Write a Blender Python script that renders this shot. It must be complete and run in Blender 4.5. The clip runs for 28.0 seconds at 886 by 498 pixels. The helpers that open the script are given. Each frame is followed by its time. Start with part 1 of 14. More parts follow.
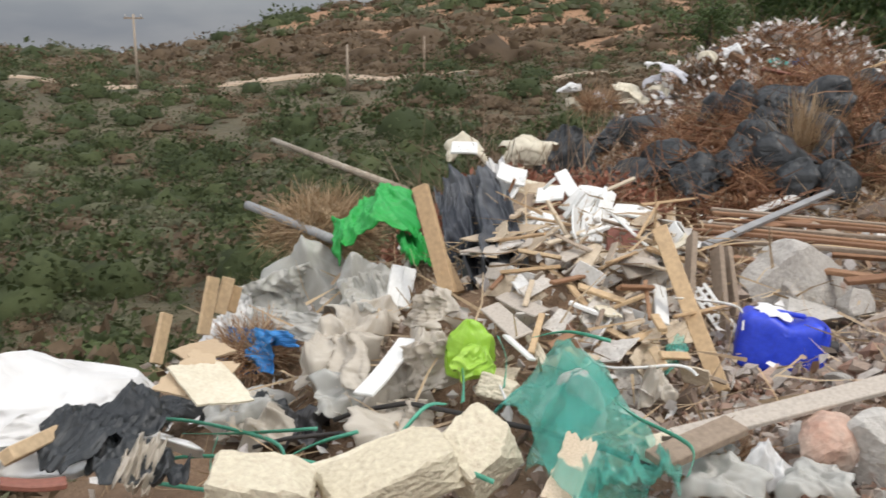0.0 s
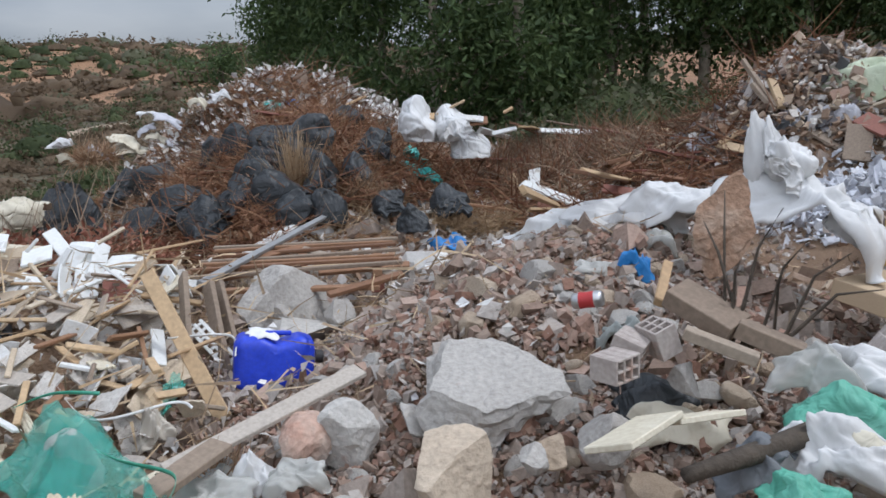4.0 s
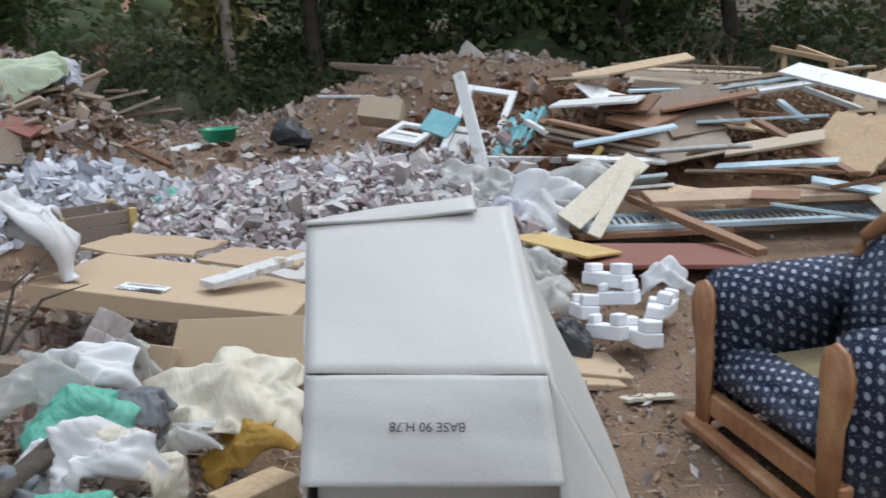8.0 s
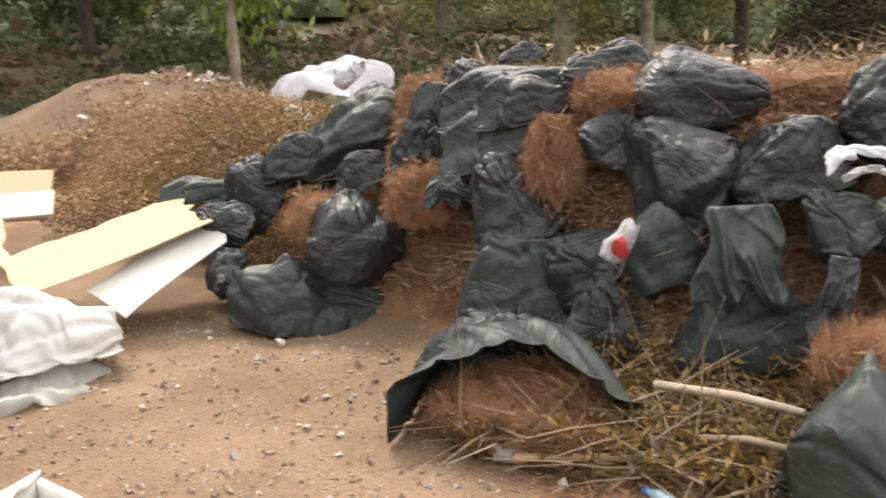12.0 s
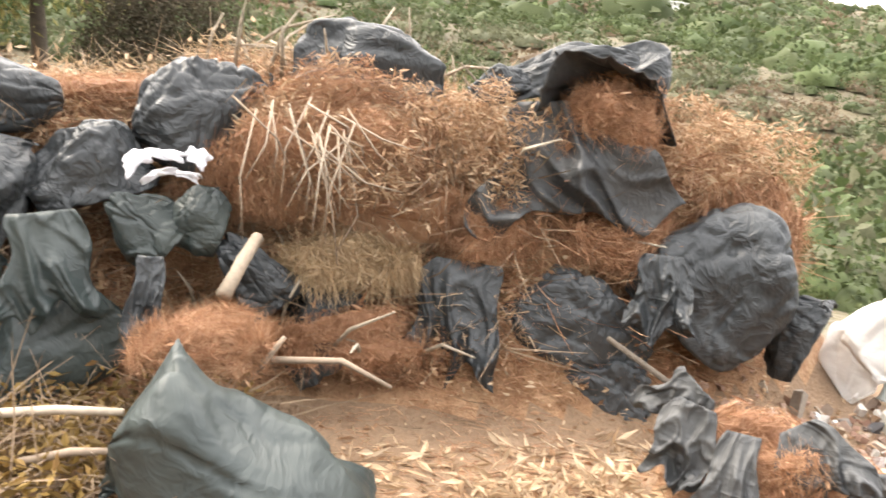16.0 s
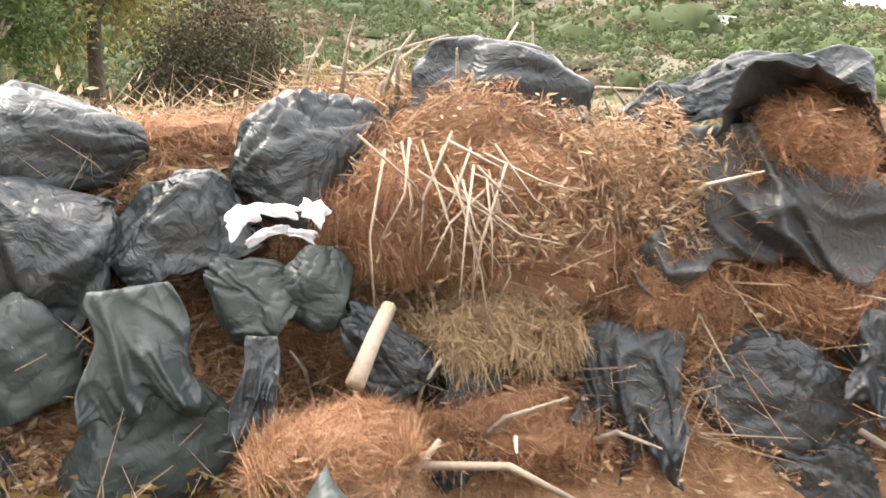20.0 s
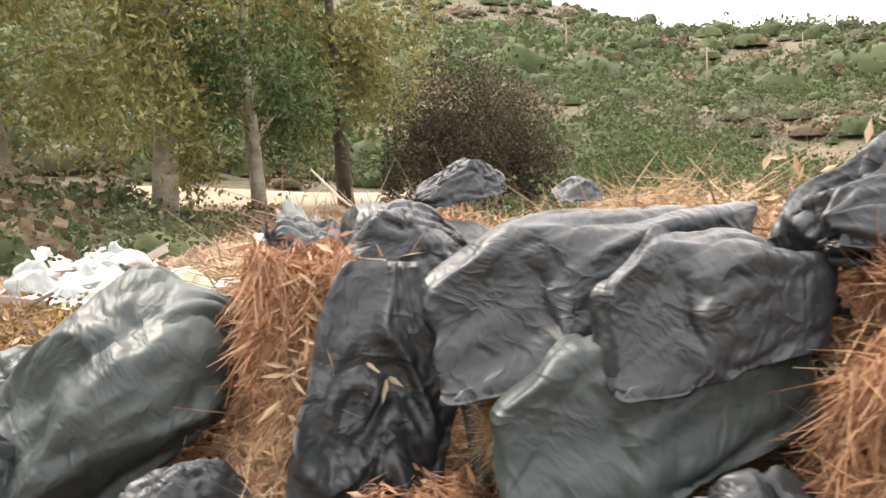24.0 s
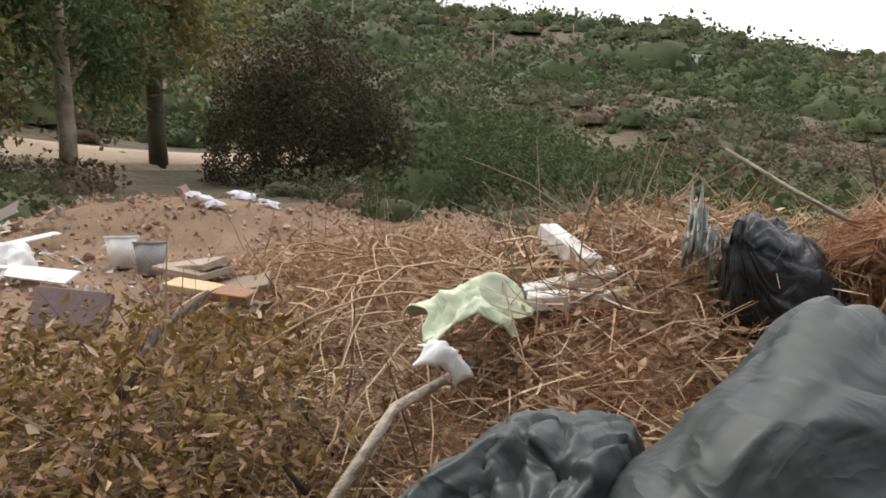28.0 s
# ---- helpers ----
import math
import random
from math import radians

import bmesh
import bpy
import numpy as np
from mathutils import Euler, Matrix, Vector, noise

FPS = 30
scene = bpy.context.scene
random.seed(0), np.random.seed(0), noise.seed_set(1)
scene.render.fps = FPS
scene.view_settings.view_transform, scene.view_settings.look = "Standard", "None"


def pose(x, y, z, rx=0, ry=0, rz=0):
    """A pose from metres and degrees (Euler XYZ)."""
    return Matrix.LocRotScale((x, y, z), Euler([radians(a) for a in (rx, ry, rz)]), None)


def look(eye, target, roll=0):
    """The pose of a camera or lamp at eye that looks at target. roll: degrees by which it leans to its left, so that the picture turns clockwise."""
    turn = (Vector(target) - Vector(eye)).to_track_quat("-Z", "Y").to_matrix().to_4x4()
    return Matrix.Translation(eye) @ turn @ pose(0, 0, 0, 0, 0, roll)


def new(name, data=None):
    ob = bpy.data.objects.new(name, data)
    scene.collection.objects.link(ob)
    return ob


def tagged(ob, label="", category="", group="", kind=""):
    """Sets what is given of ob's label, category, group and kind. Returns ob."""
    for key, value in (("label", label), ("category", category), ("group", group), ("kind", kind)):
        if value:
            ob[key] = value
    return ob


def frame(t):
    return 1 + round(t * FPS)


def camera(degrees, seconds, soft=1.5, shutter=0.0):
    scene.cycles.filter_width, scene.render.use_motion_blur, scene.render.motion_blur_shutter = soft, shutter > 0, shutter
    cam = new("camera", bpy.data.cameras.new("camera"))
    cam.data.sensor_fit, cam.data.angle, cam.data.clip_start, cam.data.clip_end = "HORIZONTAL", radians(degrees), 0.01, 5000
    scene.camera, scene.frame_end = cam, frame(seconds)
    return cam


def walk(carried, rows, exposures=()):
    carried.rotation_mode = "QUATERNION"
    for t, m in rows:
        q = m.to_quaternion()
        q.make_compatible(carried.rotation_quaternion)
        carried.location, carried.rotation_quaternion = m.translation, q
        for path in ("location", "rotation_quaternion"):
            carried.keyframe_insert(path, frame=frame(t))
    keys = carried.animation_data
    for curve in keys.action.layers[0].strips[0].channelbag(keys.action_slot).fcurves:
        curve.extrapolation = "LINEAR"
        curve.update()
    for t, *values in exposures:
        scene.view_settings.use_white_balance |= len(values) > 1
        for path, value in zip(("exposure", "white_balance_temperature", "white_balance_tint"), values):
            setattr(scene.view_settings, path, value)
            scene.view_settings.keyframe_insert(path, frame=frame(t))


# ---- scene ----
cam = camera(54.4, 28.0, soft=1.6, shutter=0.3)
PATH = [
    (0.0, -0.545, 0.862, 1.531, -10.87, -13.65, 0.56),
    (0.5, -0.560, 0.862, 1.529, -16.93, -13.09, 0.76),
    (1.0, -0.565, 0.841, 1.529, -21.54, -12.60, 0.51),
    (1.5, -0.579, 0.805, 1.537, -25.27, -12.27, 0.13),
    (2.0, -0.560, 0.758, 1.547, -28.81, -11.74, -0.23),
    (2.5, -0.508, 0.692, 1.556, -32.74, -11.61, -0.80),
    (3.0, -0.450, 0.640, 1.552, -35.32, -11.31, -2.02),
    (3.5, -0.390, 0.619, 1.542, -38.76, -11.15, -2.29),
    (5.5, -0.283, 0.446, 1.514, -53.95, -10.97, -3.55),
    (6.0, -0.355, 0.667, 1.551, -67.25, -12.44, -3.80),
    (6.5, -0.284, 0.751, 1.534, -77.74, -12.80, -3.77),
    (7.0, -0.264, 0.738, 1.518, -84.26, -12.85, -3.22),
    (7.5, -0.276, 0.728, 1.514, -88.51, -12.83, -3.12),
    (8.0, -0.280, 0.712, 1.509, -93.63, -13.38, -3.04),
    (8.5, -0.295, 0.682, 1.511, -100.83, -14.76, -2.78),
    (9.0, -0.324, 0.650, 1.515, -105.96, -16.40, -2.43),
    (9.5, -0.319, 0.605, 1.515, -110.42, -17.29, -2.55),
    (10.0, -0.324, 0.535, 1.513, -116.19, -15.93, -2.88),
    (10.5, -0.352, 0.461, 1.514, -124.64, -14.52, -2.37),
    (11.0, -0.362, 0.378, 1.503, -134.82, -13.80, -1.43),
    (11.5, -0.378, 0.354, 1.510, -145.86, -13.40, -0.77),
    (12.0, -0.371, 0.436, 1.522, -154.80, -13.63, -0.94),
    (12.5, -0.331, 0.485, 1.532, -164.82, -14.30, 0.42),
    (13.0, -0.310, 0.509, 1.524, -173.01, -13.99, 1.97),
    (13.5, -0.302, 0.524, 1.522, -179.51, -13.60, 2.38),
    (15.5, -0.422, 0.446, 1.505, -193.66, -11.25, 1.61),
    (16.0, -0.425, 0.426, 1.492, -198.81, -11.73, 3.83),
    (16.5, -0.415, 0.378, 1.477, -204.99, -12.86, 4.70),
    (17.0, -0.392, 0.371, 1.491, -205.50, -13.08, 4.83),
    (17.5, -0.367, 0.401, 1.530, -198.32, -13.14, 3.61),
    (18.0, -0.373, 0.414, 1.564, -190.90, -12.52, 0.41),
    (18.5, -0.401, 0.341, 1.552, -189.98, -12.89, 1.26),
    (19.0, -0.415, 0.215, 1.515, -188.90, -12.45, -0.77),
    (19.5, -0.361, -0.049, 1.470, -191.75, -11.35, 1.03),
    (20.0, -0.253, -0.367, 1.469, -195.37, -10.17, 1.22),
    (20.5, -0.174, -0.716, 1.448, -191.25, -8.04, -0.05),
    (21.0, -0.029, -0.957, 1.475, -187.24, -6.22, 1.23),
    (21.5, 0.229, -1.172, 1.471, -186.21, -6.74, 0.80),
    (22.0, 0.483, -1.370, 1.447, -180.84, -5.97, -0.50),
    (22.5, 0.772, -1.615, 1.492, -181.40, -3.17, -1.50),
    (24.5, 1.909, -2.193, 1.490, -184.24, -5.92, -2.26),
    (25.0, 2.146, -2.341, 1.515, -186.46, -4.34, 0.00),
    (25.5, 2.357, -2.574, 1.506, -187.67, -2.78, -1.37),
    (26.0, 2.538, -2.716, 1.481, -187.77, -3.26, -0.71),
    (26.5, 2.859, -2.798, 1.509, -192.19, -0.06, -2.13),
    (27.0, 3.032, -2.873, 1.544, -194.49, -3.12, -0.05),
    (27.5, 3.163, -3.058, 1.531, -196.58, -5.40, 0.97),
    (28.0, 3.221, -3.155, 1.526, -198.95, -7.77, 1.24),
]

EXPOSURES = [(0.0, 0.12, 6700, 11), (2.0, -0.12, 5950, 11), (3.0, -0.2, 5900, 11), (6.0, 0.06, 5900, 10), (9.5, -0.2, 6100, 9), (11.0, 0.35, 7000, 11), (12.0, 1.15, 7500, 13), (13.0, 2.15, 7400, 12), (16.0, 2.2, 7350, 12), (17.0, 1.95, 7200, 12), (20.0, 2.25, 7250, 12), (22.0, 1.95, 7400, 13), (25.0, 1.55, 7400, 14), (26.0, 0.7, 7200, 14), (27.0, -0.1, 6300, 12), (28.0, 0.55, 6900, 13)]


def carried_pose(x, y, z, yaw, pitch, roll):
    return pose(x, y, z, 90 + pitch, 0, yaw) @ pose(0, 0, 0, 0, 0, roll)


walk(cam, [(row[0], carried_pose(*row[1:])) for row in PATH], EXPOSURES)

# ---- light: an overcast sky with a soft high sun behind cloud ----
world = bpy.data.worlds.new("overcast")
scene.world = world
world.use_nodes = True
wn, wl = world.node_tree.nodes, world.node_tree.links
sky = wn.new("ShaderNodeTexSky")
sky.sky_type = "NISHITA"
sky.sun_disc = False
sky.sun_elevation, sky.sun_rotation = radians(48), radians(215)
sky.air_density, sky.dust_density = 1.0, 3.0
clouds = wn.new("ShaderNodeTexNoise")
clouds.inputs["Scale"].default_value, clouds.inputs["Detail"].default_value = 2.2, 6
coords = wn.new("ShaderNodeTexCoord")
stretch = wn.new("ShaderNodeMapping")
stretch.inputs["Scale"].default_value = (1, 1, 3.5)
wl.new(coords.outputs["Generated"], stretch.inputs["Vector"])
wl.new(stretch.outputs["Vector"], clouds.inputs["Vector"])
ramp = wn.new("ShaderNodeValToRGB")
ramp.color_ramp.elements[0].position, ramp.color_ramp.elements[0].color = 0.36, (4.2, 4.7, 5.5, 1)
ramp.color_ramp.elements[1].position, ramp.color_ramp.elements[1].color = 0.62, (8.6, 8.7, 8.9, 1)
wl.new(clouds.outputs["Fac"], ramp.inputs["Fac"])
towards = wn.new("ShaderNodeSeparateXYZ")
wl.new(coords.outputs["Generated"], towards.inputs[0])
thick = wn.new("ShaderNodeMapRange")
thick.inputs["From Min"].default_value, thick.inputs["From Max"].default_value = -0.7, 0.9
thick.inputs["To Min"].default_value, thick.inputs["To Max"].default_value = 1.08, 0.52
wl.new(towards.outputs["Y"], thick.inputs["Value"])
heavy = wn.new("ShaderNodeVectorMath")
heavy.operation = "SCALE"
wl.new(ramp.outputs["Color"], heavy.inputs[0])
dome = wn.new("ShaderNodeMapRange")
dome.inputs["From Min"].default_value, dome.inputs["From Max"].default_value = 0.0, 0.8
dome.inputs["To Min"].default_value, dome.inputs["To Max"].default_value = 0.5, 1.3
wl.new(towards.outputs["Z"], dome.inputs["Value"])
both = wn.new("ShaderNodeMath")
both.operation = "MULTIPLY"
wl.new(thick.outputs["Result"], both.inputs[0])
wl.new(dome.outputs["Result"], both.inputs[1])
wl.new(both.outputs[0], heavy.inputs["Scale"])
veil = wn.new("ShaderNodeMix")
veil.data_type = "RGBA"
veil.inputs["Factor"].default_value = 0.86
wl.new(sky.outputs["Color"], veil.inputs["A"])
wl.new(heavy.outputs["Vector"], veil.inputs["B"])
wl.new(veil.outputs["Result"], wn["Background"].inputs["Color"])
wn["Background"].inputs["Strength"].default_value = 0.2

sun = new("sun", bpy.data.lights.new("sun", "SUN"))
sun.data.energy, sun.data.angle, sun.data.color = 1.5, radians(14), (1.0, 0.96, 0.9)
sun.matrix_basis = look((0, 0, 30), (-17, 13, 0))


# ---- materials ----
def surface(name, colours, rough=0.8, scale=6.0, fine=60.0, bump=0.3, depth=0.01, vary=0.0, island=False, metal=0.0, detail=6, spots=None, through_light=0.0, gloss=0.5, coat=0.0):
    """A surface whose colour wanders between the colours at one scale, with fine grain and relief at another."""
    m = bpy.data.materials.new(name)
    m.use_nodes = True
    n, l = m.node_tree.nodes, m.node_tree.links
    b = n["Principled BSDF"]
    at = n.new("ShaderNodeTexCoord")
    broad = n.new("ShaderNodeTexNoise")
    broad.inputs["Scale"].default_value, broad.inputs["Detail"].default_value, broad.inputs["Roughness"].default_value = scale, detail, 0.65
    l.new(at.outputs["Object"], broad.inputs["Vector"])
    fac = broad.outputs["Fac"]
    if vary or island:
        src = n.new("ShaderNodeNewGeometry") if island else n.new("ShaderNodeObjectInfo")
        rnd = src.outputs["Random Per Island"] if island else src.outputs["Random"]
        mix = n.new("ShaderNodeMath")
        mix.operation = "MULTIPLY_ADD"
        l.new(rnd, mix.inputs[0])
        mix.inputs[1].default_value = vary or 0.6
        part_of = n.new("ShaderNodeMath")
        part_of.operation = "MULTIPLY_ADD"
        l.new(fac, part_of.inputs[0])
        part_of.inputs[1].default_value, part_of.inputs[2].default_value = 1 - (vary or 0.6), 0
        l.new(part_of.outputs[0], mix.inputs[2])
        fac = mix.outputs[0]
    r = n.new("ShaderNodeValToRGB")
    e = r.color_ramp.elements
    lo, hi = (0.02, 0.98) if (vary or island) else (0.3, 0.7)
    for i, c in enumerate(colours):
        p = lo + (hi - lo) * i / max(1, len(colours) - 1)
        el = e[i] if i < 2 else e.new(p)
        el.position, el.color = p, (*c, 1)
    l.new(fac, r.inputs["Fac"])
    grain = n.new("ShaderNodeTexNoise")
    grain.inputs["Scale"].default_value, grain.inputs["Detail"].default_value = fine, 4
    l.new(at.outputs["Object"], grain.inputs["Vector"])
    shade = n.new("ShaderNodeMix")
    shade.data_type, shade.blend_type = "RGBA", "OVERLAY"
    shade.inputs["Factor"].default_value = 0.35
    l.new(r.outputs["Color"], shade.inputs["A"])
    l.new(grain.outputs["Fac"], shade.inputs["B"])
    colour = shade.outputs["Result"]
    if spots:
        stain = n.new("ShaderNodeTexNoise")
        stain.inputs["Scale"].default_value, stain.inputs["Detail"].default_value = spots[1], 5
        l.new(at.outputs["Object"], stain.inputs["Vector"])
        edge = n.new("ShaderNodeMapRange")
        edge.inputs["From Min"].default_value, edge.inputs["From Max"].default_value = spots[2], spots[2] + 0.12
        l.new(stain.outputs["Fac"], edge.inputs["Value"])
        over = n.new("ShaderNodeMix")
        over.data_type = "RGBA"
        over.inputs["B"].default_value = (*spots[0], 1)
        l.new(edge.outputs["Result"], over.inputs["Factor"])
        l.new(colour, over.inputs["A"])
        colour = over.outputs["Result"]
    l.new(colour, b.inputs["Base Color"])
    b.inputs["Roughness"].default_value, b.inputs["Metallic"].default_value = rough, metal
    b.inputs["Specular IOR Level"].default_value = gloss
    if through_light:
        b.inputs["Subsurface Weight"].default_value = 0.0
        b.inputs["Transmission Weight"].default_value = through_light
    if bump:
        rel = n.new("ShaderNodeBump")
        rel.inputs["Strength"].default_value, rel.inputs["Distance"].default_value = bump, depth
        add = n.new("ShaderNodeMath")
        add.operation = "MULTIPLY_ADD"
        add.inputs[1].default_value = 2.0
        l.new(broad.outputs["Fac"], add.inputs[0])
        l.new(grain.outputs["Fac"], add.inputs[2])
        l.new(add.outputs[0], rel.inputs["Height"])
        l.new(rel.outputs["Normal"], b.inputs["Normal"])
    return m


def plastic(name, colour, second, rough=0.35, wrinkle=14.0, strength=0.5, clear=0.0):
    """Thin plastic film: creases as stretched noise, slight sheen."""
    m = bpy.data.materials.new(name)
    m.use_nodes = True
    n, l = m.node_tree.nodes, m.node_tree.links
    b = n["Principled BSDF"]
    at = n.new("ShaderNodeTexCoord")
    sq = n.new("ShaderNodeMapping")
    sq.inputs["Scale"].default_value = (1, 0.5, 1.3)
    l.new(at.outputs["Object"], sq.inputs["Vector"])
    warp = n.new("ShaderNodeTexNoise")
    warp.inputs["Scale"].default_value, warp.inputs["Detail"].default_value = wrinkle * 0.25, 3
    l.new(sq.outputs["Vector"], warp.inputs["Vector"])
    warped = n.new("ShaderNodeMix")
    warped.data_type = "RGBA"
    warped.inputs["Factor"].default_value = 0.25
    l.new(sq.outputs["Vector"], warped.inputs["A"])
    l.new(warp.outputs["Color"], warped.inputs["B"])
    cre = n.new("ShaderNodeTexVoronoi")
    cre.feature = "DISTANCE_TO_EDGE"
    cre.inputs["Scale"].default_value = wrinkle * 0.45
    l.new(warped.outputs["Result"], cre.inputs["Vector"])
    fold = n.new("ShaderNodeTexNoise")
    fold.inputs["Scale"].default_value, fold.inputs["Detail"].default_value, fold.inputs["Distortion"].default_value = wrinkle * 0.6, 2, 0.2
    l.new(sq.outputs["Vector"], fold.inputs["Vector"])
    add = n.new("ShaderNodeMath")
    add.operation = "MULTIPLY_ADD"
    add.inputs[1].default_value = -0.45
    l.new(cre.outputs["Distance"], add.inputs[0])
    l.new(fold.outputs["Fac"], add.inputs[2])
    long_way = n.new("ShaderNodeMapping")
    long_way.inputs["Scale"].default_value, long_way.inputs["Rotation"].default_value = (1.6, 0.45, 0.9), (0.5, 0.4, 0.7)
    l.new(warped.outputs["Result"], long_way.inputs["Vector"])
    streak = n.new("ShaderNodeTexNoise")
    streak.inputs["Scale"].default_value, streak.inputs["Detail"].default_value = wrinkle * 0.8, 3
    l.new(long_way.outputs["Vector"], streak.inputs["Vector"])
    mid = n.new("ShaderNodeMath")
    mid.operation, mid.inputs[1].default_value = "SUBTRACT", 0.5
    l.new(streak.outputs["Fac"], mid.inputs[0])
    side = n.new("ShaderNodeMath")
    side.operation = "ABSOLUTE"
    l.new(mid.outputs[0], side.inputs[0])
    crest = n.new("ShaderNodeMath")
    crest.operation, crest.inputs[1].default_value = "MULTIPLY_ADD", -2.6
    l.new(side.outputs[0], crest.inputs[0])
    l.new(add.outputs[0], crest.inputs[2])
    rel = n.new("ShaderNodeBump")
    rel.inputs["Strength"].default_value, rel.inputs["Distance"].default_value = strength * 0.8, 0.02
    l.new(crest.outputs[0], rel.inputs["Height"])
    l.new(rel.outputs["Normal"], b.inputs["Normal"])
    dust = n.new("ShaderNodeTexNoise")
    dust.inputs["Scale"].default_value, dust.inputs["Detail"].default_value = 3.0, 8
    l.new(at.outputs["Object"], dust.inputs["Vector"])
    r = n.new("ShaderNodeValToRGB")
    r.color_ramp.elements[0].position, r.color_ramp.elements[0].color = 0.42, (*colour, 1)
    r.color_ramp.elements[1].position, r.color_ramp.elements[1].color = 0.78, (*second, 1)
    l.new(dust.outputs["Fac"], r.inputs["Fac"])
    l.new(r.outputs["Color"], b.inputs["Base Color"])
    ro = n.new("ShaderNodeMapRange")
    ro.inputs["To Min"].default_value, ro.inputs["To Max"].default_value = rough * 0.75, min(1, rough * 1.6)
    l.new(dust.outputs["Fac"], ro.inputs["Value"])
    l.new(ro.outputs["Result"], b.inputs["Roughness"])
    b.inputs["Specular IOR Level"].default_value = 0.5
    if clear:
        tr = n.new("ShaderNodeBsdfTransparent")
        ms = n.new("ShaderNodeMixShader")
        ms.inputs[0].default_value = clear
        l.new(b.outputs[0], ms.inputs[1])
        l.new(tr.outputs[0], ms.inputs[2])
        l.new(ms.outputs[0], n["Material Output"].inputs["Surface"])
    return m


def leafy(name, colours, rough=0.65, vary=0.75):
    """Foliage: each leaf takes its own tint, and lets some light through."""
    m = surface(name, colours, rough, 0.6, 20, 0, island=True, vary=vary, gloss=0.3)
    n, l = m.node_tree.nodes, m.node_tree.links
    tl = n.new("ShaderNodeBsdfTranslucent")
    b = n["Principled BSDF"]
    l.new(b.inputs["Base Color"].links[0].from_socket, tl.inputs["Color"])
    ms = n.new("ShaderNodeMixShader")
    ms.inputs[0].default_value = 0.25
    l.new(b.outputs[0], ms.inputs[1])
    l.new(tl.outputs[0], ms.inputs[2])
    l.new(ms.outputs[0], n["Material Output"].inputs["Surface"])
    return m


SOIL = surface("soil", [(0.14, 0.087, 0.051), (0.195, 0.125, 0.076), (0.26, 0.174, 0.111)], 0.95, 1.3, 55, 0.7, 0.03)
SCRUB_SOIL = surface("scrub_soil", [(0.05, 0.048, 0.026), (0.09, 0.075, 0.043), (0.145, 0.112, 0.068)], 0.95, 0.16, 2.2, 0.8, 0.3)
LITTER = surface("leaf_litter", [(0.17, 0.085, 0.042), (0.27, 0.15, 0.08), (0.38, 0.24, 0.14)], 0.95, 6, 70, 0.8, 0.03)
BLACK_BAG = plastic("black_film", (0.016, 0.019, 0.021), (0.042, 0.047, 0.050), 0.40, 14, 0.75)
GREEN_BLACK = plastic("greenish_film", (0.022, 0.031, 0.030), (0.046, 0.056, 0.051), 0.44, 11, 0.65)
# Paler black film: dust on the strips, painted-in sheen on two torn bags.
DARK_FILM = plastic("dust_and_sheen_black_film", (0.030, 0.032, 0.034), (0.075, 0.074, 0.070), 0.5, 14, 0.6)
WHITE_FILM = plastic("white_film", (0.64, 0.64, 0.63), (0.46, 0.44, 0.41), 0.42, 9, 0.3)
CLEAR_FILM = plastic("clear_film", (0.56, 0.56, 0.52), (0.44, 0.42, 0.36), 0.32, 9, 0.3, 0.45)
NEEDLES = leafy("pine_needles", [(0.16, 0.068, 0.036), (0.28, 0.138, 0.075), (0.40, 0.225, 0.13), (0.52, 0.345, 0.22)])
STRAW = leafy("straw", [(0.24, 0.155, 0.085), (0.36, 0.25, 0.145), (0.50, 0.38, 0.25)])
TWIG = surface("twig", [(0.10, 0.065, 0.04), (0.20, 0.14, 0.09), (0.30, 0.22, 0.15)], 0.85, 5, 40, 0.4, 0.004, island=True, vary=0.6)
DRY_LEAF = leafy("dry_leaves", [(0.17, 0.085, 0.045), (0.31, 0.18, 0.10), (0.44, 0.30, 0.19), (0.52, 0.41, 0.28)])
PALE_LEAF = leafy("pale_dry_leaves", [(0.27, 0.17, 0.095), (0.42, 0.30, 0.19), (0.54, 0.43, 0.31)])
YELLOW_LEAF = leafy("yellow_leaves", [(0.06, 0.036, 0.014), (0.125, 0.078, 0.024), (0.25, 0.16, 0.046), (0.17, 0.085, 0.04)])
GREEN_LEAF = leafy("tree_leaves", [(0.034, 0.058, 0.020), (0.068, 0.105, 0.034), (0.128, 0.170, 0.060)])
LIGHT_LEAF = leafy("light_tree_leaves", [(0.091, 0.143, 0.026), (0.169, 0.234, 0.046), (0.260, 0.325, 0.078)])
OLIVE_LEAF = leafy("olive_leaves", [(0.115, 0.115, 0.042), (0.21, 0.195, 0.07), (0.33, 0.285, 0.11)])
SCRUB_GREEN = leafy("scrub_green", [(0.028, 0.040, 0.016), (0.055, 0.072, 0.027), (0.10, 0.115, 0.046)], 0.8, 0.5)
DARK_BUSH = leafy("dark_bush_leaves", [(0.03, 0.028, 0.016), (0.06, 0.05, 0.03), (0.10, 0.075, 0.05)], 0.85)
SCRUB_BRIGHT = leafy("scrub_bright", [(0.040, 0.060, 0.022), (0.068, 0.094, 0.034), (0.105, 0.130, 0.050)], 0.8, 0.5)
SCRUB_BROWN = leafy("scrub_brown", [(0.070, 0.047, 0.029), (0.125, 0.088, 0.054), (0.20, 0.145, 0.092)], 0.85, 0.5)
SCRUB_GREY = leafy("scrub_grey", [(0.060, 0.066, 0.036), (0.105, 0.108, 0.062), (0.16, 0.156, 0.095)], 0.85, 0.5)
BARK = surface("bark", [(0.16, 0.12, 0.085), (0.30, 0.25, 0.19), (0.42, 0.38, 0.31)], 0.9, 2.5, 30, 0.7, 0.03)
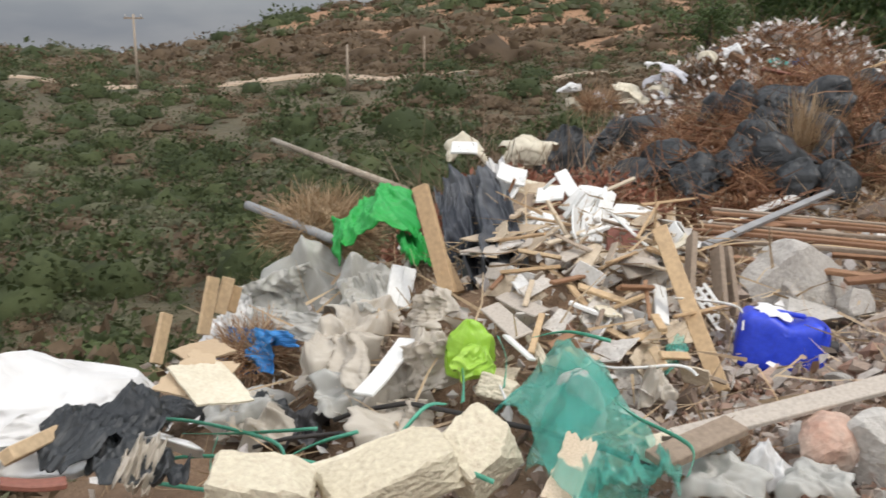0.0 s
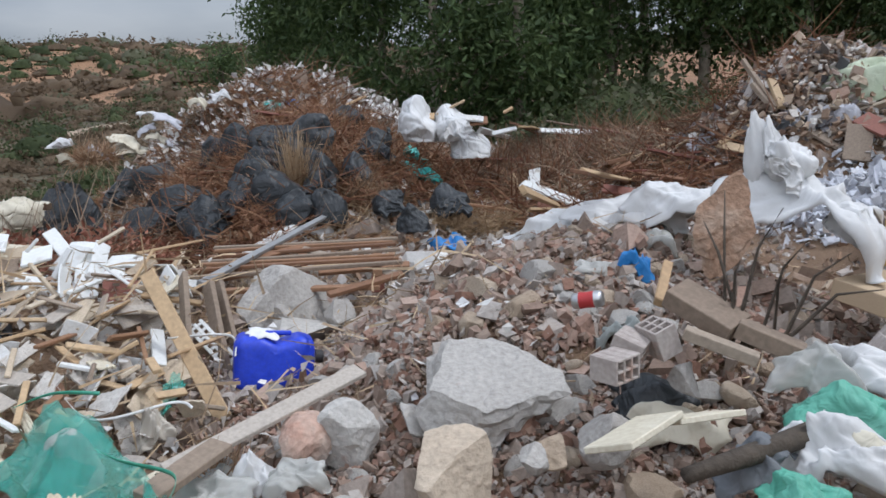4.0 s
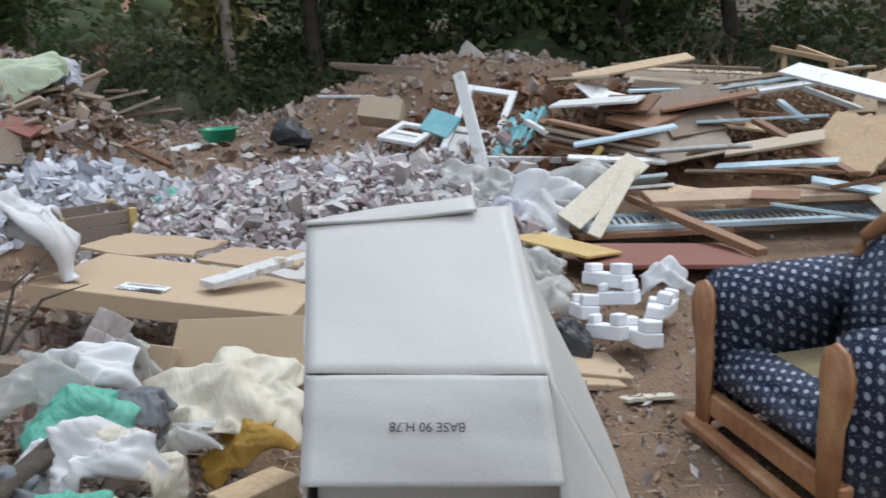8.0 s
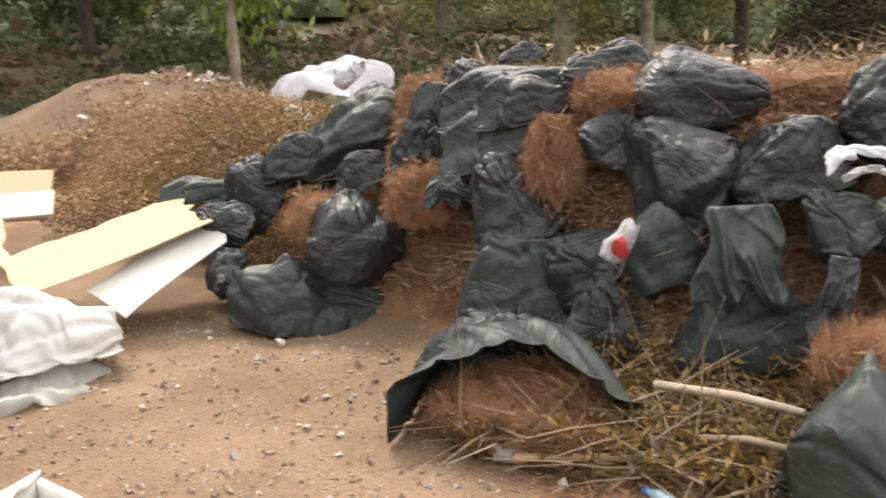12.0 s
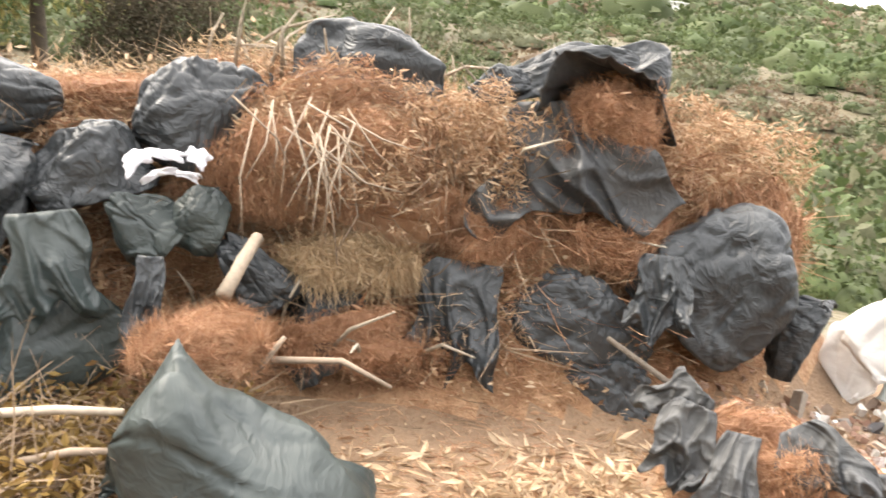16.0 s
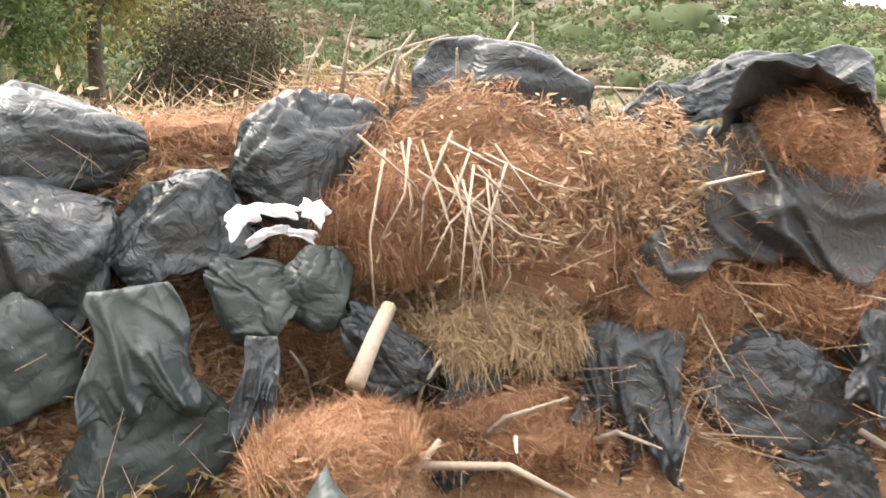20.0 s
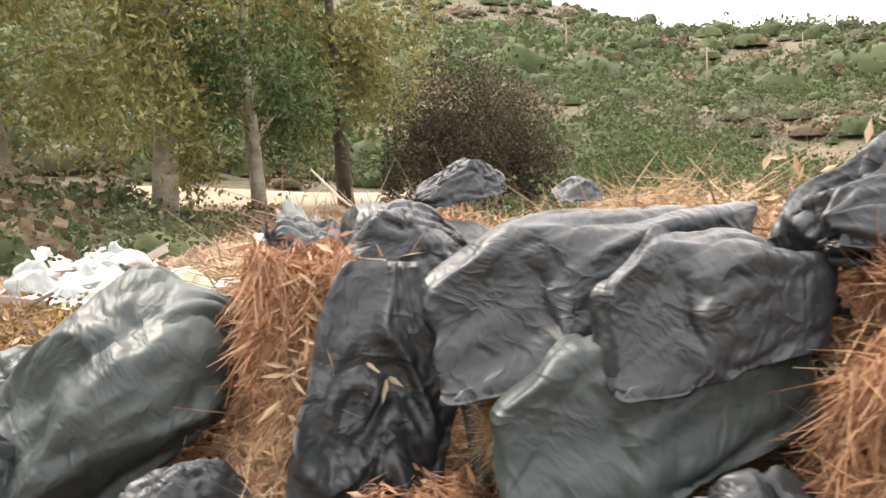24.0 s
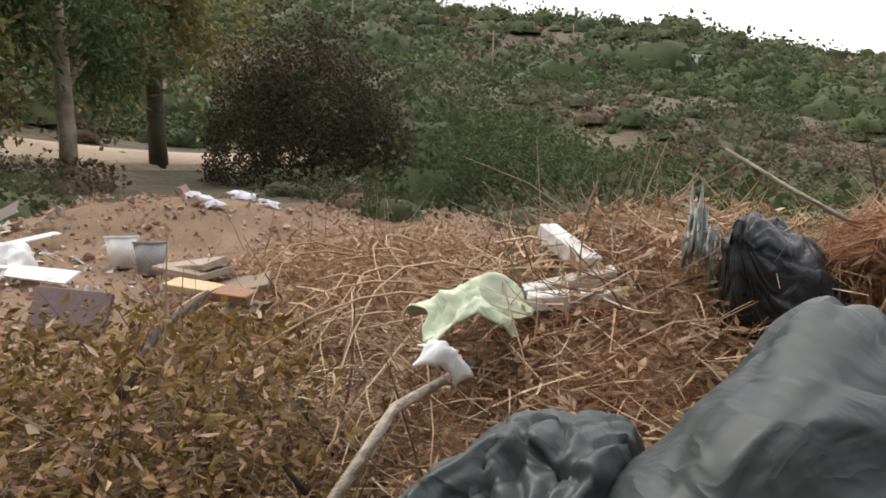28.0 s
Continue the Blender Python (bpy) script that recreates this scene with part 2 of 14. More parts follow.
DARK_BARK = surface("dark_bark", [(0.04, 0.03, 0.022), (0.09, 0.07, 0.05)], 0.9, 3, 30, 0.7, 0.02)
PINE = surface("raw_pine", [(0.36, 0.23, 0.12), (0.46, 0.32, 0.18), (0.55, 0.42, 0.27)], 0.75, 3, 45, 0.3, 0.003, vary=0.6)
OLD_WOOD = surface("weathered_wood", [(0.17, 0.12, 0.085), (0.27, 0.21, 0.155), (0.38, 0.32, 0.25)], 0.88, 3, 50, 0.4, 0.004, vary=0.6)
BROWN_WOOD = surface("brown_stained_wood", [(0.13, 0.06, 0.03), (0.22, 0.11, 0.055), (0.31, 0.18, 0.10)], 0.7, 3, 50, 0.3, 0.003, vary=0.6)
RED_WOOD = surface("red_brown_board", [(0.17, 0.055, 0.035), (0.25, 0.10, 0.07)], 0.65, 3, 50, 0.3, 0.003, vary=0.5)
WHITE_BOARD = surface("white_board", [(0.62, 0.62, 0.59), (0.74, 0.74, 0.71)], 0.5, 4, 40, 0.12, 0.003, vary=0.5, spots=((0.42, 0.36, 0.28), 5, 0.62))
CHIPBOARD = surface("chipboard", [(0.38, 0.29, 0.20), (0.48, 0.39, 0.28), (0.56, 0.48, 0.37)], 0.85, 6, 120, 0.4, 0.003, vary=0.6)
CARD = surface("brown_cardboard", [(0.39, 0.285, 0.18), (0.45, 0.335, 0.215), (0.50, 0.385, 0.255)], 0.85, 1.4, 420, 0.1, 0.003, vary=0.5, spots=((0.33, 0.23, 0.135), 2.0, 0.66))
GREY_CARD = surface("grey_white_cardboard", [(0.475, 0.46, 0.42), (0.52, 0.505, 0.465)], 0.55, 0.9, 420, 0.04, 0.002, spots=((0.44, 0.41, 0.35), 1.3, 0.70))
CONCRETE = surface("concrete", [(0.30, 0.275, 0.245), (0.40, 0.375, 0.34), (0.50, 0.48, 0.44)], 0.92, 4, 45, 0.7, 0.012, vary=0.5, spots=((0.33, 0.17, 0.11), 5, 0.66))
STONE = surface("sandstone", [(0.30, 0.22, 0.15), (0.42, 0.33, 0.24), (0.52, 0.44, 0.34)], 0.92, 3, 40, 0.7, 0.015, vary=0.6)
PALE_BLOCK = surface("pale_limestone", [(0.50, 0.44, 0.32), (0.62, 0.56, 0.43)], 0.9, 6, 50, 0.7, 0.012, vary=0.4)
RUBBLE = surface("rubble", [(0.20, 0.13, 0.095), (0.27, 0.205, 0.16), (0.34, 0.285, 0.24), (0.46, 0.43, 0.395)], 0.92, 5, 50, 0.6, 0.008, island=True, vary=0.8)
RED_RUBBLE = surface("reddish_rubble", [(0.20, 0.10, 0.065), (0.30, 0.19, 0.14), (0.40, 0.30, 0.24)], 0.92, 5, 50, 0.6, 0.008, island=True, vary=0.8)
SCRAP_PALE = surface("pale_scrap", [(0.62, 0.61, 0.58), (0.48, 0.45, 0.40), (0.70, 0.69, 0.67), (0.36, 0.30, 0.24), (0.58, 0.58, 0.6)], 0.6, 4, 50, 0.2, 0.004, island=True, vary=0.95)
SCRAP_MIX = surface("mixed_scrap", [(0.10, 0.07, 0.05), (0.28, 0.17, 0.10), (0.62, 0.60, 0.56), (0.22, 0.12, 0.07), (0.45, 0.36, 0.26), (0.08, 0.08, 0.085), (0.3, 0.2, 0.13)], 0.75, 4, 50, 0.2, 0.004, island=True, vary=0.95)
SCRAP_BROWN = surface("brown_scrap", [(0.10, 0.045, 0.022), (0.20, 0.10, 0.05), (0.28, 0.16, 0.09), (0.15, 0.07, 0.04), (0.36, 0.25, 0.16)], 0.85, 4, 50, 0.2, 0.004, island=True, vary=0.95)
TILE_CHIPS = surface("broken_tiles", [(0.58, 0.57, 0.55), (0.37, 0.285, 0.29), (0.50, 0.49, 0.47), (0.30, 0.225, 0.23), (0.66, 0.66, 0.64), (0.43, 0.36, 0.35), (0.52, 0.47, 0.42)], 0.5, 4, 40, 0.15, 0.004, island=True, vary=0.95)
SLATE_CHIPS = surface("grey_tiles", [(0.40, 0.41, 0.44), (0.55, 0.56, 0.6), (0.62, 0.63, 0.66), (0.48, 0.47, 0.47)], 0.5, 4, 40, 0.15, 0.004, island=True, vary=0.95)


# ---- mesh tools ----
rng = np.random.default_rng(7)


def fbm(x, y, z=0.0, seed=0, octaves=4):
    """Cheap smooth noise from sine waves, for arrays, about -1 to 1."""
    x, y, z = np.asarray(x, float), np.asarray(y, float), np.asarray(z, float)
    g = np.random.default_rng(1000 + seed)
    total, amp, f, norm = 0.0, 1.0, 1.0, 0.0
    for _ in range(octaves):
        for _ in range(3):
            a = g.normal(size=3)
            a *= g.uniform(0.7, 1.6) / np.linalg.norm(a)
            total = total + amp * np.sin(f * (a[0] * x + a[1] * y + a[2] * z) * 2.2 + g.uniform(0, 6.3))
            norm += amp
        amp, f = amp * 0.55, f * 2.05
    return total / norm * 1.7


def mesh_of(name, verts, faces, material=None, smooth=False):
    """A mesh from arrays: faces is one array of equal polygons or a list of such arrays."""
    verts = np.asarray(verts, np.float32).reshape(-1, 3)
    groups = faces if isinstance(faces, list) else [faces]
    loops = np.concatenate([np.asarray(f, np.int32).ravel() for f in groups])
    sizes = np.concatenate([np.full(len(f), np.asarray(f).shape[1], np.int32) for f in groups])
    me = bpy.data.meshes.new(name)
    me.vertices.add(len(verts))
    me.vertices.foreach_set("co", verts.ravel())
    me.loops.add(len(loops))
    me.loops.foreach_set("vertex_index", loops)
    me.polygons.add(len(sizes))
    me.polygons.foreach_set("loop_start", np.concatenate([[0], np.cumsum(sizes)[:-1]]).astype(np.int32))
    me.polygons.foreach_set("use_smooth", np.full(len(sizes), smooth, dtype=bool))
    me.update(calc_edges=True)
    me.validate()
    if material:
        me.materials.append(material)
    return me


def stuff(name, verts, faces, material, label, category, smooth=False):
    return tagged(new(name, mesh_of(name, verts, faces, material, smooth)), label, category, kind="stuff")


def part(name, bm, material, parent, label=""):
    """Links a bmesh as one mesh object under a thing or a part."""
    me = bpy.data.meshes.new(name)
    bm.to_mesh(me)
    bm.free()
    me.materials.append(material)
    ob = new(name, me)
    ob.parent = parent
    return tagged(ob, label)


def mesh_part(name, me, parent, m=None, label=""):
    ob = new(name, me)
    ob.parent = parent
    if m is not None:
        ob.matrix_basis = m
    return tagged(ob, label)


def root(name, m, label, category, group=""):
    ob = new(name)
    ob.empty_display_size = 0.1
    ob.matrix_basis = m
    return tagged(ob, label, category, group)


def thing(name, me, m, label, category, group=""):
    ob = new(name, me)
    ob.matrix_basis = m
    return tagged(ob, label, category, group)


def frames_of(d, spin):
    """Side and normal directions for rows of unit directions, turned by spin."""
    ref = np.where(np.abs(d[:, 2:3]) < 0.9, [[0, 0, 1.0]], [[1.0, 0, 0]])
    s = np.cross(d, ref)
    s /= np.linalg.norm(s, axis=1, keepdims=True) + 1e-9
    n = np.cross(s, d)
    c, k = np.cos(spin)[:, None], np.sin(spin)[:, None]
    return c * s + k * n, c * n - k * s


def strips(base, d, length, width, bend, spin=None, segments=2, g=None):
    """Thin blades that bend: arrays of base points, unit directions, lengths, widths and bends (along each blade's normal)."""
    g = g or rng
    n = len(base)
    spin = g.uniform(0, 6.28, n) if spin is None else spin
    s, nn = frames_of(d, spin)
    rows = []
    for k in range(segments + 1):
        u = k / segments
        c = base + d * (length * u)[:, None] + nn * (bend * length * u * u)[:, None]
        w = (width * (1 - 0.75 * u) * 0.5)[:, None]
        rows += [c - s * w, c + s * w]
    v = np.stack(rows, 1).reshape(-1, 3)
    m = 2 * (segments + 1)
    q = np.array([[2 * k, 2 * k + 1, 2 * k + 3, 2 * k + 2] for k in range(segments)])
    f = (np.arange(n)[:, None, None] * m + q[None]).reshape(-1, 4)
    return v, f


def blades(p, length, width, g=None, up=0.0, flat=0.6):
    """Leaves: small folded diamonds at the points p, lying or standing at random."""
    g = g or rng
    n = len(p)
    d = g.normal(size=(n, 3))
    d[:, 2] = d[:, 2] * flat + up
    d /= np.linalg.norm(d, axis=1, keepdims=True)
    s, nn = frames_of(d, g.uniform(0, 6.28, n))
    length, width = np.broadcast_to(length, n)[:, None], np.broadcast_to(width, n)[:, None]
    curl = g.uniform(0.05, 0.35, n)[:, None]
    v = np.stack([p, p + d * length * 0.45 + s * width * 0.5 + nn * width * curl, p + d * length + nn * width * curl * 0.5, p + d * length * 0.45 - s * width * 0.5 + nn * width * curl], 1).reshape(-1, 3)
    i = np.arange(n)[:, None] * 4
    return v, np.concatenate([i + [[0, 1, 2]], i + [[0, 2, 3]]])


def chips(p, sx, sy, sz, g=None, tilt=1.0, jit=0.3):
    """Broken pieces: jittered blocks at the points p."""
    g = g or rng
    n = len(p)
    box = np.array([[x, y, z] for z in (-0.5, 0.5) for x, y in ((-0.5, -0.5), (0.5, -0.5), (0.5, 0.5), (-0.5, 0.5))])
    v = box[None] + g.uniform(-jit, jit, (n, 8, 3)) * 0.7
    v[:, 4:, :2] *= g.uniform(0.25, 1.0, (n, 1, 2))
    v[:, :4, :2] *= g.uniform(0.6, 1.0, (n, 1, 2))
    v = v * np.stack([np.broadcast_to(sx, n), np.broadcast_to(sy, n), np.broadcast_to(sz, n)], 1)[:, None]
    q = g.normal(size=(n, 4)) * [1, tilt, tilt, 1.0]
    q[:, 0] += 0.0001
    q /= np.linalg.norm(q, axis=1, keepdims=True)
    w, x, y, z = q.T
    r = np.stack([1 - 2 * (y * y + z * z), 2 * (x * y - z * w), 2 * (x * z + y * w), 2 * (x * y + z * w), 1 - 2 * (x * x + z * z), 2 * (y * z - x * w), 2 * (x * z - y * w), 2 * (y * z + x * w), 1 - 2 * (x * x + y * y)], 1).reshape(n, 3, 3)
    v = np.einsum("nij,nkj->nki", r, v) + p[:, None]
    q = np.array([[0, 3, 2, 1], [4, 5, 6, 7], [0, 1, 5, 4], [1, 2, 6, 5], [2, 3, 7, 6], [3, 0, 4, 7]])
    return v.reshape(-1, 3), (np.arange(n)[:, None, None] * 8 + q[None]).reshape(-1, 4)


def joined(pieces):
    vs, fs, k = [], [], 0
    for v, f in pieces:
        vs.append(v)
        fs.append(np.asarray(f) + k)
        k += len(v)
    return np.concatenate(vs), np.concatenate(fs)


def ball(sub):
    bm = bmesh.new()
    bmesh.ops.create_icosphere(bm, subdivisions=sub, radius=1)
    v = np.array([p.co[:] for p in bm.verts])
    f = np.array([[q.index for q in t.verts] for t in bm.faces])
    bm.free()
    return v, f


BALLS = {k: ball(k) for k in (2, 3, 4, 5)}


def rock_mesh(name, size, seed, material, sub=3, cuts=9, rough=0.06):
    """A broken stone: a ball cut by flat planes, then roughened."""
    v, f = BALLS[sub]
    g = np.random.default_rng(seed)
    v = v.copy()
    for _ in range(cuts):
        d = g.normal(size=3)
        d /= np.linalg.norm(d)
        h = g.uniform(0.45, 0.85)
        over = np.maximum(v @ d - h, 0)
        v -= over[:, None] * d
    v *= 1 + rough * fbm(v[:, 0] * 3, v[:, 1] * 3, v[:, 2] * 3, seed)[:, None]
    return mesh_of(name, v * np.array(size) * 0.62, f, material, False)


def bag_form(seed, fill=(0.5, 0.33, 0.26), slack=0.2, ends="seam neck", lift=0.0, drop=0.9, n=112, m=80, steps=110):
    """A film bag settled on its contents: a tube of film that keeps its lengths, first full, then with the mass inside shrinking under it, so that the slack stands up in creases. Ends at -x and +x: seam, neck or open."""
    g = np.random.default_rng(seed)
    a, b, c = fill
    girth = math.pi * (3 * (b + c) - math.sqrt((3 * b + c) * (b + 3 * c)))
    long = 2 * a * 1.3
    t = np.arange(n) / n * 2 * np.pi
    x = np.linspace(-1, 1, m)[:, None]
    taper = np.sqrt(np.clip(1.02 - np.abs(x) ** 3, 0.02, 1))
    p = np.stack([np.repeat(x * a * 1.1, n, 1), b * 1.02 * np.cos(t)[None] * taper, c * 1.02 * np.sin(t)[None] * taper], 2)
    tt, xx = np.repeat(t[None], m, 0), np.repeat(x, n, 1)
    warp = fbm(xx * 1.6, np.cos(tt) * 1.3, np.sin(tt) * 1.3, seed, 3)
    k1, k2 = int(g.integers(6, 9)), int(g.integers(11, 16))
    start = 0.020 * np.sin(k1 * tt + 3.2 * warp + 1.5 * xx) + 0.012 * np.sin(k2 * tt - 5.0 * warp + 4 * xx) + 0.020 * fbm(xx * 5, np.cos(tt) * 4, np.sin(tt) * 4, seed + 1, 2)
    p[..., 1:] *= 1 + start[..., None] * 1.4
    du, dv = girth / n, long / (m - 1)
    dd = math.hypot(du, dv)
    old = p.copy()
    first, last = ends.split()
    turn, twist = g.uniform(-0.5, 0.5), g.uniform(-1, 1) * 0.012
    lump = g.uniform(0, 6, 3)

    def tie(i, j, rest):
        d = p[j] - p[i]
        l = np.sqrt((d * d).sum(-1, keepdims=True)) + 1e-9
        k = (l - rest) / l * 0.5
        d *= np.where(k > 0, k, k * 0.8)
        p[i] += d
        p[j] -= d

    for s in range(steps):
        step = np.clip((p - old) * 0.8, -0.01, 0.01)
        old = p.copy()
        p += step
        p[..., 2] -= 0.0002 if s < 80 else 0.0007
        fall = 1 - slack * min(1, s / 70) * np.array([0.16, 0.5, 0.5])
        for kind, k in ((first, 0), (last, m - 1)):
            ring = p[k]
            mid = ring.mean(0)
            if kind == "seam":
                side = np.array([0, math.cos(turn), math.sin(turn)])
                ring += (mid + ((ring - mid) @ side)[:, None] * side - ring) * 0.5
            elif kind == "neck":
                for q, w in ((0, 0.05), (3, 0.025), (6, 0.05)):
                    q = k - q if k else q
                    mm = p[q].mean(0)
                    d = p[q] - mm
                    l = np.sqrt((d * d).sum(1, keepdims=True)) + 1e-9
                    d *= np.where(l > w, 1 + (w / l - 1) * 0.3, 1)
                    d[:, 1], d[:, 2] = d[:, 1] - twist * d[:, 2], d[:, 2] + twist * d[:, 1]
                    p[q] = mm + d
                p[k, :, 2] += 0.010 * lift
        for _ in range(4):
            ev, od = (slice(None), slice(0, n, 2)), (slice(None), slice(1, n, 2))
            tie(ev, od, du)
            p = np.roll(p, -1, 1)
            tie(ev, od, du)
            p = np.roll(p, 1, 1)
            for o in (0, 1):
                e = (m - o) // 2 * 2
                tie(slice(o, o + e, 2), slice(o + 1, o + e, 2), dv)
            for ahead in (1, -1):
                d = np.roll(p, -ahead, 1)[1:] - p[:-1]
                l = np.sqrt((d * d).sum(-1, keepdims=True)) + 1e-9
                d *= (l - dd) / l * 0.15
                p[:-1] += d
                p[1:] -= np.roll(d, ahead, 1)
        p += 0.03 * (np.roll(p, 1, 1) + np.roll(p, -1, 1) - 2 * p)
        p[1:-1] += 0.03 * (p[2:] + p[:-2] - 2 * p[1:-1])
        e = p / (fall * (a, b, c))
        l = np.sqrt((e * e).sum(-1, keepdims=True)) + 1e-9
        u = e / l
        size = (1 + 0.09 * np.sin(u[..., :1] * 4 + lump[0]) * np.cos(u[..., 1:2] * 4 + lump[1]) + 0.05 * np.sin(u[..., 2:] * 6 + u[..., :1] * 5 + lump[2]))
        touch = l < size
        p = np.where(touch, 0.5 * old + 0.5 * p * (size / l), p)
        old = np.where(touch, p, old)
        p[..., 2] = np.maximum(p[..., 2], -c * drop)
    for _ in range(4):
        p += 0.22 * (np.roll(p, 1, 1) + np.roll(p, -1, 1) - 2 * p)
        p[1:-1] += 0.22 * (p[2:] + p[:-2] - 2 * p[1:-1])
    # taut film between high points lies flat
    mass = p * (1 / a, 1 / b, 1 / c)
    for _ in range(9):
        d = g.normal(size=3) + [0, 0, 0.4]
        d /= np.linalg.norm(d)
        over = mass @ d
        over = np.maximum(over - np.percentile(over, g.uniform(86, 95)), 0)
        p -= 0.7 * over[..., None] * d * (a, b, c)
    # creases that the film keeps: crests running to the gathered end, slanting ones across, and fine ones
    out = np.cross(np.roll(p, -1, 1) - np.roll(p, 1, 1), np.gradient(p, axis=0))
    out /= -np.linalg.norm(out, axis=-1, keepdims=True) + 1e-9
    for _ in range(2):
        out = (np.roll(out, 1, 1) + np.roll(out, -1, 1) + out) / 3
    near = np.clip(0.5 + 0.5 * (xx if last == "neck" else np.abs(xx)), 0, 1)
    calm2 = np.clip(0.4 - 0.9 * fbm(xx * 1.9, np.cos(tt) * 1.7, np.sin(tt) * 1.7, seed + 4, 2), 0, 1)
    crest = 0.042 * (0.1 + 0.9 * near) * (1 - np.abs(np.sin((k1 - 2) * tt + 1.2 * warp + lump[0]))) ** 5
    for _ in range(9):
        # folds radiating from where the film is pulled or pinched
        q, r0 = (int(g.integers(6, m - 6)), int(g.integers(n))), g.uniform(0.09, 0.24)
        d = p - p[q]
        e1 = np.cross(out[q], g.normal(size=3))
        e1 /= np.linalg.norm(e1)
        r, th = np.linalg.norm(d, axis=-1) / r0, np.arctan2(d @ np.cross(out[q], e1), d @ e1)
        k = int(g.integers(3, 7))
        crest += 0.040 * np.clip(out @ out[q], 0, 1) * r * np.exp(1 - r) * (1 - np.abs(np.sin(0.5 * k * th + 0.9 * warp + 0.6 * np.sin(th + k)))) ** 6
    crest += 0.013 * (0.2 + near) * calm2 * (1 - np.abs(np.sin(k2 * tt + 3.0 * xx + 2.0 * warp))) ** 3
    p += out * (crest * np.clip(0.2 + 1.6 * slack, 0.45, 1.3) * np.clip((1.02 - np.abs(xx)) * 8, 0, 1))[..., None]
    p[..., 2] -= p[..., 2].min()
    flat = p.reshape(-1, 3)
    lo, hi = np.percentile(flat, 1.5, 0), np.percentile(flat, 98.5, 0)
    return (p - [(lo[0] + hi[0]) / 2, (lo[1] + hi[1]) / 2, 0]) / (hi - lo * [1, 1, 0])


FORMS = [bag_form(1, (0.5, 0.34, 0.30), 0.3), bag_form(2, (0.45, 0.36, 0.33), 0.24), bag_form(3, (0.5, 0.32, 0.22), 0.6, "seam seam"), bag_form(4, (0.42, 0.34, 0.30), 0.45, "seam neck", 1.0),
         bag_form(5, (0.48, 0.34, 0.27), 0.3, "open seam"), bag_form(6, (0.60, 0.28, 0.23), 0.35), bag_form(7, (0.48, 0.33, 0.26), 0.5, "seam neck"), bag_form(8, (0.44, 0.34, 0.26), 0.55, "seam neck", 1.4)]


def bag_mesh(name, size, seed, material, sub=5, form=None, peak=None):
    """A filled film bag of the given size, lying on z = 0; its shape is one of the fallen forms, mirrored by the seed."""
    w = FORMS[seed % 8 if form is None else form]
    if max(abs(size[0]), size[1]) < 0.26 or sub < 5:
        w = w[::2, ::2]
    m, n = w.shape[:2]
    flip = np.array([1 if form is not None or seed % 2 else -1, 1 if seed % 3 else -1, 1])
    v = w.reshape(-1, 3) * flip
    bulge = fbm(v[:, 0] * 3.2, v[:, 1] * 3.2, v[:, 2] * 3.2, seed, 2)
    v = v * (1 + 0.07 * bulge[:, None]) * np.array([size[0], size[1], size[2] * 0.78])
    if peak:
        off = np.hypot((v[:, 0] - peak[0]) / peak[3], (v[:, 1] - peak[1]) / peak[4])
        v[:, 2] += peak[2] * np.exp(-off) * np.clip(v[:, 2] / size[2] * 3 - 0.4, 0, 1)
    i, j = np.meshgrid(np.arange(m - 1), np.arange(n), indexing="ij")
    k = (j + 1) % n
    q = np.stack([i * n + j, i * n + k, (i + 1) * n + k, (i + 1) * n + j], -1).reshape(-1, 4)
    if flip[0] * flip[1] < 0:
        q = q[:, ::-1]
    return mesh_of(name, v, q, material, True)


def hood_mesh(name, w, d, h, seed, material):
    """The torn mouth of a bag: film arched over its contents from side to side, open to -y, its lip curled and its slack in folds."""
    g = np.random.default_rng(seed)
    ph = g.uniform(0, 6, 4)

    def fall(x, y, u, v):
        a = np.pi * (1 - u)
        wob = fbm(u * 3, v * 2, 0, seed, 2)
        fold = (1 - np.abs(np.sin(u * 9 + 1.5 * wob + ph[0]))) ** 2 + 0.6 * (1 - np.abs(np.sin(u * 21 + 2 * wob + ph[1] + v))) ** 2
        k = 1 + 0.10 * (fold - 0.5) * (1.2 - 0.6 * v) + 0.08 * wob + 0.10 * np.exp(-v * 9)
        back = np.sqrt(np.clip(1 - (np.maximum(v - 0.25, 0) / 0.76) ** 2.2, 0.02, 1))
        lip = 0.10 * np.sin(u * 7 + ph[2]) + 0.05 * np.sin(u * 17 + ph[3])
        return 0.5 * w * np.cos(a) * k * (0.55 + 0.45 * back), d * (v - 0.12 + lip * (1 - v) - 0.16 * np.sin(a) * (1 - v)), h * np.sin(a) ** 0.8 * k * back
    p, f = sheet(70, 36, 1, 1, fall)
    v, fs = thickened(p, f, 0.002)
    return mesh_of(name, v, fs, material, True)


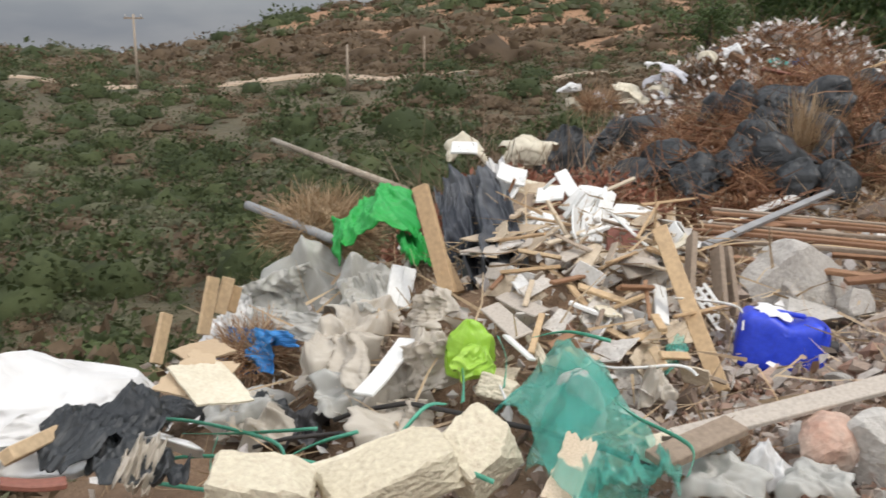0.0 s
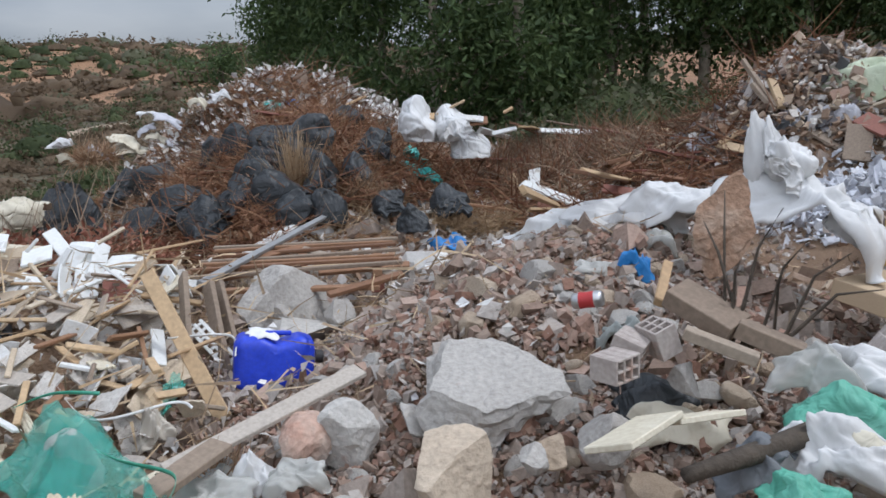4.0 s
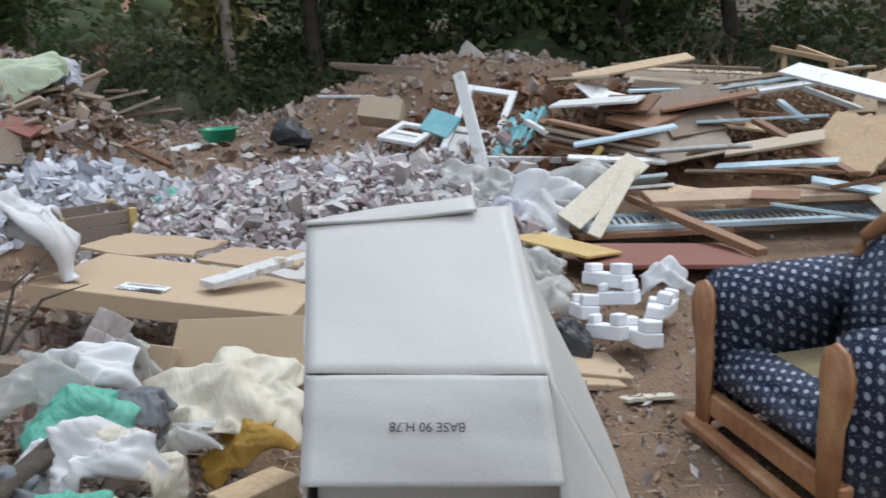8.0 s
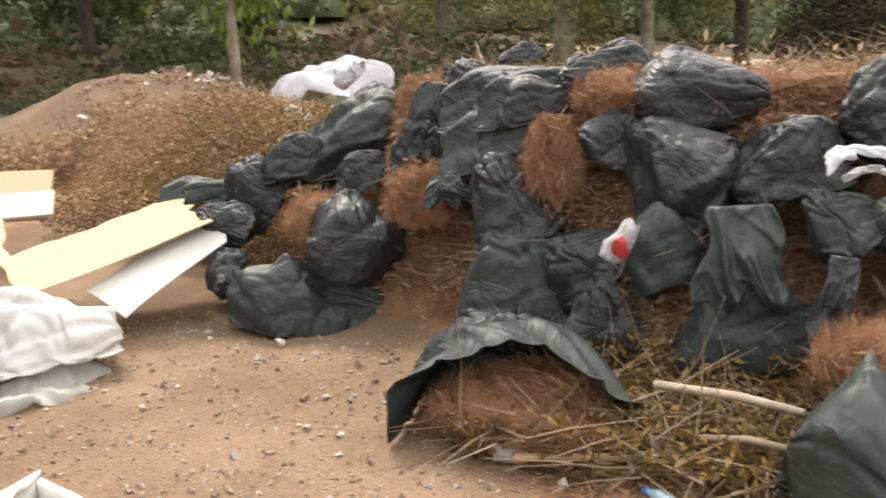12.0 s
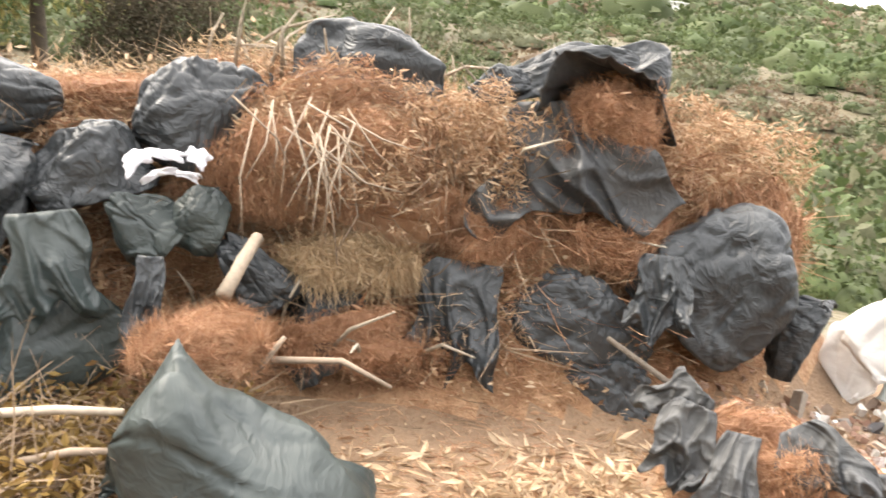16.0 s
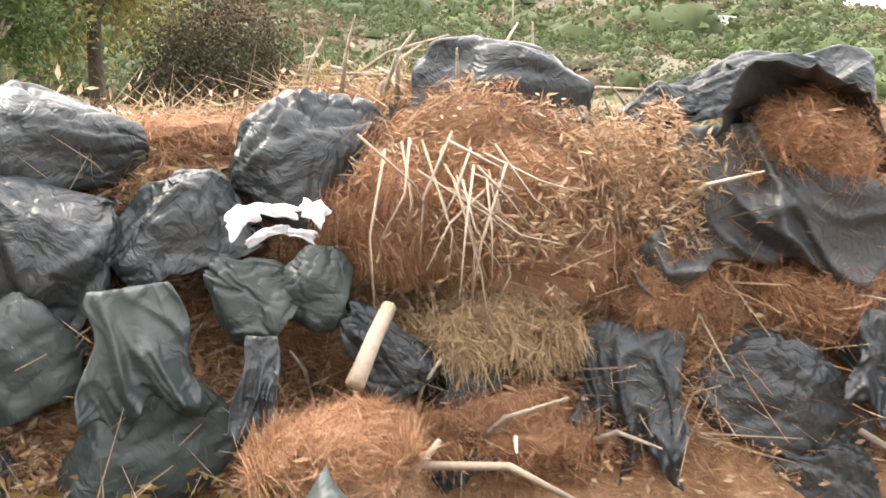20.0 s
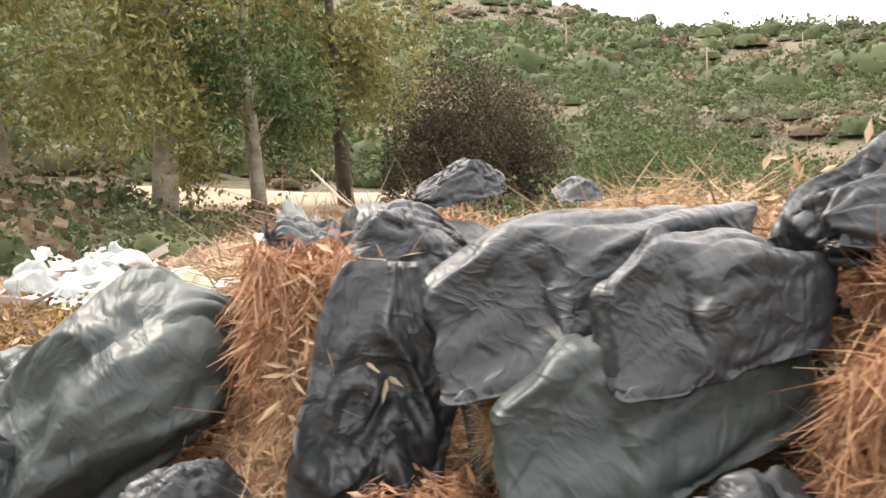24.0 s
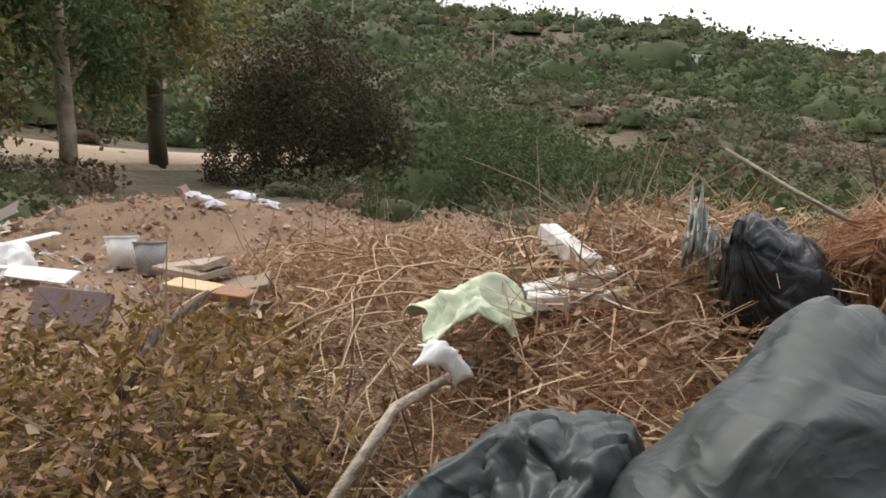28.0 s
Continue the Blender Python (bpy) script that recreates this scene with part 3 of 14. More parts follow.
def flap_mesh(name, w, h, seed, material):
    """Loose film hanging from a bag: a sheet with folds that deepen towards its ragged lower edge. Top edge at z = 0, hanging to -h."""
    g = np.random.default_rng(seed)
    ph = g.uniform(0, 6, 4)

    def fall(x, y, u, v):
        d = 1 - v
        wide = 0.42 + 0.6 * np.sqrt(d + 0.02) + 0.15 * d * np.sin(ph[0]) + 0.08 * np.sin(6 * d + ph[1])
        amp = w * (0.03 + 0.10 * d)
        wob = fbm(u * 3, d * 2, 0, seed, 2)
        k = amp * 1.6 * ((1 - np.abs(np.sin(u * 3.6 + ph[2] + 1.4 * d + 2.2 * wob))) ** 2 + 0.35 * (1 - np.abs(np.sin(u * 9 + ph[3] - 5 * d + 4 * wob))) ** 3 + 0.4 * (1 - np.abs(np.sin(d * 5 - 2 * u + ph[0] + 3 * wob))) ** 3 + 0.7 * wob)
        rag = 1 - 0.22 * np.abs(np.sin(u * 5 + ph[1])) - 0.05 * np.sin(u * 17 + ph[3])
        return (x * wide + 0.12 * w * d * np.sin(ph[2]) + 0.04 * w * np.sin(9 * d + ph[3]) * np.abs(2 * u - 1), -k - 0.25 * h * np.sin(d * 1.6) * 0.6, -d * h * rag)
    p, f = sheet(46, 32, w, h, fall)
    v, fs = thickened(p, f, 0.002)
    return mesh_of(name, v, fs, material, True)


def crumple_mesh(name, size, seed, material, n=34):
    """Crumpled film or cloth: a sheet fallen over a low mass, with long sharp folds and a ragged rim."""
    g = np.random.default_rng(seed)
    ph = g.uniform(0, 6, 8)
    lx, ly, lz = size
    turn = g.uniform(-0.9, 0.9)

    def fall(x, y, u, v):
        a, b = 2 * u - 1, 2 * v - 1
        wob = fbm(a * 1.3, b * 1.3, 0, seed, 2)
        s, c = math.sin(turn), math.cos(turn)
        q, w = a * c + b * s + 0.22 * wob, b * c - a * s + 0.2 * wob
        k = (1 - np.abs(np.sin(q * 4.2 + ph[0] + 0.6 * np.sin(w * 2)))) ** 2 + 0.35 * (1 - np.abs(np.sin(q * 9.5 + 1.4 * w + ph[1]))) ** 2 + 0.5 * (1 - np.abs(np.sin(w * 6.5 + 2.0 * wob + ph[2]))) ** 3 + 0.35 * (1 - np.minimum(np.abs(fbm(a * 4, b * 4, 0, seed + 5, 2)), 1)) ** 2
        rim = 1 + 0.16 * np.sin(np.arctan2(b, a) * 3 + ph[3]) + 0.10 * np.sin(np.arctan2(b, a) * 7 + ph[4]) + 0.02 * np.sin(np.arctan2(b, a) * 17 + ph[5])
        rr = np.clip(np.hypot(a, b) / 1.25, 0, 1)
        dome = np.sqrt(np.clip(1 - rr ** 2.4, 0, 1)) * (0.75 + 0.45 * fbm(a * 1.1, b * 1.1, 3, seed + 2, 2))
        return a * lx * 0.5 * rim, b * ly * 0.62 * rim, lz * (0.9 * dome + 0.17 * (k - 0.7) * (0.35 + 0.65 * (1 - rr)))
    p, f = sheet(n, n, 1, 1, fall)
    v, fs = thickened(p, f, 0.0025)
    return mesh_of(name, v, fs, material, True)


def sheet(nx, ny, lx, ly, fn):
    """A grid of nx by ny cells, lx by ly metres, whose points fn(x, y, u, v) moves; returns points and quads."""
    u, v = np.meshgrid(np.linspace(0, 1, nx + 1), np.linspace(0, 1, ny + 1))
    u, v = u.ravel(), v.ravel()
    p = np.stack(fn((u - 0.5) * lx, (v - 0.5) * ly, u, v), 1)
    i = np.arange(nx * ny)
    a = (i // nx) * (nx + 1) + i % nx
    return p, np.stack([a, a + 1, a + nx + 2, a + nx + 1], 1)


def thickened(p, f, t=0.004):
    """A sheet given a thickness: both faces and a rim."""
    n = len(p)
    nrm = np.zeros_like(p)
    q = p[f]
    fn = np.cross(q[:, 2] - q[:, 0], q[:, 3 % q.shape[1]] - q[:, 1])
    for k in range(f.shape[1]):
        np.add.at(nrm, f[:, k], fn)
    nrm /= np.linalg.norm(nrm, axis=1, keepdims=True) + 1e-9
    e = np.concatenate([np.stack([f[:, k], f[:, (k + 1) % f.shape[1]]], 1) for k in range(f.shape[1])])
    key = np.sort(e, 1)
    _, first, count = np.unique(key[:, 0] * (n + 1) + key[:, 1], return_index=True, return_counts=True)
    rim = e[first[count == 1]]
    side = np.stack([rim[:, 1], rim[:, 0], rim[:, 0] + n, rim[:, 1] + n], 1)
    return np.concatenate([p - nrm * t / 2 * -1, p - nrm * t / 2]), [f, f[:, ::-1] + n, side] if f.shape[1] == 4 else [f, f[:, ::-1] + n, side]


def box_bm(lx, ly, lz, bevel=0.004, at=(0, 0, 0), warp=0.0, seed=0, cuts=0):
    bm = bmesh.new()
    bmesh.ops.create_cube(bm, size=1)
    for v in bm.verts:
        v.co = Vector((v.co.x * lx, v.co.y * ly, v.co.z * lz))
    if cuts:
        bmesh.ops.subdivide_edges(bm, edges=[e for e in bm.edges if abs(e.verts[0].co.x - e.verts[1].co.x) > lx * 0.5], cuts=cuts)
    if bevel:
        bmesh.ops.bevel(bm, geom=[e for e in bm.edges if len(e.link_faces) == 2 and e.calc_face_angle(0) > 0.5], offset=min(bevel, lx * 0.3, ly * 0.3, lz * 0.3), segments=1, affect="EDGES")
    if warp:
        ph = seed * 1.7
        for v in bm.verts:
            v.co.z += warp * math.sin(v.co.x / lx * 2.6 + ph)
            v.co.y += warp * 0.6 * math.sin(v.co.x / lx * 2.1 + ph * 2)
    bmesh.ops.translate(bm, vec=Vector(at), verts=bm.verts)
    return bm


def plank_mesh(name, l, w, t, material, seed=0, warp=0.004):
    bm = box_bm(l, w, t, 0.003, warp=warp, seed=seed, cuts=4)
    me = bpy.data.meshes.new(name)
    bm.to_mesh(me)
    bm.free()
    me.materials.append(material)
    return me


def between(a, b, spin=0.0):
    """A pose at the middle of a and b, its x axis from a to b, its z axis up as far as it can, then spun about x by degrees."""
    a, b = Vector(a), Vector(b)
    x = (b - a).normalized()
    y = Vector((0, 0, 1)).cross(x)
    y = y.normalized() if y.length > 1e-4 else Vector((0, 1, 0))
    z = x.cross(y)
    m = Matrix((x, y, z)).transposed().to_4x4()
    return Matrix.Translation((a + b) / 2) @ m @ pose(0, 0, 0, spin)


def plank(a, b, w, t, material, label, spin=0.0, name="plank", category="plank", group="", seed=0):
    l = (Vector(b) - Vector(a)).length
    return thing(name, plank_mesh(name, l, w, t, material, seed), between(a, b, spin), label, category, group)


def tube(points, radii, sides=7, seed=0, wob=0.0):
    """A tapered, bent limb along points; returns points and quads with end caps as collapsed rings."""
    p = np.asarray(points, float)
    n = len(p)
    r = np.asarray(radii, float)
    d = np.gradient(p, axis=0)
    d /= np.linalg.norm(d, axis=1, keepdims=True) + 1e-9
    s, nn = frames_of(d, np.zeros(n))
    a = np.arange(sides) / sides * 2 * np.pi
    g = np.random.default_rng(seed)
    k = 1 + wob * g.uniform(-1, 1, (n, sides))
    ring = p[:, None] + (np.cos(a)[None, :, None] * s[:, None] + np.sin(a)[None, :, None] * nn[:, None]) * (r[:, None] * k)[..., None]
    v = np.concatenate([ring.reshape(-1, 3), p[:1], p[-1:]])
    f = []
    for i in range(n - 1):
        for j in range(sides):
            f.append((i * sides + j, i * sides + (j + 1) % sides, (i + 1) * sides + (j + 1) % sides, (i + 1) * sides + j))
    c0, c1 = n * sides, n * sides + 1
    for j in range(sides):
        f.append((c0, (j + 1) % sides, j, c0))
        f.append((c1, (n - 1) * sides + j, (n - 1) * sides + (j + 1) % sides, c1))
    quads = np.array([q for q in f if len(set(q)) == 4])
    tris = np.array([q[:3] for q in f if len(set(q)) == 3])
    return v, [quads, tris]


def limb(name, points, radii, material, label, category, group="", sides=7, seed=0, wob=0.12):
    p = np.asarray(points, float)
    base = p[0].copy()
    v, f = tube(p - base, radii, sides, seed, wob)
    return thing(name, mesh_of(name, v, f, material, True), Matrix.Translation(base), label, category, group)


# ---- ground ----
RADII = [0, 6, 12, 25, 50, 85, 150, 230, 410, 800]
SLOPES = {
    -50: (-0.9, -4, -7, -8, -8, -7, -6, -9, -14), -10: (-0.6, -3.6, -6.6, -6, -2.4, -3, -6, -9, -18),
    10: (0, -2.6, -6, -5, -2.2, 3.5, 8, 9, -8), 31: (0, -0.4, -4, -4, -1.2, 4, 8.5, 11, -5),
    52: (0, 0.3, 0.6, 1, 2, 4, 7, 10, 0), 92: (0, 0.3, 0.9, 4, 11, 24, 34, 45, 40),
    140: (0, 0.2, 0.8, 6, 13, 27, 42, 70, 50), 183: (0, 0.15, 0.1, 3, 8, 21, 35, 79, 60),
    204: (0, 0, -1.6, -0.5, 6, 15, 26, 48, 36), 232: (-0.1, -1, -4, -4.5, 0, 8, 15, 33, 26), 262: (-0.4, -2.5, -6, -8, -7, -2, 5, 15, 10)}
# heaps: x, y, half-length, half-width, turn in degrees, height, steepness
HEAPS = [(-2.6, -3.9, 1.5, 0.98, 4, 1.18, 2.4), (-2.6, -1.85, 0.55, 0.42, 0, 0.26, 1.5), (-1.3, -4.5, 1.15, 1.2, 0, 1.38, 3.0), (0.2, -4.75, 1.7, 1.45, 0, 1.2, 3.0), (1.6, -5.2, 1.1, 1.15, 0, 1.1, 2.0),
         (1.9, -4.3, 0.75, 0.62, 0, 0.78, 2.0), (3.3, -5.5, 1.7, 0.8, 0, 0.5, 1.6), (2.0, -7.0, 1.4, 1.0, 0, 0.8, 1.6), (5.3, -6.7, 1.7, 1.2, 15, 0.75, 1.5), (2.8, -13.8, 2.0, 0.9, 0, 0.45, 1.5),
         (3.0, 3.1, 1.25, 1.25, 0, 0.72, 1.2), (0.64, 5.76, 1.9, 1.5, 0, 0.42, 1.5), (-0.3, 3.78, 1.7, 1.1, 0, 0.06, 1.5), (1.46, 7.65, 1.3, 1.1, 0, 0.7, 1.4),
         (4.33, 10.2, 2.7, 2.8, -8, 1.5, 1.4), (6.14, 13.15, 3.8, 2.4, -8, 2.5, 1.4), (9.7, 5.2, 1.5, 1.4, 0, 1.25, 1.2),
         (6.6, 1.1, 1.9, 1.4, 20, 0.42, 1.2), (7.4, 3.5, 1.2, 0.9, 30, 0.32, 1.2), (9.2, -1.6, 2.0, 2.4, 0, 0.7, 1.4), (7.9, -4.2, 1.5, 1.2, 0, 0.45, 1.4),
         (12.5, -0.6, 2.0, 2.5, 0, 1.0, 1.4), (9.0, -9.5, 2.2, 1.5, 0, 0.9, 1.5)]


def height(x, y):
    """The height of the ground at arrays of places."""
    x, y = np.asarray(x, float), np.asarray(y, float)
    r, az = np.hypot(x, y), np.degrees(np.arctan2(x, y))
    keys = sorted(SLOPES)
    az = np.where(az < -88, az + 360, az)
    rows = np.array([(0, *SLOPES[k]) for k in keys] + [(0, *SLOPES[keys[0]])], float)
    kk = np.array(keys + [keys[0] + 360], float)
    i = np.clip(np.searchsorted(kk, az, side="right") - 1, 0, len(kk) - 2)
    u = np.clip((az - kk[i]) / (kk[i + 1] - kk[i]), 0, 1)
    u = u * u * (3 - 2 * u)
    rr = np.array(RADII, float)
    j = np.clip(np.searchsorted(rr, r, side="right") - 1, 0, len(rr) - 2)
    v = np.clip((r - rr[j]) / (rr[j + 1] - rr[j]), 0, 1)
    v = v * v * (3 - 2 * v) * 0.5 + v * 0.5
    z = (rows[i, j] * (1 - v) + rows[i, j + 1] * v) * (1 - u) + (rows[i + 1, j] * (1 - v) + rows[i + 1, j + 1] * v) * u
    far = np.clip((r - 14) / 40, 0, 1)
    z = z + far * 0.9 * fbm(x / 14, y / 14, 0, 3, 3) + np.clip((r - 80) / 150, 0, 1) * 4.5 * fbm(x / 70, y / 70, 0, 4, 2)
    edge = np.clip((-x - 1.3 - 0.25 * np.sin(y * 1.3)) / 2.2, 0, 1) * np.clip((y + 0.3) / 1.5, 0, 1) * np.clip((9 - r) / 3, 0, 1)
    z = z - 1.3 * edge
    top = 0.0 * z
    for cx, cy, a, b, turn, h, p in HEAPS:
        c, s = math.cos(radians(turn)), math.sin(radians(turn))
        dx, dy = x - cx, y - cy
        q = ((c * dx + s * dy) / a) ** 2 + ((c * dy - s * dx) / b) ** 2
        top = np.maximum(top, h * np.exp(-q ** p))
    lump = np.clip(top * 3, 0, 1) * (0.09 * fbm(x * 1.6, y * 1.6, 0, 11, 3))
    return z + top + lump + 0.012 * fbm(x * 2.5, y * 2.5, 0, 12, 3) * np.clip((14 - r) / 5, 0, 1)


def on_ground(x, y, lift=0.0):
    return (x, y, float(height(x, y)) + lift)


def points_on(x, y, lift=0.0):
    return np.stack([x, y, height(x, y) + lift], 1)


def lay_ground():
    rings = np.concatenate([np.linspace(0.05, 9, 110), np.geomspace(9.2, 880, 120), [1100, 1500, 2200]])
    n = 420
    a = np.arange(n) / n * 2 * np.pi
    r, aa = np.meshgrid(rings, a, indexing="ij")
    x, y = r * np.sin(aa), r * np.cos(aa)
    z = height(x, y)
    z = np.where(r > 850, np.minimum(z, -6) - (r - 850) * 0.07, z)
    v = np.concatenate([np.stack([x, y, z], -1).reshape(-1, 3), [[0, 0, float(height(0, 0))]]])
    m = len(rings)
    i, j = np.meshgrid(np.arange(m - 1), np.arange(n), indexing="ij")
    k = (j + 1) % n
    q = np.stack([i * n + j, (i + 1) * n + j, (i + 1) * n + k, i * n + k], -1).reshape(-1, 4)[:, ::-1]
    c = len(v) - 1
    t = np.stack([np.full(n, c), np.arange(n), (np.arange(n) + 1) % n], 1)[:, ::-1]
    me = mesh_of("ground", v, [q, t], SOIL, True)
    me.materials.append(SCRUB_SOIL)
    mid = v[q].mean(1)
    rr = np.hypot(mid[:, 0], mid[:, 1])
    wild = (rr > 15) | ((mid[:, 0] < -3) & (rr > 6)) | ((mid[:, 1] > 6) & (mid[:, 0] < -0.5)) | (mid[:, 2] < -1.0)
    sandy = (np.abs(mid[:, 0] - 2.5) < 4.5) & (mid[:, 1] < -6) & (mid[:, 1] > -19)
    me.materials.append(LITTER)
    heap = (mid[:, 2] > 0.07) & (((mid[:, 1] < -1.6) & (mid[:, 1] > -8.5) & (mid[:, 0] > -4) & (mid[:, 0] < 7.5)) | ((mid[:, 1] > 6.2) & (mid[:, 0] > 0)))
    wild = np.where(heap, 2, wild & ~sandy)
    me.polygons.foreach_set("material_index", np.concatenate([wild.astype(np.int32), np.zeros(n, np.int32)]))
    tagged(new("ground", me), "sandy brown earth with scrub soil on the slopes", "ground", kind="structure")


lay_ground()
WATER = surface("sea_water", [(0.10, 0.15, 0.19), (0.13, 0.18, 0.22)], 0.35, 0.01, 0.3, 0.2, 0.5)
sea_v, sea_f = sheet(8, 8, 9000, 9000, lambda x, y, u, v: (x, y, 0 * x - 70))
tagged(new("water", mesh_of("water", sea_v, sea_f, WATER)), "grey blue sea far off", "sea", kind="structure")

PALE_ROAD = surface("pale_dirt_road", [(0.30, 0.22, 0.15), (0.40, 0.31, 0.225)], 0.95, 0.4, 6, 0.4, 0.05)


def road(name, way, width, label):
    way = np.array(way, float)
    u = np.linspace(0, len(way) - 1, 40)
    px, py = np.interp(u, np.arange(len(way)), way[:, 0]), np.interp(u, np.arange(len(way)), way[:, 1])
    dx, dy = np.gradient(px), np.gradient(py)
    l = np.hypot(dx, dy)
    rows = []
    for k in (-1.25, -1, -0.6, -0.2, 0.2, 0.6, 1, 1.25):
        x, y = px - dy / l * width * k / 2, py + dx / l * width * k / 2
        rows.append(np.stack([x, y, height(x, y) + (0.14 if abs(k) <= 1 else -0.7)], 1))
    v = np.stack(rows, 1).reshape(-1, 3)
    q = np.array([[i * 8 + j, i * 8 + j + 1, i * 8 + j + 9, i * 8 + j + 8] for i in range(39) for j in range(7)])
    me = mesh_of(name, v, q, PALE_ROAD, True)
    tagged(new(name, me), label, "road", kind="structure")


road("road", [(-27.5, 83.7), (-19.7, 87.5), (-5.1, 90.1), (14.9, 88.7), (33.7, 79.5), (43.8, 67.7)], 4.5, "pale dirt road along the far side of the valley")
road("road", [(-19.7, 87.5), (-20.5, 100.8), (-23.5, 125.6), (-23.9, 171.3)], 6, "pale dirt track climbing away from the valley road")
road("road", [(9.5, -27.5), (6, -29.5), (2.5, -31), (-1.5, -31.5), (-5, -33)], 3.2, "pale gravel track behind the trees")


def shrubs(x, y, radius, tall, material, name, label, count, g):
    """Scrub of many leaf tufts round each place, one object of stuff."""
    n = len(x)
    base = points_on(x, y)
    idx = np.repeat(np.arange(n), count)
    m = len(idx)
    d = g.normal(size=(m, 3))
    d[:, 2] = np.abs(d[:, 2]) * 0.9
    d /= np.linalg.norm(d, axis=1, keepdims=True)
    lob = 1 + 0.28 * np.sin(d[:, 0] * 5 + idx * 1.7) * np.cos(d[:, 1] * 6 + idx * 0.9)
    k = g.uniform(0.5, 1.0, m) ** 0.6 * lob * (0.82 if count < 60 else 1.0)
    p = base[idx] + d * np.stack([radius[idx] * k, radius[idx] * k, tall[idx] * k], 1)
    size = radius[idx] * g.uniform(0.10, 0.22, m) * max(0.3, min(1, (110 / count) ** 0.5))
    v, f = blades(p, size, size * 0.7, g, up=0.25, flat=0.7)
    bv, bf = BALLS[2]
    bf = bf[bv[bf][:, :, 2].mean(1) > -0.1]
    core = np.repeat(base[:, None], len(bv), 1)
    swell = 0.86 + 0.22 * np.sin(bv[None, :, 0] * 5 + np.arange(n)[:, None] * 1.7) * np.cos(bv[None, :, 1] * 6 + np.arange(n)[:, None] * 0.9) + g.uniform(-0.1, 0.1, (n, len(bv)))
    core = core + bv[None] * swell[..., None] * np.stack([radius, radius, tall], 1)[:, None] * 0.6
    cf = (np.arange(n)[:, None, None] * len(bv) + bf[None]).reshape(-1, 3)
    if count < 2000:
        v, f = joined([(v, f), (core.reshape(-1, 3), cf)])
    stuff(name, v, f, material, label, "scrub", True)


def scrub(az0, az1, r0, r1, n, radius, count, g, mats, keep=None):
    az = radians(1) * g.uniform(az0, az1, n)
    r = r0 * (r1 / r0) ** (g.uniform(0, 1, n) ** 0.8)
    x, y = r * np.sin(az), r * np.cos(az)
    patch = fbm(x / 26, y / 26, 0, 21, 3) + 0.5 * g.normal(size=n)
    size = radius * g.lognormal(0, 0.35, n) * (0.75 + 0.6 * np.clip(r / 200, 0, 1.3))
    if keep is not None:
        ok = keep(x, y, r)
        x, y, patch, size = x[ok], y[ok], patch[ok], size[ok]
    cut = np.quantile(patch, np.cumsum([m[1] for m in mats])[:-1])
    which = np.searchsorted(cut, patch)
    for i, (material, _, name, label, tall) in enumerate(mats):
        s = which == i
        if s.any():
            shrubs(x[s], y[s], size[s], size[s] * tall, material, name, label, count, g)


def off_road(x, y, r):
    return ~((np.abs(np.hypot(x, y) - 87) < 3.2) & (y > 60)) & ~((np.hypot(x - 2, y + 29.5) < 4) | (np.hypot(x - 6, y + 28) < 3)) & ~((x > -1.4) & (np.hypot(x - 3, y - 9) < 9.5))


VALLEY = [(SCRUB_BROWN, 0.64, "dry_scrub", "brown dry scrub on the valley slope", 0.55), (SCRUB_GREY, 0.18, "grey_scrub", "grey green low scrub on the slope", 0.6), (SCRUB_GREEN, 0.18, "green_scrub", "dark green rounded bushes on the slope", 0.85)]
HILL = [(SCRUB_BROWN, 0.14, "dry_scrub", "brown dry scrub on the hillside", 0.6), (SCRUB_GREY, 0.26, "grey_scrub", "grey green low scrub on the hillside", 0.7), (SCRUB_GREEN, 0.44, "green_scrub", "dark green bushes covering the hillside", 0.9), (SCRUB_BRIGHT, 0.16, "bright_scrub", "fresh green bushes on the hillside", 0.9)]
g1 = np.random.default_rng(31)
scrub(-34, 42, 5.5, 34, 1200, 0.66, 170, g1, VALLEY, off_road)
scrub(-34, 50, 30, 110, 2000, 1.15, 66, g1, VALLEY, off_road)
scrub(-34, 66, 95, 480, 4200, 2.4, 34, g1, VALLEY)
scrub(-34, 40, 24, 120, 170, 2.1, 320, g1, [HILL[2], HILL[2], HILL[2]], off_road)
scrub(-32, -8, 8.5, 20, 160, 0.75, 300, g1, [HILL[3], HILL[2], HILL[3]], off_road)
scrub(178, 250, 8.5, 34, 520, 0.85, 220, g1, [HILL[2], HILL[3], HILL[1]], lambda x, y, r: off_road(x, y, r) & ~((x > -1.5) & (y > -20)) & (x + 0 * y < 2) & ((y < -8.5) | (x < -4.5)))
scrub(128, 250, 33, 110, 2000, 1.5, 120, g1, HILL, off_road)
scrub(128, 250, 100, 470, 6000, 2.8, 44, g1, HILL)
scrub(62, 160, 17, 60, 900, 1.1, 80, g1, [(SCRUB_BROWN, 0.5, "dry_scrub", "brown dry scrub behind the yard", 0.7), HILL[2], HILL[1]], lambda x, y, r: ~((np.abs(x - 2.5) < 5) & (y > -27)) & off_road(x, y, r))
scrub(60, 150, 50, 420, 1300, 2.8, 30, g1, HILL)

scrub(24, 128, 16, 27, 420, 1.0, 220, g1, [HILL[2], HILL[2], HILL[1]], lambda x, y, r: off_road(x, y, r) & (x > 11 - 0.0 * y))
scrub(128, 182, 15.5, 30, 420, 0.9, 220, g1, [HILL[2], HILL[0], HILL[1]], lambda x, y, r: ~((np.abs(x - 2.2 - 0.1 * (y + 20)) < 2.2)) & off_road(x, y, r))


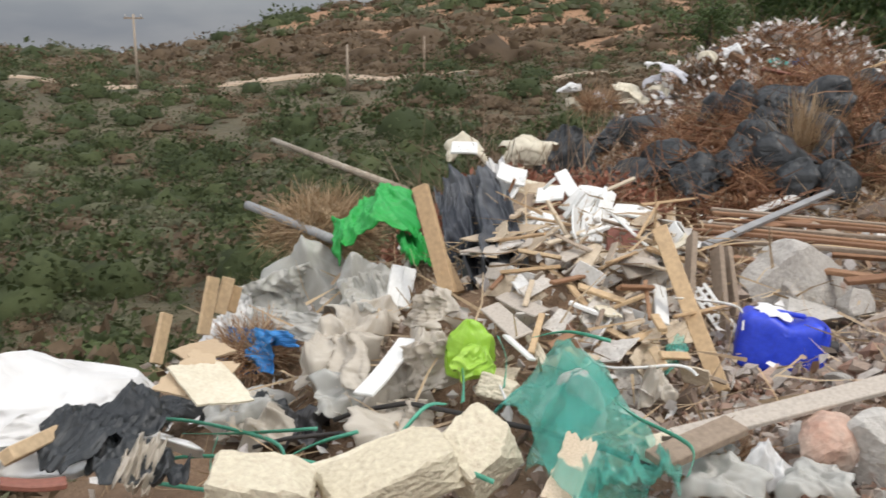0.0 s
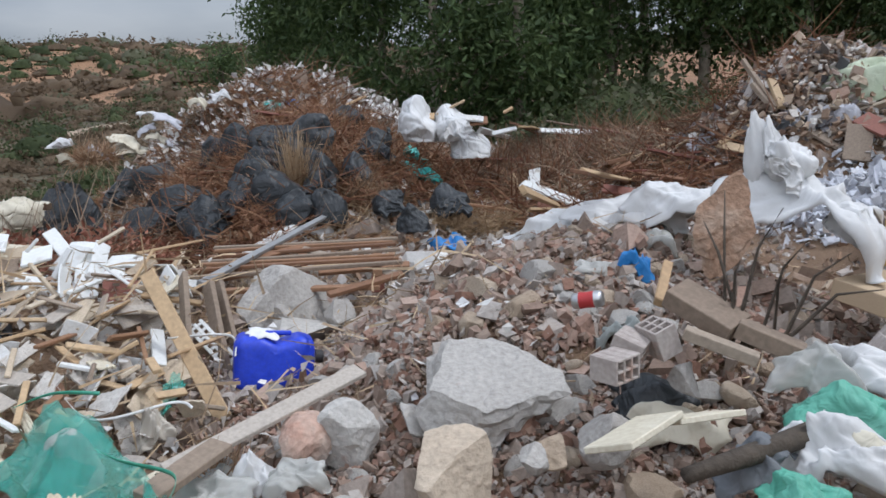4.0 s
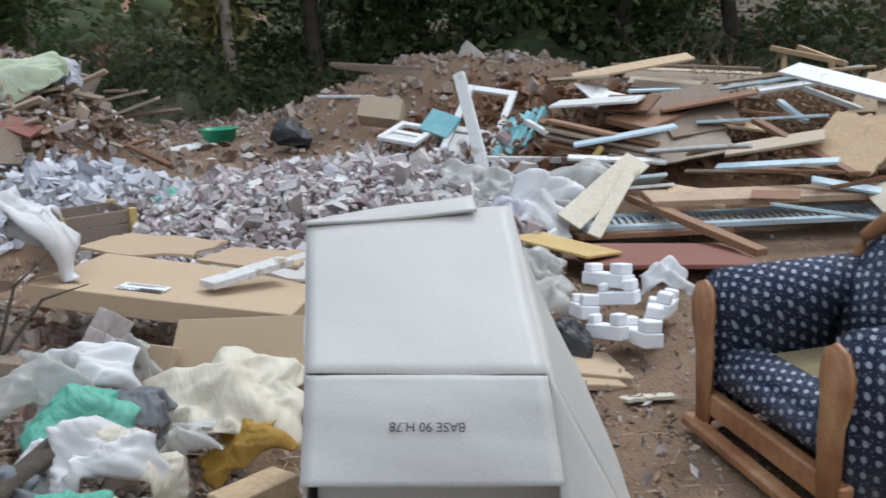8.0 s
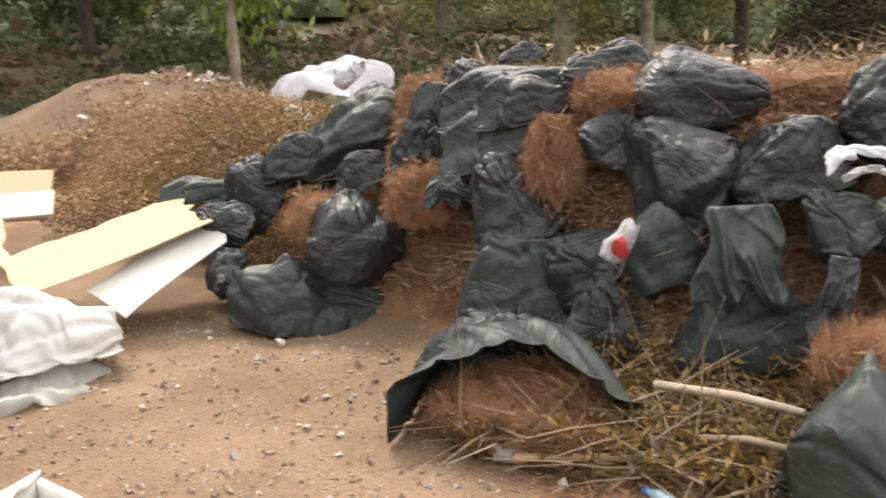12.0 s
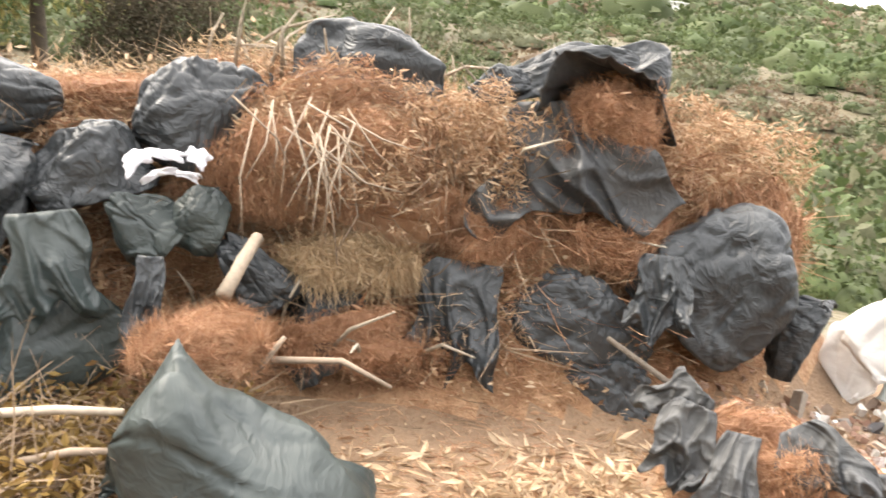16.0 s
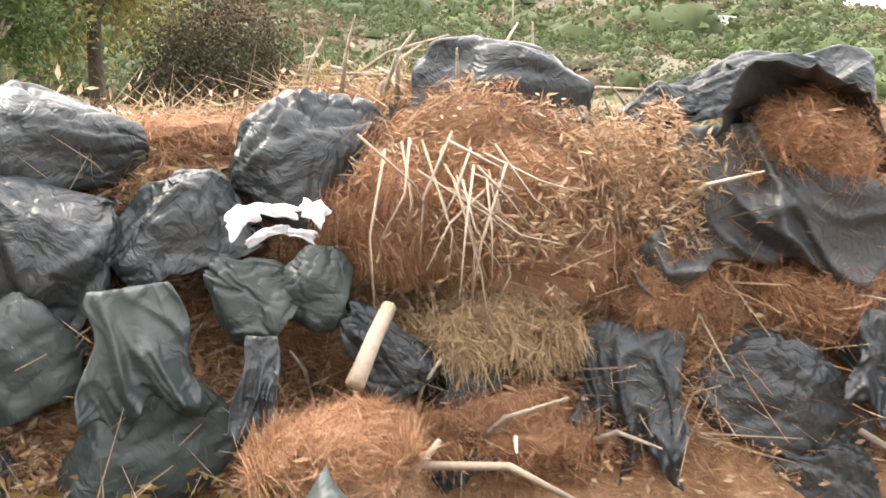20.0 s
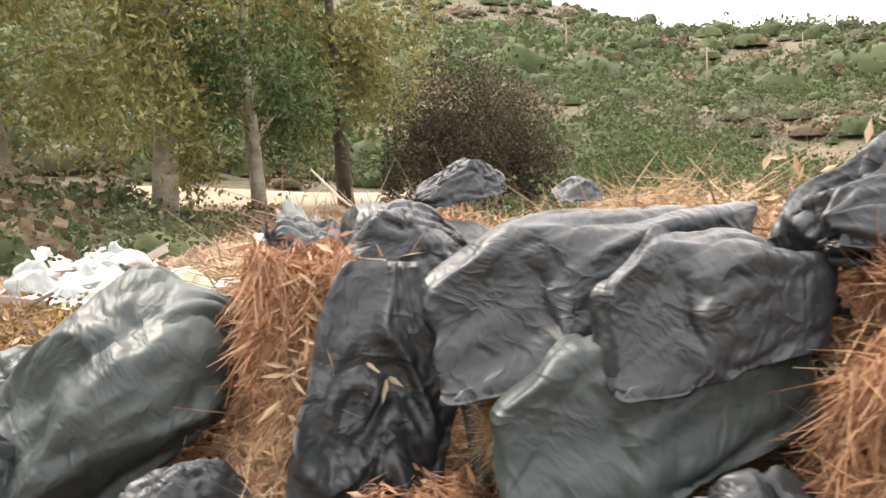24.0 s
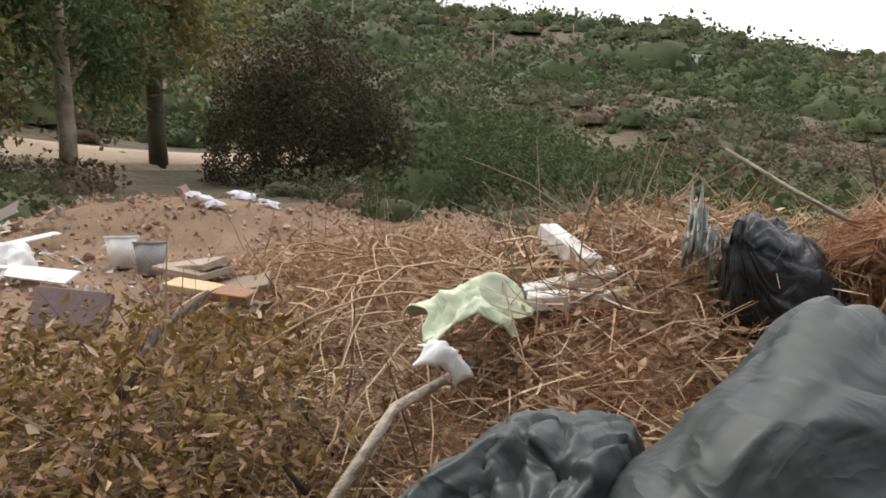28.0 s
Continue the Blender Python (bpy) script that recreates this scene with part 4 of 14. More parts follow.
def tree(x, y, tall, spread, seed, leaf, bark, label, leaves=5200, low=0.18, leaf_len=0.34, droop=0.55, trunk=0.2, lean=0.0, name="tree"):
    """A tree: a tapered leaning trunk, limbs, and a crown of separate hanging leaves in clumps."""
    g = np.random.default_rng(seed)
    z0 = float(height(x, y)) - 0.1
    t = root(name, Matrix.Translation((x, y, z0)), label, "tree", "trees round the yard")
    h = np.linspace(0, tall * 0.86, 9)
    sx, sy = np.cumsum(g.normal(0, 0.05 * tall / 9, 9)) + lean * h, np.cumsum(g.normal(0, 0.05 * tall / 9, 9))
    stem = np.stack([sx - sx[0], sy - sy[0], h], 1)
    v, f = tube(stem, trunk * (1.25 - h / h[-1]) + 0.02, 9, seed, 0.08)
    mesh_part("trunk", mesh_of("trunk", v, f, bark, True), t)
    limbs, tips = [], []
    for k in range(16):
        u = g.uniform(max(low, 0.12), 0.97)
        b = np.array([np.interp(u * h[-1], h, stem[:, c]) for c in range(3)])
        d = np.array([*g.normal(size=2), 0])
        d = d / np.linalg.norm(d) * spread * g.uniform(0.5, 1.0) * (1.1 - 0.5 * abs(u - 0.5))
        e = b + d + [0, 0, tall * g.uniform(0.02, 0.16)]
        m = (b + e) / 2 + [0, 0, tall * 0.04]
        limbs.append(tube(np.array([b, m, e]), [trunk * 0.4 * (1.1 - u), trunk * 0.22, 0.015], 5, seed + k, 0.1))
        tips += [e, (m + e) / 2, m]
    for v, f in limbs:
        mesh_part("limb", mesh_of("limb", v, f, bark, True), t)
    tips = np.array(tips)
    clumps = np.concatenate([tips, tips[g.integers(0, len(tips), 60)] + g.normal(0, 0.22 * spread, (60, 3))])
    clumps[:, 2] = np.clip(clumps[:, 2], low * tall, tall)
    c = clumps[g.integers(0, len(clumps), leaves)]
    p = c + g.normal(0, 1, (leaves, 3)) * np.array([0.17, 0.17, 0.22]) * spread * g.uniform(0.4, 1.0, (leaves, 1))
    p[:, 2] -= np.abs(g.normal(0, droop, leaves)) * spread * 0.3
    p[:, 2] = np.maximum(p[:, 2], 0.15)
    size = leaf_len * g.uniform(0.6, 1.3, leaves)
    v, f = blades(p, size, size * 0.36, g, up=-droop, flat=1.0)
    mesh_part("crown", mesh_of("crown", v, f, leaf), t)
    return t


g2 = np.random.default_rng(5)
DARK_LABEL = "tall dark green eucalyptus with a drooping dense crown"
for k in range(13):
    az, r = radians(33 + k * 2.9), 27 + 5 * g2.uniform(-1, 1)
    tree(r * math.sin(az), r * math.cos(az), 11 + 3 * g2.uniform(), 3.2, 100 + k, GREEN_LEAF, BARK, DARK_LABEL, 14000, 0.03, 0.24, trunk=0.13)
for k in range(9):
    az, r = radians(84 + k * 3.3), 20 + 2.5 * g2.uniform(-1, 1)
    tree(r * math.sin(az), r * math.cos(az), 9 + 3 * g2.uniform(), 2.8, 140 + k, GREEN_LEAF, DARK_BARK, DARK_LABEL, 14000, 0.02, 0.2, trunk=0.13)
tree(17.6, 3.6, 9, 1.9, 160, OLIVE_LEAF, BARK, "lighter green eucalyptus at the edge of the yard", 8500, 0.02, trunk=0.09)
for k, (az, r) in enumerate([(26.0, 46), (29.0, 42), (32.0, 38)]):
    az = radians(az)
    tree(r * math.sin(az), r * math.cos(az), 8.5 + k, 2.2, 170 + k, GREEN_LEAF, DARK_BARK, "slender green eucalyptus with an open crown", 5000, 0.2, 0.24)
tree(6.9, -22.8, 13, 3.0, 181, OLIVE_LEAF, BARK, "tall olive yellow eucalyptus with a pale trunk", 14000, 0.14, 0.23, trunk=0.24)
tree(11.0, -24, 12, 3.2, 182, OLIVE_LEAF, BARK, "tall olive yellow eucalyptus with drooping leaves", 12000, 0.1, 0.23, trunk=0.2)
tree(4.9, -24.5, 12, 2.6, 183, GREEN_LEAF, BARK, "tall green eucalyptus with drooping leaves", 12000, 0.06, 0.23, trunk=0.16)
tree(2.9, -29.3, 11, 3.2, 184, OLIVE_LEAF, DARK_BARK, "leaning grey green eucalyptus beside the gravel track", 18000, 0.26, 0.28, trunk=0.2)
tree(8.6, -10.9, 6.5, 1.1, 185, LIGHT_LEAF, BARK, "young light green pepper tree with hanging sprays", 7000, 0.06, 0.22, 1.7, 0.06)
for k, (x, y) in enumerate([(15, -14), (18, -17), (14.5, -20)]):
    tree(x, y, 9, 2.6, 190 + k, GREEN_LEAF, DARK_BARK, DARK_LABEL, 6500, 0.03, trunk=0.12)
g3 = np.random.default_rng(77)
shrubs(np.array([-0.9, 0.2, -1.9]), np.array([-25.5, -26.5, -24.5]), np.array([2.0, 1.7, 1.4]), np.array([4.4, 3.8, 2.6]), DARK_BUSH, "dark_bush", "large dark brown thorny bush beside the track", 12000, g3)
shrubs(np.array([-3.8, -5.2, -4.4, -2.6, -6.5]), np.array([-21, -23, -18, -18.5, -19]), np.array([1.9, 2.0, 1.4, 1.1, 1.6]), np.array([2.6, 3.0, 2.0, 1.5, 2.2]), SCRUB_BRIGHT, "green_bush", "large fresh green bushes below the yard", 5000, g3)
olive = [(-2 + 9 * k + 3 * math.sin(k * 2.3), 185 + 12 * math.sin(k * 1.9)) for k in range(9)]
shrubs(np.array([p[0] for p in olive]) + 52, np.array([p[1] for p in olive]), np.full(9, 3.0), np.full(9, 3.6), SCRUB_GREEN, "olive_grove", "grey green olive trees on the far hill", 500, g3)


def utility_pole(x, y, tall, label, arms=True):
    p = root("utility_pole", Matrix.Translation(on_ground(x, y)), label, "pole", "utility poles")
    v, f = tube(np.array([[0, 0, 0], [0, 0, tall * 0.5], [0, 0, tall]]), [0.14, 0.12, 0.09], 8, 1)
    mesh_part("post", mesh_of("post", v, f, OLD_WOOD, True), p)
    if arms:
        part("crossarm", box_bm(1.6, 0.12, 0.14, 0.01, (0, 0, tall - 0.35)), OLD_WOOD, p)
        for s in (-0.65, 0, 0.65):
            v, f = tube(np.array([[s, 0, tall - 0.28], [s, 0, tall - 0.02]]), [0.05, 0.035], 6, 2)
            mesh_part("insulator", mesh_of("insulator", v, f, CONCRETE, True), p)
    return p


def at_az(az, r):
    return r * math.sin(radians(az)), r * math.cos(radians(az))


for az, r, tall, arms in [(199.6, 103, 5.0, True), (205.6, 170, 7, False), (207.0, 300, 11, True), (212.0, 330, 11, True), (217.0, 300, 11, True), (223.0, 310, 10, False), (191.5, 170, 8, False), (-8.7, 84, 6.5, True), (4.1, 76, 4, False), (9.1, 92, 4, False)]:
    utility_pole(*at_az(az, r), tall, "weathered wooden utility pole on the hillside", arms)
hut = root("hut", Matrix.Translation(on_ground(-81, -130, 0)), "small white flat-roofed hut among bushes on the hillside", "hut")
part("wall", box_bm(5.5, 4, 2.4, 0.03, (0, 0, 1.2)), WHITE_BOARD, hut)
part("roof", box_bm(6.2, 4.6, 0.25, 0.03, (0, 0, 2.55)), WHITE_BOARD, hut)


# ---- the heap of garden waste in black bags ----
def rubbish_bag(at, size, turn, tilt, seed, film, form, label, flip=False, peak=None):
    me = bag_mesh("rubbish_bag", (-size[0] if flip else size[0], size[1], size[2] / 0.78), seed, film, 5, form, peak)
    m = Matrix.Translation(at) @ pose(0, 0, 0, 0, -tilt, turn) @ Matrix.Translation((0, 0, -0.5 * size[2]))
    return thing("rubbish_bag", me, m, label, "rubbish bag", "black bags on the heap")


def hanging_film(top, w, h, turn, seed, film):
    me = flap_mesh("torn_bag", w, h, seed, film)
    return thing("torn_bag", me, Matrix.Translation(top) @ pose(0, 0, 0, -4, 5 * (seed % 3 - 1), turn), "torn black bag film hanging down in folds", "rubbish bag", "black bags on the heap")


def needle_heap(at, size, turn, material, count, name, label, hang=0.25, leaf=6, long=1.0):
    """A slumped mound of needles or straw: an uneven mass with blades lying along it in tufts, some hanging, few standing off."""
    g = np.random.default_rng(int(abs(at[0] * 731 + at[1] * 577 + count)))
    lump = int(g.integers(0, 900))

    def swell(d):
        return 1 + 0.36 * fbm(d[:, 0] * 2.2, d[:, 1] * 2.2, d[:, 2] * 2.2, lump, 3)[:, None]
    count = int(count * 1.5)
    d = g.normal(size=(count, 3))
    d[:, 2] = np.abs(d[:, 2]) - 0.35
    d /= np.linalg.norm(d, axis=1, keepdims=True)
    p = d * np.array(size) * 0.5 * swell(d) * g.uniform(0.9, 1.03, (count, 1))
    comb = np.stack([fbm(d[:, 0] * 3, d[:, 1] * 3, d[:, 2] * 3, lump + k, 2) for k in (1, 2, 3)], 1)
    way = np.cross(d, comb + 0.7 * g.normal(size=(count, 3))) + 0.10 * d
    way[:, 2] -= hang
    way /= np.linalg.norm(way, axis=1, keepdims=True)
    l = g.uniform(0.04, 0.12, count) * long
    v, f = strips(p, way, l, g.uniform(0.0016, 0.0032, count) * long, g.uniform(-0.35, 0.35, count), segments=2, g=g)
    some = count // (leaf if leaf < 6 else 20)
    lv, lf = blades(p[:some] * 1.01, g.uniform(0.03, 0.08, some), g.uniform(0.006, 0.014, some), g, up=-0.1, flat=0.7)
    f = np.concatenate([np.concatenate([f[:, :3], f[:, [0, 2, 3]]]), lf + len(v)])
    v = np.concatenate([v, lv])
    if leaf == 6:
        core_v, core_f = BALLS[4]
        core = core_v * np.array(size) * 0.42 * swell(core_v)
        f = np.concatenate([f, core_f + len(v)])
        v = np.concatenate([v, core])
    me = mesh_of(name, v, f, material, False)
    ob = thing(name, me, Matrix.Translation(at) @ pose(0, 0, 0, 0, 0, turn), label, "garden waste")
    return tagged(ob, kind="stuff")


FULL = "bulging black plastic bag on the heap"
TORN = "torn slack black plastic bag of garden waste"
rubbish_bag((0.25, -3.62, 1.29), (0.61, 0.35, 0.33), -171, -6, 1, BLACK_BAG, 1, FULL)
rubbish_bag((0.67, -3.70, 1.38), (0.49, 0.21, 0.22), -165, 4, 2, BLACK_BAG, 2, TORN)
rubbish_bag((0.31, -3.41, 0.94), (0.54, 0.41, 0.51), -169, 52, 3, BLACK_BAG, 0, FULL)
rubbish_bag((0.58, -3.46, 1.08), (0.39, 0.23, 0.28), -166, -12, 4, BLACK_BAG, 6, TORN)
rubbish_bag((-0.16, -3.41, 1.02), (0.50, 0.28, 0.35), -176, 14, 5, BLACK_BAG, 2, TORN)
rubbish_bag((-0.61, -3.55, 1.22), (0.54, 0.38, 0.48), 176, -8, 6, BLACK_BAG, 3, "black plastic bag with a gathered pointed neck")
rubbish_bag((-0.37, -3.26, 0.79), (0.30, 0.24, 0.30), -179, 50, 7, GREEN_BLACK, 6, TORN)
rubbish_bag((-0.59, -3.26, 0.82), (0.30, 0.19, 0.24), 176, 70, 8, GREEN_BLACK, 1, FULL)
hanging_film((-0.02, -3.16, 0.86), 0.41, 0.46, -174, 9, GREEN_BLACK)
rubbish_bag((0.32, -3.25, 0.64), (0.33, 0.27, 0.34), -169, 20, 10, GREEN_BLACK, 0, FULL)
rubbish_bag((-0.03, -3.21, 0.33), (0.64, 0.32, 0.40), -174, 14, 11, GREEN_BLACK, 0, TORN)
rubbish_bag((0.55, -3.22, 0.22), (0.55, 0.33, 0.41), -165, -10, 12, BLACK_BAG, 6, TORN)
rubbish_bag((0.68, -3.27, 0.51), (0.47, 0.26, 0.33), -163, 60, 13, BLACK_BAG, 6, TORN)
hanging_film((-0.41, -3.07, 0.70), 0.17, 0.36, 179, 14, BLACK_BAG)
rubbish_bag((-0.83, -3.20, 0.58), (0.27, 0.21, 0.34), 172, 40, 15, BLACK_BAG, 6, TORN)
rubbish_bag((-1.11, -3.19, 0.36), (0.47, 0.33, 0.41), 168, 35, 16, BLACK_BAG, 2, TORN)
hanging_film((-1.73, -3.08, 0.67), 0.51, 0.57, 159, 17, BLACK_BAG)
rubbish_bag((-1.78, -3.12, 0.32), (0.39, 0.25, 0.31), 158, 20, 18, BLACK_BAG, 2, TORN)
rubbish_bag((-2.21, -2.96, 0.43), (0.79, 0.31, 0.38), 151, -14, 19, BLACK_BAG, 6, TORN)
rubbish_bag((-2.31, -2.84, 0.15), (0.56, 0.23, 0.29), 149, -8, 20, BLACK_BAG, 2, TORN)
rubbish_bag((-2.87, -2.80, 0.63), (0.65, 0.50, 0.62), 142, -35, 21, BLACK_BAG, 4, "bulging black bag with an open mouth on the heap")
hanging_film((-2.52, -2.73, 0.77), 0.28, 0.38, 146, 22, BLACK_BAG)
rubbish_bag((-3.12, -2.60, 0.44), (0.40, 0.20, 0.25), 137, 70, 23, BLACK_BAG, 2, TORN)
for k, (x, y, z, w, h, lean, roll) in enumerate([(-2.10, -1.82, 0.48, 0.24, 0.30, 12, -10), (-2.20, -1.70, 0.42, 0.18, 0.36, 4, 4), (-2.36, -1.66, 0.45, 0.26, 0.28, -30, 20), (-2.52, -1.54, 0.28, 0.26, 0.24, -58, 25), (-2.18, -1.92, 0.50, 0.30, 0.22, 30, -30)]):
    thing("torn_bag", flap_mesh("torn_bag", w, h, 240 + k, DARK_FILM), Matrix.Translation((x, y, z)) @ pose(0, 0, 0, 0, 0, 139) @ pose(0, 0, 0, -14 - roll / 3, lean, roll), "torn strip of dusty grey black film on a low mound", "torn bag", "black bags on the heap")
rubbish_bag((-1.43, -3.69, 1.50), (0.78, 0.30, 0.38), 165, -6, 28, BLACK_BAG, 5, FULL)
rubbish_bag((-1.36, -3.49, 1.30), (0.28, 0.17, 0.21), 166, 20, 29, BLACK_BAG, 2, TORN)
# Lighter film than its neighbours: pale sheen put into the colour.
hanging_film((-2.20, -3.17, 1.39), 0.77, 0.62, 153, 30, DARK_FILM)
rubbish_bag((-2.26, -3.41, 1.51), (0.87, 0.17, 0.22), 154, 14, 31, BLACK_BAG, 2, TORN)
rubbish_bag((-2.63, -3.27, 1.49), (0.41, 0.26, 0.33), 148, -60, 32, BLACK_BAG, 5, TORN)
rubbish_bag((-1.98, -3.49, 1.44), (0.30, 0.14, 0.16), 158, 20, 33, BLACK_BAG, 2, TORN)
rubbish_bag((1.22, -3.82, 1.26), (0.80, 0.30, 0.27), -165, 13, 34, BLACK_BAG, 5, FULL)
rubbish_bag((1.05, -3.60, 1.23), (0.56, 0.20, 0.25), -161, 6, 35, BLACK_BAG, 5, FULL)
rubbish_bag((0.62, -3.68, 1.36), (0.52, 0.22, 0.22), -167, -10, 36, BLACK_BAG, 2, TORN)
rubbish_bag((1.16, -3.62, 1.06), (0.74, 0.30, 0.27), -163, 14, 37, GREEN_BLACK, 5, FULL)
rubbish_bag((1.06, -3.38, 0.76), (0.51, 0.36, 0.45), -160, 35, 38, BLACK_BAG, 6, TORN)
hanging_film((1.42, -3.40, 0.87), 0.26, 0.17, -156, 39, GREEN_BLACK)
rubbish_bag((2.11, -3.74, 0.80), (0.35, 0.18, 0.22), -150, 36, 40, BLACK_BAG, 2, TORN)
rubbish_bag((2.88, -3.80, 0.65), (0.49, 0.29, 0.37), -143, 60, 41, BLACK_BAG, 2, TORN)
rubbish_bag((2.63, -3.89, 0.85), (0.45, 0.22, 0.28), -145, 10, 42, BLACK_BAG, 2, TORN)
rubbish_bag((3.27, -3.77, 0.63), (0.55, 0.14, 0.15), -139, 2, 43, GREEN_BLACK, 5, TORN)
rubbish_bag((2.00, -3.52, 0.48), (0.53, 0.36, 0.46), -149, -15, 44, BLACK_BAG, 1, FULL)
rubbish_bag((2.18, -3.36, 0.16), (0.92, 0.32, 0.40), -146, -8, 45, GREEN_BLACK, 5, "greenish black bag lying on its side, half open")
rubbish_bag((2.89, -3.46, 0.20), (0.22, 0.18, 0.26), -140, 30, 46, BLACK_BAG, 2, TORN)
rubbish_bag((0.98, -3.32, 0.44), (0.77, 0.40, 0.50), -160, 24, 47, GREEN_BLACK, 6, TORN)
rubbish_bag((0.49, -3.21, 0.25), (0.43, 0.29, 0.36), -167, -10, 48, BLACK_BAG, 1, TORN)
rubbish_bag((1.44, -4.54, 1.44), (0.27, 0.14, 0.12), -167, 8, 49, BLACK_BAG, 2, "black plastic bag with a gathered pointed neck")
rubbish_bag((1.09, -4.59, 1.40), (0.15, 0.12, 0.07), -173, 0, 50, BLACK_BAG, 2, TORN)
rubbish_bag((-0.70, -2.16, 0.19), (0.90, 0.62, 0.42), 174, -6, 61, GREEN_BLACK, 0, "large dusty greenish black plastic sack lying in front of the heap", True, (-0.26, -0.02, 0.30, 0.13, 0.22))
rubbish_bag((0.92, -2.86, 0.19), (0.80, 0.44, 0.36), -160, 6, 62, GREEN_BLACK, 6, TORN)
rubbish_bag((2.34, -4.10, 0.98), (0.78, 0.50, 0.36), -168, 24, 63, GREEN_BLACK, 0, "large dusty greenish black sack slumped over the heap", False, (0.27, 0.0, 0.10, 0.12, 0.2))
rubbish_bag((2.64, -4.34, 0.92), (0.52, 0.36, 0.28), -170, 10, 64, GREEN_BLACK, 2, "crumpled greenish black plastic on dry branches")
rubbish_bag((1.63, -4.21, 1.30), (0.36, 0.28, 0.22), -172, 12, 65, BLACK_BAG, 6, TORN)
rubbish_bag((1.87, -4.76, 1.20), (0.30, 0.28, 0.28), 20, 0, 66, BLACK_BAG, 3, "small knotted black bag on dry leaves")
rubbish_bag((1.38, -4.45, 1.20), (0.55, 0.35, 0.26), -172, 6, 67, BLACK_BAG, 5, TORN)
hanging_film((1.66, -3.86, 1.30), 0.33, 0.62, -172, 68, BLACK_BAG)
hanging_film((1.45, -3.86, 1.05), 0.22, 0.5, -178, 69, BLACK_BAG)
thing("torn_bag", hood_mesh("torn_bag", 0.86, 0.62, 0.36, 71, GREEN_BLACK), Matrix.Translation((0.74, -2.52, 0.02)) @ pose(0, 0, 0, 0, 0, -160), "torn greenish black bag open over spilled pine needles", "rubbish bag", "black bags on the heap")
# Hood in the lighter film too, its sheen painted into the base colour.
thing("torn_bag", hood_mesh("torn_bag", 0.56, 0.5, 0.40, 72, DARK_FILM), Matrix.Translation((-2.36, -3.08, 1.16)) @ pose(0, 0, 0, 0, -12, 150), "torn black bag open over rusty needles", "rubbish bag", "black bags on the heap")
needle_heap((0.66, -2.52, 0.10), (0.66, 0.44, 0.32), -163, NEEDLES, 7000, "pine_needles", "reddish brown pine needles spilling from a bag", 0.0)
needle_heap((-0.60, -2.66, 0.46), (0.42, 0.34, 0.20), 175, NEEDLES, 5000, "pine_needles", "rounded clump of reddish brown pine needles", 0.0)
needle_heap((0.60, -3.56, 1.25), (0.36, 0.30, 0.24), -167, NEEDLES, 2600, "pine_needles", "pine needles showing between bags")
needle_heap((0.84, -3.38, 0.98), (0.20, 0.18, 0.44), -164, NEEDLES, 3000, "pine_needles", "tan needles hanging between bags", 1.2, 6, 1.5)
needle_heap((-0.14, -4.05, 1.22), (0.80, 0.56, 0.26), -178, NEEDLES, 4000, "pine_needles", "pine needles on top of the heap")
needle_heap((2.30, -3.55, 0.55), (0.32, 0.30, 0.32), -146, NEEDLES, 2200, "pine_needles", "pine needles in a torn bag")
needle_heap((-2.38, -3.10, 1.28), (0.44, 0.34, 0.42), 151, NEEDLES, 5200, "pine_needles", "rusty pine needles in an open black bag", 0.0)
needle_heap((-1.22, -3.40, 1.00), (1.15, 0.52, 0.80), 166, NEEDLES, 22000, "pine_needles", "rusty pine needles mixed with twigs", 0.6)
needle_heap((-1.20, -3.38, 1.02), (1.18, 0.54, 0.82), 166, DRY_LEAF, 2600, "dry_leaves", "curled pale brown leaves caught on the heap", 0.5, 1)
needle_heap((-1.24, -3.36, 0.98), (1.18, 0.54, 0.86), 166, TWIG, 420, "twigs", "thin dry twigs caught on the heap", 0.5, 9, 2.2)
needle_heap((-1.85, -3.30, 1.05), (0.60, 0.40, 0.70), 160, DRY_LEAF, 1500, "dry_leaves", "curled pale brown leaves caught on the heap", 0.5, 1)
needle_heap((-2.95, -3.20, 0.95), (0.9, 0.6, 0.9), 145, DRY_LEAF, 3800, "dry_leaves", "rusty dry leaves and stalks at the end of the heap", 0.5, 1)
needle_heap((-1.22, -3.16, 0.66), (0.46, 0.24, 0.20), 166, STRAW, 3600, "straw", "pale yellow dry grass on the heap", 0.7, 6, 1.6)
needle_heap((-1.84, -3.16, 0.76), (0.36, 0.30, 0.36), 158, NEEDLES, 3600, "pine_needles", "rusty pine needles on the heap", 0.6)
needle_heap((-2.45, -3.05, 0.78), (0.50, 0.34, 0.36), 150, NEEDLES, 4400, "pine_needles", "rusty dry grass and needles behind the bags", 0.7, 6, 1.5)
needle_heap((-2.34, -1.80, 0.26), (0.52, 0.40, 0.32), 140, NEEDLES, 5400, "pine_needles", "brown needles and earth under torn film", 0.4)
needle_heap((-3.03, -3.10, 0.80), (0.60, 0.50, 0.80), 140, NEEDLES, 7000, "dry_stalks", "rusty dry stalks and vines at the end of the heap", 0.7, 6, 2.2)
needle_heap((-1.20, -3.08, 0.30), (0.60, 0.24, 0.34), 166, NEEDLES, 3000, "pine_needles", "rusty pine needles at the foot of the heap", 0.5)
needle_heap((1.84, -4.06, 1.06), (0.28, 0.26, 0.50), 173, NEEDLES, 9000, "pine_needles", "long pine needles hanging over the heap", 1.3, 6, 1.7)
needle_heap((1.86, -3.90, 0.80), (0.26, 0.24, 0.40), 173, DRY_LEAF, 3500, "dry_leaves", "dry leaves and needles hanging over the heap", 1.3, 6, 1.5)
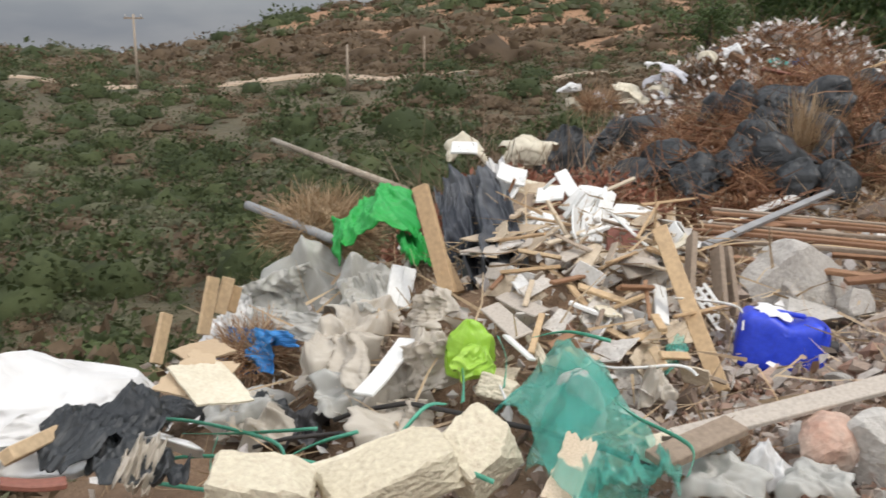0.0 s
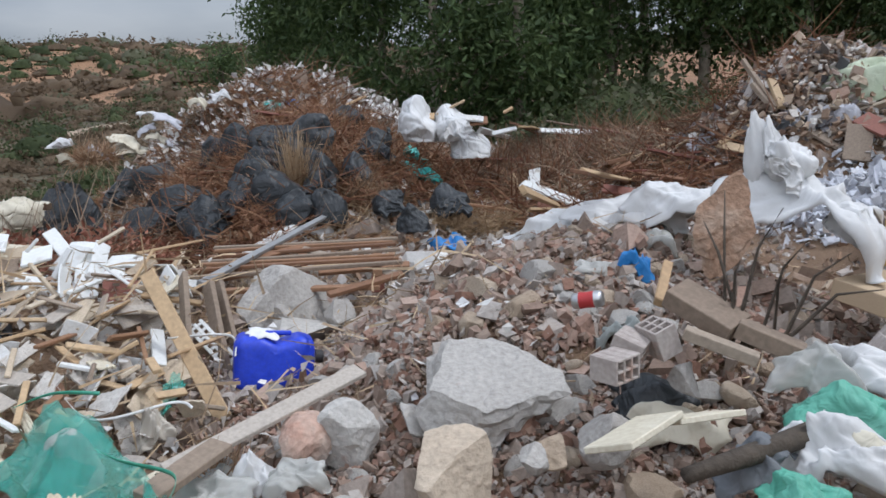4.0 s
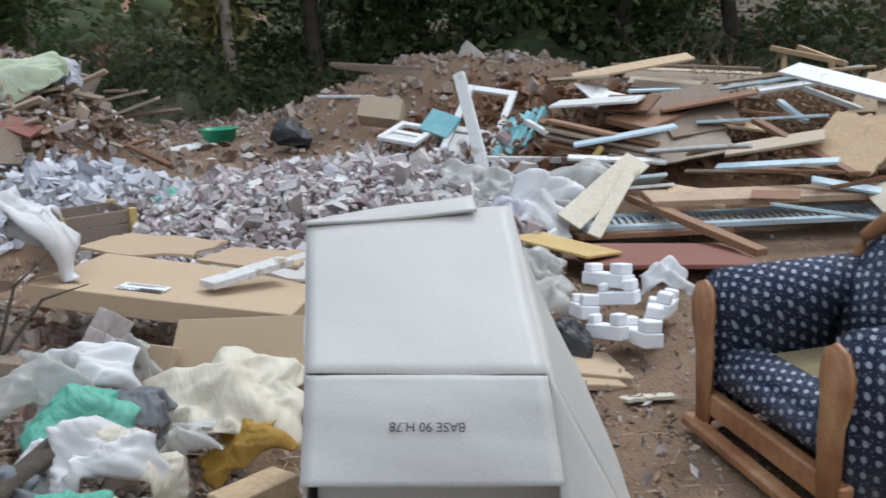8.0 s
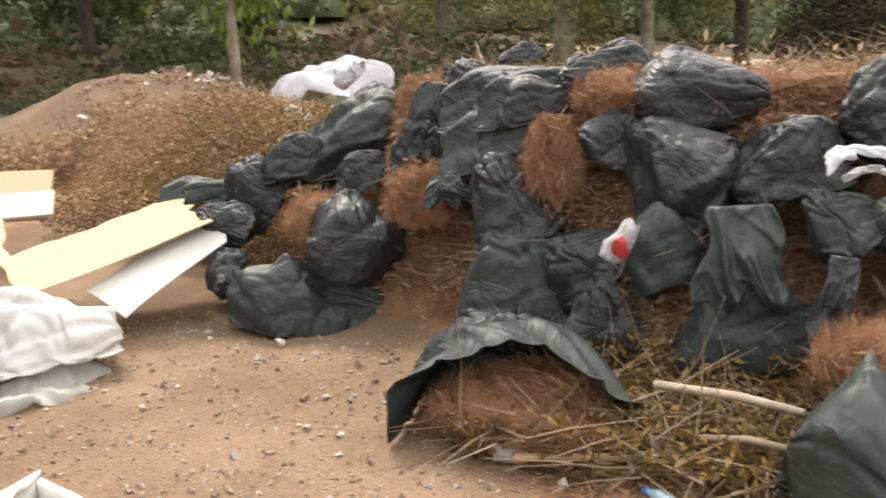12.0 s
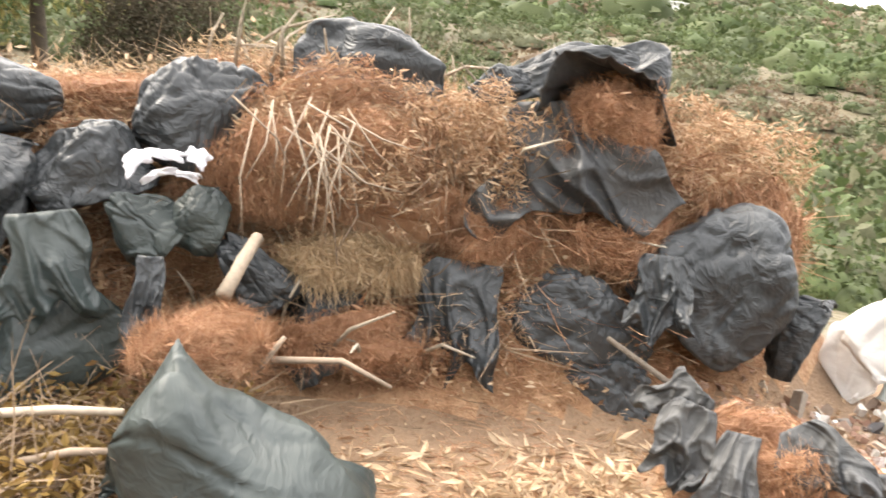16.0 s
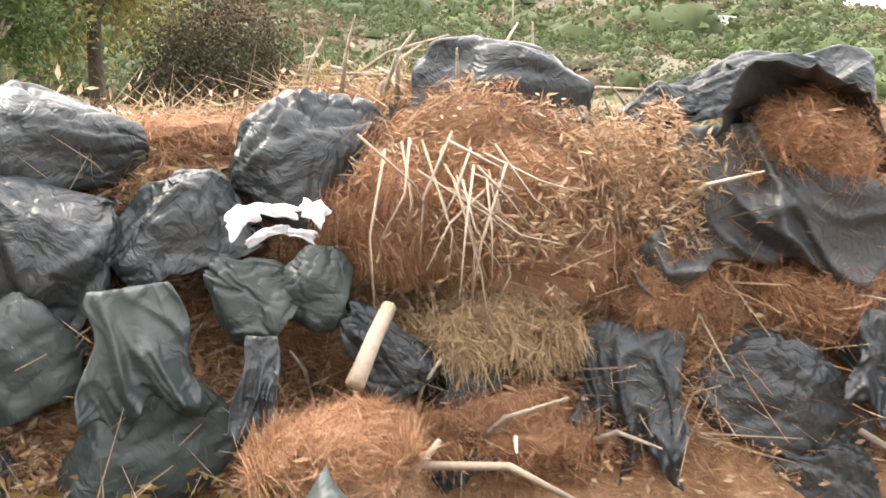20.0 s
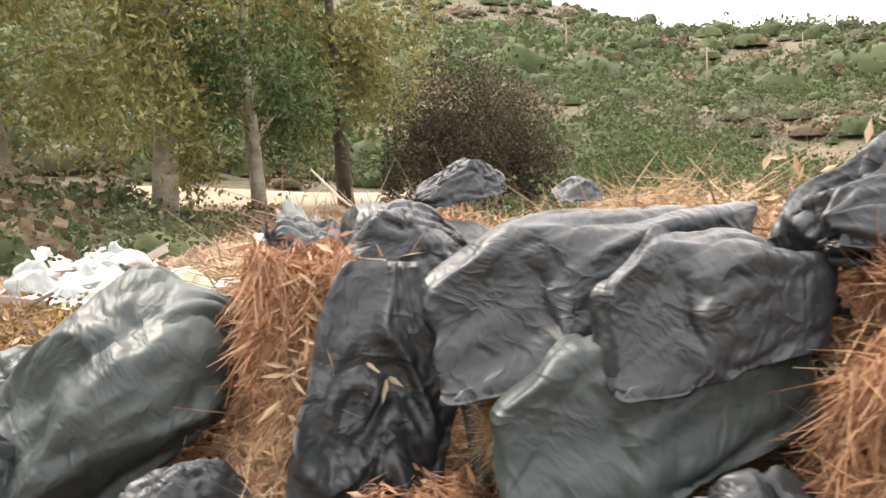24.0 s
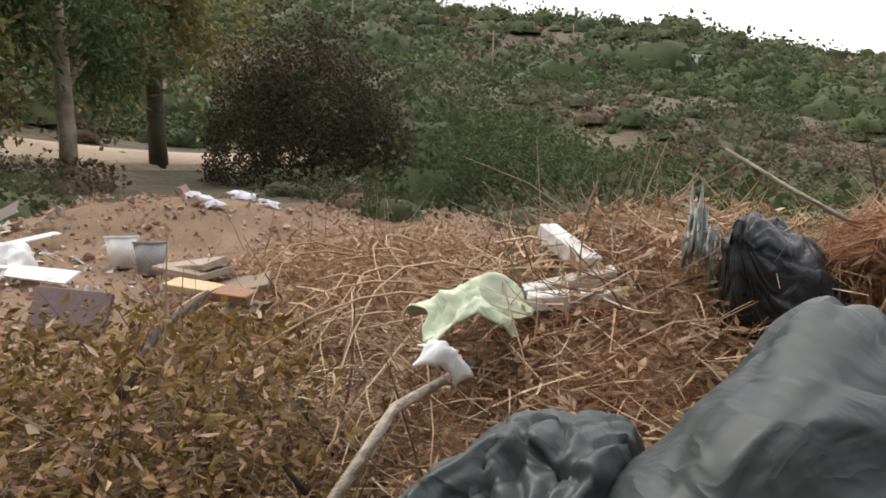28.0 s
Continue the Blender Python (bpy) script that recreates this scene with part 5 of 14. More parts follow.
needle_heap((1.76, -3.96, 1.04), (0.34, 0.30, 0.44), 173, PALE_LEAF, 260, "dry_leaves", "pale curled leaves among hanging needles", 0.9, 1)
needle_heap((1.40, -3.72, 0.98), (0.14, 0.12, 0.24), 157, STRAW, 1800, "straw", "straw spilling from a bag", 0.8)
needle_heap((1.62, -4.66, 1.24), (0.30, 0.24, 0.22), 171, NEEDLES, 2600, "pine_needles", "pine needles on the heap")
needle_heap((1.62, -3.62, 0.70), (0.40, 0.30, 0.40), -155, NEEDLES, 3600, "pine_needles", "pine needles and leaves between bags", 0.6)


def heap_surface(n, boxes, g, lift=0.0):
    """Points over the ground inside boxes (x0, x1, y0, y1), more where it is steep."""
    a = np.array(boxes)
    area = (a[:, 1] - a[:, 0]) * (a[:, 3] - a[:, 2])
    k = g.choice(len(a), n, p=area / area.sum())
    x = a[k, 0] + (a[k, 1] - a[k, 0]) * g.uniform(0, 1, n)
    y = a[k, 2] + (a[k, 3] - a[k, 2]) * g.uniform(0, 1, n)
    return x, y, height(x, y)


def litter(name, n, boxes, material, label, length, width, seed, low=-9.0, high=9.0, lift=0.03, blade=False, stand=0.25, flat=0.35, clump=0.0, segments=2):
    g = np.random.default_rng(seed)
    x, y, z = heap_surface(n, boxes, g)
    ok = (z > low) & (z < high)
    if clump:
        ok &= fbm(x * 2.2, y * 2.2, 0, seed, 3) + 0.4 * g.normal(size=n) > clump
    p = np.stack([x, y, z + g.uniform(0, lift, n)], 1)[ok]
    m = len(p)
    if blade:
        v, f = blades(p, length * g.uniform(0.6, 1.3, m), width * g.uniform(0.7, 1.3, m), g, up=0.12, flat=flat)
    else:
        d = g.normal(size=(m, 3))
        d[:, 2] = d[:, 2] * flat + stand
        d /= np.linalg.norm(d, axis=1, keepdims=True)
        v, f = strips(p, d, length * g.uniform(0.5, 1.4, m), width * g.uniform(0.6, 1.4, m), g.uniform(-0.5, 0.5, m), segments=segments, g=g)
    return stuff(name, v, f, material, label, "garden waste")


HEAP = [(-3.4, 1.0, -5.2, -2.2), (0.4, 2.6, -6.2, -3.4)]
LEAFY = [(1.0, 3.4, -8.2, -5.3), (3.9, 7.2, -8.2, -5.4)]
litter("pine_needles", 110000, HEAP, NEEDLES, "rusty pine needles covering the heap of bags", 0.085, 0.0036, 41, 0.12, lift=0.10, segments=1)
WALL = [(-2.1, -0.4, -3.45, -2.95), (-0.4, 1.6, -3.7, -3.1)]
litter("wall_needles", 30000, WALL, NEEDLES, "rusty pine needles on the steep face of the heap", 0.09, 0.0042, 411, 0.1, lift=0.07, segments=1, stand=-0.1)
litter("wall_leaves", 9000, WALL, DRY_LEAF, "curled brown leaves on the face of the heap", 0.07, 0.022, 412, 0.15, lift=0.1, blade=True, flat=0.8)
litter("wall_twigs", 1500, WALL, TWIG, "thin twigs on the face of the heap", 0.3, 0.008, 413, 0.25, lift=0.1, stand=-0.1)
litter("dry_straw", 17000, HEAP, STRAW, "tan dry grass and stalks on the heap", 0.17, 0.004, 42, 0.15, lift=0.2, clump=-0.1)
litter("twigs", 5200, HEAP, TWIG, "thin grey brown twigs on the heap", 0.3, 0.007, 43, 0.2, lift=0.12)
litter("dry_leaves", 12000, HEAP, DRY_LEAF, "curled brown leaves on the heap", 0.05, 0.018, 44, 0.05, lift=0.14, blade=True)
litter("pale_leaves", 9000, HEAP, PALE_LEAF, "pale dry leaves on the heap", 0.07, 0.018, 45, 0.1, lift=0.15, blade=True, clump=0.1)
litter("fallen_leaves", 900, [(-2.6, -0.9, -2.6, -1.2)], PALE_LEAF, "pale fallen leaves on bare earth before the heap", 0.10, 0.022, 46, lift=0.03, blade=True, flat=0.2)
litter("fallen_needles", 34000, [(-3.5, 0.6, -2.95, -1.1)], NEEDLES, "pine needles on bare earth before the heap", 0.075, 0.0028, 47, lift=0.03, flat=0.12, stand=0.03, clump=-0.05, segments=1)
litter("brown_leaves", 2600, [(-4.2, 0.4, -2.9, -1.0)], DRY_LEAF, "small brown leaf scraps on bare earth", 0.05, 0.014, 471, lift=0.02, blade=True, flat=0.25)
litter("leaf_pile", 700, [(-2.05, -1.5, -2.3, -1.55)], PALE_LEAF, "pale narrow fallen leaves in a low pile", 0.10, 0.017, 472, lift=0.09, blade=True, flat=0.3)
litter("loose_stalks", 260, [(-3.2, 0.4, -2.9, -1.2)], TWIG, "thin stalks lying on bare earth", 0.18, 0.005, 473, lift=0.03, flat=0.1, stand=0.03, segments=4)
litter("ground_leaves", 1300, [(-1.0, 3.2, -3.3, 0.6)], PALE_LEAF, "small dry leaves and chips on bare earth", 0.03, 0.014, 48, lift=0.01, blade=True, flat=0.15)
litter("stalks", 2600, [(-3.5, -2.0, -4.6, -2.3)], NEEDLES, "rusty dry stalks at the end of the heap", 0.32, 0.006, 49, 0.3, lift=0.12, stand=0.1, segments=4)
# dry vines and leaves beside the bags
litter("dry_vines", 2600, LEAFY, TWIG, "tangled dry brown vines", 0.3, 0.006, 51, 0.25, lift=0.22, stand=0.25, flat=0.6)
litter("rusty_leaves", 30000, LEAFY, DRY_LEAF, "rusty dry leaves on tangled vines", 0.055, 0.018, 52, 0.15, lift=0.2, blade=True, flat=0.8)
litter("dry_stalks", 3000, LEAFY, STRAW, "tan dry stalks on the leaf heap", 0.2, 0.005, 53, 0.25, lift=0.2, stand=0.3)
litter("yellow_leaves", 24000, [(2.8, 5.2, -6.3, -4.1)], YELLOW_LEAF, "yellowing withered leaves on cut branches", 0.038, 0.016, 54, -1.0, lift=0.5, blade=True, flat=0.8)
litter("cut_branches", 800, [(2.5, 4.8, -6.2, -4.3)], TWIG, "dark cut branches under yellow leaves", 0.4, 0.009, 55, 0.1, lift=0.2, stand=0.4, flat=0.7)
litter("brush", 900, [(-0.9, 0.9, -2.95, -2.2)], TWIG, "low cut brush before the bags", 0.35, 0.009, 56, lift=0.16, stand=0.2)
litter("brush_leaves", 3600, [(-0.8, 0.9, -3.1, -2.25)], YELLOW_LEAF, "withered leaves on cut brush", 0.06, 0.025, 57, lift=0.2, blade=True, flat=0.7)
litter("top_twigs", 900, [(-1.6, 0.4, -5.3, -4.3)], PALE_LEAF, "pale dry leafy twigs standing on the heap", 0.07, 0.024, 58, 0.6, lift=0.3, blade=True, flat=1.0, clump=0.2)

BRANCH = "bare grey brown branch lying on the heap"
limb("branch", [(-0.54, -2.83, 0.34), (-0.86, -2.72, 0.37), (-1.09, -2.62, 0.39), (-1.25, -2.48, 0.33)], [0.012, 0.014, 0.013, 0.007], OLD_WOOD, BRANCH, "branch")
limb("branch", [(-0.73, -2.66, 0.30), (-0.80, -2.62, 0.40), (-0.87, -2.60, 0.50)], [0.012, 0.011, 0.008], OLD_WOOD, BRANCH, "branch")
limb("log", [(-0.67, -2.86, 0.59), (-0.74, -2.98, 0.68), (-0.82, -3.08, 0.78)], [0.030, 0.028, 0.024], OLD_WOOD, "short pale sawn log on the heap", "log", sides=9)
limb("branch", [(0.2, -2.62, 0.26), (-0.11, -2.54, 0.29), (-0.32, -2.44, 0.31)], [0.018, 0.017, 0.013], OLD_WOOD, BRANCH, "branch")
limb("branch", [(0.0, -2.44, 0.16), (-0.16, -2.42, 0.19), (-0.3, -2.38, 0.2)], [0.015, 0.015, 0.011], OLD_WOOD, BRANCH, "branch")
limb("vine_stem", [(-2.03, -2.3, 0.55), (-2.13, -2.04, 0.47), (-2.14, -1.9, 0.37), (-2.05, -1.78, 0.22)], [0.011, 0.012, 0.012, 0.012], DARK_BARK, "curved dark brown stem before the heap", "branch")
limb("stick", [(1.89, -4.93, 1.5), (1.8, -4.8, 1.41), (1.7, -4.68, 1.33)], [0.003, 0.005, 0.006], BARK, "thin bare stick rising from the heap", "stick")
limb("branch", [(-1.4, -1.74, 0.05), (-1.47, -1.6, 0.06), (-1.56, -1.42, 0.05)], [0.014, 0.016, 0.012], BARK, "small branch lying on bare earth", "branch")
limb("branch", [(2.95, -4.75, 0.72), (2.7, -4.98, 0.9), (2.43, -5.21, 0.92), (2.2, -5.42, 0.86)], [0.014, 0.014, 0.012, 0.008], BARK, "long curved branch on the leaf heap", "branch")
limb("branch", [(3.3, -5.4, 0.85), (3.2, -5.6, 0.97), (3.06, -5.75, 1.04)], [0.016, 0.013, 0.008], DARK_BARK, "dark cut branch on the leaf heap", "branch")
gb = np.random.default_rng(66)
for k in range(60):
    x, y = gb.uniform(-2.3, -0.6), gb.uniform(-4.5, -3.0)
    b = np.array(on_ground(x, y, 0.05))
    d = np.array([gb.normal(0, 0.25), gb.normal(0.1, 0.2), gb.uniform(0.05, 0.4)])
    limb("dead_branch", [b, b + d * 0.5 + [0, 0, 0.06], b + d], [0.012, 0.009, 0.004], BARK, "thin grey dead branch tangled in needles", "branch", "dead branches on the heap", 5, k)
for k in range(14):
    x, y = gb.uniform(2.4, 4.6), gb.uniform(-5.6, -4.5)
    b = np.array(on_ground(x, y, 0.02))
    d = np.array([gb.normal(0, 0.3), gb.normal(0, 0.2), gb.uniform(0.2, 0.55)])
    limb("dead_branch", [b, b + d * 0.5 + [0.03, 0, 0.02], b + d], [0.014, 0.01, 0.004], DARK_BARK, "dark cut branch with withered leaves", "branch", "cut branches", 5, k)

gf = np.random.default_rng(67)
for k in range(26):
    a = gf.uniform(-1.3, 1.0)
    b = np.array([-1.05 + gf.normal(0, 0.14), -3.10 + gf.normal(0, 0.05), 1.24 + gf.normal(0, 0.09)])
    d = np.array([0.30 * math.sin(a), gf.uniform(0.02, 0.16), -0.42 * math.cos(a)]) * gf.uniform(0.6, 1.2)
    limb("dead_branch", [b, b + d * 0.5 + [gf.normal(0, 0.04), 0.04, gf.normal(0, 0.03)], b + d], [0.005, 0.004, 0.002], OLD_WOOD, "thin grey twig of a cut bundle fanning down the heap", "branch", "dead branches on the heap", 5, k)
RAG = plastic("white_rag", (0.52, 0.52, 0.55), (0.36, 0.36, 0.40), 0.6, 20, 0.5)
rag = root("white_rag", Matrix.Translation((-0.47, -3.14, 1.03)) @ pose(0, 0, 0, 0, 0, 177), "crumpled white torn rag lying on black bags", "rag")
for k, (dx, dz, w, d, tilt) in enumerate([(-0.12, 0.03, 0.10, 0.08, -35), (-0.02, 0.05, 0.17, 0.04, 4), (0.11, 0.045, 0.09, 0.08, 30), (-0.04, -0.03, 0.13, 0.03, -22), (0.07, -0.035, 0.10, 0.03, 16)]):
    mesh_part("fold", crumple_mesh("fold", (w, d, 0.03), 700 + k, RAG, 20), rag, Matrix.Translation((dx, 0.02 * k, dz)) @ pose(0, 0, 0, 35, tilt, 0))
bagc = root("shopping_bag", Matrix.Translation((0.48, -3.04, 0.61)) @ pose(0, 0, 0, 10, 20, 170), "crumpled white and red plastic carrier bag", "carrier bag")
mesh_part("film", bag_mesh("film", (0.13, 0.1, 0.26), 711, RAG, 4), bagc)
RED_FILM = plastic("red_film", (0.42, 0.03, 0.03), (0.32, 0.04, 0.04), 0.5, 18, 0.4)
mesh_part("print", bag_mesh("print", (0.08, 0.05, 0.1), 712, RED_FILM, 3), bagc, Matrix.Translation((0.03, -0.045, 0.07)), "red printed patch")


def lathe(profile, sides=20):
    """A turned shape from (radius, height) pairs."""
    a = np.arange(sides) / sides * 2 * np.pi
    v = np.array([[r * math.cos(t), r * math.sin(t), z] for r, z in profile for t in a])
    q = np.array([[i * sides + j, i * sides + (j + 1) % sides, (i + 1) * sides + (j + 1) % sides, (i + 1) * sides + j] for i in range(len(profile) - 1) for j in range(sides)])
    return v, q


BOTTLE_FILM = plastic("clear_blue_bottle", (0.30, 0.48, 0.58), (0.42, 0.56, 0.62), 0.15, 30, 0.2, 0.45)
CAP_BLUE = surface("blue_cap", [(0.03, 0.13, 0.4), (0.04, 0.17, 0.48)], 0.4, 20, 90, 0.05)
bottle = root("water_bottle", Matrix.Translation((0.05, -2.17, float(height(0.05, -2.17)) + 0.033)) @ pose(0, 0, 0, 0, 90, -35), "crushed clear blue plastic water bottle on earth", "bottle")
v, f = lathe([(0.001, -0.1), (0.028, -0.1), (0.032, -0.09), (0.029, -0.06), (0.032, -0.04), (0.029, -0.01), (0.032, 0.01), (0.03, 0.04), (0.03, 0.055), (0.014, 0.09), (0.013, 0.1)])
mesh_part("bottle_body", mesh_of("bottle_body", v, f, BOTTLE_FILM, True), bottle)
v, f = lathe([(0.001, 0.118), (0.015, 0.118), (0.0155, 0.1), (0.001, 0.1)])
mesh_part("cap", mesh_of("cap", v, f, CAP_BLUE, True), bottle)
cup = root("plastic_cup", Matrix.Translation((0.66, -2.3, float(height(0.66, -2.3)) + 0.045)) @ pose(0, 0, 0, 0, 90, 200), "clear plastic cup lying on its side on earth", "cup")
CUP_FILM = plastic("clear_cup", (0.62, 0.62, 0.6), (0.56, 0.56, 0.54), 0.2, 8, 0.1, 0.45)
v, f = lathe([(0.001, -0.06), (0.034, -0.06), (0.046, 0.06), (0.049, 0.062), (0.047, 0.064), (0.044, 0.06), (0.032, -0.056), (0.001, -0.056)])
mesh_part("cup_body", mesh_of("cup_body", v, f, CUP_FILM, True), cup)
plank((0.62, -2.24, 0.06), (0.1, -2.42, 0.07), 0.035, 0.02, PINE, "short pale wooden lath lying before the bags", name="lath", category="lath")

# ---- the yard: armchair, cartons, wood pile, rubble ----
DOOR_TAN = surface("tan_door_paint", [(0.36, 0.24, 0.15), (0.46, 0.33, 0.22)], 0.6, 3, 50, 0.2, 0.003, spots=((0.24, 0.14, 0.08), 4, 0.62))
PALE_BLUE = surface("pale_blue_paint", [(0.42, 0.55, 0.60), (0.56, 0.66, 0.70)], 0.55, 4, 60, 0.2, 0.003, spots=((0.40, 0.37, 0.32), 7, 0.64))
TEAL_PAINT = surface("turquoise_paint", [(0.16, 0.42, 0.45), (0.27, 0.52, 0.54)], 0.55, 4, 60, 0.2, 0.003, spots=((0.42, 0.38, 0.32), 7, 0.64))
YELLOW_BOARD = surface("faded_yellow_board", [(0.46, 0.31, 0.10), (0.56, 0.40, 0.16)], 0.6, 3, 60, 0.2, 0.003)
CREAM = surface("cream_board", [(0.56, 0.50, 0.37), (0.66, 0.60, 0.47)], 0.65, 3, 60, 0.2, 0.003, spots=((0.38, 0.28, 0.17), 5, 0.66))
PLY = surface("pale_plywood", [(0.44, 0.32, 0.19), (0.56, 0.43, 0.28)], 0.7, 2.5, 60, 0.2, 0.003, spots=((0.32, 0.21, 0.12), 5, 0.64))
OLD_WHITE = surface("peeling_white_paint", [(0.52, 0.51, 0.48), (0.66, 0.65, 0.62)], 0.65, 4, 60, 0.3, 0.004, spots=((0.30, 0.23, 0.16), 9, 0.58))
GREEN_FILM = plastic("green_net_film", (0.10, 0.36, 0.26), (0.22, 0.46, 0.36), 0.5, 16, 0.6)
CREAM_FILM = plastic("cream_film", (0.60, 0.55, 0.43), (0.50, 0.44, 0.33), 0.5, 12, 0.6)
GREY_CLOTH = plastic("grey_cloth", (0.13, 0.14, 0.15), (0.22, 0.22, 0.22), 0.85, 14, 0.5)
YELLOW_CLOTH = plastic("dirty_yellow_cloth", (0.36, 0.21, 0.03), (0.26, 0.14, 0.03), 0.85, 14, 0.5)
PALE_CLOTH = plastic("pale_patterned_cloth", (0.50, 0.55, 0.40), (0.34, 0.40, 0.26), 0.85, 16, 0.4)
BLACK_PRINT = plastic("black_printed_film", (0.02, 0.02, 0.022), (0.10, 0.10, 0.10), 0.4, 16, 0.5)
SLAB_BROWN = surface("brown_slab", [(0.20, 0.12, 0.075), (0.32, 0.20, 0.13), (0.42, 0.32, 0.24)], 0.95, 4, 40, 0.8, 0.02)
BRICK_CLAY = surface("grey_clay_brick", [(0.32, 0.27, 0.24), (0.46, 0.41, 0.37)], 0.9, 6, 60, 0.4, 0.004, spots=((0.38, 0.19, 0.12), 5, 0.6))
FOAM = surface("white_foam", [(0.76, 0.77, 0.78), (0.82, 0.82, 0.82)], 0.8, 10, 160, 0.3, 0.003)

PRINTED = surface("perforated_fibreboard", [(0.46, 0.42, 0.37), (0.60, 0.57, 0.52)], 0.7, 6, 110, 0.4, 0.004, vary=0.5, spots=((0.26, 0.2, 0.16), 70, 0.6))


def board(a, b, c, t, material, label, name="board", category="board", louvred=False):
    """A board with one corner at a, its length to b, its width towards c."""
    a, b, c = Vector(a), Vector(b), Vector(c)
    x = b - a
    y = c - a
    y -= x * (y.dot(x) / x.length_squared)
    lx, ly = x.length, y.length
    x.normalize()
    y.normalize()
    z = x.cross(y)
    if z.z < 0:
        z, y, a = -z, -y, a + y * ly
    m = Matrix((x, y, z)).transposed().to_4x4()
    m.translation = a + x * lx / 2 + y * ly / 2
    seed = abs(hash((round(lx, 2), round(ly, 2)))) % 97
    if louvred:
        ob = root(name, m, label, category)
        for s in (-1, 1):
            part("rail", box_bm(lx, 0.06, t, 0.004, (0, s * (ly / 2 - 0.03), 0)), material, ob)
            part("stile", box_bm(0.07, ly - 0.13, t, 0.004, (s * (lx / 2 - 0.035), 0, 0)), material, ob)
        n = int((lx - 0.15) / 0.055)
        slat = plank_mesh("slat", ly - 0.13, 0.045, 0.008, material)
        for k in range(n):
            mesh_part("slat", slat, ob, Matrix.Translation((-lx / 2 + 0.1 + k * 0.055, 0, 0)) @ pose(0, 0, 0, 0, 0, 90) @ pose(0, 0, 0, 28))
        return ob
    if t < 0.021 and material in (CARD, GREY_CARD, CREAM, PLY, OLD_WOOD, CHIPBOARD, PRINTED, PINE):
        big = min(1.0, 0.35 / max(lx, ly))
        curl = 0.05 if material in (CARD, GREY_CARD) else 0.015

        def torn(px, py, u, v):
            e = fbm(u * 5, v * 5, 0, seed, 3)
            inx = 1 - (0.05 + 0.09 * big) * np.abs(fbm(v * 7, 0 * v, 1, seed + 1, 4)) * (u > 0.5) * 1.6 - 0.02 * np.abs(e)
            iny = 1 - (0.05 + 0.09 * big) * np.abs(fbm(u * 8, 0 * u, 2, seed + 2, 4)) * (v > 0.5) * 1.6 - 0.02 * np.abs(e)
            return px * inx, py * iny, curl * max(lx, ly) * (0.5 * fbm(u * 1.6, v * 1.6, 0, seed + 4, 2) + 0.5 * (2 * u - 1) ** 2 * math.sin(seed)) + 0.004 * e
        p, f = sheet(16, 12, lx, ly, torn)
        vv, ff = thickened(p, f, t * 0.7)
        return thing(name, mesh_of(name, vv, ff, material), m, label, category)
    bm = box_bm(lx, ly, t, min(0.004, t * 0.3), warp=0.012 if t < 0.03 else 0.003, seed=seed, cuts=6)
    me = bpy.data.meshes.new(name)
    bm.to_mesh(me)
    bm.free()
    me.materials.append(material)
    return thing(name, me, m, label, category)


def film_lump(at, size, turn, tilt, seed, film, label, name, category, detail=4, creases=1.3):
    if creases > 1.7:
        ob = thing(name, crumple_mesh(name, (size[0] * 1.1, max(size[1], size[0] * 0.6), size[2] * 1.15), seed, film, 34 if detail > 4 else 20), Matrix.Translation(at) @ pose(0, 0, 0, 18, -tilt, turn) @ Matrix.Translation((0, 0, -0.45 * size[2])), label, category)
        return ob
    me = bag_mesh(name, (size[0], size[1], size[2] / 0.78), seed, film, detail)
    m = Matrix.Translation(at) @ pose(0, 0, 0, 0, -tilt, turn) @ Matrix.Translation((0, 0, -0.5 * size[2]))
    ob = thing(name, me, m, label, category)
    if seed % 2 and size[0] > 0.15:
        mesh_part("loose_fold", flap_mesh("loose_fold", size[0] * 0.8, size[2] * 0.7, seed, film), ob, Matrix.Translation((size[0] * 0.1, -size[1] * 0.45, size[2] * 0.66)) @ pose(0, 0, 0, -25, 10 * (seed % 3 - 1), 0))
    return ob


def window_frame(a, b, c, label):
    """A sash: corner a, width to b, height to c, with a middle rail, glazing bars and panes."""
    a, b, c = Vector(a), Vector(b), Vector(c)
    x, y = b - a, c - a
    y -= x * (y.dot(x) / x.length_squared)
    lx, ly = x.length, y.length
    z = x.cross(y).normalized()
    m = Matrix((x.normalized(), y.normalized(), z)).transposed().to_4x4()
    m.translation = a
    ob = root("window_frame", m, label, "window")
    for s in (0.035, lx - 0.035):
        part("stile", box_bm(0.07, ly, 0.045, 0.006, (s, ly / 2, 0)), WHITE_BOARD, ob)
    for s in (0.04, ly * 0.45, ly - 0.04):
        part("rail", box_bm(lx - 0.145, 0.08, 0.04, 0.006, (lx / 2, s, 0)), WHITE_BOARD, ob)
    part("panel", box_bm(lx - 0.15, ly * 0.45 - 0.12, 0.014, 0.003, (lx / 2, ly * 0.225, 0)), OLD_WHITE, ob)
    return ob


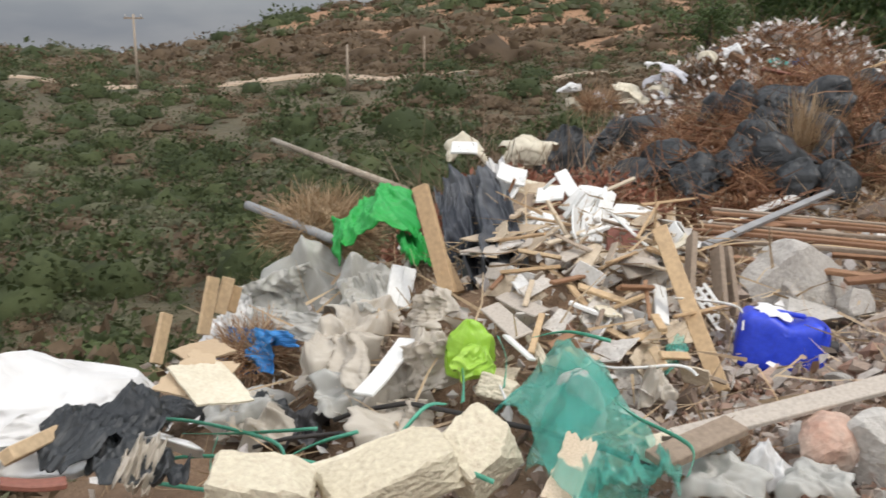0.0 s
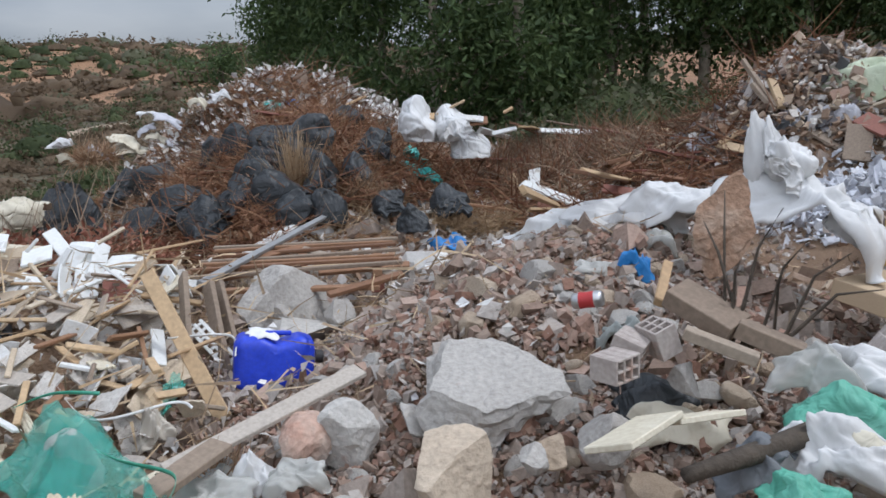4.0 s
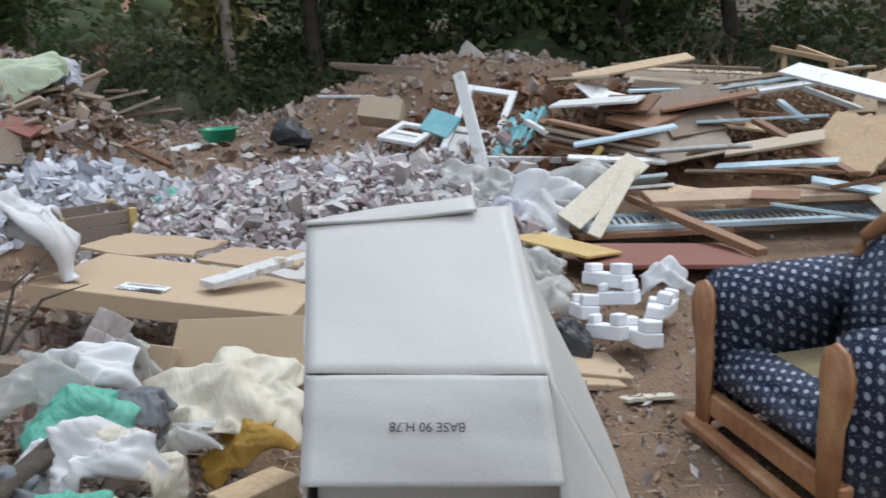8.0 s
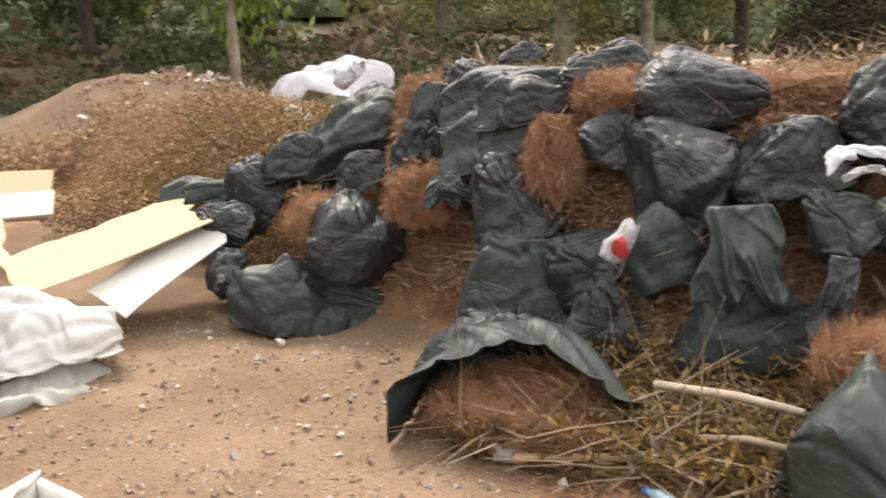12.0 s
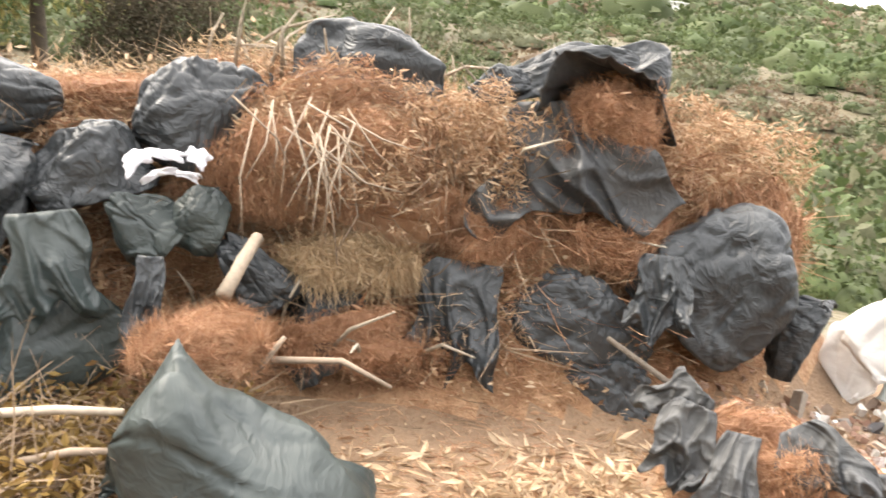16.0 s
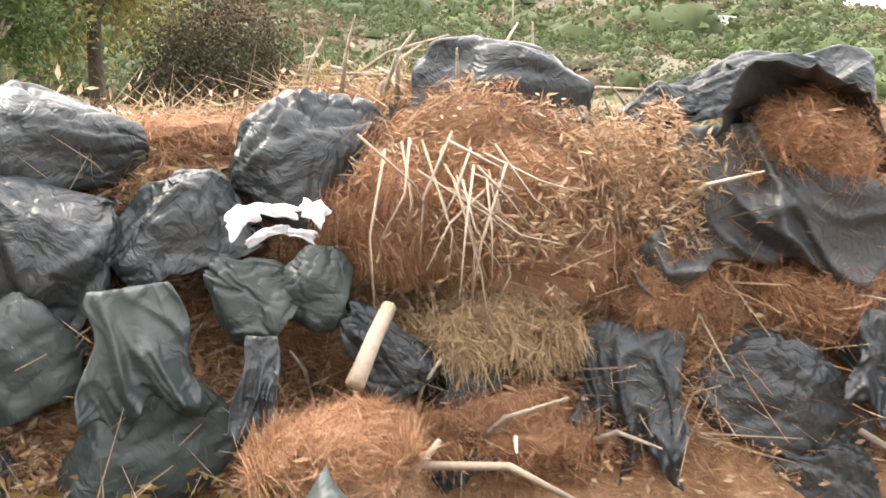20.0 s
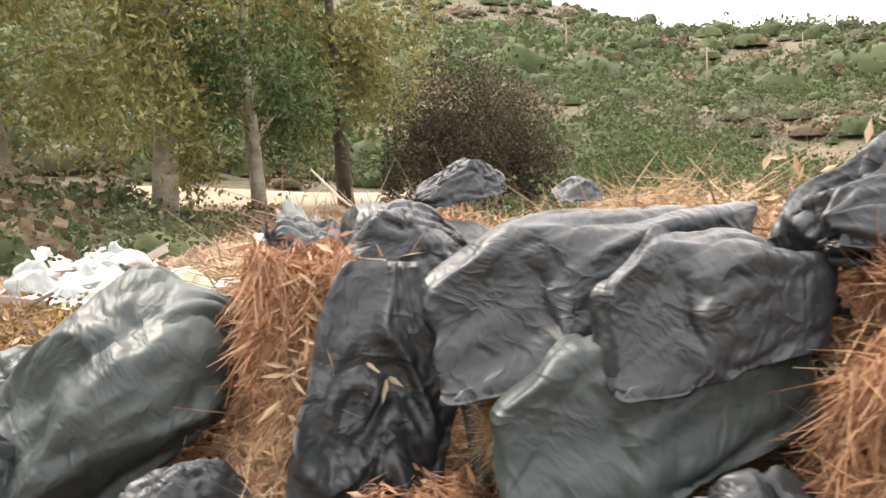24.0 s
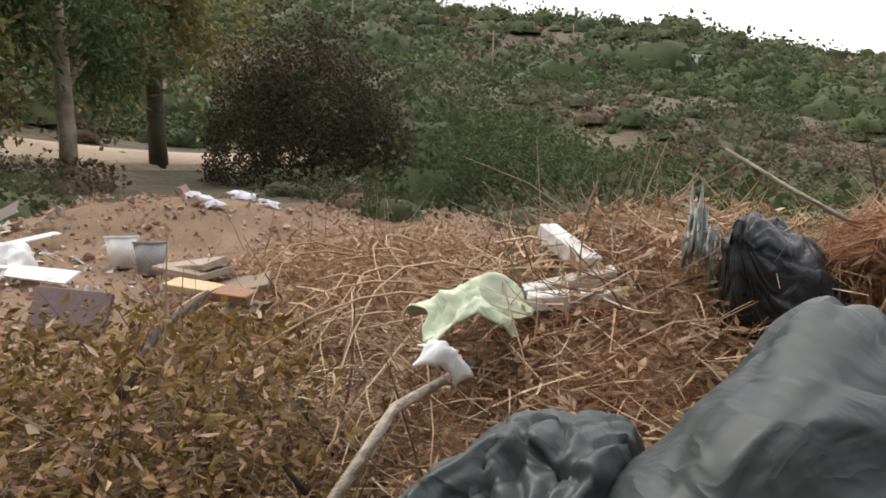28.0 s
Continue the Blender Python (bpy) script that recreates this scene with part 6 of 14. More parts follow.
def hollow_brick(at, rx, rz):
    ob = root("hollow_brick", Matrix.Translation(at) @ pose(0, 0, 0, rx, 0, rz), "grey clay hollow brick lying in rubble", "brick", "hollow bricks")
    w, h, d = 0.125, 0.085, 0.11
    for k in range(4):
        part("web", box_bm(0.009, d, h, 0.002, (-w / 2 + k * (w - 0.009) / 3 + 0.0045, 0, 0)), BRICK_CLAY, ob)
    for k in range(3):
        for j in range(3):
            part("wall", box_bm((w - 0.036) / 3 - 0.001, d, 0.009, 0.002, (-w / 2 + 0.009 + (j + 0.5) * (w - 0.036) / 3 + j * 0.009, 0, -h / 2 + 0.0045 + k * (h - 0.009) / 2)), BRICK_CLAY, ob)
    return ob


def foam_block(at, size, turn):
    ob = root("foam_block", Matrix.Translation(at) @ pose(0, 0, 0, 8, 6, turn), "white moulded foam packing block", "foam block", "foam packing")
    l, w, h = size
    part("bar", box_bm(l, w, h, 0.006), FOAM, ob)
    part("foot", box_bm(l * 0.28, w * 0.9, h * 0.8, 0.006, (-l * 0.32, 0, h * 0.9)), FOAM, ob)
    part("foot", box_bm(l * 0.2, w * 0.9, h * 0.6, 0.006, (l * 0.36, 0, h * 0.8)), FOAM, ob)
    return ob


def spotted_cloth():
    m = bpy.data.materials.new("navy_spotted_cloth")
    m.use_nodes = True
    n, l = m.node_tree.nodes, m.node_tree.links
    b = n["Principled BSDF"]
    at = n.new("ShaderNodeTexCoord")
    colour = None
    dots = []
    for axis in ((1, 1, 0), (-0.45, 0.45, 1)):
        dot = n.new("ShaderNodeVectorMath")
        dot.operation = "DOT_PRODUCT"
        dot.inputs[1].default_value = axis
        l.new(at.outputs["Object"], dot.inputs[0])
        dots.append(dot)
    flat = n.new("ShaderNodeCombineXYZ")
    l.new(dots[0].outputs["Value"], flat.inputs["X"])
    l.new(dots[1].outputs["Value"], flat.inputs["Y"])
    for scale, size, tone, loose in ((21.0, 0.2, (0.36, 0.40, 0.46), 0.1), (43.0, 0.1, (0.2, 0.23, 0.28), 0.9)):
        d = n.new("ShaderNodeTexVoronoi")
        d.voronoi_dimensions = "2D"
        d.inputs["Scale"].default_value, d.inputs["Randomness"].default_value = scale, loose
        l.new(flat.outputs["Vector"], d.inputs["Vector"])
        r = n.new("ShaderNodeMapRange")
        r.inputs["From Min"].default_value, r.inputs["From Max"].default_value = size, size + 0.06
        r.inputs["To Min"].default_value, r.inputs["To Max"].default_value = 1, 0
        l.new(d.outputs["Distance"], r.inputs["Value"])
        mx = n.new("ShaderNodeMix")
        mx.data_type = "RGBA"
        mx.inputs["B"].default_value = (*tone, 1)
        if colour is None:
            mx.inputs["A"].default_value = (0.016, 0.023, 0.052, 1)
        else:
            l.new(colour, mx.inputs["A"])
        l.new(r.outputs["Result"], mx.inputs["Factor"])
        colour = mx.outputs["Result"]
    dust = n.new("ShaderNodeTexNoise")
    dust.inputs["Scale"].default_value, dust.inputs["Detail"].default_value = 3.5, 7
    l.new(at.outputs["Object"], dust.inputs["Vector"])
    dr = n.new("ShaderNodeMapRange")
    dr.inputs["From Min"].default_value, dr.inputs["From Max"].default_value, dr.inputs["To Max"].default_value = 0.52, 0.8, 0.5
    l.new(dust.outputs["Fac"], dr.inputs["Value"])
    worn = n.new("ShaderNodeMix")
    worn.data_type = "RGBA"
    worn.inputs["B"].default_value = (0.14, 0.15, 0.17, 1)
    l.new(dr.outputs["Result"], worn.inputs["Factor"])
    l.new(colour, worn.inputs["A"])
    l.new(worn.outputs["Result"], b.inputs["Base Color"])
    b.inputs["Roughness"].default_value = 0.85
    weave = n.new("ShaderNodeTexNoise")
    weave.inputs["Scale"].default_value = 260
    l.new(at.outputs["Object"], weave.inputs["Vector"])
    rel = n.new("ShaderNodeBump")
    rel.inputs["Strength"].default_value, rel.inputs["Distance"].default_value = 0.25, 0.003
    l.new(weave.outputs["Fac"], rel.inputs["Height"])
    l.new(rel.outputs["Normal"], b.inputs["Normal"])
    return m


def outline_bm(points, depth, bevel, rot=None, at=(0, 0, 0), segs=2):
    """A flat outline (x, z) given depth along y, with rounded edges."""
    bm = bmesh.new()
    vs = [bm.verts.new((x, -depth / 2, z)) for x, z in points]
    face = bm.faces.new(vs)
    ex = bmesh.ops.extrude_face_region(bm, geom=[face])
    bmesh.ops.translate(bm, vec=(0, depth, 0), verts=[e for e in ex["geom"] if isinstance(e, bmesh.types.BMVert)])
    bmesh.ops.recalc_face_normals(bm, faces=bm.faces)
    if bevel:
        bmesh.ops.bevel(bm, geom=[e for e in bm.edges if abs(e.verts[0].co.y - e.verts[1].co.y) < 1e-5], offset=bevel, segments=segs, affect="EDGES")
    if rot:
        bmesh.ops.rotate(bm, cent=(0, 0, 0), matrix=Euler([radians(r) for r in rot]).to_matrix(), verts=bm.verts)
    bmesh.ops.translate(bm, vec=at, verts=bm.verts)
    for f in bm.faces:
        f.smooth = True
    return bm


def armchair(m):
    cloth = spotted_cloth()
    wood = surface("worn_varnished_wood", [(0.24, 0.10, 0.04), (0.34, 0.16, 0.07), (0.44, 0.25, 0.12)], 0.45, 5, 50, 0.3, 0.003, spots=((0.42, 0.30, 0.15), 7, 0.62))
    seat_foam = surface("bare_stained_foam", [(0.20, 0.16, 0.08), (0.30, 0.24, 0.13)], 0.95, 5, 70, 0.7, 0.012)
    ob = root("armchair", m, "navy blue spotted upholstered armchair with worn wooden trim", "armchair")
    W, D = 0.86, 0.70
    # base rails and skids
    part("front_rail", box_bm(W - 0.02, 0.05, 0.09, 0.008, (0, -D / 2 + 0.03, 0.14), 0.003, 1, 3), wood, ob)
    part("front_skid", box_bm(W + 0.02, 0.06, 0.05, 0.012, (0, -D / 2 - 0.02, 0.045), 0.004, 2, 3), wood, ob)
    for s in (-1, 1):
        bm = box_bm(D, 0.055, 0.045, 0.012, (0, 0, 0))
        bmesh.ops.rotate(bm, cent=(0, 0, 0), matrix=Euler((0, 0, radians(90))).to_matrix(), verts=bm.verts)
        bmesh.ops.translate(bm, vec=(s * (W / 2 - 0.01), 0.02, 0.055), verts=bm.verts)
        part("side_skid", bm, wood, ob)
    # side bodies with rolled arms
    for s in (-1, 1):
        prof = [(0.0, 0.08), (0.075, 0.08), (0.08, 0.38), (0.115, 0.44), (0.135, 0.52), (0.12, 0.60), (0.06, 0.645), (-0.01, 0.64), (-0.06, 0.60), (-0.07, 0.54), (-0.05, 0.48), (-0.02, 0.44)]
        pts = [((x + W / 2 - 0.085) * s, z) for x, z in prof]
        if s < 0:
            pts = pts[::-1]
        part("arm", outline_bm(pts, D - 0.04, 0.025, at=(0, 0.02, 0)), cloth, ob)
        face = [(-0.035, 0.06), (0.045, 0.06), (0.055, 0.36), (0.085, 0.45), (0.09, 0.53), (0.06, 0.60), (0.01, 0.62), (-0.035, 0.59), (-0.05, 0.52), (-0.04, 0.42), (-0.045, 0.3)]
        pts = [((x + W / 2 - 0.075) * s, z) for x, z in face]
        if s < 0:
            pts = pts[::-1]
        part("arm_facing", outline_bm(pts, 0.035, 0.01, at=(0, -D / 2 + 0.005, 0)), wood, ob, "worn orange brown wooden facing")
    # seat
    part("seat", box_bm(W - 0.24, D - 0.14, 0.16, 0.03, (0, 0.03, 0.25)), seat_foam, ob, "bare stained yellow foam seat")
    roll = outline_bm([(-(W - 0.2) / 2, -0.07), ((W - 0.2) / 2, -0.07), ((W - 0.2) / 2, 0.05), ((W - 0.26) / 2, 0.085), (-(W - 0.26) / 2, 0.085), (-(W - 0.2) / 2, 0.05)], 0.22, 0.04, at=(0, -D / 2 + 0.13, 0.27), segs=3)
    part("seat_front", roll, cloth, ob)
    # back with an arched wooden crown
    arch = [(-0.36, 0.10), (0.36, 0.10), (0.38, 0.55), (0.34, 0.68), (0.24, 0.76), (0.10, 0.82), (0.0, 0.84), (-0.10, 0.82), (-0.24, 0.76), (-0.34, 0.68), (-0.38, 0.55)]
    part("back", outline_bm(arch, 0.17, 0.05, (-12, 0, 0), (0, D / 2 - 0.14, 0.02), 3), cloth, ob)
    for s in (-1, 0, 1):
        pad = [(-0.11, 0.30), (0.11, 0.30), (0.115, 0.66 - 0.06 * abs(s)), (0.0, 0.72 - 0.07 * abs(s)), (-0.115, 0.66 - 0.06 * abs(s))]
        part("back_pad", outline_bm([(x + s * 0.225, z) for x, z in pad], 0.10, 0.04, (-12, 0, 0), (0, D / 2 - 0.21, 0.03), 3), cloth, ob)
    crown = [(x * 1.05, z + 0.045 + 0.012 * math.cos(x * 22)) for x, z in arch[2:]]
    path = np.array([[x, D / 2 - 0.12 + (z - 0.3) * 0.21, z - 0.01] for x, z in crown])
    u = np.linspace(0, len(path) - 1, 25)
    path = np.stack([np.interp(u, np.arange(len(path)), path[:, k]) for k in range(3)], 1)
    v, f = tube(path, 0.03 + 0.008 * np.sin(u * 1.4), 10, 3)
    mesh_part("crown_rail", mesh_of("crown_rail", v, f, wood, True), ob, None, "scalloped orange brown wooden top rail")
    part("back_panel", outline_bm([(x * 0.99, z * 0.98) for x, z in arch], 0.03, 0.008, (-12, 0, 0), (0, D / 2 - 0.045, 0.02)), cloth, ob)
    return ob


armchair(Matrix.Translation((2.38, -0.83, 0.0)) @ pose(0, 0, 0, 0, 0, 188.7))


def writing(text, parent, m, size, name="lettering"):
    c = bpy.data.curves.new(name, "FONT")
    c.body, c.size, c.extrude, c.align_x, c.align_y = text, size, 0.0004, "CENTER", "CENTER"
    c.materials.append(INK)
    ob = new(name, c)
    dg = bpy.context.evaluated_depsgraph_get()
    me = bpy.data.meshes.new_from_object(ob.evaluated_get(dg))
    bpy.data.objects.remove(ob)
    ob = new(name, me)
    ob.parent = parent
    ob.matrix_basis = m
    return ob


INK = surface("black_ink", [(0.03, 0.03, 0.035), (0.05, 0.05, 0.055)], 0.7, 20, 90, 0)


def facet(a, b, c, d, t, material, parent, name, label="", bulge=0.012, seed=1):
    """A bent card panel with corners a, b, c, d (round the edge)."""
    a, b, c, d = (np.array(q, float) for q in (a, b, c, d))
    nrm = np.cross(b - a, d - a)
    nrm /= np.linalg.norm(nrm)

    def bend(x, y, u, v):
        p = (a * ((1 - u) * (1 - v))[:, None] + b * (u * (1 - v))[:, None] + c * (u * v)[:, None] + d * ((1 - u) * v)[:, None])
        k = bulge * np.sin(u * 3.1) * np.sin(v * 3.1) + 0.004 * fbm(u * 3, v * 3, 0, seed, 3)
        p = p + nrm * k[:, None]
        return p[:, 0], p[:, 1], p[:, 2]
    p, f = sheet(18, 18, 1, 1, bend)
    v, fs = thickened(p, f, t)
    return mesh_part(name, mesh_of(name, v, fs, material, True), parent, None, label)


# the big upturned pale carton
A, B, C, D_ = (1.31, 0.89, 0.90), (1.24, 0.43, 0.89), (1.75, 0.42, 1.12), (1.81, 0.91, 1.10)
big_box = root("cardboard_box", Matrix.Identity(4), "large upturned pale grey cardboard box with open flaps", "box")
facet(A, B, C, D_, 0.006, GREY_CARD, big_box, "top_panel")
flap_lo, flap_ro = (1.17, 0.905, 0.735), (1.12, 0.425, 0.72)
facet(flap_lo, flap_ro, (B[0] - 0.003, B[1], B[2] - 0.003), (A[0] - 0.003, A[1], A[2] - 0.003), 0.006, GREY_CARD, big_box, "front_flap")
facet(B, (1.62, 0.02, 0.0), (2.35, 0.1, 0.0), C, 0.006, GREY_CARD, big_box, "side_panel", bulge=0.05, seed=4)
facet((1.13, 0.42, 0.5), (1.35, 0.05, 0.02), (1.62, 0.02, 0.0), (B[0] + 0.004, B[1] - 0.004, B[2] - 0.004), 0.006, GREY_CARD, big_box, "corner_flap", bulge=0.02, seed=5)
facet(D_, (2.0, 1.03, 0.0), (1.30, 0.98, 0.0), A, 0.006, GREY_CARD, big_box, "side_panel", bulge=-0.03, seed=6)
facet(C, (2.35, 0.1, 0.0), (2.0, 1.03, 0.0), D_, 0.006, GREY_CARD, big_box, "back_panel", bulge=0.02, seed=7)
facet((1.78, 0.92, 1.10), (1.72, 0.5, 1.12), (1.80, 0.5, 1.14), (1.86, 0.92, 1.09), 0.008, GREY_CARD, big_box, "torn_edge", bulge=0.01, seed=8)
fx = (Vector(A) - Vector(B)).normalized()
fy = (Vector(flap_ro) - Vector(B)).normalized()
fz = fx.cross(fy).normalized()
tm = Matrix((fx, fz.cross(fx), fz)).transposed().to_4x4()
tm.translation = (Vector(A) + Vector(B) + Vector(flap_lo) + Vector(flap_ro)) / 4 - fz * 0.022 * (1 if fz.x > 0 else -1)
if fz.x > 0:
    tm = tm @ pose(0, 0, 0, 180)
writing("BASE 90 H.78", big_box, tm, 0.025)

facet((1.34, 0.87, 0.88), (1.27, 0.45, 0.86), (1.42, 0.22, 0.0), (1.36, 0.95, 0.0), 0.006, GREY_CARD, big_box, "inner_panel", bulge=0.02, seed=9)

# the open pale carton close by
open_box = root("cardboard_box", Matrix.Identity(4), "open pale grey cardboard box with worn rims", "box")
P0, P1, P2 = (0.53, -0.25, 0.985), (0.58, 0.34, 0.93), (0.17, -0.17, 1.0)
P3 = tuple(P1[k] + P2[k] - P0[k] for k in range(3))
for k, (p, q) in enumerate([(P0, P1), (P2, P0), (P1, P3), (P3, P2)]):
    facet((p[0], p[1], 0.0), (q[0], q[1], 0.0), q, p, 0.012, GREY_CARD, open_box, "wall", seed=20 + k, bulge=0.006)
facet((0.53, -0.25, 0.9), (0.58, 0.34, 0.86), (P3[0], P3[1], 0.88), (0.17, -0.17, 0.91), 0.008, GREY_CARD, open_box, "lid", seed=26)
facet((0.535, -0.26, 0.99), (0.585, 0.33, 0.935), (0.545, 0.34, 0.95), (0.49, -0.17, 0.995), 0.008, GREY_CARD, open_box, "folded_rim", seed=27)

# planked wooden crate
crate = root("wooden_crate", Matrix.Translation((6.25, 2.95, 0.14)) @ pose(0, 0, 0, 0, 0, -58), "brown wooden planter crate with pale corner posts", "crate")
cl, cw, ch = 0.56, 0.52, 0.30
GREYED = surface("greyed_brown_wood", [(0.19, 0.14, 0.105), (0.27, 0.205, 0.155)], 0.8, 3, 50, 0.3, 0.003, vary=0.5)
for s in (-1, 1):
    for k in range(3):
        part("side_board", box_bm(cl - 0.06, 0.022, ch / 3 - 0.006, 0.004, (0, s * (cw / 2 - 0.011), ch / 6 + k * ch / 3)), GREYED, crate)
        bm = box_bm(cw - 0.1, 0.022, ch / 3 - 0.006, 0.004)
        bmesh.ops.rotate(bm, cent=(0, 0, 0), matrix=Euler((0, 0, radians(90))).to_matrix(), verts=bm.verts)
        bmesh.ops.translate(bm, vec=(s * (cl / 2 - 0.035), 0, ch / 6 + k * ch / 3), verts=bm.verts)
        part("end_board", bm, GREYED, crate)
    for r in (-1, 1):
        part("corner_post", box_bm(0.055, 0.055, ch + 0.02, 0.004, (s * (cl / 2 - 0.0275), r * (cw / 2 + 0.014), ch / 2)), YELLOW_BOARD, crate, "pale yellow corner post")

GREEN_TUB = surface("green_plastic", [(0.02, 0.26, 0.13), (0.03, 0.34, 0.17)], 0.4, 8, 60, 0.08, 0.002)
tub = root("plastic_tub", Matrix.Translation((11.7, 2.92, 0.36)), "round bright green plastic tub on earth", "tub")
v, f = lathe([(0.001, 0.0), (0.2, 0.0), (0.24, 0.17), (0.265, 0.175), (0.265, 0.19), (0.235, 0.19), (0.195, 0.02), (0.001, 0.02)], 28)
mesh_part("basin", mesh_of("basin", v, f, GREEN_TUB, True), tub)
board((11.0, 3.3, 0.34), (11.5, 2.9, 0.36), (11.3, 3.6, 0.34), 0.03, WHITE_BOARD, "white board lying on earth before a tub")

# wood, doors and window frames piled behind the armchair
board((5.72, -1.20, 0.30), (5.74, -3.06, 0.25), (6.00, -1.45, 0.33), 0.05, DOOR_TAN, "tan painted door lying on the wood pile", "old_door", "door")
board((5.65, -0.68, 0.16), (5.59, -2.92, 0.12), (5.99, -0.96, 0.18), 0.04, PALE_BLUE, "pale blue louvred shutter lying flat", "shutter", "shutter", True)
board((5.19, -0.44, 0.17), (5.23, -1.52, 0.09), (4.59, -0.80, 0.15), 0.03, RED_WOOD, "reddish brown cabinet board on the ground", "board", "board")
board((5.46, -0.61, 0.15), (5.62, -1.77, 0.10), (5.72, -0.80, 0.11), 0.04, BROWN_WOOD, "brown veneered board edge under the shutter", "board", "board")
board((5.31, -0.33, 0.25), (4.82, -0.72, 0.18), (4.93, -0.18, 0.27), 0.02, YELLOW_BOARD, "faded yellow board lying in the rubble", "board", "board")
plank((5.48, -0.53, 0.27), (5.94, -1.16, 0.60), 0.2, 0.02, CREAM, "cream painted board snapped to a point", 30, "plank", "plank")
plank((5.34, -0.67, 0.19), (5.85, -1.10, 0.57), 0.1, 0.02, CREAM, "cream painted splintered board", 25, "plank", "plank")
plank((6.05, -1.13, 0.31), (4.81, -1.61, 0.13), 0.09, 0.05, BROWN_WOOD, "broken dark wooden beam", 0, "plank", "plank")
board((6.86, -1.57, 0.41), (6.80, -2.31, 0.50), (7.69, -2.23, 0.79), 0.02, OLD_WOOD, "delaminated grey plywood sheet", "board", "board")
board((7.19, -1.85, 0.59), (7.15, -2.52, 0.68), (8.03, -2.47, 1.00), 0.02, OLD_WOOD, "weathered plywood sheet with peeling layers", "board", "board")
board((7.65, -1.36, 0.74), (7.25, -1.65, 0.66), (8.37, -2.11, 0.95), 0.06, BROWN_WOOD, "dark brown panelled door on the pile", "old_door", "door")
plank((7.47, -0.80, 0.79), (6.94, -1.63, 0.57), 0.14, 0.03, BROWN_WOOD, "long brown shelf board in the pile", 0, "plank", "plank")
plank((7.47, -0.79, 0.73), (6.90, -1.62, 0.52), 0.14, 0.03, CHIPBOARD, "long brown shelf board in the pile", 10, "plank", "plank")
plank((7.47, -0.79, 0.67), (6.85, -1.60, 0.47), 0.14, 0.03, OLD_WOOD, "long brown shelf board in the pile", 20, "plank", "plank")
plank((7.47, -0.79, 0.61), (6.80, -1.59, 0.43), 0.14, 0.03, BROWN_WOOD, "long brown shelf board in the pile", 30, "plank", "plank")
board((8.40, -1.23, 1.05), (8.05, -1.41, 0.82), (8.64, -1.52, 1.06), 0.02, WHITE_BOARD, "white melamine panel on the pile", "board", "board")
board((8.34, -1.49, 0.99), (8.12, -1.88, 0.89), (7.85, -1.37, 0.83), 0.02, WHITE_BOARD, "white melamine panel on the pile", "board", "board")
plank((7.56, -3.06, 1.13), (5.94, -3.66, 0.80), 0.26, 0.03, WHITE_BOARD, "long white shelf lying across the pile", 15, "plank", "plank")
plank((7.76, -2.86, 0.93), (7.62, -3.39, 0.98), 0.18, 0.03, WHITE_BOARD, "white board on the pile", 10, "plank", "plank")
plank((7.41, -3.14, 0.95), (6.80, -3.44, 0.74), 0.06, 0.04, WHITE_BOARD, "white frame bar on the pile", 0, "plank", "plank")
plank((7.50, -2.95, 0.84), (7.13, -3.03, 0.67), 0.06, 0.04, PALE_BLUE, "pale blue frame bar on the pile", 0, "plank", "plank")
board((6.01, -3.00, 0.37), (5.34, -3.64, 0.70), (6.79, -3.24, 0.79), 0.012, CARD, "large brown cardboard sheet leaning on the pile", "cardboard_sheet", "cardboard")
board((6.90, -3.25, 0.75), (6.31, -3.83, 0.81), (7.44, -3.73, 1.10), 0.012, CARD, "large brown cardboard sheet behind the pile", "cardboard_sheet", "cardboard")
board((6.28, -2.49, 0.43), (5.75, -2.85, 0.40), (6.69, -3.00, 0.81), 0.02, PINE, "splintered orange plywood sheet", "board", "board")
plank((6.94, -2.48, 0.74), (5.81, -2.74, 0.41), 0.08, 0.04, BROWN_WOOD, "brown wooden batten leaning on the pile", 0, "plank", "plank")
board((5.25, -2.71, 0.18), (5.14, -3.07, 0.37), (5.68, -3.33, 0.53), 0.015, CREAM, "torn cream fibreboard sheet", "board", "board")
board((5.50, -3.25, 0.54), (5.35, -3.63, 0.67), (5.22, -3.12, 0.40), 0.015, CREAM, "torn cream fibreboard sheet", "board", "board")
board((5.00, -2.91, 0.41), (4.64, -3.39, 0.46), (4.49, -2.60, 0.20), 0.015, PLY, "pale plywood sheet with a torn edge", "board", "board")
board((4.58, -2.27, 0.19), (4.31, -2.67, 0.25), (4.29, -2.17, 0.16), 0.015, PLY, "splintered pale plywood lying flat", "board", "board")
plank((8.45, -3.29, 1.30), (7.96, -3.81, 1.12), 0.06, 0.05, PINE, "pale wooden rail of a broken stool", 0, "plank", "plank")
plank((8.52, -3.61, 1.29), (8.04, -3.87, 1.10), 0.05, 0.05, PINE, "pale wooden rail of a broken stool", 0, "plank", "plank")
plank((8.39, -3.41, 1.24), (8.30, -3.36, 1.01), 0.05, 0.05, PINE, "pale wooden leg of a broken stool", 0, "plank", "plank")
plank((8.02, -3.71, 1.16), (8.01, -3.72, 1.02), 0.05, 0.05, PINE, "pale wooden leg of a broken stool", 0, "plank", "plank")
plank((9.75, -2.00, 1.18), (8.85, -3.37, 1.07), 0.12, 0.03, OLD_WOOD, "weathered plank stacked on the pile", 0, "plank", "plank")
plank((9.55, -2.00, 1.14), (8.66, -3.29, 1.02), 0.12, 0.03, CHIPBOARD, "weathered plank stacked on the pile", 8, "plank", "plank")
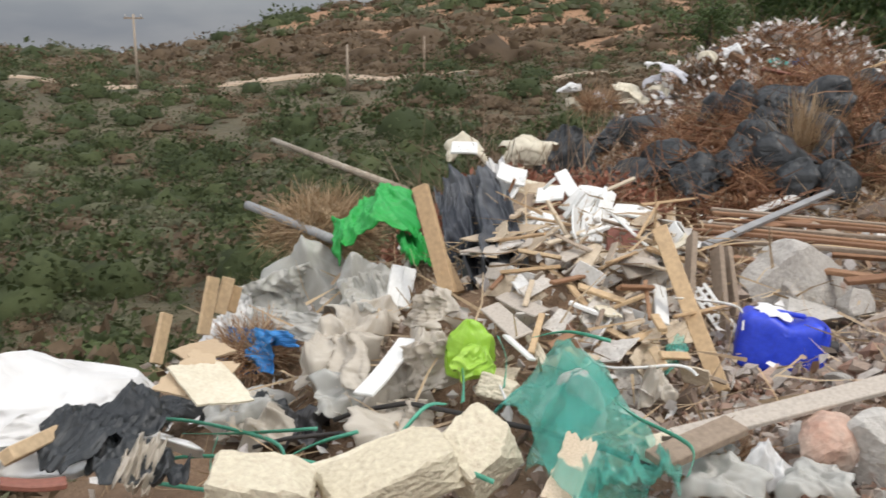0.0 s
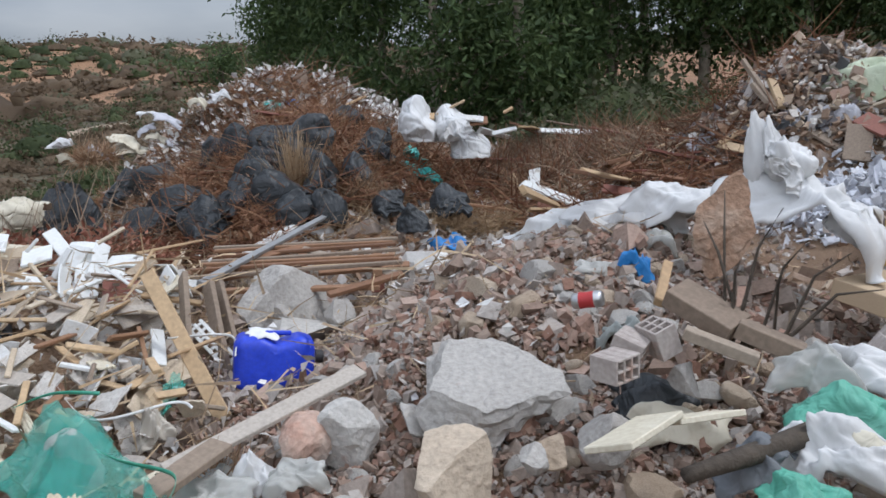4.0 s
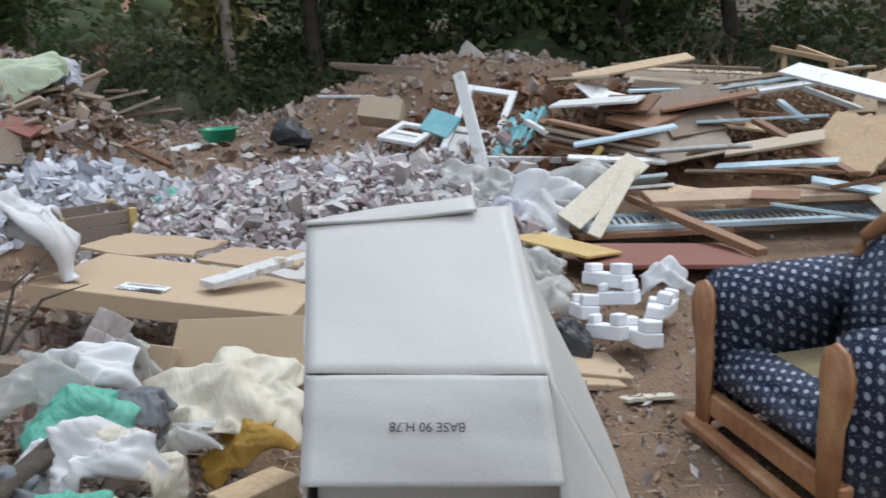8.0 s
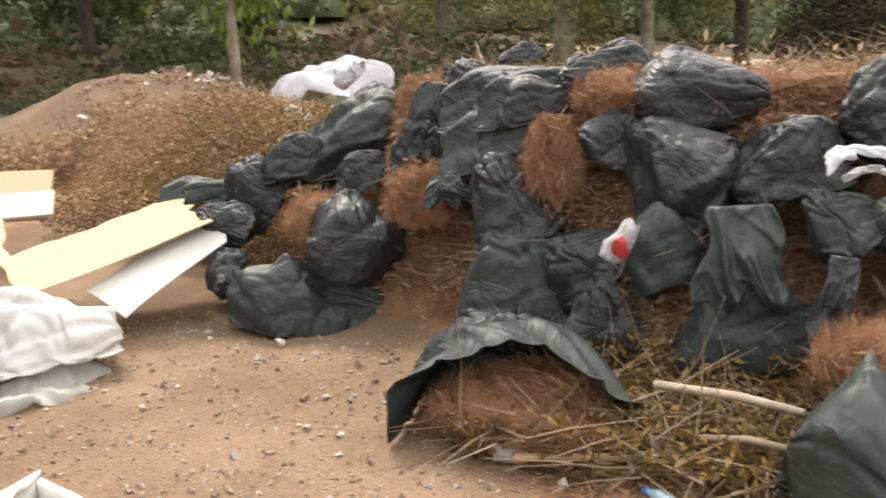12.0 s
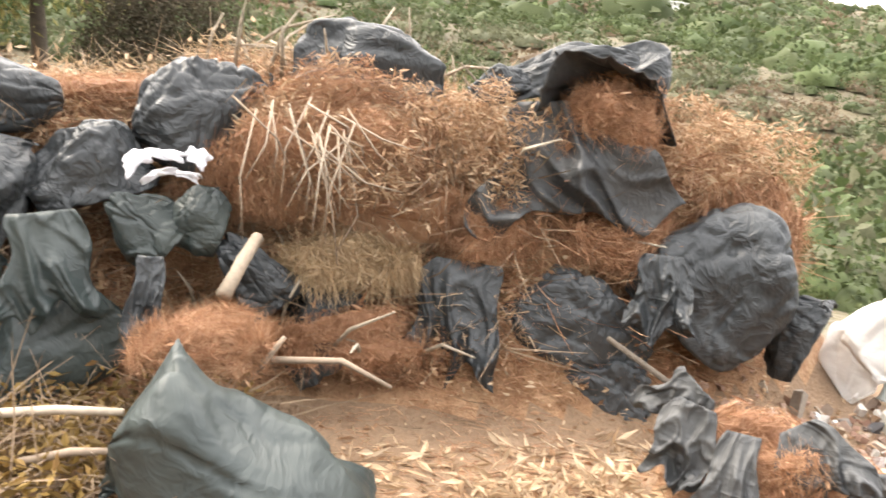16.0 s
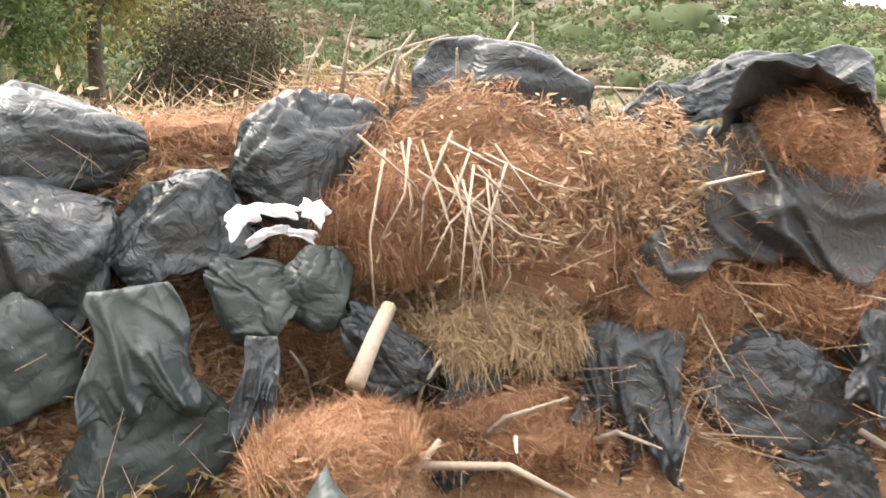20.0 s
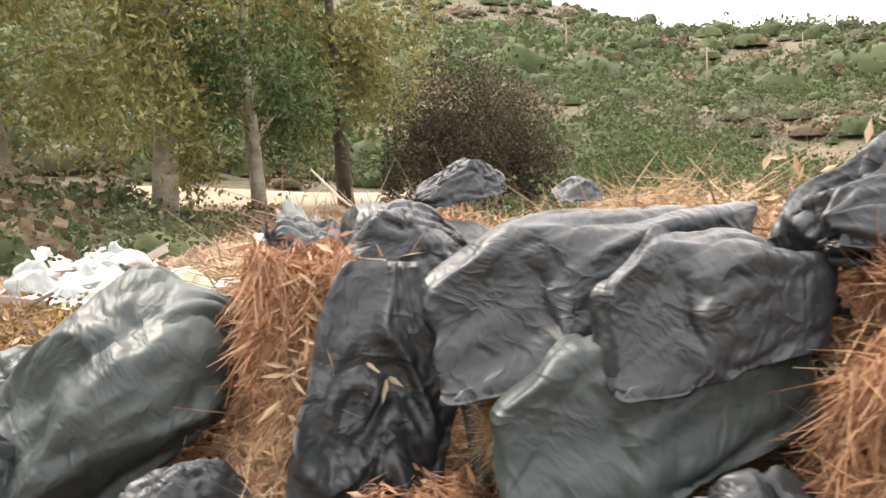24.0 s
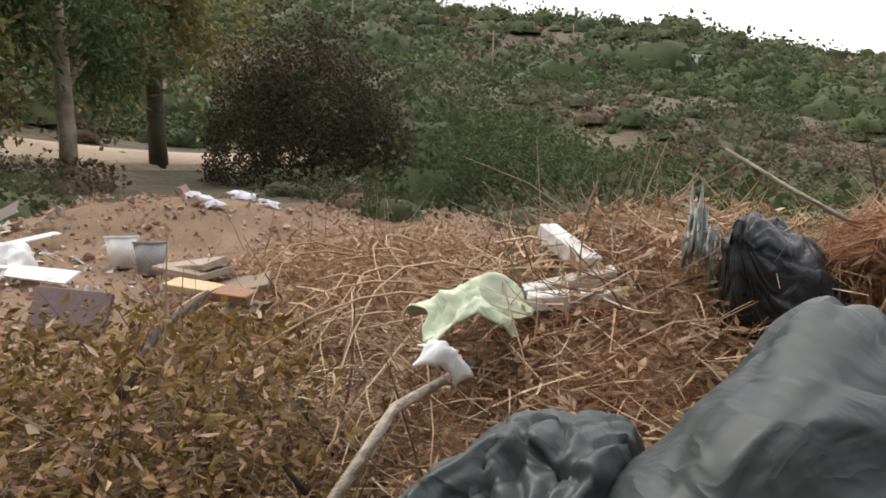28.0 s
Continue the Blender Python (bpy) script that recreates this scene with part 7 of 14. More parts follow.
plank((9.34, -1.98, 1.11), (8.48, -3.21, 0.98), 0.12, 0.03, OLD_WOOD, "weathered plank stacked on the pile", 16, "plank", "plank")
plank((9.14, -1.97, 1.07), (8.30, -3.13, 0.94), 0.12, 0.03, OLD_WOOD, "weathered plank stacked on the pile", 24, "plank", "plank")
plank((8.93, -1.96, 1.03), (8.11, -3.05, 0.90), 0.12, 0.03, CHIPBOARD, "weathered plank stacked on the pile", 32, "plank", "plank")
plank((8.73, -1.94, 1.00), (7.93, -2.97, 0.86), 0.12, 0.03, OLD_WOOD, "weathered plank stacked on the pile", 40, "plank", "plank")
plank((7.23, -2.31, 0.71), (7.32, -2.87, 0.59), 0.3, 0.025, PINE, "broken board thrown on the wood pile", 13, "plank", "plank")
plank((7.11, -0.94, 0.60), (6.95, -1.79, 0.72), 0.2, 0.025, PALE_BLUE, "broken board thrown on the wood pile", 2, "plank", "plank")
plank((7.93, -1.41, 0.88), (7.56, -1.80, 0.87), 0.3, 0.025, BROWN_WOOD, "broken board thrown on the wood pile", 24, "plank", "plank")
plank((5.86, -2.45, 0.39), (5.54, -3.33, 0.20), 0.08, 0.025, PALE_BLUE, "broken board thrown on the wood pile", 25, "plank", "plank")
plank((8.05, -2.47, 1.00), (7.93, -3.11, 1.04), 0.05, 0.025, OLD_WOOD, "broken board thrown on the wood pile", 20, "plank", "plank")
plank((5.37, -2.79, 0.35), (5.21, -3.05, 0.37), 0.05, 0.025, OLD_WOOD, "broken board thrown on the wood pile", 2, "plank", "plank")
plank((5.64, -2.49, 0.36), (5.04, -3.16, 0.59), 0.08, 0.025, BROWN_WOOD, "broken board thrown on the wood pile", -13, "plank", "plank")
plank((5.98, -1.40, 0.35), (5.84, -1.78, 0.27), 0.3, 0.025, PINE, "broken board thrown on the wood pile", 9, "plank", "plank")
plank((6.46, -3.55, 0.64), (6.31, -4.20, 0.57), 0.3, 0.025, OLD_WOOD, "broken board thrown on the wood pile", -14, "plank", "plank")
plank((5.69, -3.15, 0.43), (5.43, -3.34, 0.48), 0.08, 0.025, PALE_BLUE, "broken board thrown on the wood pile", -8, "plank", "plank")
plank((6.34, -2.86, 0.53), (6.23, -3.18, 0.46), 0.08, 0.025, OLD_WOOD, "broken board thrown on the wood pile", 14, "plank", "plank")
plank((6.22, -2.04, 0.43), (5.77, -2.85, 0.42), 0.05, 0.025, BROWN_WOOD, "broken board thrown on the wood pile", -3, "plank", "plank")
plank((6.18, -0.80, 0.38), (6.19, -1.42, 0.40), 0.3, 0.025, PALE_BLUE, "broken board thrown on the wood pile", -24, "plank", "plank")
plank((6.70, -1.81, 0.52), (6.74, -2.19, 0.55), 0.12, 0.025, CHIPBOARD, "broken board thrown on the wood pile", -20, "plank", "plank")
plank((7.66, -1.89, 0.81), (7.43, -2.69, 0.93), 0.3, 0.025, BROWN_WOOD, "broken board thrown on the wood pile", 2, "plank", "plank")
plank((6.30, -2.05, 0.45), (6.13, -2.52, 0.38), 0.08, 0.025, BROWN_WOOD, "broken board thrown on the wood pile", 23, "plank", "plank")
plank((7.31, -2.11, 0.71), (6.78, -3.05, 0.75), 0.08, 0.025, PALE_BLUE, "broken board thrown on the wood pile", -9, "plank", "plank")
plank((6.06, -0.54, 0.36), (6.03, -1.46, 0.38), 0.05, 0.025, WHITE_BOARD, "broken board thrown on the wood pile", -16, "plank", "plank")
plank((8.54, -1.01, 1.09), (8.35, -1.58, 1.10), 0.12, 0.025, CHIPBOARD, "broken board thrown on the wood pile", -16, "plank", "plank")
plank((7.47, -2.47, 0.79), (7.05, -3.59, 0.63), 0.05, 0.025, BROWN_WOOD, "broken board thrown on the wood pile", 1, "plank", "plank")
plank((6.36, -1.92, 0.45), (5.79, -2.62, 0.52), 0.08, 0.025, PALE_BLUE, "broken board thrown on the wood pile", 20, "plank", "plank")
plank((6.83, -1.51, 0.54), (6.32, -2.18, 0.60), 0.12, 0.025, WHITE_BOARD, "broken board thrown on the wood pile", -17, "plank", "plank")
plank((6.83, -1.17, 0.53), (6.88, -1.61, 0.44), 0.05, 0.025, OLD_WOOD, "broken board thrown on the wood pile", -14, "plank", "plank")
plank((6.64, -2.11, 0.53), (6.30, -2.77, 0.65), 0.3, 0.025, CHIPBOARD, "broken board thrown on the wood pile", 9, "plank", "plank")
plank((6.85, -0.83, 0.53), (6.68, -1.62, 0.46), 0.12, 0.025, WHITE_BOARD, "broken board thrown on the wood pile", 8, "plank", "plank")
plank((5.72, -1.93, 0.33), (5.56, -2.22, 0.32), 0.12, 0.025, BROWN_WOOD, "broken board thrown on the wood pile", 21, "plank", "plank")
plank((8.15, -1.73, 0.97), (8.25, -2.28, 0.94), 0.05, 0.025, PALE_BLUE, "broken board thrown on the wood pile", 13, "plank", "plank")
plank((8.02, -0.96, 0.89), (7.56, -1.67, 0.92), 0.3, 0.025, WHITE_BOARD, "broken board thrown on the wood pile", 6, "plank", "plank")
plank((7.48, -3.99, 1.00), (6.92, -4.64, 0.94), 0.2, 0.025, WHITE_BOARD, "broken board thrown on the wood pile", -21, "plank", "plank")
plank((8.57, -1.28, 1.11), (8.51, -2.48, 1.25), 0.3, 0.025, PINE, "broken board thrown on the wood pile", 10, "plank", "plank")
plank((8.06, -2.92, 1.05), (7.42, -3.81, 1.10), 0.05, 0.025, PINE, "broken board thrown on the wood pile", 3, "plank", "plank")
plank((5.49, -1.98, 0.30), (5.24, -2.92, 0.13), 0.12, 0.025, PALE_BLUE, "broken board thrown on the wood pile", -11, "plank", "plank")
plank((7.90, -2.53, 0.95), (7.60, -3.78, 1.10), 0.05, 0.025, PALE_BLUE, "broken board thrown on the wood pile", -20, "plank", "plank")
plank((6.35, -1.66, 0.43), (6.17, -2.32, 0.40), 0.05, 0.025, OLD_WOOD, "broken board thrown on the wood pile", -25, "plank", "plank")
window_frame((8.02, 0.25, 0.36), (7.83, -0.24, 0.27), (8.86, -0.43, 1.03), "white painted window sash leaning on the pile")
window_frame((8.34, 0.77, 0.63), (8.13, 0.40, 0.56), (8.83, 0.54, 0.74), "small white window frame lying in rubble")
window_frame((7.63, -0.59, 0.22), (7.34, -1.02, 0.15), (8.47, -1.00, 0.72), "white panelled shutter leaning in the pile")
plank((8.20, -0.07, 1.22), (7.58, -0.21, 0.32), 0.11, 0.06, WHITE_BOARD, "white painted post leaning on the pile", 40, "plank", "plank")
plank((7.68, -0.23, 0.45), (7.43, -1.06, 0.41), 0.08, 0.05, OLD_WHITE, "peeling white painted wooden rail", 0, "plank", "plank")
plank((8.01, -0.69, 0.74), (6.87, -1.23, 0.38), 0.05, 0.05, WHITE_BOARD, "white round bar across the pile", 0, "plank", "plank")
board((8.62, 0.17, 0.86), (8.40, -0.09, 0.77), (8.31, 0.11, 0.60), 0.04, TEAL_PAINT, "turquoise painted panel in the pile", "board", "board")
plank((7.87, -0.32, 0.41), (8.43, -0.64, 0.74), 0.09, 0.04, TEAL_PAINT, "turquoise painted frame bar", 0, "plank", "plank")
plank((7.86, -0.40, 0.43), (8.42, -0.71, 0.76), 0.09, 0.04, TEAL_PAINT, "turquoise painted frame bar", 20, "plank", "plank")
plank((7.85, -0.48, 0.45), (8.40, -0.79, 0.78), 0.09, 0.04, TEAL_PAINT, "turquoise painted frame bar", 40, "plank", "plank")
plank((7.83, -0.56, 0.48), (8.39, -0.86, 0.80), 0.09, 0.04, TEAL_PAINT, "turquoise painted frame bar", 60, "plank", "plank")
plank((7.82, -0.64, 0.50), (8.38, -0.93, 0.81), 0.09, 0.04, TEAL_PAINT, "turquoise painted frame bar", 80, "plank", "plank")
plank((6.94, -0.96, 0.37), (6.99, -1.16, 0.58), 0.05, 0.04, YELLOW_BOARD, "curved yellow chair arm", 0, "plank", "plank")
board((9.03, 0.95, 0.76), (8.93, 0.51, 0.69), (9.14, 0.86, 0.96), 0.25, CHIPBOARD, "brown wooden drawer in the rubble", "drawer", "drawer")
plank((11.22, 1.31, 1.33), (10.72, 0.13, 1.21), 0.06, 0.05, OLD_WOOD, "grey timber batten on top of the pile", 0, "plank", "plank")
plank((11.22, 1.27, 1.31), (10.72, 0.13, 1.17), 0.06, 0.05, OLD_WOOD, "grey timber batten on top of the pile", 0, "plank", "plank")
plank((11.23, 1.23, 1.29), (10.72, 0.13, 1.13), 0.06, 0.05, OLD_WOOD, "grey timber batten on top of the pile", 0, "plank", "plank")
plank((10.21, 1.44, 0.98), (9.94, 0.77, 0.95), 0.03, 0.03, WHITE_BOARD, "thin white bar on the pile", 0, "plank", "plank")
film_lump((5.97, 0.21, 0.38), (0.34, 0.22, 0.21), -95, 5.029, 908, WHITE_FILM, "crumpled whitish plastic film on rubble", "plastic_bag", "plastic bag", 4, 2)
film_lump((5.68, -0.21, 0.30), (0.35, 0.22, 0.20), -99, -12.33, 909, RAG, "crumpled whitish plastic film on rubble", "plastic_bag", "plastic bag", 4, 2)
film_lump((5.75, -0.05, 0.31), (0.36, 0.23, 0.21), -97, -13.975, 910, RAG, "crumpled whitish plastic film on rubble", "plastic_bag", "plastic bag", 4, 2)
film_lump((5.73, 0.34, 0.30), (0.34, 0.19, 0.14), -94, 11.089, 911, WHITE_FILM, "crumpled whitish plastic film on rubble", "plastic_bag", "plastic bag", 4, 2)
film_lump((5.85, -0.42, 0.36), (0.32, 0.19, 0.15), -101, 14.621, 912, CLEAR_FILM, "crumpled whitish plastic film on rubble", "plastic_bag", "plastic bag", 4, 2)
film_lump((5.67, -0.19, 0.29), (0.33, 0.22, 0.22), -99, -2.923, 913, RAG, "crumpled whitish plastic film on rubble", "plastic_bag", "plastic bag", 4, 2)
film_lump((5.93, -0.49, 0.39), (0.49, 0.29, 0.24), -101, -16.102, 914, WHITE_FILM, "crumpled whitish plastic film on rubble", "plastic_bag", "plastic bag", 4, 2)
film_lump((6.11, -0.13, 0.43), (0.43, 0.26, 0.23), -98, 14.209, 915, CLEAR_FILM, "crumpled whitish plastic film on rubble", "plastic_bag", "plastic bag", 4, 2)
film_lump((6.03, -0.14, 0.40), (0.34, 0.22, 0.21), -98, 3.37, 916, CLEAR_FILM, "crumpled whitish plastic film on rubble", "plastic_bag", "plastic bag", 4, 2)
film_lump((5.65, -0.29, 0.29), (0.45, 0.28, 0.24), -100, 6.851, 917, WHITE_FILM, "crumpled whitish plastic film on rubble", "plastic_bag", "plastic bag", 4, 2)
film_lump((6.03, -0.38, 0.41), (0.39, 0.24, 0.21), -100, -15.837, 918, RAG, "crumpled whitish plastic film on rubble", "plastic_bag", "plastic bag", 4, 2)
film_lump((5.79, 0.26, 0.32), (0.38, 0.22, 0.17), -95, -17.462, 919, RAG, "crumpled whitish plastic film on rubble", "plastic_bag", "plastic bag", 4, 2)
film_lump((6.11, -0.76, 0.47), (0.47, 0.27, 0.20), -103, -13.969, 920, CLEAR_FILM, "crumpled whitish plastic film on rubble", "plastic_bag", "plastic bag", 4, 2)
film_lump((6.02, -0.03, 0.40), (0.28, 0.20, 0.21), -97, 10.465, 921, CLEAR_FILM, "crumpled whitish plastic film on rubble", "plastic_bag", "plastic bag", 4, 2)
film_lump((6.02, -0.40, 0.41), (0.48, 0.29, 0.25), -100, 0.217, 922, WHITE_FILM, "crumpled whitish plastic film on rubble", "plastic_bag", "plastic bag", 4, 2)
film_lump((6.26, 0.09, 0.48), (0.42, 0.23, 0.16), -96, -12.105, 923, CLEAR_FILM, "crumpled whitish plastic film on rubble", "plastic_bag", "plastic bag", 4, 2)
film_lump((6.72, 1.00, 0.45), (0.36, 0.23, 0.21), -88, -6.407, 924, RAG, "crumpled white plastic bag among broken tiles", "plastic_bag", "plastic bag", 4, 2)
film_lump((5.96, 0.49, 0.28), (0.27, 0.17, 0.15), -92, 0.803, 925, WHITE_FILM, "crumpled white plastic bag among broken tiles", "plastic_bag", "plastic bag", 4, 2)
film_lump((5.91, 0.74, 0.28), (0.29, 0.18, 0.15), -90, 8.812, 926, WHITE_FILM, "crumpled white plastic bag among broken tiles", "plastic_bag", "plastic bag", 4, 2)
film_lump((6.51, 0.48, 0.38), (0.27, 0.17, 0.16), -92, -6.444, 927, RAG, "crumpled white plastic bag among broken tiles", "plastic_bag", "plastic bag", 4, 2)
film_lump((6.65, 0.43, 0.41), (0.30, 0.19, 0.18), -93, -14.669, 928, RAG, "crumpled white plastic bag among broken tiles", "plastic_bag", "plastic bag", 4, 2)
film_lump((6.22, 0.85, 0.34), (0.28, 0.18, 0.18), -89, 9.521, 929, WHITE_FILM, "crumpled white plastic bag among broken tiles", "plastic_bag", "plastic bag", 4, 2)
film_lump((5.89, 0.76, 0.28), (0.21, 0.14, 0.15), -90, 5.119, 930, RAG, "crumpled white plastic bag among broken tiles", "plastic_bag", "plastic bag", 4, 2)
film_lump((6.65, 0.75, 0.42), (0.30, 0.18, 0.16), -90, -5.234, 931, RAG, "crumpled white plastic bag among broken tiles", "plastic_bag", "plastic bag", 4, 2)
film_lump((6.58, 0.99, 0.42), (0.37, 0.20, 0.14), -88, 2.77, 932, WHITE_FILM, "crumpled white plastic bag among broken tiles", "plastic_bag", "plastic bag", 4, 2)
film_lump((7.34, 0.78, 0.47), (0.50, 0.30, 0.25), -90, 0, 933, WHITE_FILM, "white sack of rubble beside broken tiles", "plastic_bag", "plastic bag", 4, 1.3)
film_lump((7.13, 0.40, 0.39), (0.44, 0.26, 0.20), -93, 0, 934, GREEN_FILM, "green mesh bag among tiles", "mesh_bag", "mesh bag", 4, 2)
film_lump((9.56, -2.96, 0.53), (0.69, 0.39, 0.28), -111, 0, 935, BLACK_BAG, "black bag on the far side of the yard", "plastic_bag", "plastic bag", 4, 1.3)
film_lump((10.46, 1.83, 0.55), (0.51, 0.33, 0.32), -84, 0, 936, BLACK_BAG, "round black bag at the far side of the yard", "plastic_bag", "plastic bag", 4, 1.3)
film_lump((7.10, 2.55, 0.32), (0.35, 0.20, 0.15), -76, 0, 937, GREEN_FILM, "green plastic scrap beside a crate", "plastic_scrap", "plastic scrap", 4, 2)
film_lump((9.16, 4.61, 1.33), (1.27, 0.44, 0.50), -68, 25, 938, PALE_CLOTH, "pale green patterned cloth draped over a heap", "cloth", "cloth", 4, 1.5)
film_lump((9.74, 4.19, 1.38), (0.42, 0.31, 0.35), -71, 0, 939, RAG, "white bundle on the heap", "bundle", "bundle", 4, 1.3)
plank((9.26, 4.70, 1.16), (9.30, 4.05, 1.27), 0.086, 0.03, CHIPBOARD, "weathered broken board in a heap", 8.972, "plank", "plank")
plank((8.65, 4.96, 0.98), (8.72, 4.30, 0.78), 0.091, 0.03, BROWN_WOOD, "weathered broken board in a heap", -25.203, "plank", "plank")
plank((9.59, 3.81, 1.09), (9.54, 3.27, 1.17), 0.17, 0.03, OLD_WOOD, "weathered broken board in a heap", 1.778, "plank", "plank")
plank((8.50, 4.69, 0.85), (8.55, 4.07, 0.99), 0.099, 0.03, OLD_WOOD, "weathered broken board in a heap", 18.375, "plank", "plank")
plank((9.40, 4.67, 1.21), (9.33, 4.29, 1.06), 0.098, 0.03, OLD_WOOD, "weathered broken board in a heap", 8.051, "plank", "plank")
plank((8.85, 4.60, 0.96), (8.75, 4.34, 0.97), 0.088, 0.03, CHIPBOARD, "weathered broken board in a heap", 26.596, "plank", "plank")
plank((8.78, 3.30, 0.65), (8.68, 2.88, 0.43), 0.19, 0.03, BROWN_WOOD, "weathered broken board in a heap", -28.061, "plank", "plank")
plank((8.77, 4.21, 0.84), (8.76, 3.65, 0.50), 0.136, 0.03, BROWN_WOOD, "weathered broken board in a heap", 21.692, "plank", "plank")
plank((8.79, 3.35, 0.66), (8.66, 3.06, 0.72), 0.065, 0.03, BROWN_WOOD, "weathered broken board in a heap", 23.794, "plank", "plank")
plank((9.27, 3.37, 0.86), (9.13, 3.13, 0.80), 0.084, 0.03, OLD_WOOD, "weathered broken board in a heap", -15.657, "plank", "plank")
plank((8.66, 5.13, 1.02), (8.56, 4.87, 0.91), 0.076, 0.03, BROWN_WOOD, "weathered broken board in a heap", -14.852, "plank", "plank")
plank((9.37, 3.48, 0.92), (9.32, 2.85, 0.96), 0.088, 0.03, OLD_WOOD, "weathered broken board in a heap", -19.722, "plank", "plank")
plank((8.81, 3.49, 0.70), (8.76, 2.90, 0.44), 0.061, 0.03, CHIPBOARD, "weathered broken board in a heap", -27.004, "plank", "plank")
plank((9.18, 4.76, 1.14), (9.16, 4.26, 1.13), 0.126, 0.03, OLD_WOOD, "weathered broken board in a heap", 21.421, "plank", "plank")
plank((9.81, 3.78, 1.19), (9.69, 3.51, 1.18), 0.065, 0.03, OLD_WOOD, "weathered broken board in a heap", 0.924, "plank", "plank")
plank((9.48, 4.36, 1.17), (9.37, 4.07, 1.18), 0.115, 0.03, OLD_WOOD, "weathered broken board in a heap", -8.35, "plank", "plank")
plank((9.04, 4.90, 1.12), (8.96, 4.59, 1.08), 0.16, 0.03, CHIPBOARD, "weathered broken board in a heap", 17.718, "plank", "plank")
plank((9.67, 4.24, 1.23), (9.62, 3.76, 1.11), 0.136, 0.03, OLD_WOOD, "weathered broken board in a heap", 7.376, "plank", "plank")
plank((9.19, 4.40, 1.05), (9.15, 3.93, 0.91), 0.119, 0.03, CHIPBOARD, "weathered broken board in a heap", -2.35, "plank", "plank")
plank((8.85, 4.71, 0.99), (8.87, 4.12, 1.18), 0.119, 0.03, CHIPBOARD, "weathered broken board in a heap", -22.178, "plank", "plank")
plank((8.90, 5.21, 1.14), (8.99, 4.53, 1.02), 0.182, 0.03, OLD_WOOD, "weathered broken board in a heap", -2.151, "plank", "plank")
plank((8.44, 4.82, 0.86), (8.44, 4.31, 0.60), 0.171, 0.03, OLD_WOOD, "weathered broken board in a heap", 14.024, "plank", "plank")
plank((9.60, 4.22, 1.19), (9.57, 3.66, 1.41), 0.08, 0.03, CHIPBOARD, "weathered broken board in a heap", -27.341, "plank", "plank")
plank((9.21, 5.19, 1.27), (9.29, 4.50, 1.42), 0.063, 0.03, OLD_WOOD, "weathered broken board in a heap", -28.472, "plank", "plank")
plank((8.80, 4.98, 1.04), (8.83, 4.40, 1.11), 0.102, 0.03, OLD_WOOD, "weathered broken board in a heap", -27.824, "plank", "plank")
plank((9.27, 3.66, 0.92), (9.23, 3.06, 1.10), 0.165, 0.03, OLD_WOOD, "weathered broken board in a heap", 3.007, "plank", "plank")
plank((8.61, 5.75, 1.62), (8.42, 5.25, 1.10), 0.05, 0.05, OLD_WOOD, "thin grey batten sticking up", 0, "plank", "plank")
plank((8.49, 5.55, 1.36), (8.42, 5.25, 1.07), 0.08, 0.05, OLD_WOOD, "grey batten sticking up", 0, "plank", "plank")
plank((8.58, 5.39, 1.40), (8.45, 5.19, 1.10), 0.09, 0.05, PINE, "pale batten sticking up", 0, "plank", "plank")
board((8.61, 4.36, 1.04), (8.53, 4.02, 0.91), (8.36, 4.18, 0.86), 0.03, RED_WOOD, "brown board standing in a heap", "board", "board")
board((8.16, 4.40, 0.61), (8.26, 4.17, 0.59), (8.38, 4.40, 0.94), 0.03, OLD_WOOD, "rounded grey board standing in a heap", "board", "board")
film_lump((8.71, 4.65, 0.98), (0.27, 0.21, 0.26), -67, 0, 971, RAG, "discarded dark clothing in a heap", "clothing", "clothing", 4, 2)
film_lump((8.48, 5.14, 0.91), (0.40, 0.24, 0.20), -63, 0, 972, GREY_CLOTH, "discarded dark clothing in a heap", "clothing", "clothing", 4, 2)
film_lump((8.60, 4.88, 0.81), (0.37, 0.25, 0.25), -65, 0, 973, GREY_CLOTH, "discarded dark clothing in a heap", "clothing", "clothing", 4, 2)
film_lump((8.57, 4.96, 0.81), (0.34, 0.23, 0.23), -65, 0, 974, BLACK_BAG, "discarded dark clothing in a heap", "clothing", "clothing", 4, 2)
film_lump((8.54, 5.01, 0.91), (0.37, 0.25, 0.25), -64, 0, 975, RAG, "discarded dark clothing in a heap", "clothing", "clothing", 4, 2)
film_lump((8.56, 4.96, 0.89), (0.43, 0.24, 0.18), -65, 0, 976, BLACK_BAG, "discarded dark clothing in a heap", "clothing", "clothing", 4, 2)
film_lump((8.57, 4.95, 0.93), (0.39, 0.26, 0.25), -65, 0, 977, RAG, "discarded dark clothing in a heap", "clothing", "clothing", 4, 2)
film_lump((8.65, 4.77, 0.98), (0.31, 0.20, 0.18), -66, 0, 978, RAG, "discarded dark clothing in a heap", "clothing", "clothing", 4, 2)
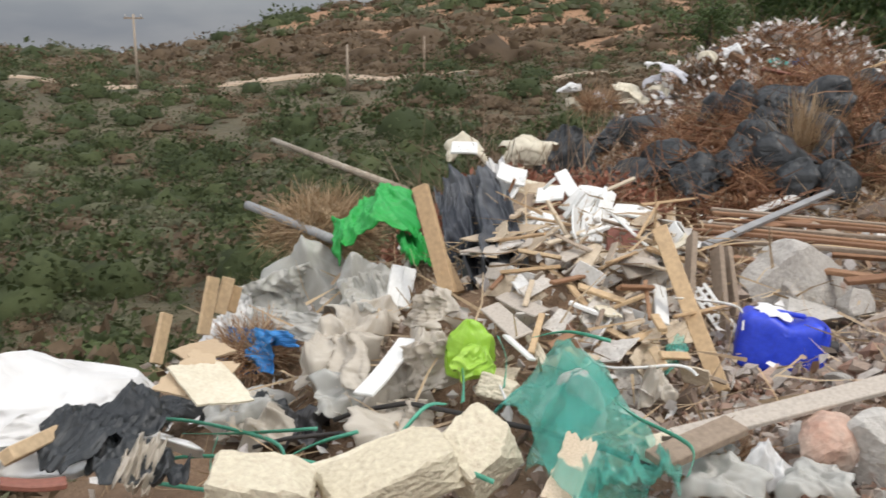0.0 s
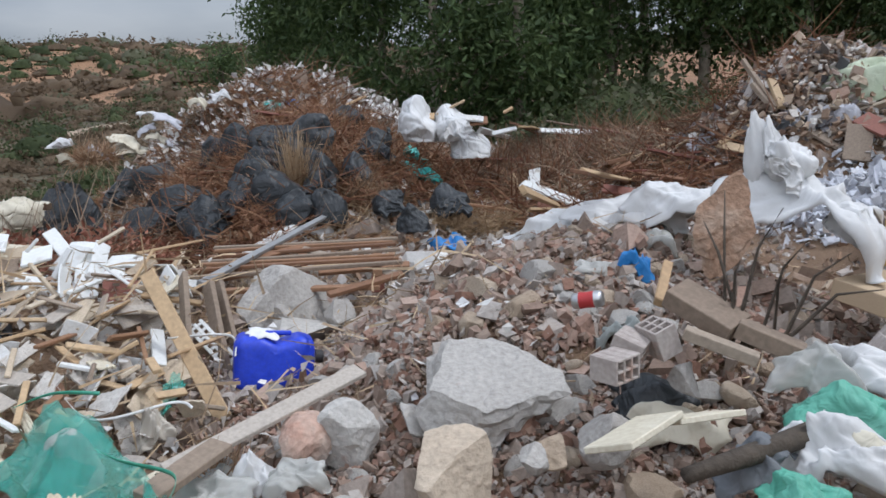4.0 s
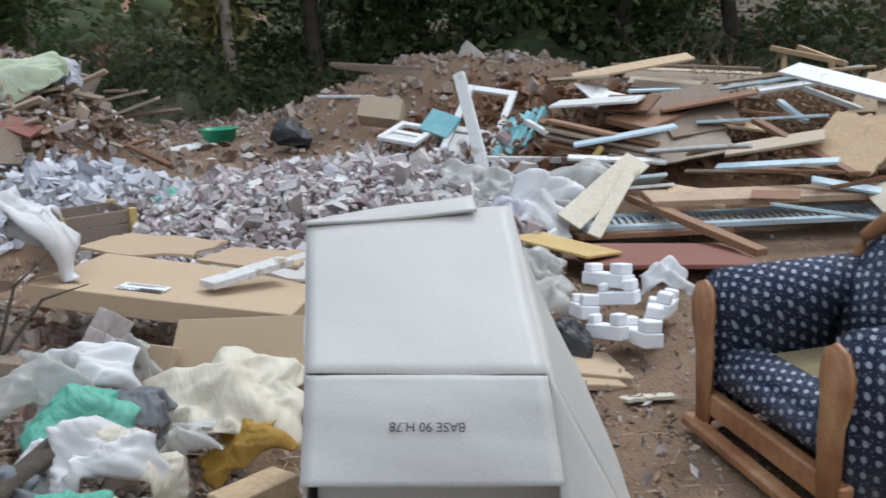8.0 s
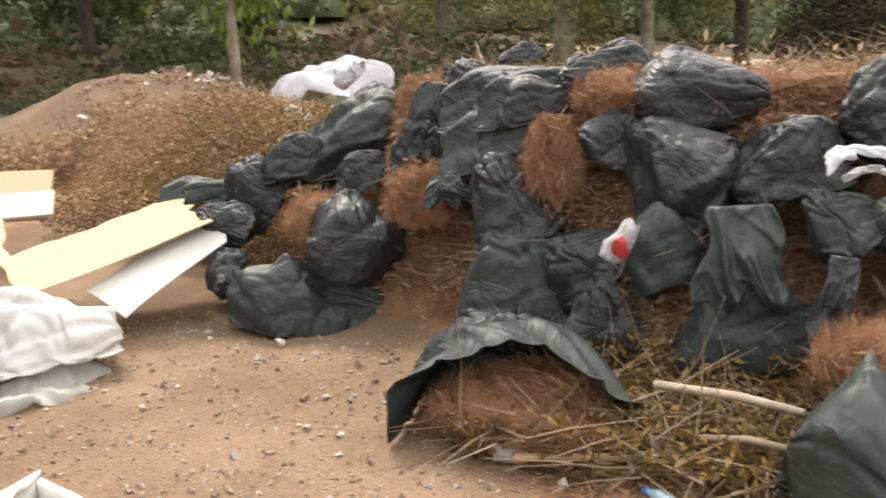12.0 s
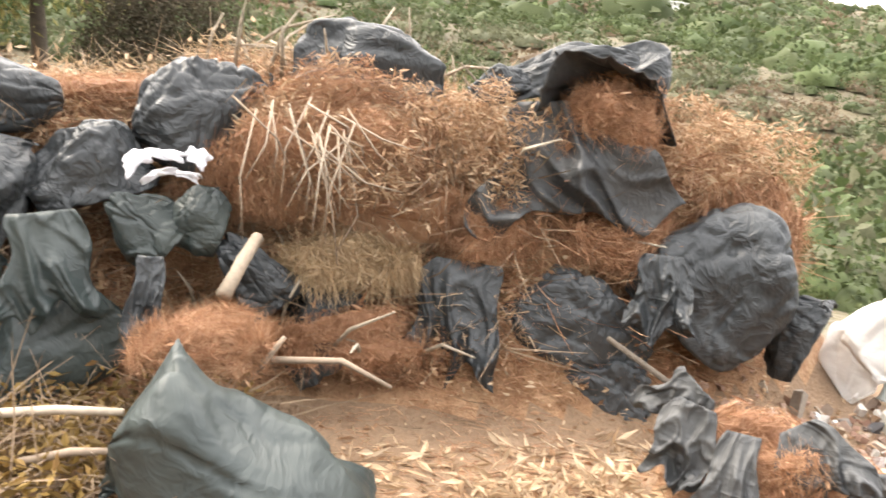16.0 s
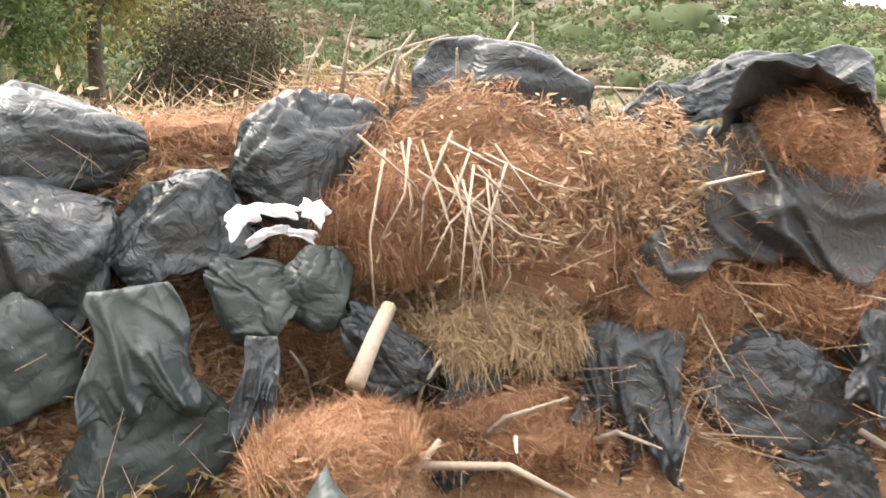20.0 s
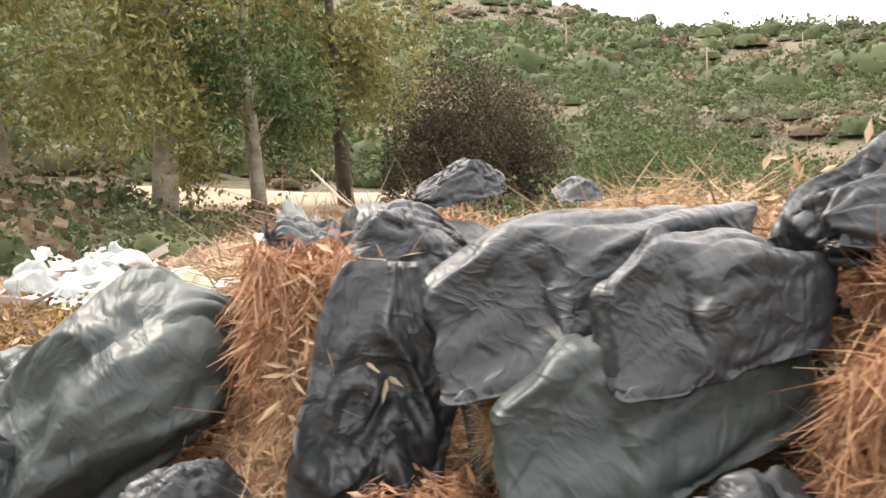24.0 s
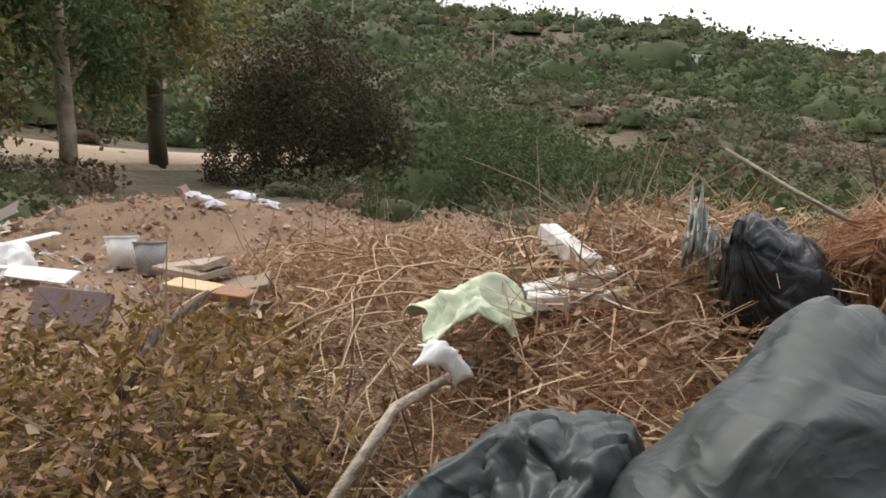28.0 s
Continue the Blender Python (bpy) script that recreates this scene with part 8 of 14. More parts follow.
# cartons, crate and sheets on the rubble
carton = board((3.18, 2.18, 0.61), (3.00, 1.12, 0.46), (3.90, 2.40, 0.62), 0.09, CARD, "large flat brown cardboard carton lying on rubble", "flat_carton", "carton")
board((3.87, 2.20, 0.64), (3.82, 1.65, 0.58), (4.59, 2.26, 0.57), 0.02, CARD, "flattened brown cardboard carton", "cardboard_sheet", "cardboard")
board((3.82, 1.65, 0.55), (3.70, 1.14, 0.52), (4.32, 1.70, 0.51), 0.02, CARD, "flattened brown cardboard carton", "cardboard_sheet", "cardboard")
board((3.67, 1.35, 0.53), (3.50, 1.06, 0.49), (4.17, 1.36, 0.53), 0.02, GREY_CARD, "flattened grey cardboard on the rubble", "cardboard_sheet", "cardboard")
board((2.76, 1.56, 0.35), (2.65, 1.04, 0.36), (2.95, 1.63, 0.53), 0.04, CARD, "brown cardboard carton standing under another", "flat_carton", "carton")
board((2.78, 1.66, 0.37), (2.71, 1.54, 0.37), (2.88, 1.70, 0.48), 0.03, CARD, "bent brown cardboard flap on rubble", "cardboard_sheet", "cardboard")
plank((3.24, 1.48, 0.59), (3.54, 1.18, 0.59), 0.11, 0.03, OLD_WHITE, "short white painted board lying on cardboard", 0, "plank", "plank")
film_lump((2.39, 1.73, 0.52), (0.30, 0.15, 0.22), -70, 20, 987, WHITE_FILM, "crumpled white plastic sheet on rubble", "plastic_sheet", "plastic sheet", 5, 2.2)
film_lump((2.31, 1.81, 0.55), (0.23, 0.11, 0.12), -68, -10, 988, CLEAR_FILM, "crumpled clear plastic film on rubble", "plastic_sheet", "plastic sheet", 5, 2.2)
film_lump((2.42, 1.26, 0.42), (0.47, 0.19, 0.16), -79, -8, 989, CREAM_FILM, "torn cream plastic sheet on rubble", "plastic_sheet", "plastic sheet", 5, 2.2)
film_lump((1.93, 1.55, 0.43), (0.27, 0.16, 0.27), -70, 30, 990, WHITE_FILM, "crumpled white plastic sheet on rubble", "plastic_sheet", "plastic sheet", 5, 2.2)
film_lump((1.94, 1.65, 0.46), (0.16, 0.08, 0.10), -68, 0, 991, WHITE_FILM, "crumpled white plastic sheet on rubble", "plastic_sheet", "plastic sheet", 5, 2.2)
film_lump((1.97, 1.42, 0.42), (0.26, 0.11, 0.12), -73, -50, 992, CREAM_FILM, "torn cream plastic sheet on rubble", "plastic_sheet", "plastic sheet", 5, 2.2)
film_lump((2.14, 1.36, 0.39), (0.16, 0.08, 0.11), -76, 30, 993, CLEAR_FILM, "crumpled clear plastic film on rubble", "plastic_sheet", "plastic sheet", 5, 2.2)
film_lump((2.15, 1.67, 0.50), (0.26, 0.10, 0.09), -69, 10, 994, GREEN_FILM, "torn pale green plastic on rubble", "plastic_sheet", "plastic sheet", 5, 2.2)
film_lump((2.25, 1.53, 0.48), (0.22, 0.10, 0.11), -73, -20, 995, GREY_CLOTH, "grey cloth lying in rubble", "cloth", "cloth", 5, 2.2)
film_lump((2.58, 1.65, 0.54), (0.15, 0.08, 0.12), -73, 0, 996, CLEAR_FILM, "crumpled clear plastic film on rubble", "plastic_sheet", "plastic sheet", 5, 2.2)
film_lump((2.59, 1.60, 0.45), (0.13, 0.08, 0.15), -74, 0, 997, CLEAR_FILM, "crumpled clear plastic film on rubble", "plastic_sheet", "plastic sheet", 5, 2.2)
film_lump((1.66, 1.55, 0.45), (0.20, 0.09, 0.09), -68, 0, 998, GREEN_FILM, "torn pale green plastic on rubble", "plastic_sheet", "plastic sheet", 5, 2.2)
film_lump((2.27, 1.22, 0.32), (0.24, 0.10, 0.09), -80, 25, 999, YELLOW_CLOTH, "dirty yellow cloth on earth", "cloth", "cloth", 5, 2.2)
film_lump((1.70, 1.44, 0.42), (0.17, 0.08, 0.09), -71, 0, 1000, CREAM_FILM, "torn cream plastic sheet on rubble", "plastic_sheet", "plastic sheet", 5, 2.2)
film_lump((1.70, 1.70, 0.46), (0.19, 0.09, 0.10), -64, 20, 1001, GREY_CLOTH, "grey cloth lying in rubble", "cloth", "cloth", 5, 2.2)
plank((1.38, 1.94, 0.55), (1.67, 1.97, 0.54), 0.16, 0.02, CREAM, "cream foam strip bent over rubble", -20, "plank", "plank")
plank((1.67, 1.97, 0.53), (1.93, 1.91, 0.49), 0.16, 0.02, CREAM, "cream foam strip bent over rubble", -20, "plank", "plank")
limb("branch", [(1.41, 1.71, 0.54), (1.65, 1.68, 0.52), (1.95, 1.63, 0.52)], [0.022, 0.028, 0.034], DARK_BARK, "thick dark broken branch on rubble", "branch", sides=9)
plank((1.67, 1.17, 0.43), (1.85, 1.03, 0.39), 0.1, 0.06, PINE, "short pale sawn timber block", 0, "plank", "plank")
plank((2.27, 2.33, 0.75), (2.29, 2.09, 0.64), 0.14, 0.07, OLD_WOOD, "weathered grey timber lump in rubble", 10, "plank", "plank")
plank((2.29, 2.09, 0.66), (2.38, 1.90, 0.57), 0.09, 0.06, OLD_WOOD, "weathered grey timber in rubble", 0, "plank", "plank")
plank((2.12, 2.19, 0.66), (2.23, 1.98, 0.57), 0.06, 0.04, OLD_WOOD, "thin grey timber in rubble", 0, "plank", "plank")
board((2.41, 2.48, 0.81), (2.43, 2.45, 0.80), (2.22, 2.40, 0.71), 0.04, PINE, "small pale board in rubble", "board", "board")
hollow_brick((2.61, 1.73, 0.55), -50, 40)
hollow_brick((2.71, 1.72, 0.59), -50, 40)
hollow_brick((1.98, 2.31, 0.61), 20, 20)
hollow_brick((2.07, 2.26, 0.63), 70, 70)
hollow_brick((1.83, 2.26, 0.59), 0, 0)
thing("rubble_slab", rock_mesh("rubble_slab", (0.24, 0.10, 0.44), 911, SLAB_BROWN, 4, 12, 0.16), Matrix.Translation((2.87, 2.49, 0.92)) @ pose(0, 0, 0, -25, 20, -60), "rough brown slab of concrete standing on the mound", "slab")
film_lump((3.33, 2.35, 0.95), (0.60, 0.38, 0.34), -66, -15, 1016, WHITE_FILM, "large white woven sack lying on the mound", "white_sack", "sack", 5, 2.4)
film_lump((3.25, 2.52, 1.18), (0.16, 0.18, 0.29), -63, 10, 1017, WHITE_FILM, "pulled up end of a white sack", "white_sack", "sack", 5, 2.4)
film_lump((3.35, 2.17, 0.86), (0.23, 0.16, 0.16), -69, -30, 1018, WHITE_FILM, "open end of a white sack", "white_sack", "sack", 5, 1.3)
film_lump((3.29, 2.44, 1.11), (0.21, 0.16, 0.18), -65, -40, 1019, WHITE_FILM, "folded white sack cloth", "white_sack", "sack", 5, 1.3)
film_lump((2.73, 3.85, 0.50), (0.40, 0.19, 0.15), -42, 38, 1020, WHITE_FILM, "long strip of crumpled white plastic on rubble", "plastic_sheet", "plastic sheet", 5, 2.2)
film_lump((2.95, 3.72, 0.64), (0.46, 0.23, 0.18), -45, 30, 1021, WHITE_FILM, "long strip of crumpled white plastic on rubble", "plastic_sheet", "plastic sheet", 5, 2.2)
film_lump((3.09, 3.50, 0.75), (0.45, 0.22, 0.18), -48, 18, 1022, WHITE_FILM, "long strip of crumpled white plastic on rubble", "plastic_sheet", "plastic sheet", 5, 2.2)
film_lump((3.21, 3.28, 0.83), (0.48, 0.23, 0.18), -51, 10, 1023, WHITE_FILM, "long strip of crumpled white plastic on rubble", "plastic_sheet", "plastic sheet", 5, 2.2)
film_lump((3.29, 3.01, 0.89), (0.44, 0.20, 0.15), -54, 8, 1024, WHITE_FILM, "long strip of crumpled white plastic on rubble", "plastic_sheet", "plastic sheet", 5, 2.2)
film_lump((3.19, 3.31, 0.73), (0.60, 0.25, 0.12), -50, 14, 1025, WHITE_FILM, "long strip of crumpled white plastic on rubble", "plastic_sheet", "plastic sheet", 5, 2.2)
film_lump((2.63, 4.01, 0.45), (0.19, 0.10, 0.09), -39, 20, 1026, WHITE_FILM, "long strip of crumpled white plastic on rubble", "plastic_sheet", "plastic sheet", 5, 2.2)
limb("weed_stem", [(2.32, 2.14, 0.54), (2.33, 2.11, 0.65), (2.43, 2.10, 0.91), (2.48, 2.04, 1.05)], [0.009, 0.008, 0.005, 0.002], DARK_BARK, "bare dry reddish weed stem", "weed", "dry weed", 5, 0)
limb("weed_stem", [(2.32, 2.14, 0.54), (2.32, 2.13, 0.66), (2.35, 2.14, 0.83), (2.33, 2.11, 0.88)], [0.009, 0.008, 0.005, 0.002], DARK_BARK, "bare dry reddish weed stem", "weed", "dry weed", 5, 1)
limb("weed_stem", [(2.32, 2.14, 0.54), (2.31, 2.15, 0.66), (2.44, 2.24, 0.94), (2.52, 2.29, 1.09)], [0.009, 0.008, 0.005, 0.002], DARK_BARK, "bare dry reddish weed stem", "weed", "dry weed", 5, 2)
limb("weed_stem", [(2.32, 2.14, 0.54), (2.37, 2.04, 0.64), (2.44, 2.01, 0.85), (2.47, 1.94, 0.95)], [0.009, 0.008, 0.005, 0.002], DARK_BARK, "bare dry reddish weed stem", "weed", "dry weed", 5, 3)
limb("weed_stem", [(2.32, 2.14, 0.54), (2.41, 1.95, 0.63), (2.46, 1.83, 0.78), (2.46, 1.68, 0.82)], [0.009, 0.008, 0.005, 0.002], DARK_BARK, "bare dry reddish weed stem", "weed", "dry weed", 5, 4)
limb("weed_stem", [(2.32, 2.14, 0.54), (2.40, 1.97, 0.63), (2.46, 1.91, 0.83), (2.48, 1.80, 0.92)], [0.009, 0.008, 0.005, 0.002], DARK_BARK, "bare dry reddish weed stem", "weed", "dry weed", 5, 5)
limb("weed_stem", [(2.32, 2.14, 0.54), (2.33, 2.11, 0.65), (2.39, 2.23, 0.88), (2.40, 2.30, 0.99)], [0.009, 0.008, 0.005, 0.002], DARK_BARK, "bare dry reddish weed stem", "weed", "dry weed", 5, 6)
limb("weed_stem", [(2.32, 2.14, 0.54), (2.39, 2.01, 0.63), (2.35, 1.98, 0.81), (2.26, 1.92, 0.88)], [0.009, 0.008, 0.005, 0.002], DARK_BARK, "bare dry reddish weed stem", "weed", "dry weed", 5, 7)
foam_block((4.06, -0.43, 0.25), (0.3, 0.1, 0.07), 30)
foam_block((3.80, -0.24, 0.17), (0.16, 0.1, 0.07), 10)
foam_block((3.81, -0.60, 0.10), (0.4, 0.09, 0.07), -20)
foam_block((3.54, -0.44, 0.11), (0.28, 0.1, 0.07), 15)
foam_block((3.95, -0.46, 0.18), (0.2, 0.12, 0.07), 60)
foam_block((3.89, -0.69, 0.13), (0.25, 0.08, 0.07), -30)
foam_block((3.58, -0.30, 0.13), (0.2, 0.08, 0.07), 40)
film_lump((3.52, -0.09, 0.12), (0.24, 0.18, 0.22), -100, 0, 1042, BLACK_PRINT, "black printed plastic bag beside foam", "plastic_bag", "plastic bag", 4, 1.3)
film_lump((4.03, -0.06, 0.22), (0.33, 0.22, 0.21), -99, 0, 1043, CLEAR_FILM, "clear plastic film beside foam", "plastic_bag", "plastic bag", 4, 2)
film_lump((4.43, -0.10, 0.27), (0.29, 0.20, 0.20), -98, 0, 1044, CLEAR_FILM, "clear plastic film on rubble", "plastic_bag", "plastic bag", 4, 2)
film_lump((4.27, -0.82, 0.18), (0.23, 0.14, 0.13), -107, 0, 1045, WHITE_FILM, "white plastic film on rubble", "plastic_bag", "plastic bag", 4, 2)
board((3.22, -0.08, 0.05), (3.26, -0.34, -0.01), (3.58, -0.29, 0.00), 0.05, CARD, "crushed brown cardboard on the ground", "cardboard_sheet", "cardboard")
board((3.12, -0.07, 0.05), (3.17, -0.28, -0.00), (3.40, -0.19, 0.01), 0.03, CARD, "crushed brown cardboard on the ground", "cardboard_sheet", "cardboard")
board((3.46, -0.37, -0.01), (3.47, -0.66, -0.01), (3.75, -0.45, -0.05), 0.02, CARD, "crushed brown cardboard on the ground", "cardboard_sheet", "cardboard")
board((2.98, -0.23, 0.03), (3.01, -0.47, 0.02), (3.26, -0.33, -0.05), 0.02, CREAM, "splintered pale board on the ground", "board", "board")
film_lump((3.06, -2.22, 0.23), (0.82, 0.48, 0.38), -127, 4, 1050, WHITE_FILM, "large white woven sack behind the armchair", "white_sack", "sack", 5, 1.3)
film_lump((2.84, -2.10, 0.04), (0.48, 0.32, 0.31), -128, -8, 1051, CLEAR_FILM, "clear crumpled plastic sheet on earth", "plastic_sheet", "plastic sheet", 5, 2)
board((3.39, -2.46, 0.27), (2.82, -3.35, 0.54), (3.86, -2.99, 0.37), 0.012, CARD, "large tan cardboard sheet lying on the heap", "cardboard_sheet", "cardboard")
board((2.92, -2.70, 0.16), (2.73, -3.36, 0.46), (3.24, -2.72, 0.25), 0.012, GREY_CARD, "grey cardboard sheet lying on earth", "cardboard_sheet", "cardboard")
board((5.27, -3.78, 0.63), (4.91, -4.07, 0.63), (4.95, -3.54, 0.35), 0.04, CARD, "opened brown cardboard box", "cardboard_box", "box")
board((5.02, -3.61, 0.51), (4.69, -3.87, 0.53), (4.86, -3.49, 0.37), 0.03, GREY_CARD, "opened pale cardboard box", "cardboard_box", "box")
film_lump((5.82, -9.04, 0.95), (1.40, 0.70, 0.40), -147, 22, 1056, RAG, "white tarpaulin over rubbish behind the heap", "tarpaulin", "tarpaulin", 5, 2)
film_lump((4.42, -7.48, 1.21), (0.36, 0.24, 0.24), -149, 40, 1057, RAG, "end of a white tarpaulin", "tarpaulin", "tarpaulin", 4, 1.3)
film_lump((4.49, -6.60, 0.81), (0.34, 0.22, 0.22), -145, 0, 1058, RAG, "white bundle behind the heap", "bundle", "bundle", 4, 1.3)
film_lump((6.90, -7.20, 0.66), (0.41, 0.22, 0.12), -136, 0, 1059, RAG, "white bundle on a dirt bank", "bundle", "bundle", 4, 1.3)
film_lump((5.73, -6.91, 0.74), (0.56, 0.29, 0.16), -140, 0, 1060, RAG, "white scraps behind the leaves", "bundle", "bundle", 4, 1.3)
film_lump((8.75, -5.78, 0.62), (0.29, 0.16, 0.11), -124, 0, 1061, GREEN_FILM, "green plastic scrap on earth", "plastic_scrap", "plastic scrap", 4, 1.3)
film_lump((3.77, -4.24, 0.53), (0.45, 0.25, 0.16), -138, 0, 1062, BLACK_BAG, "torn black bag at the edge of the heap", "rubbish_bag", "rubbish bag", 5, 1.5)
film_lump((3.10, -4.02, 0.58), (0.37, 0.33, 0.45), -142, -60, 1063, BLACK_BAG, "torn black bag at the edge of the heap", "rubbish_bag", "rubbish bag", 5, 1.5)
film_lump((2.86, -4.20, 0.73), (0.44, 0.27, 0.22), -145, 10, 1064, BLACK_BAG, "torn black bag at the edge of the heap", "rubbish_bag", "rubbish bag", 5, 1.5)
film_lump((2.48, -4.21, 0.67), (0.39, 0.24, 0.21), -148, 20, 1065, BLACK_BAG, "torn black bag at the edge of the heap", "rubbish_bag", "rubbish bag", 5, 1.5)
film_lump((2.85, -3.46, 0.51), (0.27, 0.23, 0.30), -140, 60, 1066, BLACK_BAG, "torn black bag at the edge of the heap", "rubbish_bag", "rubbish bag", 5, 1.5)
film_lump((2.73, -3.29, 0.29), (0.23, 0.18, 0.23), -140, 0, 1067, BLACK_BAG, "torn black bag at the edge of the heap", "rubbish_bag", "rubbish bag", 5, 1.5)

# writing and labels on the flat carton
def on_board(ob, u, v, w, h, material, name, lift=0.0465, label=""):
    return tagged(mesh_part(name, mesh_of(name, np.array([[-w / 2, -h / 2, 0], [w / 2, -h / 2, 0], [w / 2, h / 2, 0], [-w / 2, h / 2, 0]]), np.array([[0, 1, 2, 3]]), material), ob, Matrix.Translation((u, v, lift))), label)


PAPER = surface("white_label", [(0.70, 0.70, 0.70), (0.76, 0.76, 0.75)], 0.6, 10, 80, 0.05)
on_board(carton, -0.12, -0.2, 0.2, 0.11, PAPER, "paper_label", 0.0475, "white paper label")
on_board(carton, -0.075, -0.235, 0.10, 0.04, INK, "printed_bar", 0.0485)
on_board(carton, -0.12, -0.165, 0.16, 0.008, INK, "printed_bar", 0.0485)
on_board(carton, -0.14, -0.182, 0.12, 0.006, INK, "printed_bar", 0.0485)
writing("ALTO", carton, Matrix.Translation((-0.17, -0.235, 0.0485)) @ pose(0, 0, 0, 0, 0, 180), 0.035)


def scatter_chips(name, n, x0, x1, y0, y1, size, material, label, seed, flat=0.45, dense=None, lift=0.0, tilt=0.7):
    g = np.random.default_rng(seed)
    x, y = g.uniform(x0, x1, n), g.uniform(y0, y1, n)
    if dense:
        cx, cy, rx, ry = dense
        ok = ((x - cx) / rx) ** 2 + ((y - cy) / ry) ** 2 + 0.35 * g.normal(size=n) < 1
        x, y = x[ok], y[ok]
    m = len(x)
    s = size * g.lognormal(0, 0.5, m)
    p = points_on(x, y)
    p[:, 2] += g.uniform(-0.2, 0.5, m) * s + lift * g.uniform(0, 1, m)
    v, f = chips(p, s * g.uniform(0.8, 1.6, m), s * g.uniform(0.6, 1.2, m), s * g.uniform(flat * 0.6, flat * 1.4, m), g, tilt)
    return stuff(name, v, f, material, label, "rubble")


scatter_chips("broken_tiles", 12000, 4.6, 9.0, -0.6, 3.0, 0.042, TILE_CHIPS, "broken white and mauve tiles in a spread of rubble", 301, 0.35, (6.6, 1.2, 2.1, 1.6), 0.12)
scatter_chips("tile_shards", 4200, 6.2, 8.8, 2.4, 4.6, 0.05, SLATE_CHIPS, "broken grey tiles in a low heap", 302, 0.16, (7.5, 3.5, 1.2, 0.95), 0.14)
scatter_chips("rubble_pieces", 20000, 0.9, 4.6, 1.3, 4.9, 0.026, RUBBLE, "broken stone and mortar covering the mound", 303, 0.5, (2.6, 2.9, 1.9, 1.75), 0.03)
scatter_chips("red_rubble_pieces", 9000, 1.0, 4.4, 1.5, 4.6, 0.022, RED_RUBBLE, "small reddish chips of brick and mortar", 304, 0.7, (2.7, 3.0, 1.7, 1.5), 0.03)
scatter_chips("mound_dirt", 16000, 0.9, 4.6, 1.3, 4.9, 0.010, RED_RUBBLE, "fine pinkish dirt and mortar grit on the mound", 310, 0.7, (2.6, 2.9, 1.8, 1.7), 0.04)
scatter_chips("gravel", 5200, -0.6, 4.6, -3.2, 1.0, 0.011, RUBBLE, "small pale stones on bare earth", 305, 0.6)
scatter_chips("scrap_pieces", 6000, 8.2, 11.6, 3.6, 6.8, 0.055, SCRAP_MIX, "broken mixed scrap covering a heap", 306, 0.3, (9.8, 5.2, 1.7, 1.6), 0.25)
scatter_chips("wood_scrap", 6500, 7.0, 11.5, -5.4, 0.8, 0.055, SCRAP_BROWN, "splintered wood scrap under the pile", 307, 0.15, (8.9, -2.2, 2.3, 2.9), 0.08)
scatter_chips("yard_rubble", 6000, 9.0, 17.0, -5.0, 9.0, 0.05, RUBBLE, "scattered rubble across the yard", 308, 0.6)
scatter_chips("yard_scrap", 2400, 5.0, 16.0, 2.0, 12.0, 0.06, SCRAP_MIX, "scattered scraps across the yard", 309, 0.2)
g5 = np.random.default_rng(91)
TILE_A = surface("mauve_tile", [(0.34, 0.25, 0.27), (0.44, 0.34, 0.36), (0.62, 0.61, 0.60), (0.70, 0.70, 0.69)], 0.5, 4, 50, 0.2, 0.004, vary=0.9)
brick_meshes = [plank_mesh("tile_block", *s, TILE_A, k) for k, s in enumerate([(0.13, 0.085, 0.04), (0.11, 0.07, 0.03), (0.08, 0.07, 0.05), (0.15, 0.1, 0.015)])]
for k in range(110):
    a, r = g5.uniform(0, 6.28), math.sqrt(g5.uniform(0, 1))
    x, y = 6.6 + 1.8 * r * math.cos(a), 1.3 + 1.25 * r * math.sin(a)
    thing("tile_block", brick_meshes[k % 4], Matrix.Translation(on_ground(x, y, 0.07)) @ pose(0, 0, 0, *g5.uniform(-35, 35, 2), g5.uniform(0, 360)), "broken mauve tile block in rubble", "tile", "broken tiles")
stone_meshes = [rock_mesh("stone", g5.uniform(0.75, 1.3, 3) * [1, 0.85, 0.7], 400 + k, m, 3, 10) for k, m in enumerate([CONCRETE, STONE, CONCRETE, STONE, CONCRETE, STONE, CONCRETE, STONE])]
for k in range(260):
    a, r = g5.uniform(0, 6.28), g5.uniform(0, 1) ** 0.6
    x, y = 2.45 + 1.75 * r * math.cos(a), 2.8 + 1.6 * r * math.sin(a)
    if math.hypot(x - 1.35, y - 4.0) < 0.35 or x < 0.9:
        continue
    s = float(np.clip(g5.lognormal(-2.6, 0.45), 0.04, 0.2))
    ob = thing("stone", stone_meshes[k % 8], Matrix.Translation(on_ground(x, y, s * 0.18)) @ pose(0, 0, 0, *g5.uniform(-40, 40, 2), g5.uniform(0, 360)) @ Matrix.Diagonal((s, s, s, 1)), "broken grey concrete lump on the mound" if k % 2 == 0 else "rough buff stone on the mound", "stone", "stones on the mound")

